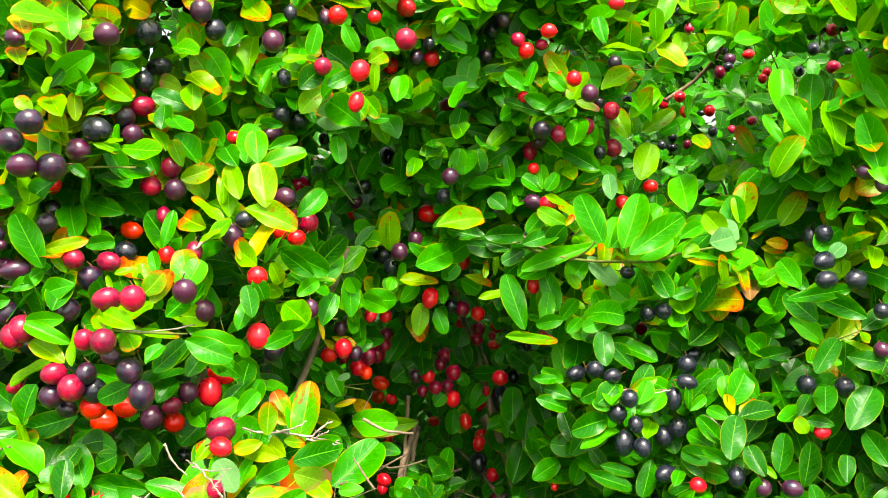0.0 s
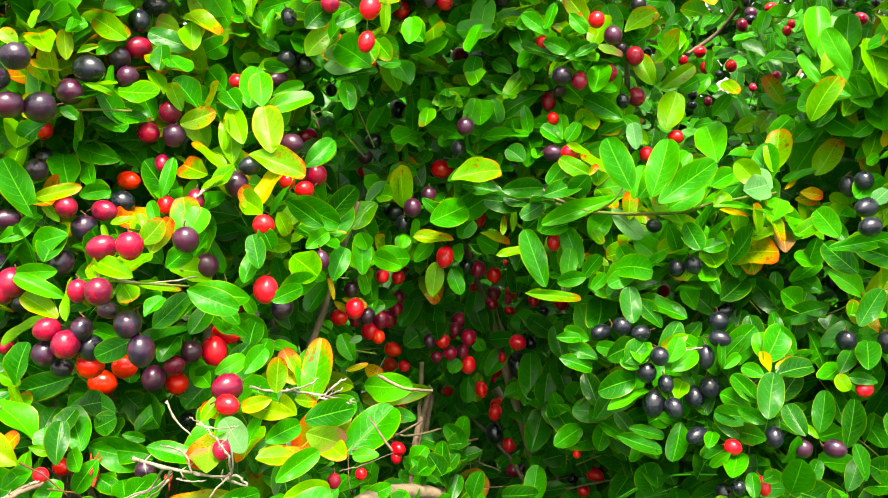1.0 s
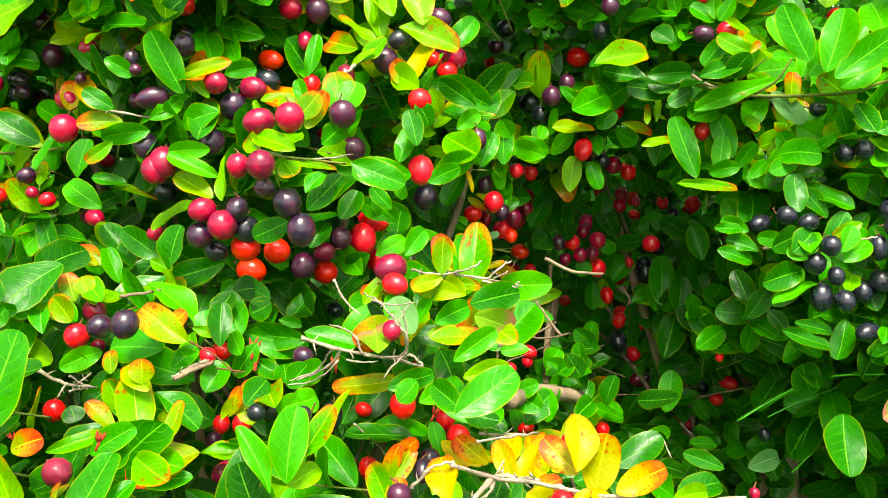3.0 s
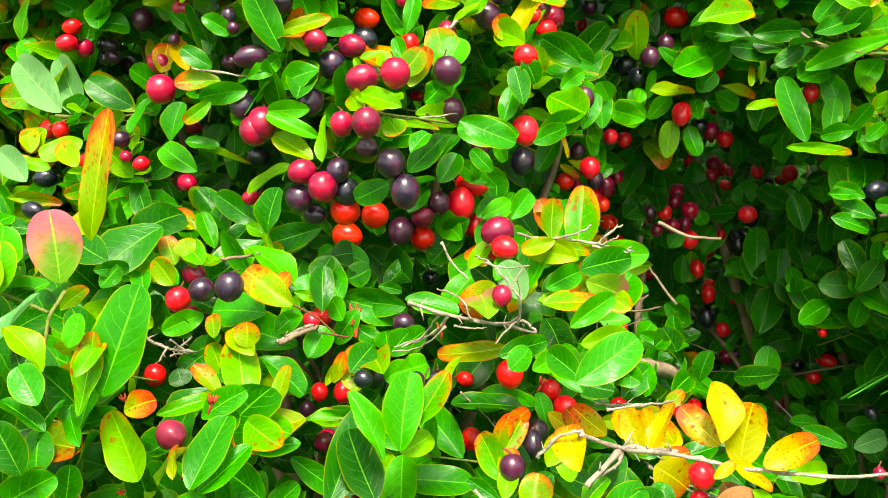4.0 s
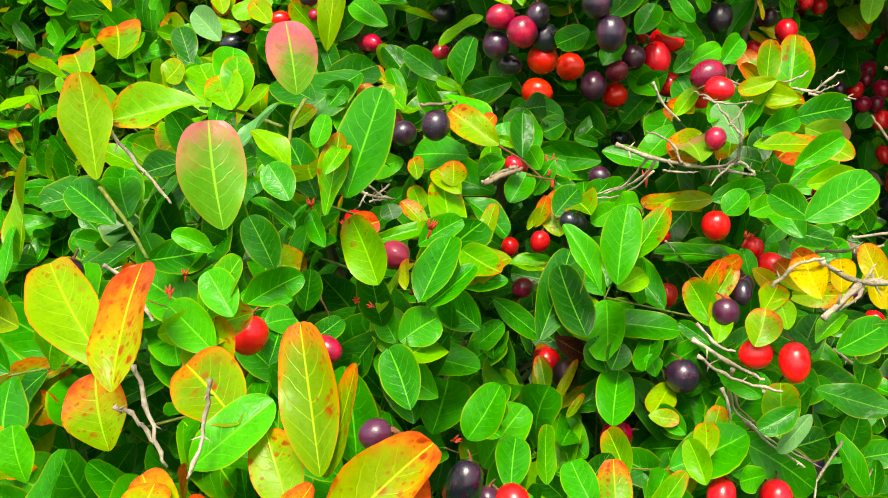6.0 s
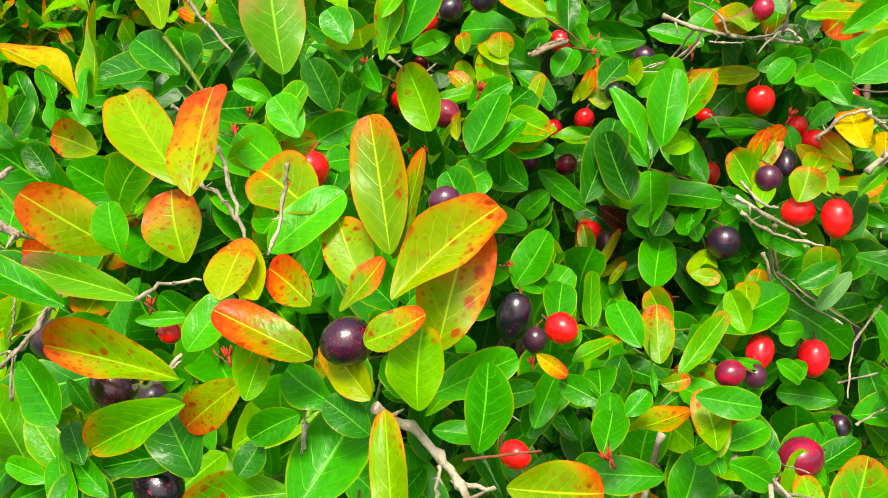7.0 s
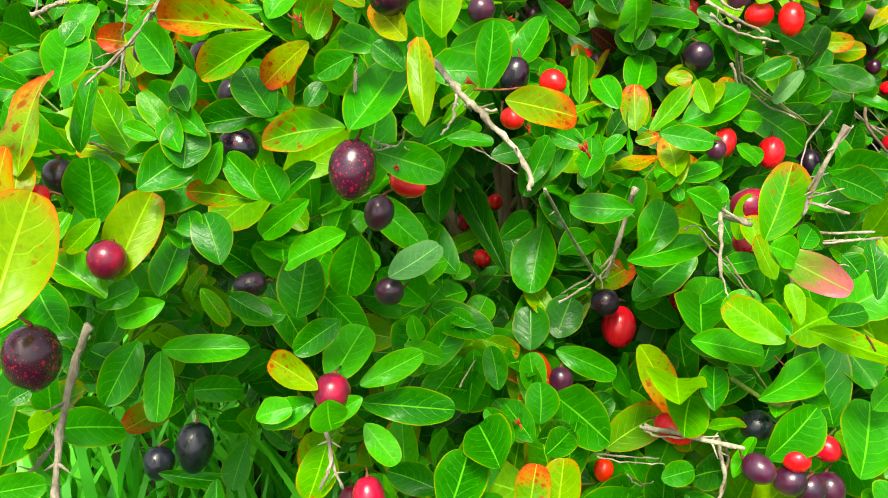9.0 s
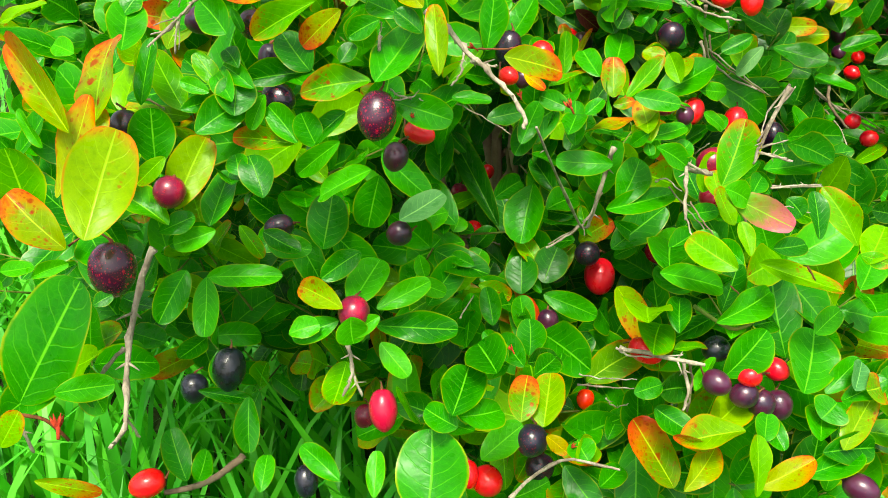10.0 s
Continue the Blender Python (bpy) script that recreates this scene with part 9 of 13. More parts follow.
leaf((-0.1889, 0.4971, 0.6149), (-0.1669, 0.5068, 0.6080), 6, (0.09, -0.88, 0.46), "bright")
leaf((-0.1743, 0.4271, 0.5955), (-0.1674, 0.4300, 0.6036), 13, (0.18, -0.87, 0.46), "green")
leaf((-0.2434, 0.4830, 0.5292), (-0.2385, 0.4857, 0.5134), 6, (0.06, -0.91, 0.41), "bright")
leaf((-0.3716, 0.2409, 0.6612), (-0.3894, 0.2536, 0.6757), 12, (0.21, -0.76, 0.62), "green")
leaf((-0.3718, 0.2432, 0.6923), (-0.3894, 0.2508, 0.7066), 18, (0.04, -0.92, 0.40), "green")
leaf((-0.4069, 0.2184, 0.6007), (-0.3925, 0.2292, 0.6054), 11, (-0.03, -0.87, 0.50), "green")
leaf((-0.4302, 0.2094, 0.6874), (-0.4441, 0.2125, 0.6916), 10, (0.56, -0.73, 0.39), "bright")
leaf((-0.4674, 0.2093, 0.7005), (-0.4440, 0.2134, 0.7090), 10, (0.04, -0.77, 0.64), "young")
leaf((-0.4425, 0.1928, 0.6475), (-0.4516, 0.1891, 0.6645), 7, (0.05, -0.91, 0.41), "bright")
leaf((-0.3361, 0.2544, 0.6375), (-0.3429, 0.2543, 0.6540), 14, (0.29, -0.85, 0.44), "bright")
leaf((-0.3610, 0.2418, 0.6139), (-0.3698, 0.2482, 0.6345), 17, (0.46, -0.69, 0.56), "deep")
leaf((-0.3001, 0.2540, 0.6982), (-0.3139, 0.2497, 0.6911), 10, (0.55, -0.63, 0.55), "green")
leaf((-0.2702, 0.4181, 0.6451), (-0.2567, 0.4197, 0.6353), 8, (0.07, -0.88, 0.48), "yellow")
leaf((-0.2960, 0.3402, 0.6524), (-0.2788, 0.3488, 0.6714), 7, (0.54, -0.58, 0.61), "young")
leaf((-0.2744, 0.5975, 0.6305), (-0.2783, 0.6032, 0.6522), 11, (0.26, -0.86, 0.43), "blush")
leaf((-0.2702, 0.6015, 0.6208), (-0.2573, 0.6173, 0.6461), 7, (0.07, -0.91, 0.41), "rust")
leaf((-0.2679, 0.4896, 0.5312), (-0.2487, 0.5132, 0.5384), 21, (-0.05, -0.78, 0.62), "green")
leaf((-0.3399, 0.5414, 0.4726), (-0.3273, 0.5598, 0.4875), 21, (-0.06, -0.85, 0.53), "green")
leaf((-0.3380, 0.4248, 0.5181), (-0.3329, 0.4356, 0.5231), 16, (0.58, -0.62, 0.53), "bright")
leaf((-0.3305, 0.4557, 0.5203), (-0.3269, 0.4664, 0.5301), 15, (0.43, -0.77, 0.47), "bright")
leaf((-0.2980, 0.4328, 0.6116), (-0.2776, 0.4440, 0.6138), 14, (0.34, -0.79, 0.52), "deep")
leaf((-0.1896, 0.4124, 0.6073), (-0.1987, 0.4312, 0.6301), 16, (0.20, -0.75, 0.63), "blush")
leaf((-0.1915, 0.4177, 0.6040), (-0.1891, 0.4136, 0.5981), 8, (0.24, -0.89, 0.39), "bright")
leaf((-0.1862, 0.4153, 0.6032), (-0.1656, 0.4231, 0.5914), 14, (0.51, -0.67, 0.54), "bright")
leaf((-0.1296, 0.3768, 0.5904), (-0.1243, 0.3840, 0.5985), 13, (0.37, -0.81, 0.46), "bright")
leaf((-0.1576, 0.4485, 0.5655), (-0.1528, 0.4600, 0.5894), 15, (0.30, -0.74, 0.60), "young")
leaf((-0.1669, 0.4383, 0.5527), (-0.1461, 0.4495, 0.5544), 13, (0.40, -0.77, 0.49), "bright")
leaf((0.0014, 0.9554, 0.4500), (0.0413, 0.9896, 0.4668), 16, (0.50, -0.68, 0.54), "young")
leaf((0.0411, 0.9630, 0.4434), (0.0138, 0.9716, 0.4392), 40, (0.10, -0.74, 0.66), "deep")
leaf((-0.1110, 0.3835, 0.5862), (-0.1013, 0.3803, 0.5780), 13, (0.14, -0.76, 0.64), "green")
leaf((-0.1637, 0.3765, 0.5532), (-0.1453, 0.3782, 0.5613), 17, (0.31, -0.69, 0.65), "bright")
leaf((-0.1751, 0.4184, 0.5358), (-0.1589, 0.4381, 0.5416), 18, (0.41, -0.77, 0.50), "bright")
leaf((-0.0292, 0.9594, 0.4539), (-0.0099, 0.9750, 0.4815), 16, (0.39, -0.83, 0.39), "pale")
leaf((-0.2079, 0.5998, 0.6448), (-0.2108, 0.5993, 0.6579), 12, (0.51, -0.65, 0.56), "green")
leaf((-0.2371, 0.6039, 0.6438), (-0.2428, 0.6058, 0.6655), 23, (0.21, -0.85, 0.49), "deep")
leaf((-0.4365, 0.2717, 0.4765), (-0.4070, 0.2825, 0.4689), 9, (0.17, -0.79, 0.58), "green")
leaf((-0.4285, 0.2374, 0.4370), (-0.4395, 0.2439, 0.4657), 16, (0.48, -0.72, 0.51), "deep")
leaf((-0.4229, 0.2403, 0.4361), (-0.4175, 0.2452, 0.4552), 13, (0.41, -0.64, 0.64), "green")
leaf((-0.5090, 0.2070, 0.4430), (-0.4779, 0.2233, 0.4294), 10, (0.26, -0.71, 0.65), "blush")
leaf((-0.4259, 0.1385, 0.6111), (-0.4180, 0.1486, 0.6102), 9, (-0.11, -0.85, 0.52), "bright")
leaf((-0.4179, 0.1457, 0.6063), (-0.4028, 0.1482, 0.6132), 6, (0.13, -0.87, 0.47), "bright")
leaf((-0.4078, 0.1666, 0.5849), (-0.4014, 0.1710, 0.5891), 7, (0.35, -0.68, 0.64), "green")
leaf((-0.3607, 0.2525, 0.5340), (-0.3460, 0.2576, 0.5401), 12, (-0.10, -0.75, 0.65), "bright")
leaf((-0.3866, 0.2470, 0.4304), (-0.3893, 0.2624, 0.4468), 13, (0.32, -0.85, 0.42), "bright")
leaf((-0.4795, 0.1649, 0.4994), (-0.4687, 0.1696, 0.5179), 14, (0.55, -0.65, 0.53), "young")
leaf((-0.3276, 0.2609, 0.5441), (-0.3272, 0.2612, 0.5279), 18, (0.43, -0.66, 0.61), "bright")
leaf((-0.3106, 0.2775, 0.4961), (-0.2994, 0.2807, 0.4663), 6, (0.07, -0.88, 0.46), "young")
leaf((-0.2705, 0.2618, 0.4850), (-0.2884, 0.2608, 0.4943), 16, (0.42, -0.66, 0.62), "bright")
leaf((-0.2407, 0.2833, 0.4801), (-0.2414, 0.3004, 0.4989), 18, (0.32, -0.78, 0.55), "blush")
leaf((-0.2698, 0.4325, 0.4557), (-0.2743, 0.4370, 0.4824), 19, (0.37, -0.72, 0.59), "bright")
leaf((-0.2599, 0.3957, 0.4591), (-0.2625, 0.4072, 0.4810), 20, (0.37, -0.64, 0.67), "bright")
leaf((-0.2816, 0.3489, 0.4030), (-0.2616, 0.3787, 0.4125), 21, (-0.05, -0.88, 0.47), "bright")
leaf((-0.2430, 0.3730, 0.4126), (-0.2298, 0.3759, 0.3996), 11, (0.42, -0.78, 0.47), "yellow")
leaf((-0.2117, 0.3536, 0.4114), (-0.2208, 0.3635, 0.4205), 20, (0.21, -0.75, 0.63), "bright")
leaf((-0.2694, 0.3874, 0.3460), (-0.2439, 0.3924, 0.3621), 20, (0.09, -0.92, 0.38), "bright")
leaf((-0.3130, 0.2416, 0.4454), (-0.3171, 0.2590, 0.4641), 11, (0.24, -0.70, 0.67), "bright")
leaf((-0.3205, 0.3514, 0.5445), (-0.3168, 0.3499, 0.5303), 10, (0.12, -0.85, 0.51), "bright")
leaf((-0.3232, 0.4737, 0.4818), (-0.3164, 0.4823, 0.4978), 22, (0.02, -0.91, 0.41), "bright")
leaf((-0.2774, 0.4473, 0.4796), (-0.2813, 0.4639, 0.5038), 25, (0.11, -0.84, 0.54), "deep")
leaf((-0.2624, 0.4547, 0.4870), (-0.2559, 0.4738, 0.5067), 25, (0.08, -0.84, 0.53), "deep")
leaf((-0.1408, 0.3361, 0.4445), (-0.1604, 0.3283, 0.4559), 8, (0.19, -0.89, 0.42), "rust")
leaf((-0.0786, 0.3663, 0.4573), (-0.0694, 0.3763, 0.4644), 23, (0.09, -0.74, 0.67), "green")
leaf((-0.1091, 0.3542, 0.4441), (-0.1072, 0.3626, 0.4588), 17, (0.37, -0.74, 0.55), "bright")
leaf((-0.0555, 0.3753, 0.4748), (-0.0428, 0.3852, 0.4749), 20, (0.39, -0.71, 0.59), "blush")
leaf((-0.1852, 0.3415, 0.4726), (-0.1694, 0.3433, 0.4798), 13, (-0.02, -0.79, 0.61), "green")
leaf((-0.0724, 0.3618, 0.5641), (-0.0578, 0.3643, 0.5579), 9, (0.56, -0.62, 0.55), "young")
leaf((-0.0856, 0.3873, 0.5020), (-0.0728, 0.4036, 0.5107), 15, (0.39, -0.64, 0.66), "bright")
leaf((-0.0618, 0.3737, 0.4748), (-0.0561, 0.3859, 0.4878), 17, (0.57, -0.66, 0.49), "pale")
leaf((-0.3787, 0.4955, 0.8229), (-0.3826, 0.4985, 0.8588), 25, (0.51, -0.82, 0.24), "pink")
leaf((-0.6727, 0.8168, 0.9476), (-0.6477, 0.8407, 0.9724), 30, (-0.10, -0.83, 0.55), "pale")
leaf((-0.5687, 0.8268, 0.9077), (-0.6296, 0.8548, 0.9582), 35, (-0.15, -0.88, 0.44), "pale")
leaf((-0.5877, 0.8316, 0.8936), (-0.6026, 0.8212, 0.8746), 20, (0.16, -0.84, 0.52), "blush")
leaf((-0.5410, 0.8087, 0.8830), (-0.5708, 0.7928, 0.8701), 22, (-0.07, -0.97, 0.21), "young")
leaf((-0.5377, 0.7751, 0.8586), (-0.5141, 0.7734, 0.8605), 6, (0.17, -0.95, 0.25), "young")
leaf((-0.6020, 0.7881, 0.8377), (-0.5566, 0.7859, 0.8347), 10, (0.33, -0.89, 0.30), "blush")
leaf((-0.4486, 0.8069, 0.8805), (-0.4203, 0.8097, 0.8750), 14, (0.03, -0.85, 0.52), "green")
leaf((-0.4184, 0.6698, 0.8002), (-0.4236, 0.6694, 0.8101), 12, (0.26, -0.80, 0.54), "bright")
leaf((-0.4156, 0.6661, 0.7889), (-0.4111, 0.6731, 0.8056), 20, (-0.02, -0.97, 0.24), "blush")
leaf((-0.3765, 0.5274, 0.8143), (-0.3679, 0.5343, 0.8236), 12, (-0.10, -0.93, 0.35), "bright")
leaf((-0.4287, 0.6638, 0.7933), (-0.4249, 0.6706, 0.8021), 13, (0.40, -0.87, 0.29), "young")
leaf((-0.4529, 0.4978, 0.8313), (-0.4443, 0.5009, 0.8408), 17, (-0.01, -0.95, 0.31), "blush")
leaf((-0.4522, 0.4949, 0.8203), (-0.4366, 0.5010, 0.8279), 11, (-0.15, -0.96, 0.23), "pale")
leaf((-0.3115, 0.7275, 0.8827), (-0.3447, 0.7159, 0.9017), 14, (0.02, -0.91, 0.41), "bright")
leaf((-0.2196, 0.7444, 0.9291), (-0.2096, 0.7487, 0.9523), 24, (0.10, -0.86, 0.50), "bright")
leaf((-0.2521, 0.7983, 0.8970), (-0.2185, 0.8168, 0.8937), 20, (0.09, -0.84, 0.53), "young")
leaf((-0.2531, 0.6947, 0.8947), (-0.2450, 0.6892, 0.8834), 17, (0.22, -0.86, 0.46), "young")
leaf((-0.3197, 0.7208, 0.7788), (-0.3091, 0.7328, 0.7937), 21, (-0.09, -0.90, 0.42), "deep")
leaf((-0.3120, 0.7445, 0.7918), (-0.2923, 0.7552, 0.7944), 21, (0.39, -0.76, 0.52), "deep")
leaf((-0.2998, 0.7454, 0.7743), (-0.2822, 0.7461, 0.7828), 21, (-0.12, -0.95, 0.30), "green")
leaf((-0.2029, 0.7075, 0.7891), (-0.1899, 0.7229, 0.8066), 12, (0.22, -0.85, 0.48), "young")
leaf((-0.1644, 0.7491, 0.9017), (-0.1703, 0.7543, 0.9295), 16, (0.17, -0.81, 0.56), "green")
leaf((-0.1247, 0.8576, 0.9247), (-0.1065, 0.8608, 0.9241), 7, (0.10, -0.88, 0.46), "young")
leaf((-0.0643, 1.0059, 0.8997), (-0.0582, 1.0160, 0.9132), 14, (0.47, -0.80, 0.38), "bright")
leaf((-0.0508, 1.0287, 0.8829), (-0.0290, 1.0259, 0.9053), 17, (-0.17, -0.97, 0.19), "bright")
leaf((-0.0015, 1.0380, 0.9089), (0.0159, 1.0346, 0.9272), 22, (0.29, -0.90, 0.34), "bright")
leaf((0.0246, 1.0739, 0.8889), (0.0431, 1.0728, 0.9053), 23, (0.40, -0.82, 0.42), "bright")
leaf((-0.1085, 1.0291, 0.8735), (-0.1055, 1.0277, 0.8462), 19, (0.45, -0.87, 0.20), "bright")
leaf((0.0702, 0.9697, 0.8539), (0.1028, 0.9773, 0.8527), 11, (0.23, -0.89, 0.39), "young")
leaf((0.0395, 1.0038, 0.8907), (0.0724, 1.0056, 0.9001), 13, (0.36, -0.78, 0.51), "young")
leaf((0.0478, 1.0220, 0.9120), (0.0504, 1.0368, 0.9313), 9, (0.26, -0.93, 0.27), "blush")
leaf((0.0237, 1.0449, 0.9137), (0.0585, 1.0444, 0.9041), 9, (-0.19, -0.82, 0.54), "blush")
leaf((0.0971, 1.2446, 0.7710), (0.0802, 1.2463, 0.7920), 35, (-0.03, -0.98, 0.19), "green")
leaf((0.0111, 1.2047, 0.7729), (0.0272, 1.2134, 0.8261), 27, (0.50, -0.76, 0.42), "deep")
leaf((-0.0126, 1.1658, 0.7274), (-0.0004, 1.1651, 0.7442), 20, (-0.05, -0.84, 0.54), "bright")
leaf((0.1154, 1.1743, 0.7021), (0.1277, 1.1809, 0.7409), 33, (0.37, -0.82, 0.44), "deep")
leaf((0.1288, 1.1371, 0.7278), (0.1377, 1.1340, 0.7661), 31, (0.42, -0.76, 0.49), "deep")
leaf((-0.0677, 1.1303, 0.7690), (-0.0406, 1.1545, 0.7855), 32, (-0.16, -0.95, 0.28), "deep")
leaf((-0.3924, 0.4370, 0.7678), (-0.3979, 0.4419, 0.8168), 30, (0.41, -0.82, 0.40), "pink")
leaf((-0.3485, 0.4503, 0.7722), (-0.3424, 0.4647, 0.8062), 12, (-0.16, -0.85, 0.50), "young")
leaf((-0.3989, 0.5253, 0.8026), (-0.3850, 0.5255, 0.8147), 9, (0.06, -0.87, 0.50), "blush")
leaf((-0.3529, 0.4550, 0.8022), (-0.3485, 0.4594, 0.8166), 10, (0.31, -0.87, 0.38), "bright")
leaf((-0.3596, 0.4392, 0.7812), (-0.3718, 0.4448, 0.7970), 15, (0.39, -0.84, 0.37), "green")
leaf((-0.3688, 0.3748, 0.7476), (-0.3536, 0.3771, 0.7717), 18, (-0.22, -0.90, 0.36), "young")
leaf((-0.3882, 0.4393, 0.7308), (-0.3611, 0.4425, 0.7465), 16, (0.01, -0.96, 0.27), "green")
leaf((-0.3689, 0.4644, 0.7218), (-0.3644, 0.4652, 0.7421), 13, (0.53, -0.79, 0.29), "green")
leaf((-0.3683, 0.4222, 0.7292), (-0.3580, 0.4318, 0.7304), 14, (-0.20, -0.90, 0.39), "green")
leaf((-0.3327, 0.4911, 0.6980), (-0.3443, 0.4995, 0.7102), 14, (0.27, -0.92, 0.27), "bright")
leaf((-0.3288, 0.4858, 0.7007), (-0.3118, 0.4970, 0.7112), 21, (0.20, -0.89, 0.41), "bright")
leaf((-0.4116, 0.4592, 0.7516), (-0.4277, 0.4513, 0.7636), 10, (0.50, -0.76, 0.40), "bright")
leaf((-0.3893, 0.6605, 0.7525), (-0.4063, 0.6596, 0.7665), 15, (-0.16, -0.95, 0.28), "green")
leaf((-0.3294, 0.5915, 0.7264), (-0.3231, 0.5911, 0.7390), 19, (0.40, -0.88, 0.26), "bright")
leaf((-0.3699, 0.5276, 0.7465), (-0.3532, 0.5275, 0.7533), 15, (0.11, -0.87, 0.48), "rust")
leaf((-0.3705, 0.5950, 0.7494), (-0.3662, 0.5917, 0.7397), 14, (0.39, -0.75, 0.53), "deep")
leaf((-0.4165, 0.4792, 0.8094), (-0.4143, 0.4845, 0.8194), 11, (-0.17, -0.86, 0.48), "green")
leaf((-0.3243, 0.6457, 0.7588), (-0.3121, 0.6595, 0.7710), 16, (0.09, -0.84, 0.53), "bright")
leaf((-0.1757, 0.6960, 0.7352), (-0.2236, 0.6847, 0.7316), 17, (-0.17, -0.85, 0.50), "rust")
leaf((-0.2887, 0.6496, 0.7237), (-0.2808, 0.6521, 0.7443), 9, (0.44, -0.78, 0.45), "rust")
leaf((-0.2620, 0.7059, 0.7302), (-0.2641, 0.7084, 0.7441), 18, (0.24, -0.88, 0.41), "bright")
leaf((-0.2328, 0.6423, 0.7401), (-0.2504, 0.6363, 0.7304), 14, (0.37, -0.78, 0.50), "bright")
leaf((-0.1834, 0.6435, 0.6826), (-0.1708, 0.6428, 0.7059), 11, (0.38, -0.83, 0.40), "rust")
leaf((-0.1734, 0.6033, 0.6666), (-0.1703, 0.6174, 0.6842), 13, (0.10, -0.87, 0.48), "young")
leaf((-0.2948, 0.6401, 0.7073), (-0.2764, 0.6504, 0.7012), 5, (0.42, -0.87, 0.28), "bright")
leaf((-0.3337, 0.5590, 0.7237), (-0.3227, 0.5589, 0.7374), 19, (0.09, -0.94, 0.32), "green")
leaf((-0.2708, 0.6153, 0.6605), (-0.2519, 0.6291, 0.6436), 14, (-0.17, -0.85, 0.50), "maroon")
leaf((-0.2341, 0.5959, 0.6490), (-0.2281, 0.6052, 0.6632), 17, (0.42, -0.87, 0.24), "deep")
leaf((-0.1567, 0.6430, 0.7357), (-0.1391, 0.6554, 0.7417), 14, (0.44, -0.75, 0.49), "bright")
leaf((-0.1259, 0.7048, 0.6980), (-0.1021, 0.7190, 0.7105), 20, (0.27, -0.82, 0.50), "bright")
leaf((-0.0671, 0.7153, 0.6589), (-0.0540, 0.7280, 0.6692), 18, (0.46, -0.87, 0.19), "yellow")
leaf((-0.0876, 0.5753, 0.7028), (-0.0707, 0.5696, 0.6923), 23, (0.22, -0.96, 0.18), "yellow")
leaf((-0.0631, 0.5150, 0.7407), (-0.0570, 0.5303, 0.7669), 17, (0.42, -0.84, 0.34), "yellow")
leaf((-0.0532, 0.5227, 0.7250), (-0.0457, 0.5330, 0.7543), 20, (-0.06, -0.95, 0.32), "yellow")
leaf((-0.0660, 0.5153, 0.7225), (-0.0556, 0.5189, 0.7298), 6, (-0.01, -0.87, 0.49), "yellow")
leaf((-0.0697, 0.5064, 0.7055), (-0.0446, 0.5106, 0.7144), 21, (0.14, -0.92, 0.37), "dead")
leaf((-0.1330, 0.6236, 0.6703), (-0.1380, 0.6297, 0.6878), 14, (0.21, -0.96, 0.18), "young")
leaf((-0.1568, 0.5498, 0.6851), (-0.1508, 0.5647, 0.7014), 18, (0.19, -0.88, 0.44), "blush")
leaf((-0.1206, 0.5311, 0.6920), (-0.0933, 0.5536, 0.7006), 18, (0.25, -0.85, 0.47), "green")
leaf((-0.0894, 0.5584, 0.6813), (-0.0826, 0.5684, 0.6962), 15, (0.06, -0.91, 0.41), "green")
leaf((-0.1087, 0.5392, 0.6832), (-0.1015, 0.5433, 0.6940), 12, (0.40, -0.80, 0.44), "young")
leaf((0.1077, 1.0479, 0.6652), (0.1402, 1.0716, 0.6780), 24, (-0.16, -0.91, 0.37), "green")
leaf((-0.3907, 0.3460, 0.7365), (-0.4344, 0.3660, 0.7737), 22, (-0.03, -0.78, 0.62), "blush")
leaf((-0.3740, 0.3242, 0.7385), (-0.3833, 0.3517, 0.7803), 25, (0.09, -0.87, 0.49), "rust")
leaf((-0.3735, 0.2816, 0.7322), (-0.3948, 0.2694, 0.7531), 18, (0.01, -0.83, 0.55), "rust")
leaf((-0.3464, 0.2545, 0.7281), (-0.3907, 0.2566, 0.7357), 10, (0.04, -0.82, 0.57), "pink")
leaf((-0.3661, 0.2480, 0.7268), (-0.3954, 0.2435, 0.7434), 10, (0.29, -0.73, 0.61), "green")
leaf((-0.3920, 0.3413, 0.7069), (-0.3992, 0.3443, 0.7344), 23, (0.03, -0.87, 0.48), "blush")
leaf((-0.3232, 0.2576, 0.7282), (-0.3245, 0.2716, 0.7411), 15, (0.19, -0.76, 0.62), "rust")
leaf((-0.2943, 0.2535, 0.7156), (-0.3161, 0.2456, 0.7318), 13, (0.43, -0.67, 0.60), "rust")
leaf((-0.3380, 0.2607, 0.7103), (-0.3288, 0.2690, 0.7257), 14, (0.06, -0.93, 0.36), "bright")
leaf((-0.3654, 0.3667, 0.7235), (-0.3643, 0.3699, 0.7491), 24, (0.11, -0.83, 0.55), "blush")
leaf((-0.3590, 0.3648, 0.7382), (-0.3834, 0.3741, 0.7533), 17, (0.08, -0.77, 0.63), "bright")
leaf((-0.3308, 0.2999, 0.7278), (-0.3102, 0.3076, 0.7474), 17, (0.26, -0.76, 0.59), "bright")
leaf((-0.3331, 0.2487, 0.7076), (-0.3832, 0.2539, 0.7116), 12, (0.51, -0.61, 0.61), "blush")
leaf((-0.4486, 0.3177, 0.7586), (-0.4461, 0.3195, 0.7818), 9, (0.59, -0.75, 0.29), "young")
leaf((-0.2893, 0.2998, 0.7295), (-0.2996, 0.3140, 0.7704), 18, (0.18, -0.85, 0.49), "rust")
leaf((-0.2904, 0.3052, 0.7263), (-0.2806, 0.3099, 0.7600), 9, (0.20, -0.79, 0.57), "rust")
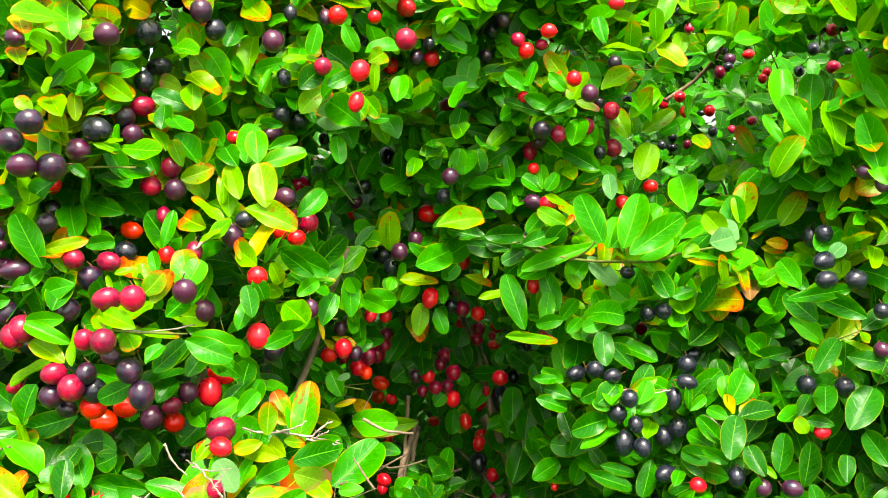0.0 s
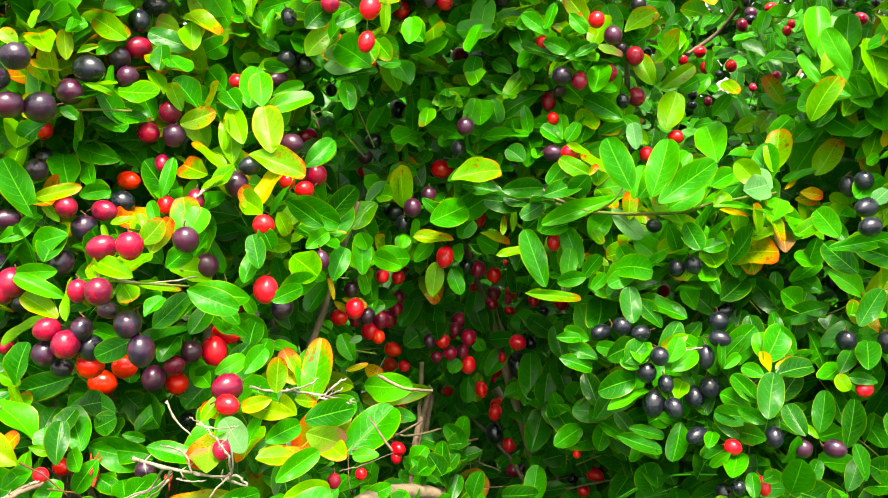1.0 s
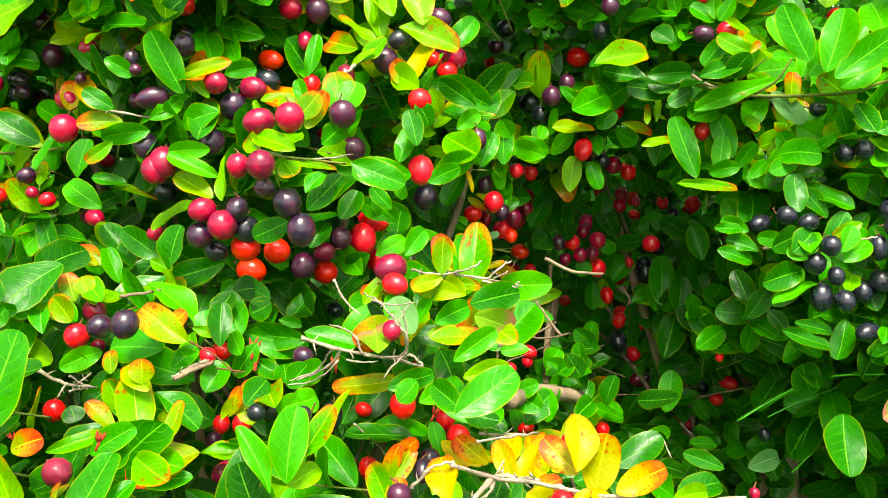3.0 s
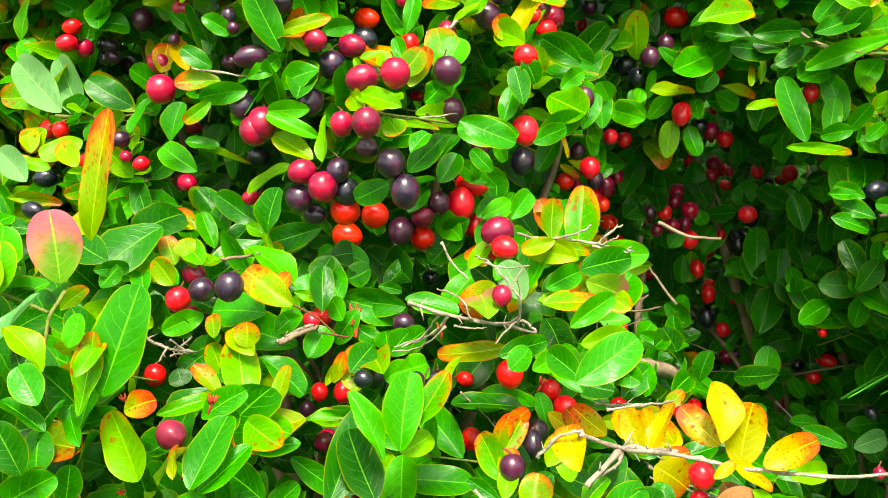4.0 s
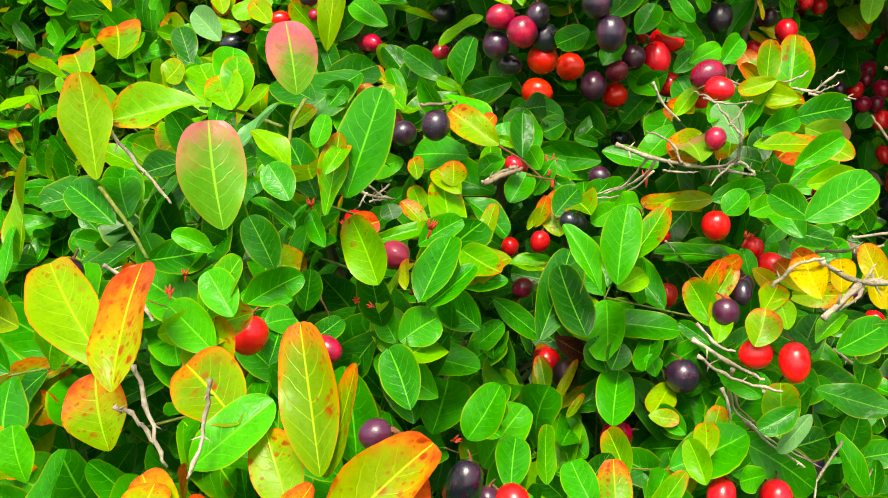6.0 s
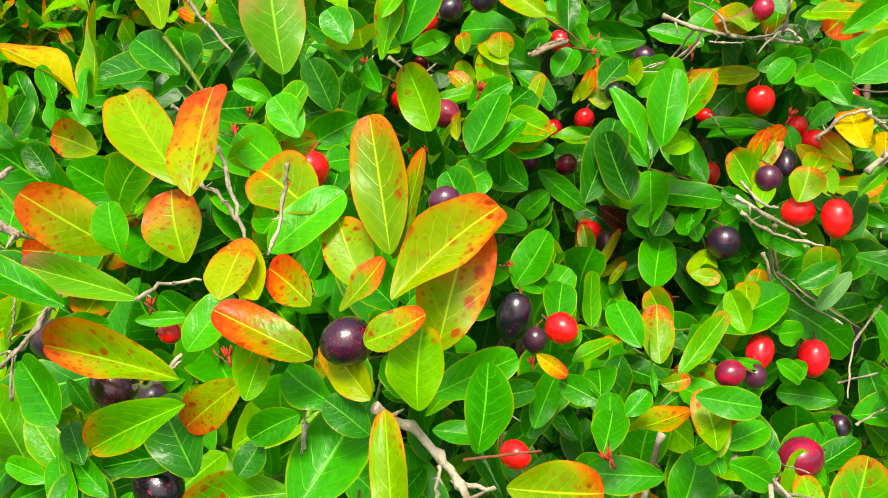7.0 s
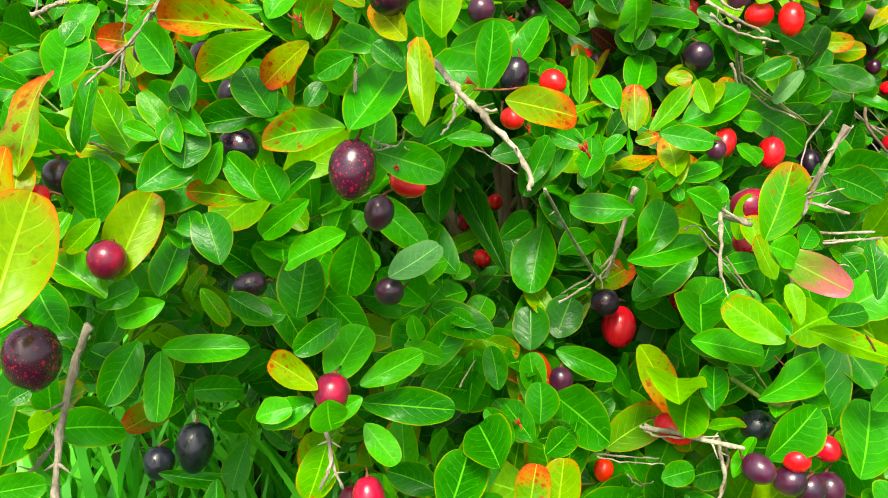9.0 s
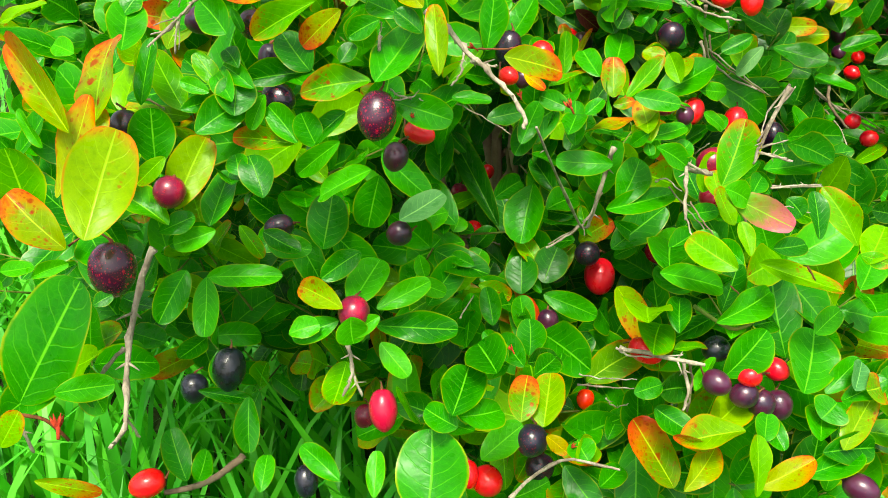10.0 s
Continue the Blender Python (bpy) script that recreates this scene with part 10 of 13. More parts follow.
leaf((-0.2722, 0.2566, 0.7324), (-0.2514, 0.2828, 0.7550), 15, (-0.09, -0.81, 0.58), "rust")
leaf((-0.2639, 0.2658, 0.7151), (-0.2560, 0.2776, 0.7482), 20, (0.33, -0.83, 0.44), "rust")
leaf((-0.2994, 0.2983, 0.7180), (-0.3102, 0.3085, 0.7382), 16, (0.26, -0.74, 0.62), "blush")
leaf((-0.2782, 0.2510, 0.7224), (-0.2624, 0.2536, 0.7305), 11, (0.18, -0.74, 0.65), "blush")
leaf((-0.2647, 0.2508, 0.7052), (-0.2639, 0.2513, 0.7266), 14, (-0.02, -0.82, 0.57), "young")
leaf((-0.3184, 0.4894, 0.7207), (-0.3113, 0.5237, 0.7490), 23, (-0.04, -0.92, 0.39), "green")
leaf((-0.3167, 0.4946, 0.7168), (-0.2967, 0.5172, 0.7334), 15, (0.26, -0.73, 0.64), "bright")
leaf((-0.2918, 0.4706, 0.6584), (-0.2765, 0.4772, 0.6849), 21, (-0.00, -0.92, 0.40), "green")
leaf((-0.3126, 0.6260, 0.6812), (-0.2818, 0.6290, 0.6557), 16, (0.08, -0.86, 0.51), "green")
leaf((-0.3676, 0.4344, 0.7511), (-0.3763, 0.4319, 0.7752), 16, (0.36, -0.82, 0.45), "deep")
leaf((-0.2288, 0.5698, 0.7099), (-0.2248, 0.5790, 0.7533), 22, (0.01, -0.90, 0.44), "bright")
leaf((-0.2380, 0.5658, 0.7055), (-0.2512, 0.5717, 0.7457), 12, (0.59, -0.62, 0.52), "bright")
leaf((-0.2727, 0.5679, 0.6754), (-0.2590, 0.6162, 0.7205), 25, (0.29, -0.89, 0.36), "deep")
leaf((-0.2467, 0.5788, 0.6754), (-0.2667, 0.5949, 0.7110), 28, (0.41, -0.66, 0.64), "deep")
leaf((-0.2440, 0.6254, 0.6691), (-0.1958, 0.6235, 0.6707), 22, (-0.07, -0.81, 0.58), "green")
leaf((-0.2597, 0.6130, 0.6130), (-0.2280, 0.6254, 0.6348), 19, (-0.10, -0.94, 0.34), "deep")
leaf((-0.3226, 0.2360, 0.7079), (-0.3527, 0.2323, 0.6927), 11, (0.28, -0.72, 0.64), "young")
leaf((-0.3227, 0.2633, 0.7012), (-0.3432, 0.2595, 0.6851), 13, (0.28, -0.84, 0.46), "rust")
leaf((-0.3439, 0.2725, 0.6705), (-0.3746, 0.2595, 0.6680), 11, (0.02, -0.78, 0.63), "green")
leaf((-0.3725, 0.2425, 0.6541), (-0.3741, 0.2514, 0.6716), 20, (0.52, -0.67, 0.53), "green")
leaf((-0.3865, 0.2574, 0.6634), (-0.4036, 0.2663, 0.6780), 10, (0.10, -0.87, 0.49), "young")
leaf((-0.4347, 0.2571, 0.6534), (-0.4277, 0.2597, 0.6861), 12, (0.34, -0.78, 0.53), "green")
leaf((-0.3638, 0.2584, 0.6614), (-0.3695, 0.2514, 0.6452), 8, (0.36, -0.76, 0.54), "bright")
leaf((-0.3135, 0.2703, 0.7011), (-0.3181, 0.2700, 0.6824), 16, (-0.01, -0.92, 0.39), "bright")
leaf((-0.2554, 0.2709, 0.6825), (-0.2525, 0.2753, 0.7083), 12, (0.58, -0.75, 0.32), "bright")
leaf((-0.2686, 0.2724, 0.6982), (-0.2508, 0.2943, 0.7009), 12, (0.58, -0.62, 0.52), "bright")
leaf((-0.3293, 0.3432, 0.5692), (-0.3093, 0.3686, 0.5800), 18, (0.36, -0.71, 0.60), "pale")
leaf((-0.2101, 0.4535, 0.6242), (-0.1904, 0.4816, 0.6440), 11, (-0.10, -0.91, 0.41), "young")
leaf((-0.1361, 0.4303, 0.5510), (-0.1499, 0.4360, 0.5730), 13, (0.30, -0.75, 0.59), "young")
leaf((-0.4254, 0.1917, 0.6557), (-0.4786, 0.2204, 0.6906), 16, (0.21, -0.76, 0.62), "rust")
leaf((-0.4334, 0.2194, 0.6539), (-0.4484, 0.2487, 0.6954), 28, (0.04, -0.92, 0.40), "blush")
leaf((-0.4329, 0.1849, 0.6270), (-0.4255, 0.2138, 0.6654), 13, (-0.03, -0.87, 0.50), "rust")
leaf((-0.3961, 0.1551, 0.6211), (-0.4008, 0.1916, 0.6557), 29, (0.56, -0.73, 0.39), "blush")
leaf((-0.4113, 0.1605, 0.6138), (-0.4312, 0.1537, 0.6386), 17, (0.04, -0.77, 0.64), "rust")
leaf((-0.4312, 0.1666, 0.6202), (-0.4346, 0.1672, 0.6557), 24, (0.05, -0.91, 0.41), "young")
leaf((-0.4236, 0.2467, 0.6252), (-0.4233, 0.2511, 0.6541), 23, (0.29, -0.85, 0.44), "green")
leaf((-0.4259, 0.2811, 0.6458), (-0.4449, 0.2876, 0.6744), 18, (0.40, -0.69, 0.61), "young")
leaf((-0.3977, 0.2217, 0.6119), (-0.3883, 0.2393, 0.6443), 20, (0.46, -0.69, 0.56), "blush")
leaf((-0.3911, 0.2382, 0.5978), (-0.3916, 0.2622, 0.6219), 19, (0.06, -0.86, 0.51), "green")
leaf((-0.3886, 0.2330, 0.6472), (-0.3707, 0.2499, 0.6607), 18, (0.55, -0.63, 0.55), "green")
leaf((-0.3494, 0.2570, 0.6376), (-0.3831, 0.2514, 0.6430), 11, (0.07, -0.88, 0.48), "blush")
leaf((-0.3077, 0.2584, 0.6698), (-0.3367, 0.2435, 0.6704), 15, (0.54, -0.58, 0.61), "young")
leaf((-0.3016, 0.2482, 0.6714), (-0.2911, 0.2778, 0.6935), 22, (0.26, -0.74, 0.61), "green")
leaf((-0.2657, 0.2315, 0.6782), (-0.2700, 0.2398, 0.7084), 10, (0.26, -0.86, 0.43), "blush")
leaf((-0.3005, 0.2676, 0.6583), (-0.2733, 0.2733, 0.6486), 16, (0.07, -0.91, 0.41), "green")
leaf((-0.3057, 0.2473, 0.6302), (-0.3378, 0.2477, 0.6166), 16, (-0.05, -0.78, 0.62), "bright")
leaf((-0.3218, 0.2588, 0.6544), (-0.3445, 0.2534, 0.6388), 15, (-0.06, -0.85, 0.53), "green")
leaf((-0.3218, 0.2499, 0.6423), (-0.3476, 0.2506, 0.6236), 11, (0.58, -0.62, 0.53), "bright")
leaf((-0.3125, 0.2743, 0.6189), (-0.3192, 0.2712, 0.5905), 20, (0.43, -0.77, 0.47), "green")
leaf((-0.2434, 0.2555, 0.6830), (-0.2172, 0.2665, 0.6781), 17, (0.34, -0.79, 0.52), "rust")
leaf((-0.3044, 0.4880, 0.5153), (-0.3553, 0.5346, 0.5771), 19, (0.20, -0.75, 0.63), "deep")
leaf((-0.3504, 0.2805, 0.5730), (-0.3450, 0.2850, 0.6026), 24, (0.24, -0.89, 0.39), "deep")
leaf((-0.0383, 1.1693, 0.5183), (0.0298, 1.2363, 0.5668), 54, (0.51, -0.67, 0.54), "young")
leaf((-0.1445, 0.5956, 0.6031), (-0.1003, 0.6198, 0.6065), 20, (0.37, -0.81, 0.46), "deep")
leaf((-0.1466, 0.3703, 0.5952), (-0.1369, 0.3876, 0.6295), 21, (0.30, -0.74, 0.60), "young")
leaf((-0.1449, 0.3632, 0.5936), (-0.1090, 0.3662, 0.5740), 16, (0.25, -0.83, 0.50), "pink")
leaf((-0.2091, 0.4234, 0.5602), (-0.1950, 0.4463, 0.5888), 22, (0.40, -0.77, 0.49), "green")
leaf((-0.2156, 0.4175, 0.5598), (-0.1754, 0.4463, 0.5650), 18, (0.50, -0.68, 0.54), "green")
leaf((-0.2163, 0.4683, 0.5126), (-0.1852, 0.5123, 0.5278), 25, (0.10, -0.74, 0.66), "green")
leaf((-0.0653, 0.4182, 0.5480), (-0.0832, 0.4192, 0.5827), 17, (0.14, -0.76, 0.64), "young")
leaf((-0.4819, 0.1849, 0.5125), (-0.4479, 0.1992, 0.5768), 46, (0.31, -0.69, 0.65), "green")
leaf((-0.4491, 0.1754, 0.5288), (-0.4312, 0.1961, 0.5244), 14, (0.41, -0.77, 0.50), "bright")
leaf((-0.4072, 0.2534, 0.5618), (-0.4044, 0.2403, 0.5328), 15, (0.39, -0.83, 0.39), "bright")
leaf((-0.4124, 0.2610, 0.5580), (-0.3731, 0.2633, 0.5644), 15, (0.51, -0.65, 0.56), "bright")
leaf((-0.4095, 0.2838, 0.4697), (-0.4032, 0.2662, 0.4418), 14, (0.21, -0.85, 0.49), "green")
leaf((-0.3324, 0.2616, 0.5482), (-0.3655, 0.2701, 0.5574), 15, (0.08, -0.78, 0.61), "blush")
leaf((-0.3343, 0.2766, 0.5427), (-0.3264, 0.3004, 0.5651), 23, (0.12, -0.87, 0.47), "bright")
leaf((-0.3237, 0.2869, 0.5374), (-0.2976, 0.3043, 0.5482), 13, (0.17, -0.79, 0.58), "bright")
leaf((-0.3186, 0.3586, 0.5067), (-0.2999, 0.3737, 0.5337), 21, (0.48, -0.72, 0.51), "bright")
leaf((-0.3287, 0.2971, 0.5213), (-0.2799, 0.3005, 0.5211), 17, (0.41, -0.64, 0.64), "green")
leaf((-0.2823, 0.2384, 0.4394), (-0.2873, 0.2676, 0.4774), 40, (0.26, -0.71, 0.65), "green")
leaf((-0.2290, 0.2879, 0.4756), (-0.2312, 0.3137, 0.4966), 22, (-0.11, -0.85, 0.52), "blush")
leaf((-0.2633, 0.4604, 0.4754), (-0.2224, 0.4533, 0.4652), 18, (0.13, -0.87, 0.47), "green")
leaf((-0.1765, 0.3625, 0.5425), (-0.1361, 0.3757, 0.5354), 20, (0.35, -0.68, 0.64), "bright")
leaf((-0.1225, 0.3744, 0.5491), (-0.0750, 0.3773, 0.5356), 15, (-0.10, -0.75, 0.65), "young")
leaf((-0.1428, 0.3536, 0.5187), (-0.1044, 0.3885, 0.5289), 18, (0.32, -0.85, 0.42), "bright")
leaf((-0.1349, 0.3605, 0.4809), (-0.1140, 0.3670, 0.5103), 22, (0.55, -0.65, 0.53), "bright")
leaf((-0.0889, 0.3737, 0.4687), (-0.0819, 0.4069, 0.4965), 33, (0.43, -0.66, 0.61), "bright")
leaf((-0.1431, 0.3457, 0.4496), (-0.1156, 0.3786, 0.4657), 22, (0.07, -0.88, 0.46), "blush")
leaf((-0.1581, 0.3437, 0.4088), (-0.1818, 0.3544, 0.4475), 29, (0.42, -0.66, 0.62), "rust")
leaf((-0.1520, 0.3208, 0.4242), (-0.1313, 0.3486, 0.4418), 16, (0.32, -0.78, 0.55), "rust")
leaf((-0.1101, 0.3417, 0.4205), (-0.0805, 0.3515, 0.4385), 15, (0.37, -0.72, 0.59), "rust")
leaf((-0.0856, 0.3493, 0.4279), (-0.0526, 0.3684, 0.4368), 16, (0.37, -0.64, 0.67), "bright")
leaf((-0.0654, 0.3576, 0.4437), (-0.0495, 0.3903, 0.4623), 17, (-0.05, -0.88, 0.47), "blush")
leaf((-0.5747, 0.8653, 0.9035), (-0.6026, 0.8843, 0.9588), 31, (0.04, -0.89, 0.46), "pale")
leaf((-0.3623, 0.4980, 0.8433), (-0.3491, 0.4910, 0.9031), 16, (0.27, -0.91, 0.31), "blush")
leaf((-0.4904, 0.8355, 0.9960), (-0.4530, 0.8505, 1.0104), 20, (-0.18, -0.94, 0.30), "blush")
leaf((-0.3392, 0.7401, 0.9453), (-0.3594, 0.7391, 0.9909), 23, (-0.04, -0.89, 0.46), "bright")
leaf((-0.4768, 0.8315, 0.9380), (-0.4716, 0.8382, 0.9645), 22, (0.45, -0.81, 0.37), "yellow")
leaf((-0.4564, 0.8111, 0.9854), (-0.4363, 0.8074, 0.9707), 12, (0.19, -0.90, 0.38), "bright")
leaf((-0.4005, 0.7451, 0.9734), (-0.3796, 0.7406, 0.9620), 14, (0.13, -0.98, 0.15), "green")
leaf((-0.3411, 0.4581, 0.7789), (-0.3252, 0.4665, 0.8275), 28, (0.12, -0.89, 0.44), "green")
leaf((-0.3454, 0.4457, 0.7916), (-0.3397, 0.4609, 0.8073), 10, (0.20, -0.97, 0.16), "young")
leaf((-0.3295, 0.4616, 0.7373), (-0.3437, 0.4676, 0.7684), 23, (-0.10, -0.88, 0.46), "young")
leaf((-0.3238, 0.4841, 0.7284), (-0.3288, 0.4943, 0.7431), 8, (-0.22, -0.86, 0.46), "rust")
leaf((-0.3390, 0.5550, 0.7332), (-0.3153, 0.5575, 0.7493), 15, (-0.16, -0.92, 0.35), "bright")
leaf((-0.3638, 0.5511, 0.7361), (-0.3321, 0.5569, 0.7460), 10, (-0.08, -0.96, 0.27), "young")
leaf((-0.3076, 0.6341, 0.7801), (-0.3400, 0.6359, 0.8035), 21, (0.27, -0.94, 0.22), "blush")
leaf((-0.4012, 0.6634, 0.7874), (-0.4144, 0.6644, 0.8052), 17, (-0.11, -0.88, 0.46), "blush")
leaf((-0.4283, 0.6612, 0.7921), (-0.4417, 0.6591, 0.8025), 14, (0.31, -0.94, 0.15), "bright")
leaf((-0.4180, 0.6553, 0.7814), (-0.4265, 0.6673, 0.8020), 13, (0.03, -0.85, 0.53), "bright")
leaf((-0.3792, 0.5270, 0.8233), (-0.3637, 0.5359, 0.8229), 9, (0.39, -0.91, 0.15), "green")
leaf((-0.3952, 0.6796, 0.8042), (-0.4009, 0.6849, 0.8155), 16, (0.11, -0.85, 0.51), "blush")
leaf((-0.3133, 0.6931, 0.7720), (-0.3200, 0.6976, 0.7877), 16, (-0.03, -0.85, 0.52), "green")
leaf((-0.2919, 0.6948, 0.7549), (-0.3028, 0.7059, 0.7690), 16, (-0.14, -0.97, 0.22), "bright")
leaf((-0.3355, 0.6207, 0.7556), (-0.3356, 0.6239, 0.7715), 17, (0.24, -0.95, 0.22), "blush")
leaf((-0.2746, 0.6437, 0.7334), (-0.2605, 0.6515, 0.7485), 19, (0.13, -0.87, 0.48), "green")
leaf((-0.4381, 0.6638, 0.7055), (-0.4277, 0.6626, 0.7412), 10, (-0.19, -0.91, 0.37), "young")
leaf((0.0201, 1.0629, 0.9069), (0.0423, 1.0716, 0.8912), 22, (0.16, -0.87, 0.46), "green")
leaf((0.1741, 0.9868, 0.9532), (0.0862, 0.9639, 0.9303), 17, (-0.27, -0.86, 0.43), "bright")
leaf((0.0901, 0.9743, 0.8587), (0.0722, 0.9962, 0.9175), 25, (-0.29, -0.94, 0.19), "green")
leaf((0.0852, 0.9860, 0.9158), (0.1208, 1.0012, 0.9260), 17, (0.25, -0.94, 0.24), "bright")
leaf((0.1344, 0.9860, 0.8681), (0.1032, 0.9784, 0.8637), 17, (0.03, -0.99, 0.16), "bright")
leaf((0.1344, 0.9480, 0.8591), (0.1499, 0.9501, 0.8743), 13, (-0.13, -0.98, 0.17), "bright")
leaf((0.0651, 0.9361, 0.8571), (0.1257, 0.9488, 0.8502), 12, (0.46, -0.87, 0.16), "young")
leaf((0.0838, 0.9383, 0.9560), (0.1259, 0.9567, 0.9711), 21, (0.20, -0.94, 0.28), "deep")
leaf((0.1751, 0.9160, 0.9538), (0.2029, 0.9332, 0.9859), 25, (0.33, -0.91, 0.26), "bright")
leaf((0.1551, 0.8812, 0.7960), (0.1775, 0.8870, 0.8147), 25, (0.20, -0.92, 0.34), "green")
leaf((0.0965, 0.9129, 0.7951), (0.1302, 0.9084, 0.7874), 18, (0.02, -0.89, 0.45), "green")
leaf((0.0935, 0.9128, 0.8158), (0.1203, 0.9200, 0.8146), 12, (-0.05, -0.96, 0.28), "green")
leaf((0.1386, 1.1215, 0.6966), (0.1505, 1.1210, 0.7231), 33, (0.22, -0.85, 0.47), "green")
leaf((0.1452, 0.9890, 0.7122), (0.1666, 0.9907, 0.7406), 23, (0.21, -0.96, 0.18), "deep")
leaf((0.1058, 1.2703, 0.6353), (0.0743, 1.2567, 0.6156), 27, (0.18, -0.93, 0.32), "deep")
leaf((0.1634, 0.9932, 0.6937), (0.1893, 0.9962, 0.6899), 10, (-0.26, -0.90, 0.36), "bright")
leaf((0.1466, 0.8763, 0.7268), (0.1921, 0.8822, 0.7099), 17, (-0.12, -0.90, 0.42), "deep")
leaf((0.2034, 0.9605, 0.6390), (0.1910, 0.9592, 0.6735), 33, (-0.03, -0.98, 0.20), "deep")
leaf((-0.0135, 1.1133, 0.5764), (-0.0014, 1.1343, 0.6049), 18, (0.13, -0.85, 0.52), "green")
leaf((0.1791, 1.1883, 0.5268), (0.2210, 1.1908, 0.5262), 18, (0.31, -0.85, 0.42), "deep")
leaf((0.1123, 1.2062, 0.5987), (0.1389, 1.2010, 0.6074), 29, (0.43, -0.84, 0.35), "deep")
leaf((0.1452, 1.1976, 0.6011), (0.1592, 1.1992, 0.6079), 24, (-0.01, -0.96, 0.28), "deep")
leaf((0.0746, 1.2805, 0.5779), (0.0908, 1.2866, 0.5682), 15, (0.04, -0.94, 0.34), "bright")
leaf((0.1592, 1.0208, 0.5385), (0.1960, 1.0282, 0.5487), 24, (0.25, -0.88, 0.40), "pale")
leaf((0.0679, 0.7511, 0.6467), (0.0372, 0.7456, 0.6620), 13, (0.15, -0.83, 0.54), "deep")
leaf((0.0880, 1.2720, 0.6038), (0.0807, 1.2751, 0.6343), 23, (0.36, -0.81, 0.47), "green")


# ---- branches and dry twigs ----
WOOD = {"dry": DRY, "bark": BARK, "shoot": SHOOT, "red": STALK, "grass": GRASS}
TWIG_NAME = {"dry": "dry_twig", "bark": "branch", "shoot": "stem", "red": "fruit_stem", "grass": "grass_stalk"}


def twig(points, thick, thin, kind):
    """A crooked twig through the points, from thick to thin, radii in millimetres, with swollen nodes and short spines."""
    line = bent(points, 5, 0.0006 if kind in ("dry", "bark") else 0.0002, dice)
    n = len(line)
    radii = [(0.55 if kind == "red" else 0.85) * (thick + (thin - thick) * k / (n - 1)) / 1000 * (dice.uniform(1.25, 1.6) if kind == "dry" and k % 4 == 0 else 1.0) for k in range(n)]
    verts, faces = tube_data(line, radii, 7)
    if kind == "dry":
        for k in range(2, n - 1, 4):
            way = (line[k + 1] - line[k]).normalized()
            out = (Matrix.Rotation(dice.uniform(0, 6.3), 3, way) @ way.orthogonal()).normalized()
            for sign in (1, -1):
                if dice.random() < 0.65:
                    end = line[k] + (out * sign + way * 0.5) * radii[k] * dice.uniform(3.0, 7.0)
                    v, f = tube_data([line[k], (line[k] + end) / 2, end], [radii[k] * 0.6, radii[k] * 0.45, radii[k] * 0.15], 5)
                    faces += [tuple(i + len(verts) for i in q) for q in f]
                    verts += v
    SHOWN.extend((*q, 0.002) for q in line[::3] if kind == "dry")
    owner = shrub_at(points[0][0], points[0][1])
    under(new(TWIG_NAME[kind], mesh_of("twig", verts, faces, WOOD[kind])), owner, Matrix.Identity(4))


twig([(-0.2371, 0.6560, 0.7771), (-0.2121, 0.6634, 0.7667), (-0.1814, 0.6618, 0.7612), (-0.1539, 0.6463, 0.7595)], 1.71, 0.92, "dry")
twig([(-0.2121, 0.6632, 0.7659), (-0.2274, 0.6794, 0.7485), (-0.2464, 0.6735, 0.7421)], 1.15, 0.60, "dry")
twig([(-0.1814, 0.6618, 0.7612), (-0.1648, 0.6480, 0.7697), (-0.1648, 0.6372, 0.7988)], 1.14, 0.54, "dry")
twig([(-0.1964, 0.6605, 0.7642), (-0.2046, 0.6673, 0.7774), (-0.2187, 0.6615, 0.7846)], 0.95, 0.57, "dry")
twig([(-0.1539, 0.6463, 0.7595), (-0.1648, 0.6472, 0.7668), (-0.1794, 0.6419, 0.7532)], 1.11, 0.55, "dry")
twig([(-0.1289, 0.5398, 0.7347), (-0.1080, 0.5585, 0.7194), (-0.0798, 0.5243, 0.7303), (-0.0578, 0.5206, 0.7268), (-0.0131, 0.5233, 0.7215), (0.0218, 0.5162, 0.7270)], 1.54, 0.92, "dry")
twig([(-0.1065, 0.5585, 0.7194), (-0.1082, 0.5556, 0.7125), (-0.1190, 0.5522, 0.7050)], 1.45, 0.64, "dry")
twig([(-0.1065, 0.5585, 0.7194), (-0.1002, 0.5618, 0.7280)], 0.81, 0.48, "dry")
twig([(-0.1153, 0.5444, 0.7456), (-0.0930, 0.5451, 0.7487), (-0.0812, 0.5453, 0.7509)], 0.92, 0.46, "dry")
twig([(-0.1424, 0.7357, 0.8060), (-0.1133, 0.7357, 0.8014), (-0.0867, 0.7342, 0.7959)], 1.25, 0.63, "dry")
twig([(-0.1133, 0.7357, 0.8014), (-0.1008, 0.7372, 0.8116), (-0.0946, 0.7376, 0.8148)], 1.05, 0.63, "dry")
twig([(-0.1134, 0.7355, 0.8002), (-0.1032, 0.7338, 0.7911), (-0.0887, 0.7349, 0.7992)], 0.84, 0.63, "dry")
twig([(-0.3197, 0.6337, 0.7556), (-0.3064, 0.6405, 0.7621), (-0.2979, 0.6443, 0.7649)], 1.54, 0.96, "dry")
twig([(-0.4296, 0.6644, 0.7529), (-0.4128, 0.6702, 0.7410), (-0.3940, 0.6782, 0.7361)], 1.73, 0.86, "dry")
twig([(-0.4128, 0.6702, 0.7410), (-0.4173, 0.6651, 0.7322)], 1.08, 0.65, "dry")
twig([(-0.4061, 0.6732, 0.7393), (-0.3979, 0.6794, 0.7466)], 1.08, 0.65, "dry")
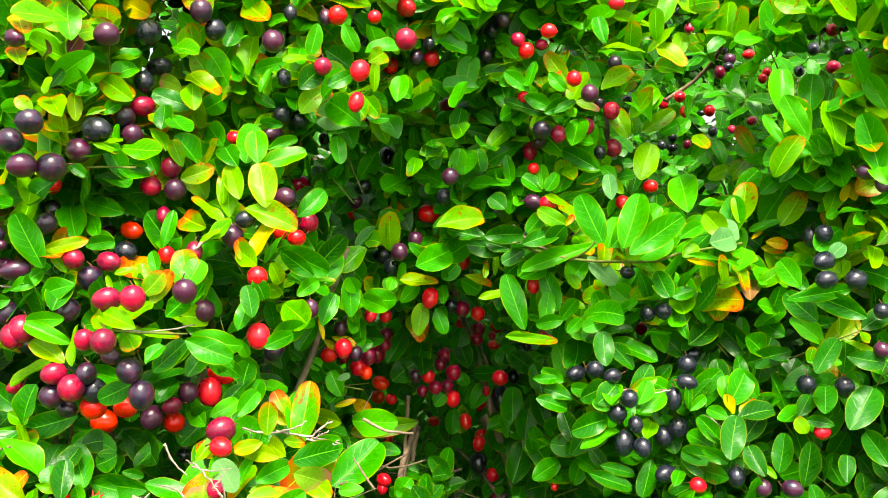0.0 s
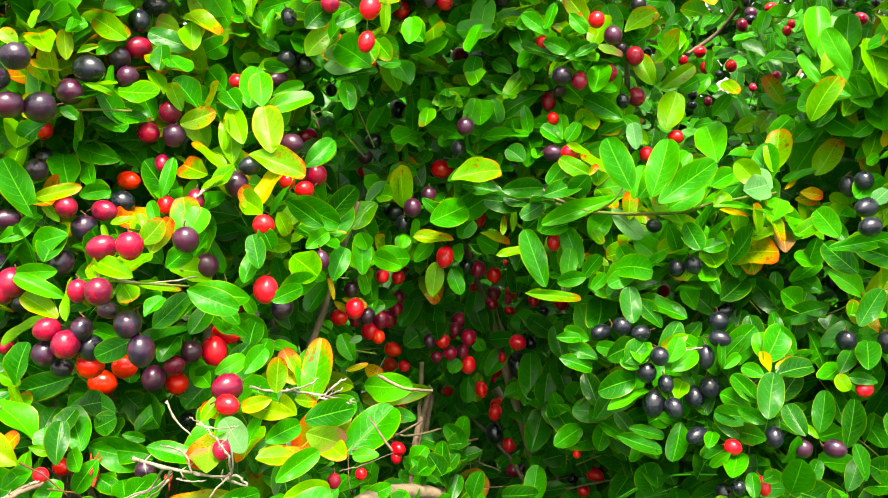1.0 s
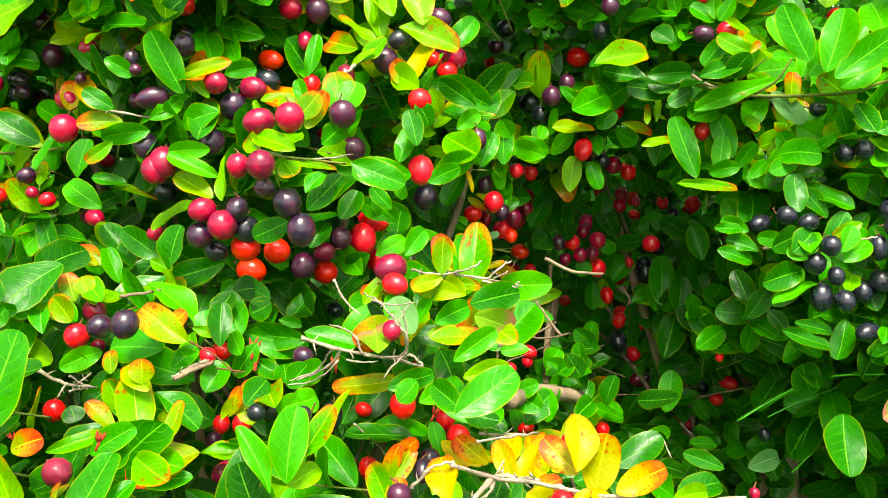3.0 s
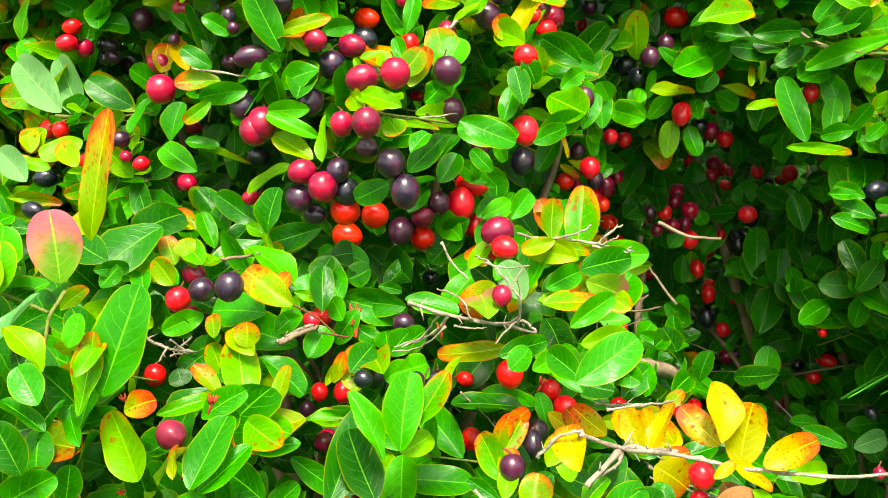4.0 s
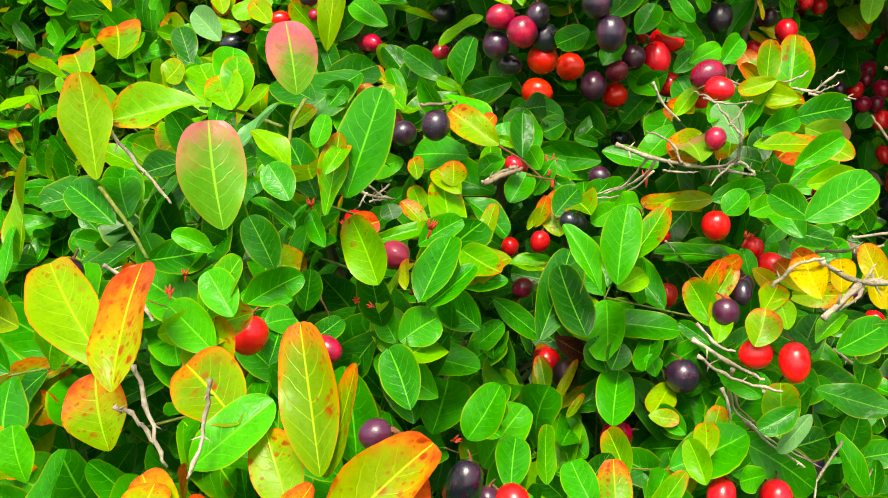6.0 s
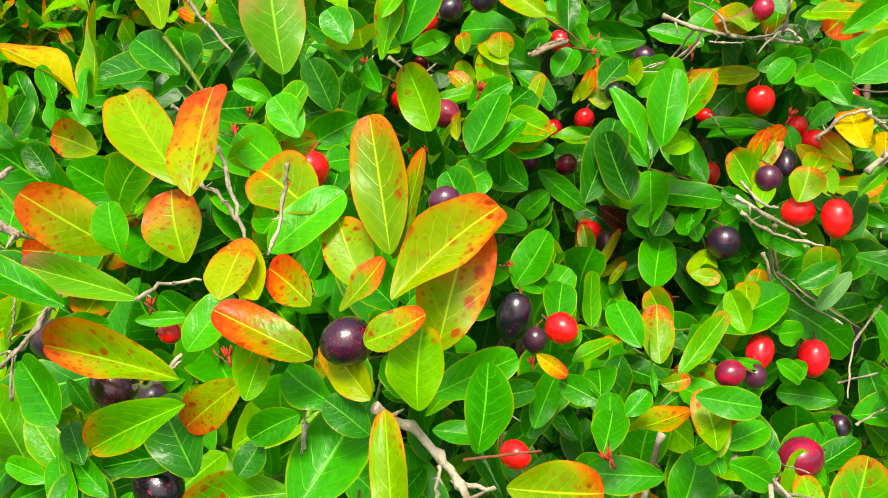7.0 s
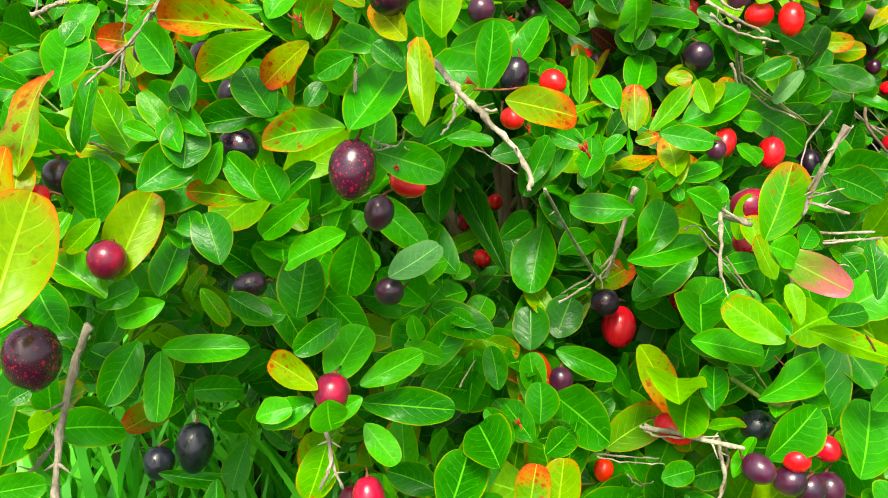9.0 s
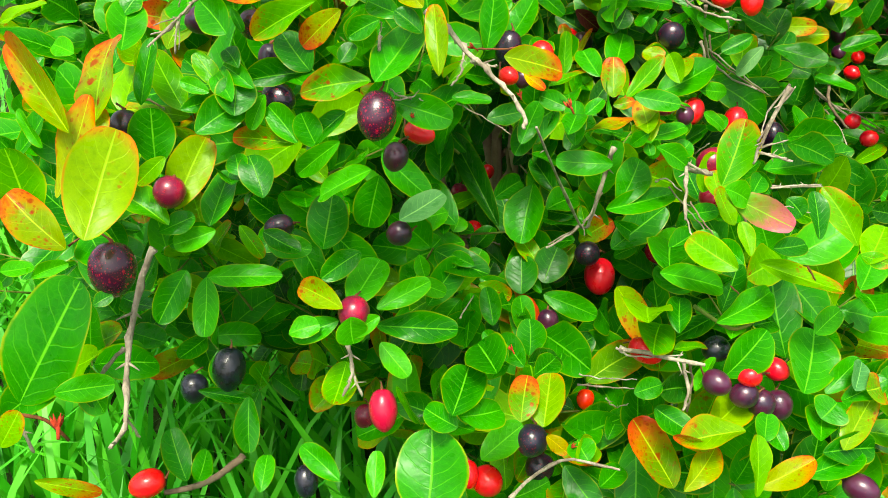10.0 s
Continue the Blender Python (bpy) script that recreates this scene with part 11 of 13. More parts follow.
twig([(-0.3108, 0.6432, 0.7786), (-0.2944, 0.6461, 0.7675), (-0.2801, 0.6470, 0.7537)], 1.35, 0.96, "red")
twig([(-0.5673, 0.8147, 0.9044), (-0.5390, 0.8456, 0.9015), (-0.4997, 0.8627, 0.9051)], 2.20, 1.39, "shoot")
twig([(-0.4164, 0.7584, 0.9366), (-0.3825, 0.7417, 0.9309), (-0.3520, 0.7534, 0.9259)], 1.18, 0.68, "dry")
twig([(-0.2643, 0.6979, 0.9012), (-0.2438, 0.7128, 0.8944), (-0.2114, 0.7399, 0.8968)], 1.00, 0.63, "dry")
twig([(-0.4180, 0.2582, 0.7511), (-0.4127, 0.2622, 0.7510), (-0.4067, 0.2657, 0.7462), (-0.3986, 0.2689, 0.7387)], 2.67, 1.62, "dry")
twig([(-0.4429, 0.3108, 0.7844), (-0.4353, 0.2986, 0.7651), (-0.4237, 0.2822, 0.7436)], 2.15, 1.54, "dry")
twig([(-0.4405, 0.2862, 0.7686), (-0.4362, 0.2874, 0.7606), (-0.4241, 0.2750, 0.7479)], 1.59, 0.97, "dry")
twig([(-0.4172, 0.2673, 0.7500), (-0.4109, 0.2721, 0.7524), (-0.4147, 0.2883, 0.7559)], 1.46, 0.87, "dry")
twig([(-0.4160, 0.2667, 0.7496), (-0.4174, 0.2648, 0.7414), (-0.4247, 0.2664, 0.7328)], 0.94, 0.53, "dry")
twig([(-0.4098, 0.2696, 0.7425), (-0.4162, 0.2652, 0.7385), (-0.4274, 0.2644, 0.7335)], 1.04, 0.54, "dry")
twig([(-0.4027, 0.2853, 0.7149), (-0.4072, 0.2776, 0.7044), (-0.4123, 0.2701, 0.6971)], 1.08, 0.65, "dry")
twig([(-0.4227, 0.2811, 0.6925), (-0.4280, 0.2772, 0.6880), (-0.4362, 0.2759, 0.6861)], 0.79, 0.46, "dry")
twig([(-0.4214, 0.2796, 0.6924), (-0.4232, 0.2761, 0.6765)], 0.67, 0.45, "dry")
twig([(-0.3376, 0.2895, 0.7638), (-0.3348, 0.2888, 0.7494), (-0.3304, 0.2881, 0.7344)], 0.85, 0.57, "dry")
twig([(-0.3425, 0.2851, 0.7536), (-0.3380, 0.2871, 0.7497), (-0.3333, 0.2881, 0.7413)], 0.75, 0.57, "dry")
twig([(-0.3208, 0.2998, 0.7569), (-0.3226, 0.2967, 0.7435), (-0.3255, 0.2898, 0.7304)], 0.76, 0.57, "dry")
twig([(-0.3462, 0.2542, 0.7281), (-0.3408, 0.2589, 0.7315), (-0.3323, 0.2642, 0.7310)], 0.71, 0.44, "dry")
twig([(-0.2785, 0.2553, 0.7023), (-0.2692, 0.2621, 0.6915), (-0.2607, 0.2617, 0.6825), (-0.2512, 0.2512, 0.6788), (-0.2428, 0.2493, 0.6716), (-0.2321, 0.2432, 0.6611), (-0.2295, 0.2337, 0.6570)], 1.62, 0.94, "dry")
twig([(-0.2596, 0.2605, 0.6795), (-0.2523, 0.2617, 0.6779), (-0.2482, 0.2625, 0.6774)], 0.92, 0.50, "dry")
twig([(-0.2637, 0.2612, 0.6833), (-0.2637, 0.2566, 0.6745), (-0.2672, 0.2529, 0.6701)], 0.67, 0.42, "dry")
twig([(-0.2572, 0.2627, 0.6848), (-0.2473, 0.2698, 0.6839), (-0.2376, 0.2723, 0.6850)], 0.83, 0.68, "red")
twig([(-0.3515, 0.2527, 0.7014), (-0.3459, 0.2568, 0.7018), (-0.3411, 0.2626, 0.7080)], 0.91, 0.73, "dry")
twig([(-0.3040, 0.2630, 0.6897), (-0.3033, 0.2585, 0.6784)], 1.05, 0.62, "dry")
twig([(-0.1846, 0.4255, 0.6010), (-0.1662, 0.4282, 0.5871), (-0.1530, 0.3966, 0.5937)], 2.10, 1.60, "dry")
twig([(-0.1675, 0.4288, 0.5881), (-0.1667, 0.3944, 0.5861), (-0.1649, 0.3821, 0.5690)], 1.43, 0.93, "dry")
twig([(-0.2173, 0.4591, 0.5899), (-0.2255, 0.4382, 0.5545), (-0.2328, 0.4307, 0.5414), (-0.2245, 0.2349, 0.6575)], 1.82, 0.63, "dry")
twig([(-0.1879, 0.5527, 0.6859), (-0.1662, 0.5494, 0.6743), (-0.1513, 0.5470, 0.6683)], 1.36, 0.85, "dry")
twig([(-0.1676, 0.5491, 0.6727), (-0.1645, 0.5974, 0.6305), (-0.1473, 0.5915, 0.6150), (-0.1267, 0.5674, 0.6103)], 1.19, 0.73, "dry")
twig([(-0.3002, 0.2620, 0.6653), (-0.2937, 0.2688, 0.6596), (-0.2856, 0.2778, 0.6544)], 0.54, 0.38, "dry")
twig([(-0.4095, 0.2155, 0.5927), (-0.4133, 0.2016, 0.5711), (-0.4123, 0.1868, 0.5450), (-0.4080, 0.1733, 0.5209), (-0.4110, 0.1635, 0.5119)], 2.04, 1.16, "dry")
twig([(-0.4426, 0.2225, 0.5301), (-0.4498, 0.2105, 0.5203), (-0.4581, 0.2029, 0.5114)], 1.45, 0.81, "dry")
twig([(-0.4639, 0.2389, 0.4725), (-0.4560, 0.2380, 0.4620)], 1.06, 0.71, "dry")
twig([(-0.1954, 0.3471, 0.4986), (-0.1676, 0.3474, 0.4958), (-0.1468, 0.3468, 0.4942)], 1.72, 1.20, "dry")
twig([(-0.1598, 0.3593, 0.4895), (-0.1549, 0.3519, 0.4731), (-0.1571, 0.3455, 0.4630)], 1.41, 0.88, "dry")
twig([(-0.2508, 0.2994, 0.4152), (-0.2278, 0.3412, 0.4182), (-0.1912, 0.3459, 0.4142)], 1.41, 0.93, "dry")
twig([(-0.4848, 0.1825, 0.5067), (-0.4739, 0.1907, 0.5000), (-0.4689, 0.1983, 0.4834)], 1.98, 1.68, "red")
twig([(-0.4806, 0.1797, 0.5064), (-0.4721, 0.1772, 0.4891)], 1.31, 0.82, "dry")
twig([(-0.4149, 0.2777, 0.4299), (-0.4299, 0.2605, 0.4202), (-0.4521, 0.2453, 0.4185)], 2.96, 1.86, "bark")
twig([(-0.3340, 0.2685, 0.5225), (-0.3310, 0.2644, 0.5076), (-0.3343, 0.2572, 0.4970)], 1.41, 0.79, "dry")
twig([(-0.3315, 0.2656, 0.5068), (-0.3249, 0.2624, 0.4954)], 1.10, 0.63, "dry")
twig([(-0.1166, 0.3815, 0.6488), (-0.1270, 0.3764, 0.6231), (-0.1314, 0.3726, 0.6079)], 1.49, 0.83, "dry")
twig([(-0.1291, 0.3741, 0.6140), (-0.1114, 0.3721, 0.6109)], 0.99, 0.66, "dry")
twig([(-0.1154, 0.4675, 0.5664), (-0.0838, 0.4749, 0.5671)], 1.19, 0.81, "dry")
twig([(-0.0552, 0.9560, 0.5401), (-0.0113, 0.9881, 0.5020), (0.0468, 1.0301, 0.4671)], 1.78, 1.16, "dry")
twig([(-0.1561, 0.3649, 0.5227), (-0.1344, 0.3656, 0.5102), (-0.1220, 0.3710, 0.5129)], 1.55, 1.23, "shoot")
twig([(-0.2205, 0.9266, 1.1426), (-0.2505, 0.9225, 1.1174), (-0.2577, 0.9146, 1.0832)], 4.97, 3.70, "bark")
twig([(-0.0794, 1.0814, 1.0305), (-0.0304, 1.0727, 1.0255), (0.0027, 1.0624, 1.0074)], 4.20, 3.09, "bark")
twig([(0.4247, 1.3359, 1.3050), (0.4401, 1.3761, 1.2622), (0.4208, 1.4423, 1.2109), (0.3591, 1.4516, 1.1662)], 4.17, 3.40, "bark")
twig([(0.0781, 0.9988, 0.9542), (0.1424, 0.9738, 0.9376), (0.2232, 0.9425, 0.9372), (0.2512, 0.9335, 0.9463), (0.3236, 0.9516, 0.9563)], 2.27, 1.62, "shoot")
twig([(0.1404, 0.9604, 0.9385), (0.1567, 0.9467, 0.9504), (0.1682, 0.9436, 0.9689)], 1.57, 1.24, "shoot")
twig([(0.0798, 1.0212, 0.9742), (0.1023, 1.0146, 0.9534), (0.1471, 1.0061, 0.9356)], 1.98, 1.64, "bark")
twig([(-0.0372, 1.2368, 0.6803), (-0.0426, 1.2052, 0.6525), (-0.0477, 1.1731, 0.5993)], 5.36, 4.01, "bark")
twig([(-0.1899, 0.7865, 0.9827), (-0.2065, 0.7814, 0.9717), (-0.2194, 0.7729, 0.9595)], 1.83, 1.30, "dry")
twig([(-0.2675, 0.6931, 0.8992), (-0.2428, 0.6996, 0.8960), (-0.2161, 0.7323, 0.8902)], 1.21, 1.00, "shoot")
twig([(-0.3132, 0.7679, 1.0315), (-0.2763, 0.7893, 1.0319)], 1.34, 1.08, "shoot")
twig([(0.2165, 0.9936, 0.8964), (0.1806, 1.0082, 0.8784), (0.1455, 0.9916, 0.8642)], 1.65, 1.31, "shoot")
twig([(0.3426, 1.3500, 1.1546), (0.2578, 1.2345, 1.1571), (0.2047, 1.1580, 1.1436)], 2.71, 1.91, "bark")
twig([(-0.0697, 0.7413, 0.8157), (-0.0503, 0.7405, 0.8061), (-0.0262, 0.7410, 0.8035)], 1.73, 1.24, "bark")
twig([(-0.1082, 0.8967, 0.7087), (-0.0821, 1.0107, 0.6851), (-0.0452, 1.0793, 0.6888)], 1.53, 1.45, "bark")
twig([(0.1431, 0.9292, 0.7935), (0.1891, 0.9175, 0.8022), (0.2373, 0.9191, 0.8018)], 2.18, 1.57, "bark")
twig([(-0.0993, 0.8658, 0.6659), (-0.0674, 0.9629, 0.6424), (-0.0231, 1.0200, 0.6189)], 10.89, 9.73, "bark")
twig([(-0.0421, 1.1989, 0.6844), (-0.0510, 1.1370, 0.6549), (-0.0574, 1.0521, 0.6288)], 4.12, 3.00, "bark")
twig([(-0.0573, 1.0686, 0.6251), (-0.0235, 1.1594, 0.6266), (0.0246, 1.2215, 0.6244)], 2.71, 1.94, "bark")
twig([(-0.0921, 1.0395, 0.6873), (-0.0599, 1.0791, 0.6701), (-0.0238, 1.1456, 0.6597)], 1.62, 1.44, "bark")
twig([(0.1558, 1.0593, 0.5786), (0.2151, 1.0415, 0.6244), (0.2577, 0.9513, 0.6674)], 1.74, 0.95, "grass")
twig([(0.1710, 1.0290, 0.6012), (0.2111, 0.9671, 0.6540), (0.2582, 0.9222, 0.6720)], 1.69, 0.92, "grass")
twig([(0.1991, 1.0013, 0.5409), (0.2166, 0.9991, 0.5611)], 1.35, 0.67, "grass")
twig([(-0.4548, 0.4499, 0.8117), (-0.4453, 0.4554, 0.7946), (-0.4274, 0.4515, 0.7766)], 1.15, 0.71, "dry")
twig([(-0.4361, 0.4094, 0.7576), (-0.4255, 0.4104, 0.7488), (-0.4050, 0.3948, 0.7380)], 1.07, 0.76, "dry")
twig([(-0.4595, 0.4437, 0.7859), (-0.4441, 0.4401, 0.7681), (-0.4337, 0.4372, 0.7530)], 1.30, 0.98, "shoot")
twig([(-0.3917, 0.5031, 0.8065), (-0.4208, 0.5111, 0.8142), (-0.4484, 0.5211, 0.8155)], 1.18, 0.97, "shoot")
twig([(-0.3680, 0.4820, 0.8218), (-0.3718, 0.4728, 0.8109), (-0.3732, 0.4666, 0.7932)], 1.24, 0.95, "shoot")
twig([(-0.1697, 0.6019, 0.6392), (-0.1647, 0.5949, 0.6248), (-0.1645, 0.5877, 0.6105)], 1.25, 0.71, "dry")
twig([(-0.1864, 0.5581, 0.6932), (-0.1745, 0.5541, 0.6832), (-0.1658, 0.5530, 0.6810)], 1.11, 0.63, "dry")
twig([(-0.1509, 0.5382, 0.7213), (-0.1403, 0.5405, 0.7313), (-0.1273, 0.5404, 0.7362)], 1.20, 0.75, "dry")
twig([(-0.1252, 0.5461, 0.7033), (-0.1054, 0.5587, 0.7195), (-0.0925, 0.5563, 0.7194), (-0.0819, 0.5270, 0.7309)], 1.86, 1.34, "dry")
twig([(-0.3287, 0.2597, 0.7120), (-0.3234, 0.2579, 0.7095), (-0.3171, 0.2601, 0.7057)], 0.58, 0.41, "red")
twig([(-0.2768, 0.3821, 0.6992), (-0.2755, 0.3975, 0.6892)], 0.67, 0.47, "red")
twig([(-0.2304, 0.3597, 0.6394), (-0.2267, 0.3351, 0.6431)], 0.55, 0.41, "red")
twig([(-0.3446, 0.2540, 0.7272), (-0.3419, 0.2549, 0.7245)], 0.50, 0.33, "red")
twig([(-0.3265, 0.5056, 0.7253), (-0.3247, 0.5036, 0.7166)], 0.91, 0.60, "red")
twig([(-0.3581, 0.4599, 0.7309), (-0.3547, 0.4611, 0.7202)], 0.82, 0.55, "red")
twig([(-0.3266, 0.5052, 0.7273), (-0.3242, 0.5018, 0.7164)], 0.88, 0.58, "red")
twig([(-0.2931, 0.6452, 0.7589), (-0.2751, 0.6478, 0.7556)], 1.28, 0.92, "red")
twig([(-0.3982, 0.3837, 0.7510), (-0.3913, 0.3859, 0.7475)], 0.60, 0.48, "red")
twig([(-0.2445, 0.4514, 0.5777), (-0.2378, 0.4553, 0.5877)], 1.17, 0.78, "red")
twig([(-0.4159, 0.1673, 0.6121), (-0.4084, 0.1761, 0.6174)], 1.07, 0.67, "red")
twig([(-0.0974, 0.3693, 0.5519), (-0.0920, 0.3699, 0.5436)], 1.20, 0.86, "red")
twig([(-0.1368, 0.3676, 0.5363), (-0.1318, 0.3649, 0.5327)], 1.03, 0.69, "red")
twig([(-0.0576, 1.0491, 0.6210), (-0.0543, 1.1032, 0.6603), (-0.0457, 1.1720, 0.6793), (-0.0376, 1.1944, 0.7005)], 4.66, 4.09, "bark")
twig([(0.1167, 1.2272, 0.5462), (0.1615, 1.1849, 0.5706), (0.2037, 1.1635, 0.5861)], 2.00, 1.14, "bark")
twig([(0.1179, 1.1779, 0.5328), (0.1341, 1.1155, 0.5226), (0.1392, 1.1055, 0.5120)], 1.54, 0.74, "dry")
twig([(0.0753, 1.0829, 0.5533), (0.0840, 1.0600, 0.5342)], 1.41, 0.70, "dry")
twig([(-0.0586, 0.7262, 0.7597), (-0.0727, 0.7309, 0.7787), (-0.0770, 0.7323, 0.7852)], 1.32, 0.66, "bark")
twig([(0.1601, 0.8955, 0.7871), (0.2100, 0.8874, 0.8040), (0.2339, 0.8959, 0.8077)], 1.13, 0.58, "dry")
twig([(-0.1653, 0.6466, 0.7643), (-0.1630, 0.6338, 0.7824), (-0.1675, 0.6350, 0.7898), (-0.1801, 0.6363, 0.8051), (-0.1908, 0.6396, 0.8099)], 0.99, 0.58, "dry")
twig([(-0.1700, 0.6346, 0.7900), (-0.1646, 0.6373, 0.7970), (-0.1601, 0.6397, 0.8041)], 0.77, 0.38, "dry")
twig([(-0.2154, 0.6681, 0.8149), (-0.2089, 0.6669, 0.8013), (-0.1985, 0.6667, 0.7902)], 1.02, 0.61, "dry")
twig([(-0.2185, 0.6622, 0.7672), (-0.2319, 0.6783, 0.7485), (-0.2508, 0.6710, 0.7425)], 1.03, 0.43, "dry")
twig([(-0.2134, 0.6612, 0.7592), (-0.2340, 0.6754, 0.7409), (-0.2518, 0.6699, 0.7399)], 0.82, 0.43, "dry")
twig([(-0.2081, 0.6627, 0.7600), (-0.1969, 0.6588, 0.7590), (-0.1865, 0.6610, 0.7591)], 0.82, 0.41, "dry")
twig([(-0.1696, 0.7296, 0.8109), (-0.1506, 0.7314, 0.8059), (-0.1271, 0.7346, 0.8094), (-0.1170, 0.7365, 0.8152)], 1.10, 0.66, "dry")
twig([(-0.1172, 0.7337, 0.8005), (-0.1036, 0.7339, 0.7972), (-0.0905, 0.7342, 0.7956)], 1.10, 0.66, "dry")
twig([(-0.1097, 0.7343, 0.8008), (-0.1022, 0.7355, 0.8045), (-0.0978, 0.7362, 0.8074)], 0.66, 0.44, "dry")
twig([(-0.1848, 0.6357, 0.8068), (-0.1723, 0.6372, 0.8025), (-0.1575, 0.6400, 0.8040)], 0.77, 0.38, "dry")
twig([(-0.3180, 0.6324, 0.7554), (-0.3093, 0.6373, 0.7589), (-0.3017, 0.6412, 0.7616), (-0.2950, 0.6445, 0.7633)], 2.29, 1.66, "bark")
twig([(-0.1168, 0.6454, 0.7130), (-0.1025, 0.6290, 0.7188), (-0.0878, 0.6097, 0.7265)], 1.20, 0.75, "dry")
twig([(-0.2060, 0.6683, 0.7120), (-0.1945, 0.6773, 0.6971), (-0.1815, 0.6653, 0.6874)], 0.85, 0.42, "dry")
twig([(-0.3727, 0.6820, 0.8015), (-0.3639, 0.6938, 0.8013), (-0.3534, 0.7058, 0.8016)], 1.58, 1.15, "bark")
twig([(-0.4113, 0.6724, 0.7463), (-0.4020, 0.6750, 0.7382), (-0.3976, 0.6767, 0.7359)], 0.93, 0.70, "dry")
twig([(-0.4105, 0.6695, 0.7359), (-0.4041, 0.6731, 0.7359), (-0.3976, 0.6767, 0.7359)], 0.93, 0.47, "dry")
twig([(-0.0709, 0.9314, 0.5887), (-0.0345, 0.9854, 0.5400), (-0.0364, 0.9141, 0.5274), (-0.0160, 0.8990, 0.5048)], 2.57, 1.59, "bark")
twig([(-0.1300, 0.3757, 0.6197), (-0.1225, 0.3795, 0.6353), (-0.1138, 0.3820, 0.6494)], 0.71, 0.43, "dry")
twig([(-0.1846, 0.5483, 0.6784), (-0.1677, 0.5473, 0.6681), (-0.1425, 0.5461, 0.6627)], 1.16, 0.77, "dry")
twig([(-0.1514, 0.5464, 0.6625), (-0.1492, 0.5989, 0.6408)], 0.77, 0.42, "dry")
twig([(-0.1639, 0.5996, 0.6443), (-0.1600, 0.5970, 0.6293), (-0.1441, 0.5943, 0.6169), (-0.1195, 0.5900, 0.6030)], 1.05, 0.63, "bark")
twig([(-0.1289, 0.3746, 0.6163), (-0.1148, 0.3748, 0.6218)], 0.57, 0.29, "dry")
twig([(-0.1295, 0.3740, 0.6145), (-0.1139, 0.3716, 0.6120)], 0.57, 0.29, "dry")
twig([(-0.1839, 0.4250, 0.6009), (-0.1693, 0.4312, 0.5912), (-0.1555, 0.3969, 0.5932)], 1.27, 0.76, "dry")
twig([(-0.1681, 0.4299, 0.5872), (-0.1656, 0.3902, 0.5816)], 0.65, 0.45, "dry")
twig([(-0.1864, 0.4262, 0.5781), (-0.1805, 0.4270, 0.5796), (-0.1686, 0.3910, 0.5838)], 0.65, 0.30, "dry")
twig([(-0.1190, 0.4001, 0.5866), (-0.0902, 0.4095, 0.5865)], 0.46, 0.32, "dry")
twig([(-0.2229, 0.4411, 0.5603), (-0.2189, 0.4553, 0.5798), (-0.2177, 0.4582, 0.5884)], 0.85, 0.51, "bark")
twig([(-0.1638, 0.4325, 0.5954), (-0.1554, 0.4026, 0.6106)], 0.49, 0.30, "dry")
twig([(-0.2549, 0.4216, 0.5279), (-0.2425, 0.4269, 0.5354), (-0.2301, 0.4331, 0.5453), (-0.2249, 0.4398, 0.5575)], 0.85, 0.51, "dry")
twig([(-0.2322, 0.4318, 0.5431), (-0.2299, 0.4290, 0.5358)], 0.51, 0.34, "dry")
twig([(-0.1664, 0.3902, 0.5816), (-0.1645, 0.3831, 0.5700), (-0.1609, 0.3787, 0.5599)], 0.75, 0.45, "dry")
twig([(-0.1634, 0.3889, 0.5783), (-0.1552, 0.3826, 0.5691), (-0.1484, 0.3793, 0.5619)], 0.60, 0.45, "bark")
twig([(-0.3812, 0.6466, 0.4407), (-0.3620, 0.6667, 0.4309), (-0.3404, 0.6588, 0.4303)], 1.02, 0.77, "dry")
twig([(-0.3248, 0.6452, 0.4377), (-0.3066, 0.6233, 0.4525), (-0.2971, 0.6236, 0.4585)], 1.00, 0.72, "bark")
twig([(-0.2962, 0.3545, 0.5030), (-0.2942, 0.3815, 0.5066)], 0.63, 0.33, "dry")
twig([(-0.2315, 0.4703, 0.4175), (-0.2253, 0.4621, 0.4148), (-0.2195, 0.4487, 0.4069)], 0.80, 0.39, "bark")
twig([(-0.2177, 0.3354, 0.4842), (-0.2024, 0.3363, 0.4830), (-0.1839, 0.3383, 0.4840)], 0.45, 0.30, "dry")
twig([(-0.2075, 0.3929, 0.4359), (-0.2003, 0.3879, 0.4329), (-0.1920, 0.3898, 0.4360)], 0.52, 0.35, "dry")
twig([(-0.1344, 0.4207, 0.5686), (-0.1304, 0.4070, 0.5613), (-0.1276, 0.4023, 0.5508)], 0.97, 0.63, "bark")
twig([(-0.1974, 0.3466, 0.4978), (-0.1888, 0.3455, 0.4952), (-0.1739, 0.3467, 0.4960), (-0.1595, 0.3483, 0.4985)], 0.75, 0.45, "dry")
twig([(-0.1559, 0.3852, 0.4735), (-0.1531, 0.3791, 0.4631), (-0.1546, 0.3693, 0.4478)], 1.15, 0.83, "bark")
twig([(-0.1121, 0.3797, 0.5826), (-0.0975, 0.3875, 0.5773)], 0.44, 0.30, "dry")
twig([(-0.4024, 0.2851, 0.7142), (-0.4095, 0.2785, 0.7029), (-0.4161, 0.2722, 0.6949), (-0.4278, 0.2602, 0.6824)], 1.05, 0.66, "dry")
twig([(-0.4205, 0.2780, 0.6949), (-0.4335, 0.2758, 0.6909)], 0.54, 0.27, "dry")
twig([(-0.4130, 0.2774, 0.7157), (-0.4142, 0.2754, 0.7066), (-0.4160, 0.2732, 0.7005)], 0.53, 0.26, "dry")
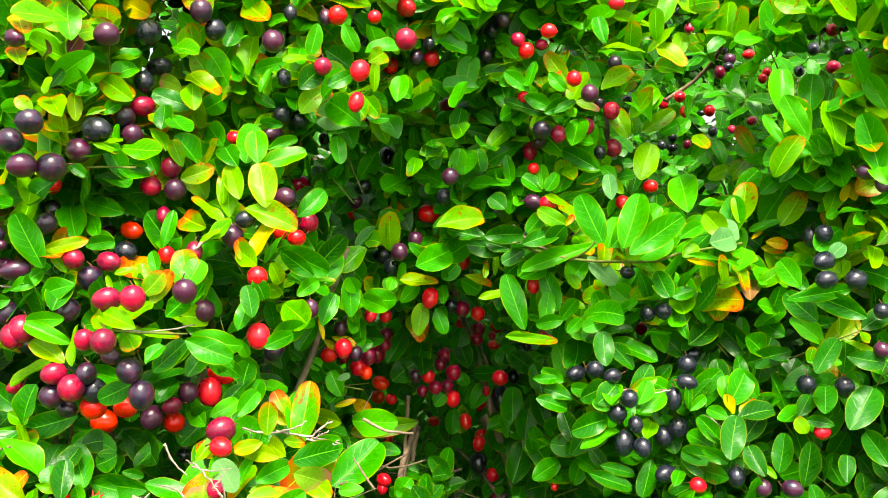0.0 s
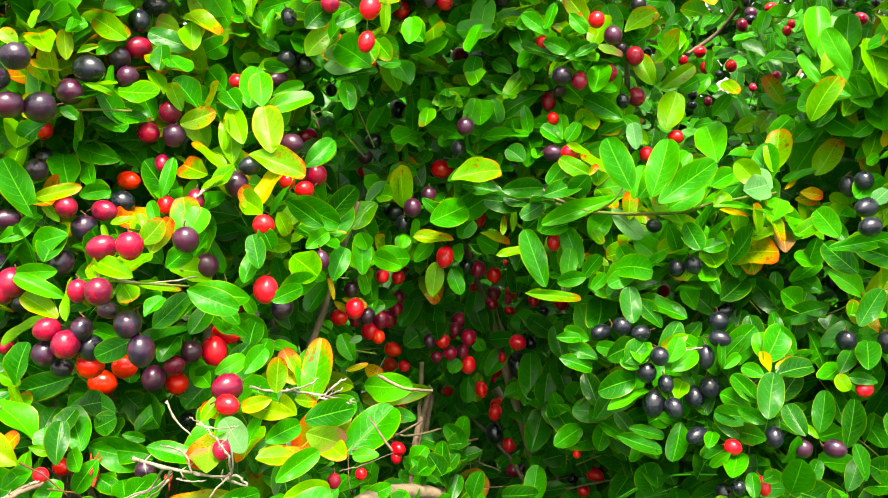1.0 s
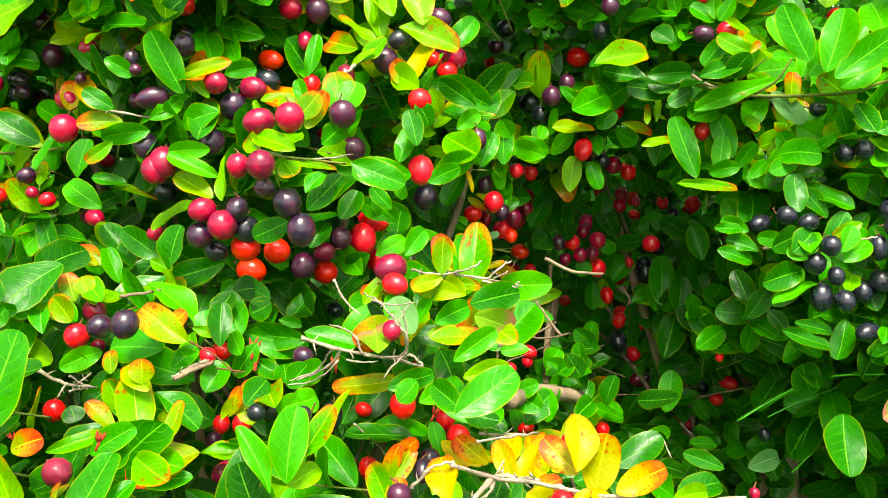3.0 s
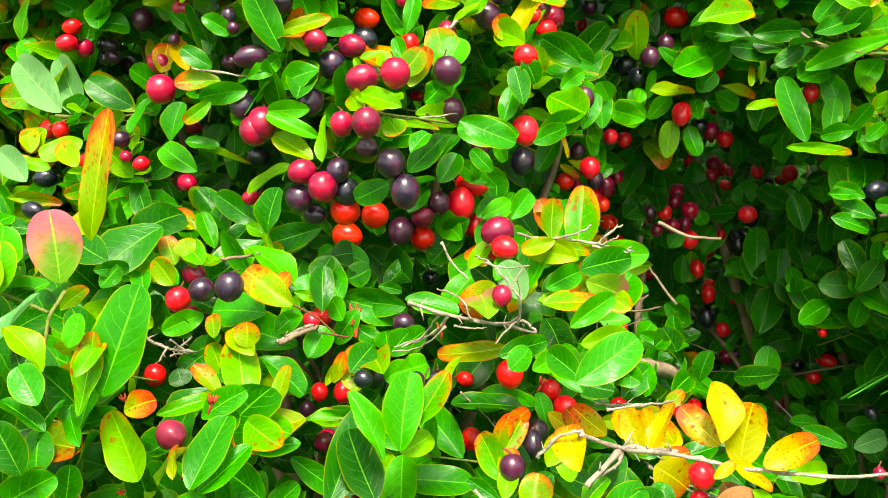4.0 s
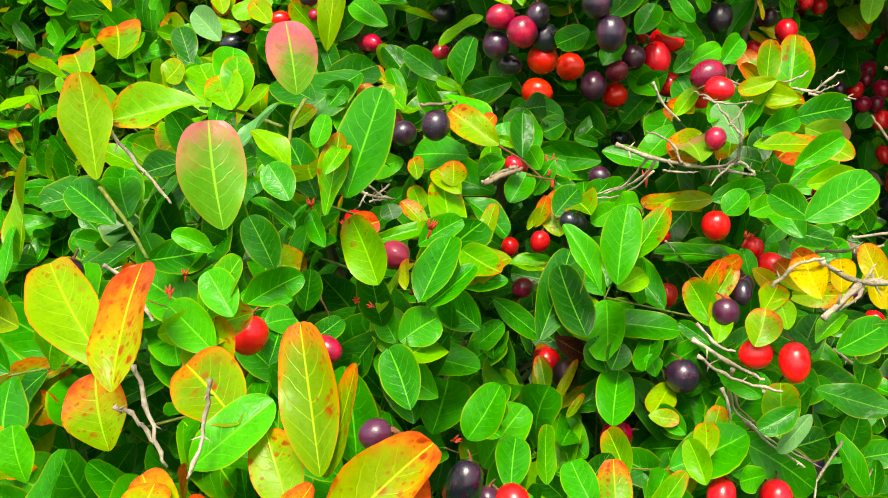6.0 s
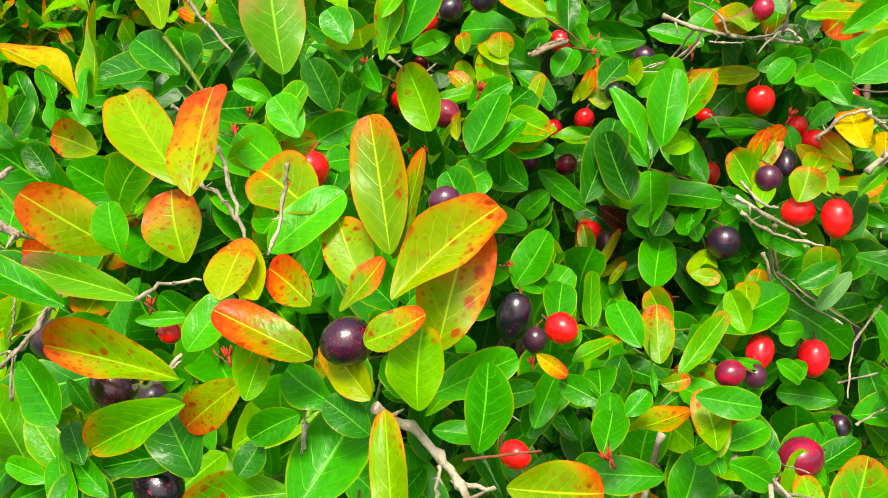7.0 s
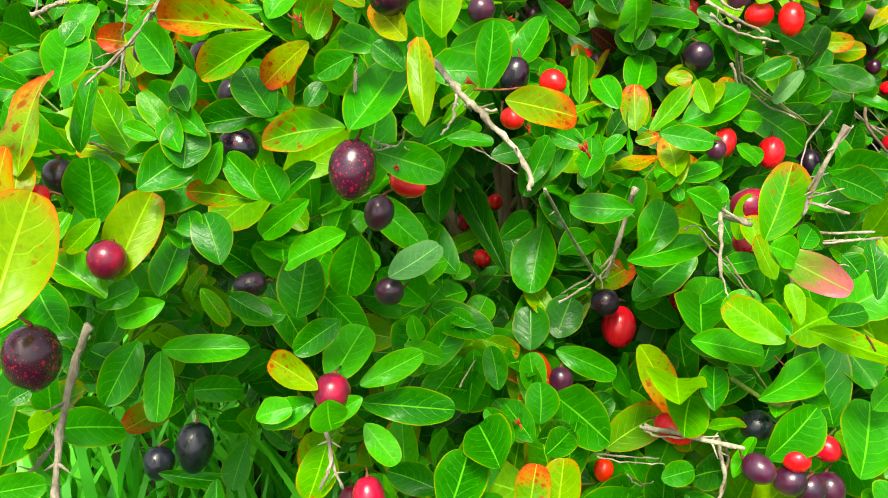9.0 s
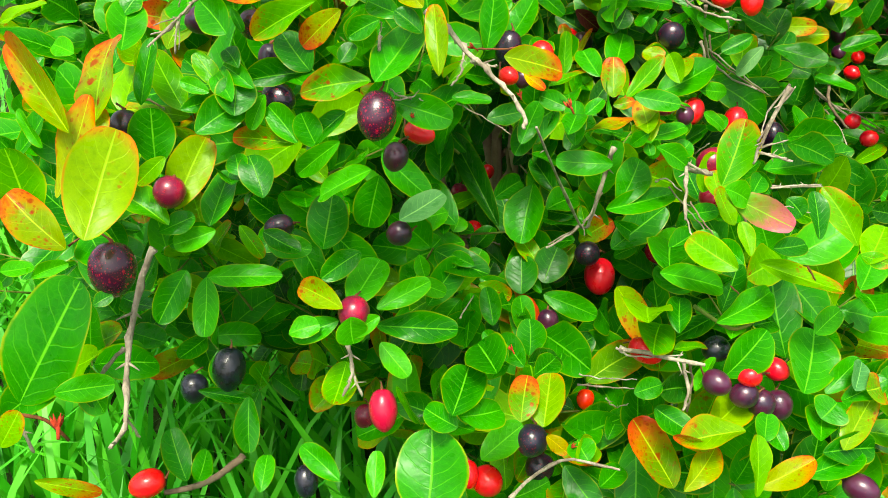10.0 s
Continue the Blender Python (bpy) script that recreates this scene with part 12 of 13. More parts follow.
twig([(-0.4163, 0.2753, 0.6969), (-0.4183, 0.2725, 0.6793)], 0.40, 0.27, "dry")
twig([(-0.3532, 0.2535, 0.7039), (-0.3470, 0.2572, 0.7034), (-0.3408, 0.2613, 0.7066)], 0.46, 0.34, "dry")
twig([(-0.3494, 0.2565, 0.7084), (-0.3489, 0.2559, 0.7021)], 0.46, 0.23, "dry")
twig([(-0.3014, 0.2589, 0.6966), (-0.3023, 0.2597, 0.6893), (-0.3027, 0.2580, 0.6832)], 0.44, 0.22, "dry")
twig([(-0.2988, 0.2597, 0.6600), (-0.2900, 0.2659, 0.6617), (-0.2876, 0.2680, 0.6645)], 0.44, 0.22, "dry")
twig([(-0.2882, 0.2691, 0.6603), (-0.2821, 0.2720, 0.6566)], 0.34, 0.23, "dry")
twig([(-0.4504, 0.2823, 0.6508), (-0.4460, 0.2855, 0.6475), (-0.4426, 0.2872, 0.6442)], 0.86, 0.57, "bark")
twig([(-0.4523, 0.2634, 0.7109), (-0.4470, 0.2693, 0.7135), (-0.4399, 0.2733, 0.7155)], 1.23, 1.09, "dry")
twig([(-0.0475, 1.1523, 0.7441), (-0.0518, 1.1473, 0.6723), (-0.0513, 1.1413, 0.5861)], 3.60, 2.88, "bark")
twig([(-0.1168, 0.8577, 0.7004), (-0.0954, 0.8582, 0.7055), (-0.0661, 0.8591, 0.7169)], 0.64, 0.37, "bark")
twig([(-0.0889, 1.2918, 0.6754), (-0.0565, 1.2909, 0.6604), (-0.0405, 1.2962, 0.6491)], 0.81, 0.49, "bark")
twig([(-0.0745, 1.1449, 0.6877), (-0.0854, 1.1187, 0.7087), (-0.0985, 1.0912, 0.7223)], 0.70, 0.35, "dry")
twig([(-0.0826, 1.2902, 0.6510), (-0.0608, 1.2894, 0.6386), (-0.0528, 1.2883, 0.6223)], 0.81, 0.41, "dry")
twig([(-0.1115, 1.0633, 0.7290), (-0.0980, 1.0647, 0.7487), (-0.0878, 1.0661, 0.7684)], 0.66, 0.33, "dry")
twig([(0.0209, 1.1939, 0.5672), (0.0910, 1.2189, 0.5594), (0.1498, 1.1995, 0.5780)], 0.91, 0.53, "bark")
twig([(0.0523, 1.2134, 0.5836), (0.0065, 1.2143, 0.5994), (-0.0165, 1.2029, 0.5993)], 0.92, 0.54, "bark")
twig([(-0.1064, 0.8564, 0.6801), (-0.1086, 0.8589, 0.7173), (-0.0898, 0.8601, 0.7330)], 0.53, 0.32, "bark")
twig([(-0.0923, 1.2067, 0.6259), (-0.0543, 1.2065, 0.6218), (-0.0316, 1.2109, 0.6179)], 0.76, 0.46, "bark")
twig([(-0.1637, 0.5679, 0.6397), (-0.1422, 0.5680, 0.6235), (-0.1155, 0.5858, 0.6018)], 0.67, 0.38, "dry")
twig([(-0.1005, 0.6127, 0.6057), (-0.1156, 0.5975, 0.5860), (-0.1205, 0.5642, 0.5664)], 0.97, 0.53, "dry")
twig([(-0.1207, 0.6071, 0.5550), (-0.0973, 0.6168, 0.5602)], 0.91, 0.46, "dry")
twig([(-0.1227, 0.5121, 0.5777), (-0.0978, 0.5787, 0.5558)], 0.83, 0.42, "dry")
twig([(-0.1209, 0.3774, 0.5935), (-0.1060, 0.3825, 0.5942), (-0.0924, 0.4008, 0.5902)], 0.76, 0.47, "dry")
twig([(-0.1788, 0.4366, 0.5716), (-0.1654, 0.4365, 0.5573), (-0.1518, 0.4079, 0.5526)], 0.66, 0.36, "dry")
twig([(-0.0759, 1.0027, 0.5837), (-0.0479, 0.9998, 0.5552), (-0.0419, 0.9921, 0.5322)], 1.73, 1.07, "bark")
twig([(-0.0577, 0.9832, 0.5347), (-0.0251, 0.9852, 0.5121), (0.0011, 0.9895, 0.5022), (0.0343, 0.9898, 0.4821)], 1.33, 0.80, "dry")
twig([(-0.0517, 0.9750, 0.5220), (-0.0187, 0.9748, 0.4926), (-0.0018, 0.9649, 0.4594)], 1.06, 0.59, "dry")
twig([(0.0010, 0.9900, 0.5034), (0.0375, 0.9990, 0.5016)], 1.06, 0.66, "dry")
twig([(-0.3198, 0.4279, 0.6232), (-0.3012, 0.4301, 0.6140), (-0.2824, 0.4351, 0.6011)], 0.60, 0.34, "dry")
twig([(-0.2279, 0.4893, 0.5475), (-0.2379, 0.4875, 0.5264), (-0.2627, 0.4712, 0.5107)], 1.00, 0.58, "dry")
twig([(-0.2308, 0.4244, 0.4242), (-0.2114, 0.4298, 0.4222), (-0.1922, 0.4355, 0.4209)], 0.81, 0.48, "dry")
twig([(0.1286, 0.9486, 0.6167), (0.1813, 0.9585, 0.6452), (0.2299, 0.9657, 0.6591)], 1.00, 0.44, "grass")
twig([(0.1589, 0.9523, 0.6197), (0.1921, 0.9579, 0.6340), (0.2297, 0.9638, 0.6466)], 1.00, 0.44, "grass")
twig([(0.2392, 1.0404, 0.5920), (0.2147, 1.0338, 0.5657), (0.1840, 1.0248, 0.5276)], 0.97, 0.42, "grass")
twig([(0.2332, 1.0397, 0.5921), (0.2176, 1.0323, 0.5536), (0.2142, 1.0276, 0.5250)], 0.97, 0.42, "grass")
twig([(0.1212, 1.2117, 0.5499), (0.1592, 1.1952, 0.5650), (0.1912, 1.2000, 0.5747)], 0.85, 0.50, "bark")
twig([(0.1912, 1.2000, 0.5747), (0.2089, 1.2007, 0.5671), (0.2229, 1.2003, 0.5547)], 0.71, 0.43, "bark")
twig([(0.0892, 1.1633, 0.6765), (0.1234, 1.1680, 0.6836), (0.1412, 1.1456, 0.6916)], 0.82, 0.55, "shoot")
twig([(0.0136, 1.2788, 0.6299), (0.0138, 1.2649, 0.5980), (0.0164, 1.2606, 0.5677)], 0.76, 0.38, "bark")
twig([(0.1405, 1.2320, 0.5111), (0.1555, 1.2323, 0.4839), (0.1620, 1.2269, 0.4628)], 0.74, 0.37, "bark")
twig([(-0.0589, 1.1950, 0.6390), (-0.0153, 1.2072, 0.6209), (0.0064, 1.1951, 0.5944)], 0.86, 0.50, "bark")


# ---- scarlet stubs left by fallen flowers ----
def flower_stub(x, y, z, size):
    """A short stalk that ends in a few stiff calyx teeth, its size in millimetres."""
    verts, faces = tube_data([(0, 0, -0.5), (0.05, 0, 0.0), (0, 0, 0.3)], [0.09, 0.11, 0.16], 6)
    for k in range(5):
        a = 2 * math.pi * k / 5 + dice.uniform(-0.3, 0.3)
        out = Vector((math.cos(a), math.sin(a), 0))
        v, f = tube_data([out * 0.08 + Vector((0, 0, 0.2)), out * 0.25 + Vector((0, 0, 0.5)), out * 0.36 + Vector((0, 0, 0.85))], [0.10, 0.09, 0.02], 5)
        faces += [tuple(i + len(verts) for i in q) for q in f]
        verts += v
    m = pose(x, y, z, dice.uniform(-60, 60), dice.uniform(-60, 60), 0) @ Matrix.Scale(0.75 * size / 1000, 4)
    under(new("flower_stub", mesh_of("flower_stub", verts, faces, STUB)), shrub_at(x, y), m)


flower_stub(-0.3831, 0.5114, 0.7629, 8.5)
flower_stub(-0.3292, 0.4522, 0.7298, 5.5)
flower_stub(-0.3965, 0.4089, 0.7534, 6.0)
flower_stub(-0.2883, 0.7112, 0.7529, 17.1)
flower_stub(-0.3260, 0.5043, 0.7203, 9.1)
flower_stub(-0.1544, 0.7110, 0.7029, 11.4)
flower_stub(-0.3250, 0.2615, 0.7086, 6.2)
flower_stub(-0.3496, 0.2626, 0.7219, 5.2)
flower_stub(-0.3196, 0.2636, 0.7034, 3.4)
flower_stub(-0.3041, 0.2571, 0.6711, 4.6)
flower_stub(-0.2277, 0.3431, 0.6411, 8.5)
flower_stub(-0.2799, 0.4523, 0.6231, 7.4)
flower_stub(-0.2790, 0.4024, 0.6922, 6.2)
flower_stub(-0.2128, 0.4649, 0.6210, 6.3)
flower_stub(-0.4032, 0.4063, 0.7462, 7.7)
flower_stub(-0.2862, 0.7075, 0.7435, 16.2)
flower_stub(-0.3287, 0.5442, 0.7438, 11.2)
flower_stub(-0.2195, 0.6786, 0.7501, 11.5)
flower_stub(-0.3485, 0.4805, 0.7227, 7.4)
flower_stub(-0.3782, 0.5453, 0.7454, 7.8)
flower_stub(-0.4627, 0.1862, 0.4985, 13.0)
flower_stub(-0.2753, 0.3225, 0.6753, 6.0)
flower_stub(-0.2615, 0.3520, 0.4852, 6.4)
flower_stub(-0.2236, 0.3585, 0.4168, 6.8)
flower_stub(-0.2913, 0.2678, 0.6510, 5.0)
flower_stub(-0.2079, 0.5026, 0.5026, 7.8)


# ---- woody stems that carry the shrubs ----
def stems_of(owner, base, crown, spread, count, thick):
    """Forked stems from the ground up into the crown."""
    rand = random.Random(count * 7 + int(crown * 100))
    for k in range(count):
        a = 2 * math.pi * k / count + rand.uniform(-0.5, 0.5)
        foot = Vector(base) + Vector((math.cos(a), math.sin(a), 0)) * 0.03
        top = Vector(base) + Vector((spread[0] * (2 * (k + 0.5) / count - 1), spread[1] * rand.uniform(0.0, 1.0), crown * rand.uniform(0.75, 1.0)))
        mid = foot.lerp(top, 0.45) + Vector((rand.uniform(-0.04, 0.04), rand.uniform(0.0, 0.05), 0.04))
        line = bent([foot - Vector((0, 0, 0.03)), foot.lerp(mid, 0.5), mid, mid.lerp(top, 0.55), top], 5, 0.002, rand)
        radii = [thick * (1 - 0.8 * i / (len(line) - 1)) for i in range(len(line))]
        under(new("stem", mesh_of("stem", *tube_data(line, radii, 8), BARK)), owner, Matrix.Identity(4))
        for fork in range(3):
            i = rand.randrange(8, len(line) - 3)
            end = line[i] + Vector((rand.uniform(-0.16, 0.16), rand.uniform(-0.02, 0.12), rand.uniform(0.08, 0.2)))
            limb = bent([line[i], line[i].lerp(end, 0.5) + Vector((0, 0, 0.02)), end], 4, 0.0015, rand)
            r = radii[i] * 0.6
            under(new("limb", mesh_of("limb", *tube_data(limb, [r * (1 - 0.7 * j / (len(limb) - 1)) for j in range(len(limb))], 6), BARK)), owner, Matrix.Identity(4))


stems_of(LEFT, (-0.40, 0.92, 0.0), 1.15, (0.35, 0.10), 6, 0.012)
stems_of(RIGHT, (0.28, 1.18, 0.0), 1.2, (0.35, 0.10), 6, 0.014)
stems_of(FAR, (0.35, 1.75, 0.0), 1.35, (0.9, 0.25), 7, 0.014)
stems_of(FAR, (0.30, 2.40, 0.0), 1.75, (1.6, 0.30), 9, 0.016)
stems_of(FRONT, (-0.25, 0.62, 0.0), 0.62, (0.22, 0.05), 5, 0.008)


# ---- the mass of leafy shoots ----
def crown_y(x, z, spread=0.07):
    """How far out the leaf mass reaches at a place: it follows the fruiting shoots."""
    d2 = (HUNG_XYZ[:, 0] - x) ** 2 + (HUNG_XYZ[:, 2] - z) ** 2
    far = HUNG_XYZ[:, 1] > 1.25
    w = np.exp(-d2 / (2 * spread * spread)) * np.where(far, 0.0, 1.0) + 1e-6 / (0.02 + d2)
    return float((w * HUNG_XYZ[:, 1]).sum() / w.sum())


OPEN = np.array(((0.0, 0.0, 1.0), (-0.07, 0.07, 0.93), (-0.15, 0.1, 0.89), (-0.19, 0.05, 0.80), (-0.15, -0.1, 0.74)))  # the free air in front of the shrubs
KEEP_XYZ = np.concatenate([HUNG_XYZ, np.array([h[:3] for h in SHOWN])])
KEEP_R = np.concatenate([HUNG_R, np.array([h[3] for h in SHOWN])])
ROOM = np.concatenate([np.ones(len(HUNG_R)), np.full(len(SHOWN), 0.5)])  # berries hang free, leaves may overlap
OUT = [spot - KEEP_XYZ for spot in OPEN]
OUT = [(way / np.linalg.norm(way, axis=1)[:, None], np.linalg.norm(way, axis=1)) for way in OUT]


def near_fruit(p, reach):
    """For each open spot, the fruit and leaves that growth within reach of p could come before."""
    off = np.asarray(p) - KEEP_XYZ
    found = []
    for way, dist in OUT:
        along = (off * way).sum(1)
        aside = np.linalg.norm(off - along[:, None] * way, axis=1)
        found.append(np.nonzero((along > -reach) & (aside < KEEP_R + reach))[0])
    return found


def hides_fruit(p, reach, among):
    """Fruit hangs on the free side of the leaves."""
    for (way, dist), pick in zip(OUT, among):
        if len(pick):
            off = np.asarray(p) - KEEP_XYZ[pick]
            along = (off * way[pick]).sum(1)
            aside = np.linalg.norm(off - along[:, None] * way[pick], axis=1)
            near = np.clip(1 - along / dist[pick], 0.1, 1.0)
            if ((along > -0.004) & (aside < (KEEP_R[pick] * 0.9 + reach * ROOM[pick]) * near)).any():
                return True
    return False


fill = {s.name: {} for s in SHRUBS}      # shrub -> (leaf kind, shape) -> poses of joined leaves
singles = {s.name: [] for s in SHRUBS}   # shrub -> leaves kept as objects of their own
stems = {s.name: [] for s in SHRUBS}
far_from_eye = np.array([e for _, e, _, _ in PATH])


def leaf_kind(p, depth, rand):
    """Light is put into the kinds: lighter, fresher ones at the top and on the open branch, darker ones low down and
    inside; rusty ones close to the path.
    """
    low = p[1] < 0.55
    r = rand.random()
    # inner leaves are darkened by their kind, as shade
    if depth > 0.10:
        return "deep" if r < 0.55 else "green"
    # lighter kinds paint in the light on the open branch and the top
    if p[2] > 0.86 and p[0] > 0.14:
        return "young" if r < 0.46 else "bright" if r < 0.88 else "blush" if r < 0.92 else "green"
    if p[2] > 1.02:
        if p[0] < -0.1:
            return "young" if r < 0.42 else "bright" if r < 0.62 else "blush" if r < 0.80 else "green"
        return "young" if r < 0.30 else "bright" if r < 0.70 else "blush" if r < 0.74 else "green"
    # darker kinds paint in the shade low on the right
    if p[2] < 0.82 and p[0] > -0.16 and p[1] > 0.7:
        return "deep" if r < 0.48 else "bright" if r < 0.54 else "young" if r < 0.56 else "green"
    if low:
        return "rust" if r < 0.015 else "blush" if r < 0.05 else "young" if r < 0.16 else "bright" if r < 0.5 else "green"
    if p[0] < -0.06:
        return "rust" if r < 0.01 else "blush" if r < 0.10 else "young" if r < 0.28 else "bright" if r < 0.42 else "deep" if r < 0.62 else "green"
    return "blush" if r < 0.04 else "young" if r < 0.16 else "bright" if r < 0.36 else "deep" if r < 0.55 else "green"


def shoot(p, way, length, owner, depth, rand, big=1.0):
    """A leafy shoot: opposite pairs of leaves, each pair turned against the last."""
    way = Vector(way).normalized()
    side = way.orthogonal().normalized()
    side = (Matrix.Rotation(rand.uniform(0, 6.3), 3, way) @ side).normalized()
    pairs = max(2, int(length / 0.021))
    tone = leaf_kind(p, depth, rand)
    size = big * rand.uniform(0.034, 0.050)
    grown = 0
    among = near_fruit(Vector(p) + way * length * 0.5, length * 0.5 + 0.06)
    for k in range(pairs):
        at = Vector(p) + way * length * (k + 0.5) / pairs
        across = side if k % 2 else way.cross(side)
        for sign in (1, -1):
            ahead = way * rand.uniform(0.35, 0.9) + across * sign
            long = size * rand.uniform(0.75, 1.2)
            mid = at + ahead.normalized() * long * 0.5
            if hides_fruit(mid, (0.28 if depth < 0.09 else 0.40) * long, among):
                continue
            if np.linalg.norm(far_from_eye - np.array(mid), axis=1).min() < 0.14:
                continue
            up = Vector((rand.uniform(-0.35, 0.35), -0.8 + rand.uniform(-0.4, 0.3), 0.7)) + way * 0.35
            m = leaf_pose(at + ahead.normalized() * 0.002, ahead, up, long, long * rand.uniform(0.48, 0.64))
            grown += 1
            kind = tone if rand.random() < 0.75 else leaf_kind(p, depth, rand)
            shape = rand.randrange(NEAR_SHAPES) if p[1] < 1.45 and depth < 0.2 else rand.randrange(NEAR_SHAPES, len(SHAPES))
            if depth < 0.03 and mid.y < 1.05 and len(singles[owner.name]) < SINGLES[owner.name] and rand.random() < 0.30:
                singles[owner.name].append((kind, shape, m))
            else:
                fill[owner.name].setdefault((kind, shape), []).append(m)
    if grown >= 2 * pairs - 1:
        stems[owner.name].append(tube_data([Vector(p) - way * 0.01, Vector(p), Vector(p) + way * length * (1 - 0.4 / pairs)], [0.0011, 0.0010, 0.0006], 4))


SINGLES = {FRONT.name: 60, LEFT.name: 0, RIGHT.name: 180, FAR.name: 120}
grow = random.Random(21)
for depth_lo, depth_hi, count in ((0.00, 0.03, 1000), (0.03, 0.08, 1300), (0.08, 0.16, 1300), (0.16, 0.34, 1300), (0.34, 0.62, 700)):
    for _ in range(count):
        x, z = grow.uniform(-1.05, 0.75), grow.uniform(0.22, 1.33)
        depth = grow.uniform(depth_lo, depth_hi)
        if x < -0.34 and z < 0.54 and grow.random() < 0.75:  # grass shows under the open side
            continue
        if z > 0.98 and depth > 0.14:  # thin towards the top, where the sky comes in
            continue
        recess = max(0.0, min(1.0, (x + 0.14) / 0.12)) * max(0.0, min(1.0, (0.82 - z) / 0.12))
        y = crown_y(x, z)
        recess *= max(0.0, min(1.0, (y - 0.65) / 0.1))
        y += depth + 0.015 + 0.03 * recess
        if depth < 0.08 and grow.random() < 0.25 * recess:
            continue
        way = (grow.uniform(-0.7, 0.5), grow.uniform(-0.9, 0.1), grow.uniform(0.0, 0.9))
        shoot((x, y, z), way, grow.uniform(0.04, 0.10), shrub_at(x, y), depth, grow)
for _ in range(900):
    x, z = grow.uniform(-0.7, 0.75), grow.uniform(1.0, 1.34)
    depth = grow.uniform(0.0, 0.10)
    y = crown_y(x, z) + depth + 0.01
    way = (grow.uniform(-0.7, 0.5), grow.uniform(-0.9, 0.1), grow.uniform(0.2, 0.9))
    shoot((x, y, z), way, grow.uniform(0.04, 0.10), shrub_at(x, y), depth, grow)
# the shrub behind
for _ in range(1900):
    x, z = grow.uniform(-1.3, 1.6), grow.uniform(0.05, 1.5)
    y = 1.55 + 0.3 * x + abs(grow.gauss(0, 0.22))
    if noise.noise(Vector((x * 3.1, 0, z * 3.1))) > 0.55 and z > 1.15:
        continue
    way = (grow.uniform(-0.7, 0.5), grow.uniform(-0.9, 0.1), grow.uniform(0.0, 0.9))
    shoot((x, y, z), way, grow.uniform(0.05, 0.10), FAR, 0.12, grow)
# the thicket goes on behind
for _ in range(2700):
    x, z = grow.uniform(-1.8, 2.4), grow.uniform(0.06, 1.95)
    y = 2.25 + 0.3 * x + abs(grow.gauss(0, 0.2))
    if noise.noise(Vector((x * 2.3, 5, z * 2.3))) > 0.5 and z > 1.3:
        continue
    way = (grow.uniform(-0.7, 0.5), grow.uniform(-0.9, 0.1), grow.uniform(0.0, 0.9))
    shoot((x, y, z), way, grow.uniform(0.10, 0.16), FAR, 0.12, grow, 1.5)


def joined(name, pieces, material, owner, label):
    """Many small pieces as one mesh of kind stuff."""
    verts, faces, uvs, base = [], [], [], 0
    for v, f, uv in pieces:
        verts.append(v)
        faces.append(f + base)
        uvs.append(uv)
        base += len(v)
    verts, faces, uvs = np.concatenate(verts), np.concatenate(faces), np.concatenate(uvs)
    me = bpy.data.meshes.new(name)
    me.vertices.add(len(verts))
    me.vertices.foreach_set("co", verts.astype(np.float32).ravel())
    me.loops.add(faces.size)
    me.loops.foreach_set("vertex_index", faces.astype(np.int32).ravel())
    me.polygons.add(len(faces))
    me.polygons.foreach_set("loop_start", np.arange(0, faces.size, 4, dtype=np.int32))
    me.update(calc_edges=True)
    layer = me.uv_layers.new(name="UVMap")
    layer.data.foreach_set("uv", uvs[faces.ravel()].astype(np.float32).ravel())
    me.polygons.foreach_set("use_smooth", np.ones(len(me.polygons), dtype=bool))
    me.materials.append(material)
    ob = new(name, me)
    under(ob, owner, Matrix.Identity(4))
    return tagged(ob, label, kind="stuff")


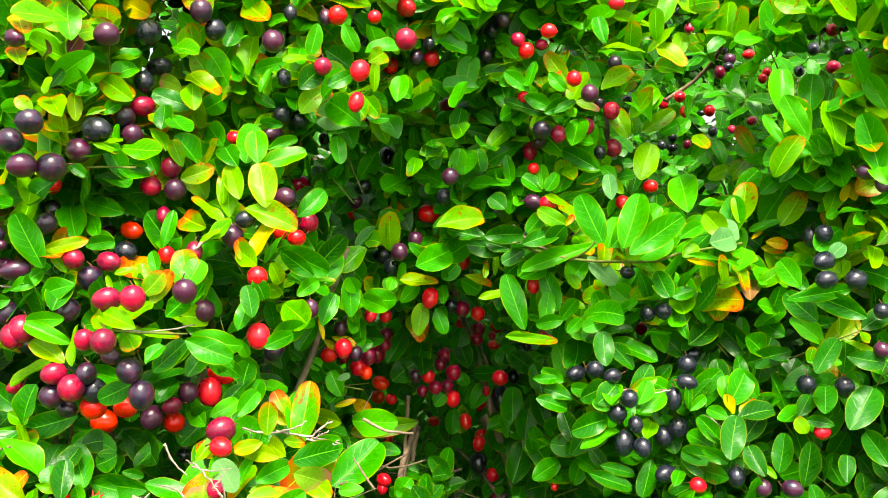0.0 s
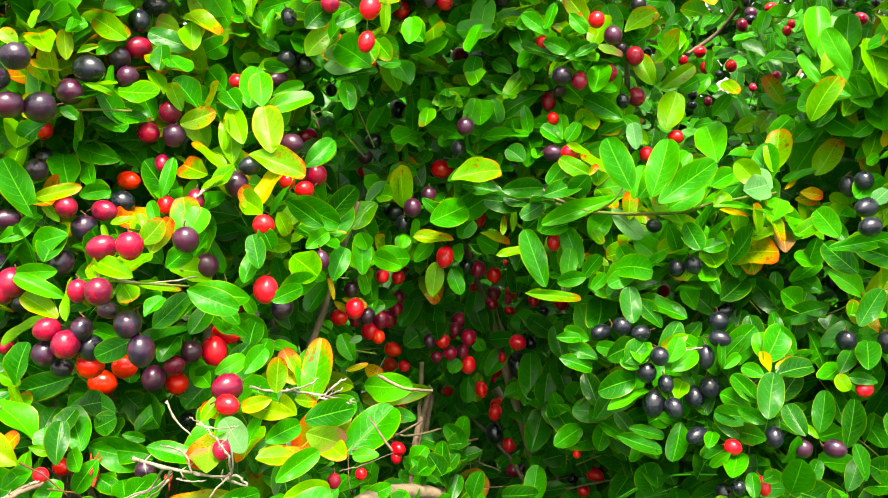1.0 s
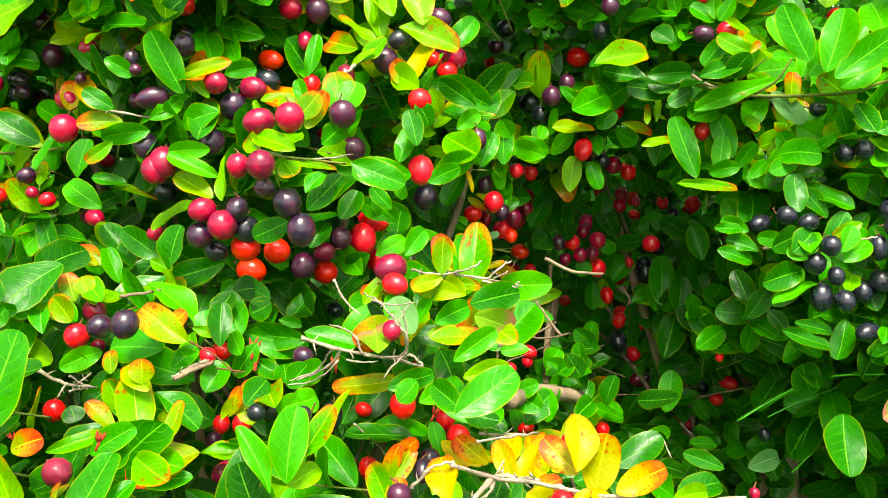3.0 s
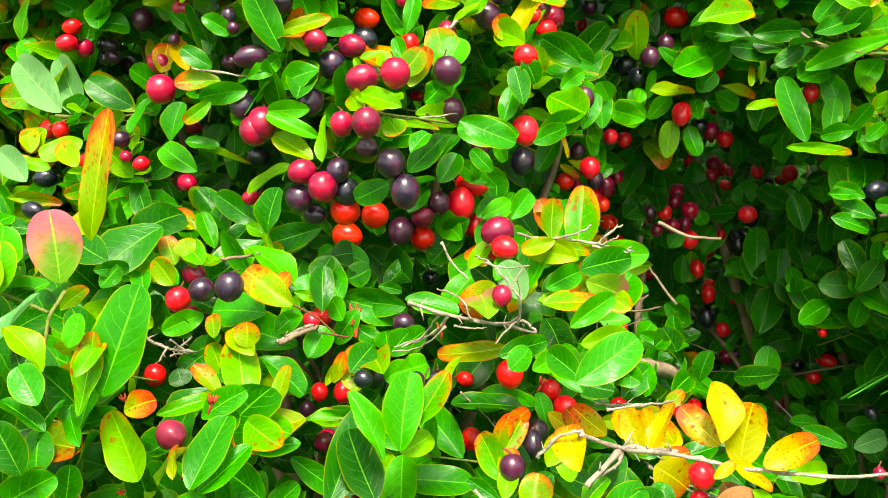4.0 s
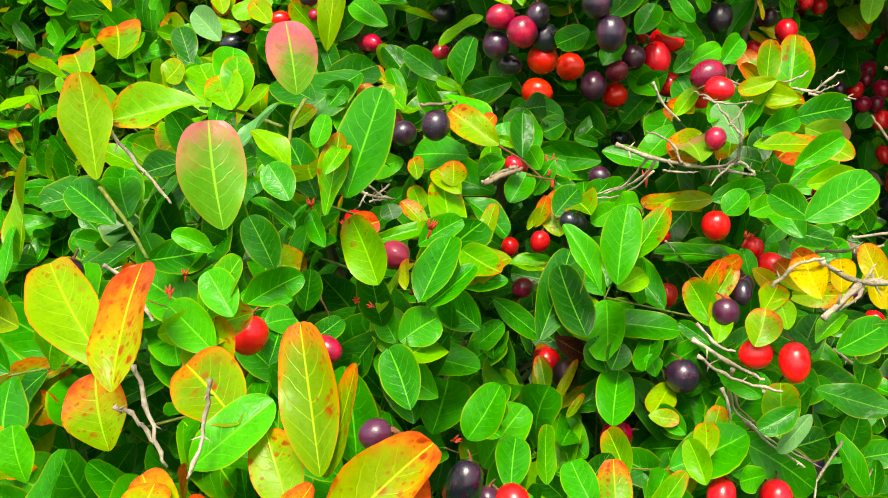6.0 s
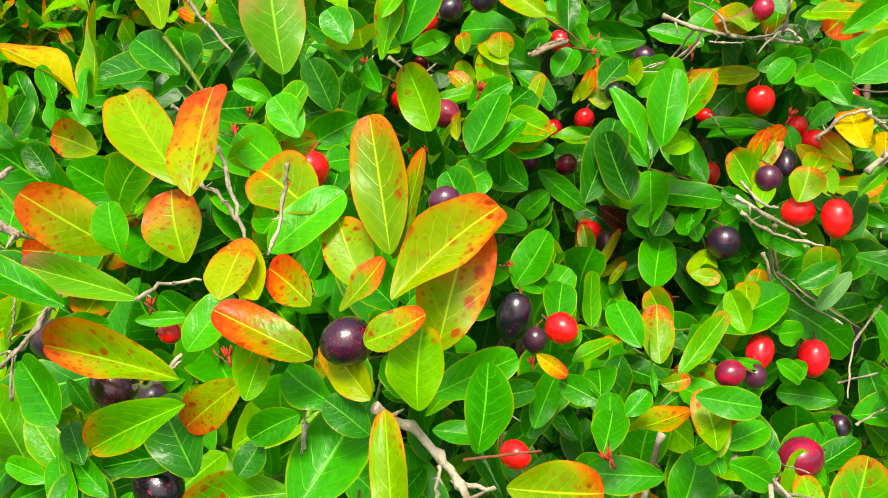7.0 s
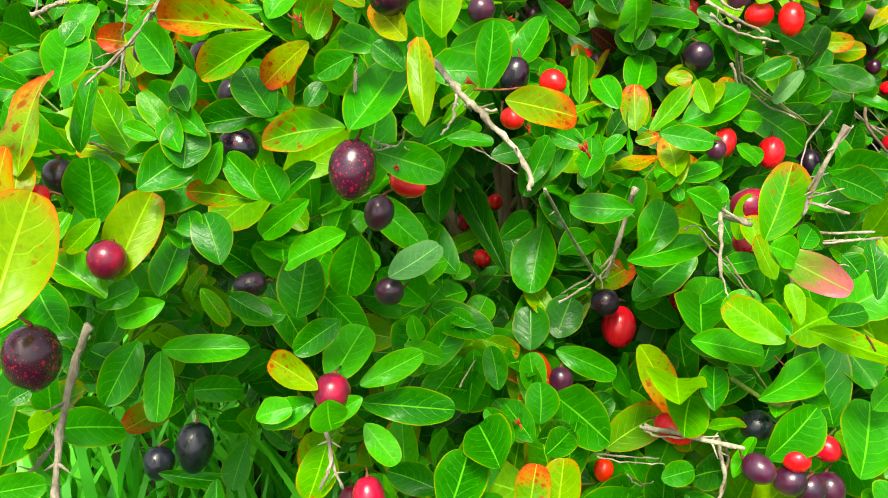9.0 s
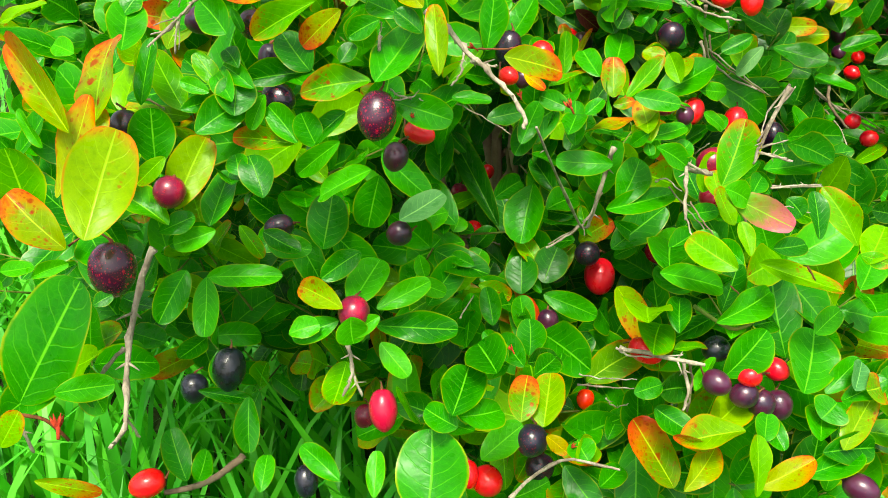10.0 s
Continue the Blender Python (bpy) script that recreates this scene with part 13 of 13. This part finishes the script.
ARR = [(np.array(v), np.array(f), np.array(uv)) for v, f, uv in SHAPES]
TOLD = {"bright": "fresh light green leaves", "pink": "pink-tipped leaves", "dead": "dead brown leaves", "maroon": "maroon leaves", "green": "mid-green leaves", "deep": "dark green leaves deep in the shrub", "young": "yellow-green young leaves", "blush": "leaves flushed with orange at the tips", "rust": "rust-spotted leaves", "yellow": "yellow leaves", "pale": "pale leaves"}
for owner in SHRUBS:
    for kind in LEAF:
        pieces = []
        for (k, s), poses in fill[owner.name].items():
            if k == kind:
                v, f, uv = ARR[s]
                for m in poses:
                    mm = np.array(m)
                    pieces.append((v @ mm[:3, :3].T + mm[:3, 3], f, uv))
        if pieces:
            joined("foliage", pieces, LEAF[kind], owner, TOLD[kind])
    for kind, s, m in singles[owner.name]:
        under(new("leaf", LEAF_MESH[kind, s]), owner, m)
    verts, faces = [], []
    for v, f in stems[owner.name]:
        faces += [tuple(i + len(verts) for i in q) for q in f]
        verts += v
    under(new("shoot_wood", mesh_of("shoot_wood", verts, faces, SHOOT)), owner, Matrix.Identity(4))["kind"] = "stuff"


# ---- grass at the foot of the shrubs ----
def grass_patch():
    rand = random.Random(5)
    verts, faces, uvs = [], [], []
    for _ in range(9000):
        x, y = rand.gauss(-0.35, 1.15), rand.gauss(1.1, 1.0)
        if y < 0.2 and abs(x + 0.12) < 0.35 or abs(x) > 6:
            continue
        tall, wide = rand.uniform(0.20, 0.46), rand.uniform(0.010, 0.020)
        a = rand.uniform(0, 6.3)
        lean = Vector((math.cos(a), math.sin(a), 0)) * tall * rand.uniform(0.15, 0.8)
        side = Vector((-math.sin(a), math.cos(a), 0))
        base = len(verts)
        for k in range(5):
            t = k / 4
            p = Vector((x, y, 0)) + lean * t * t + Vector((0, 0, tall * (t - 0.25 * t * t)))
            w = wide * (1 - t) ** 0.6 * 0.5 + 0.0003
            verts += [p - side * w, p + side * w]
            uvs += [(0, t), (1, t)]
        for k in range(4):
            b = base + 2 * k
            faces.append((b, b + 1, b + 3, b + 2))
    ob = new("grass", mesh_of("grass", verts, faces, GRASS, uvs))
    tagged(ob, "long green grass growing round the shrubs", "grass", kind="stuff")


grass_patch()
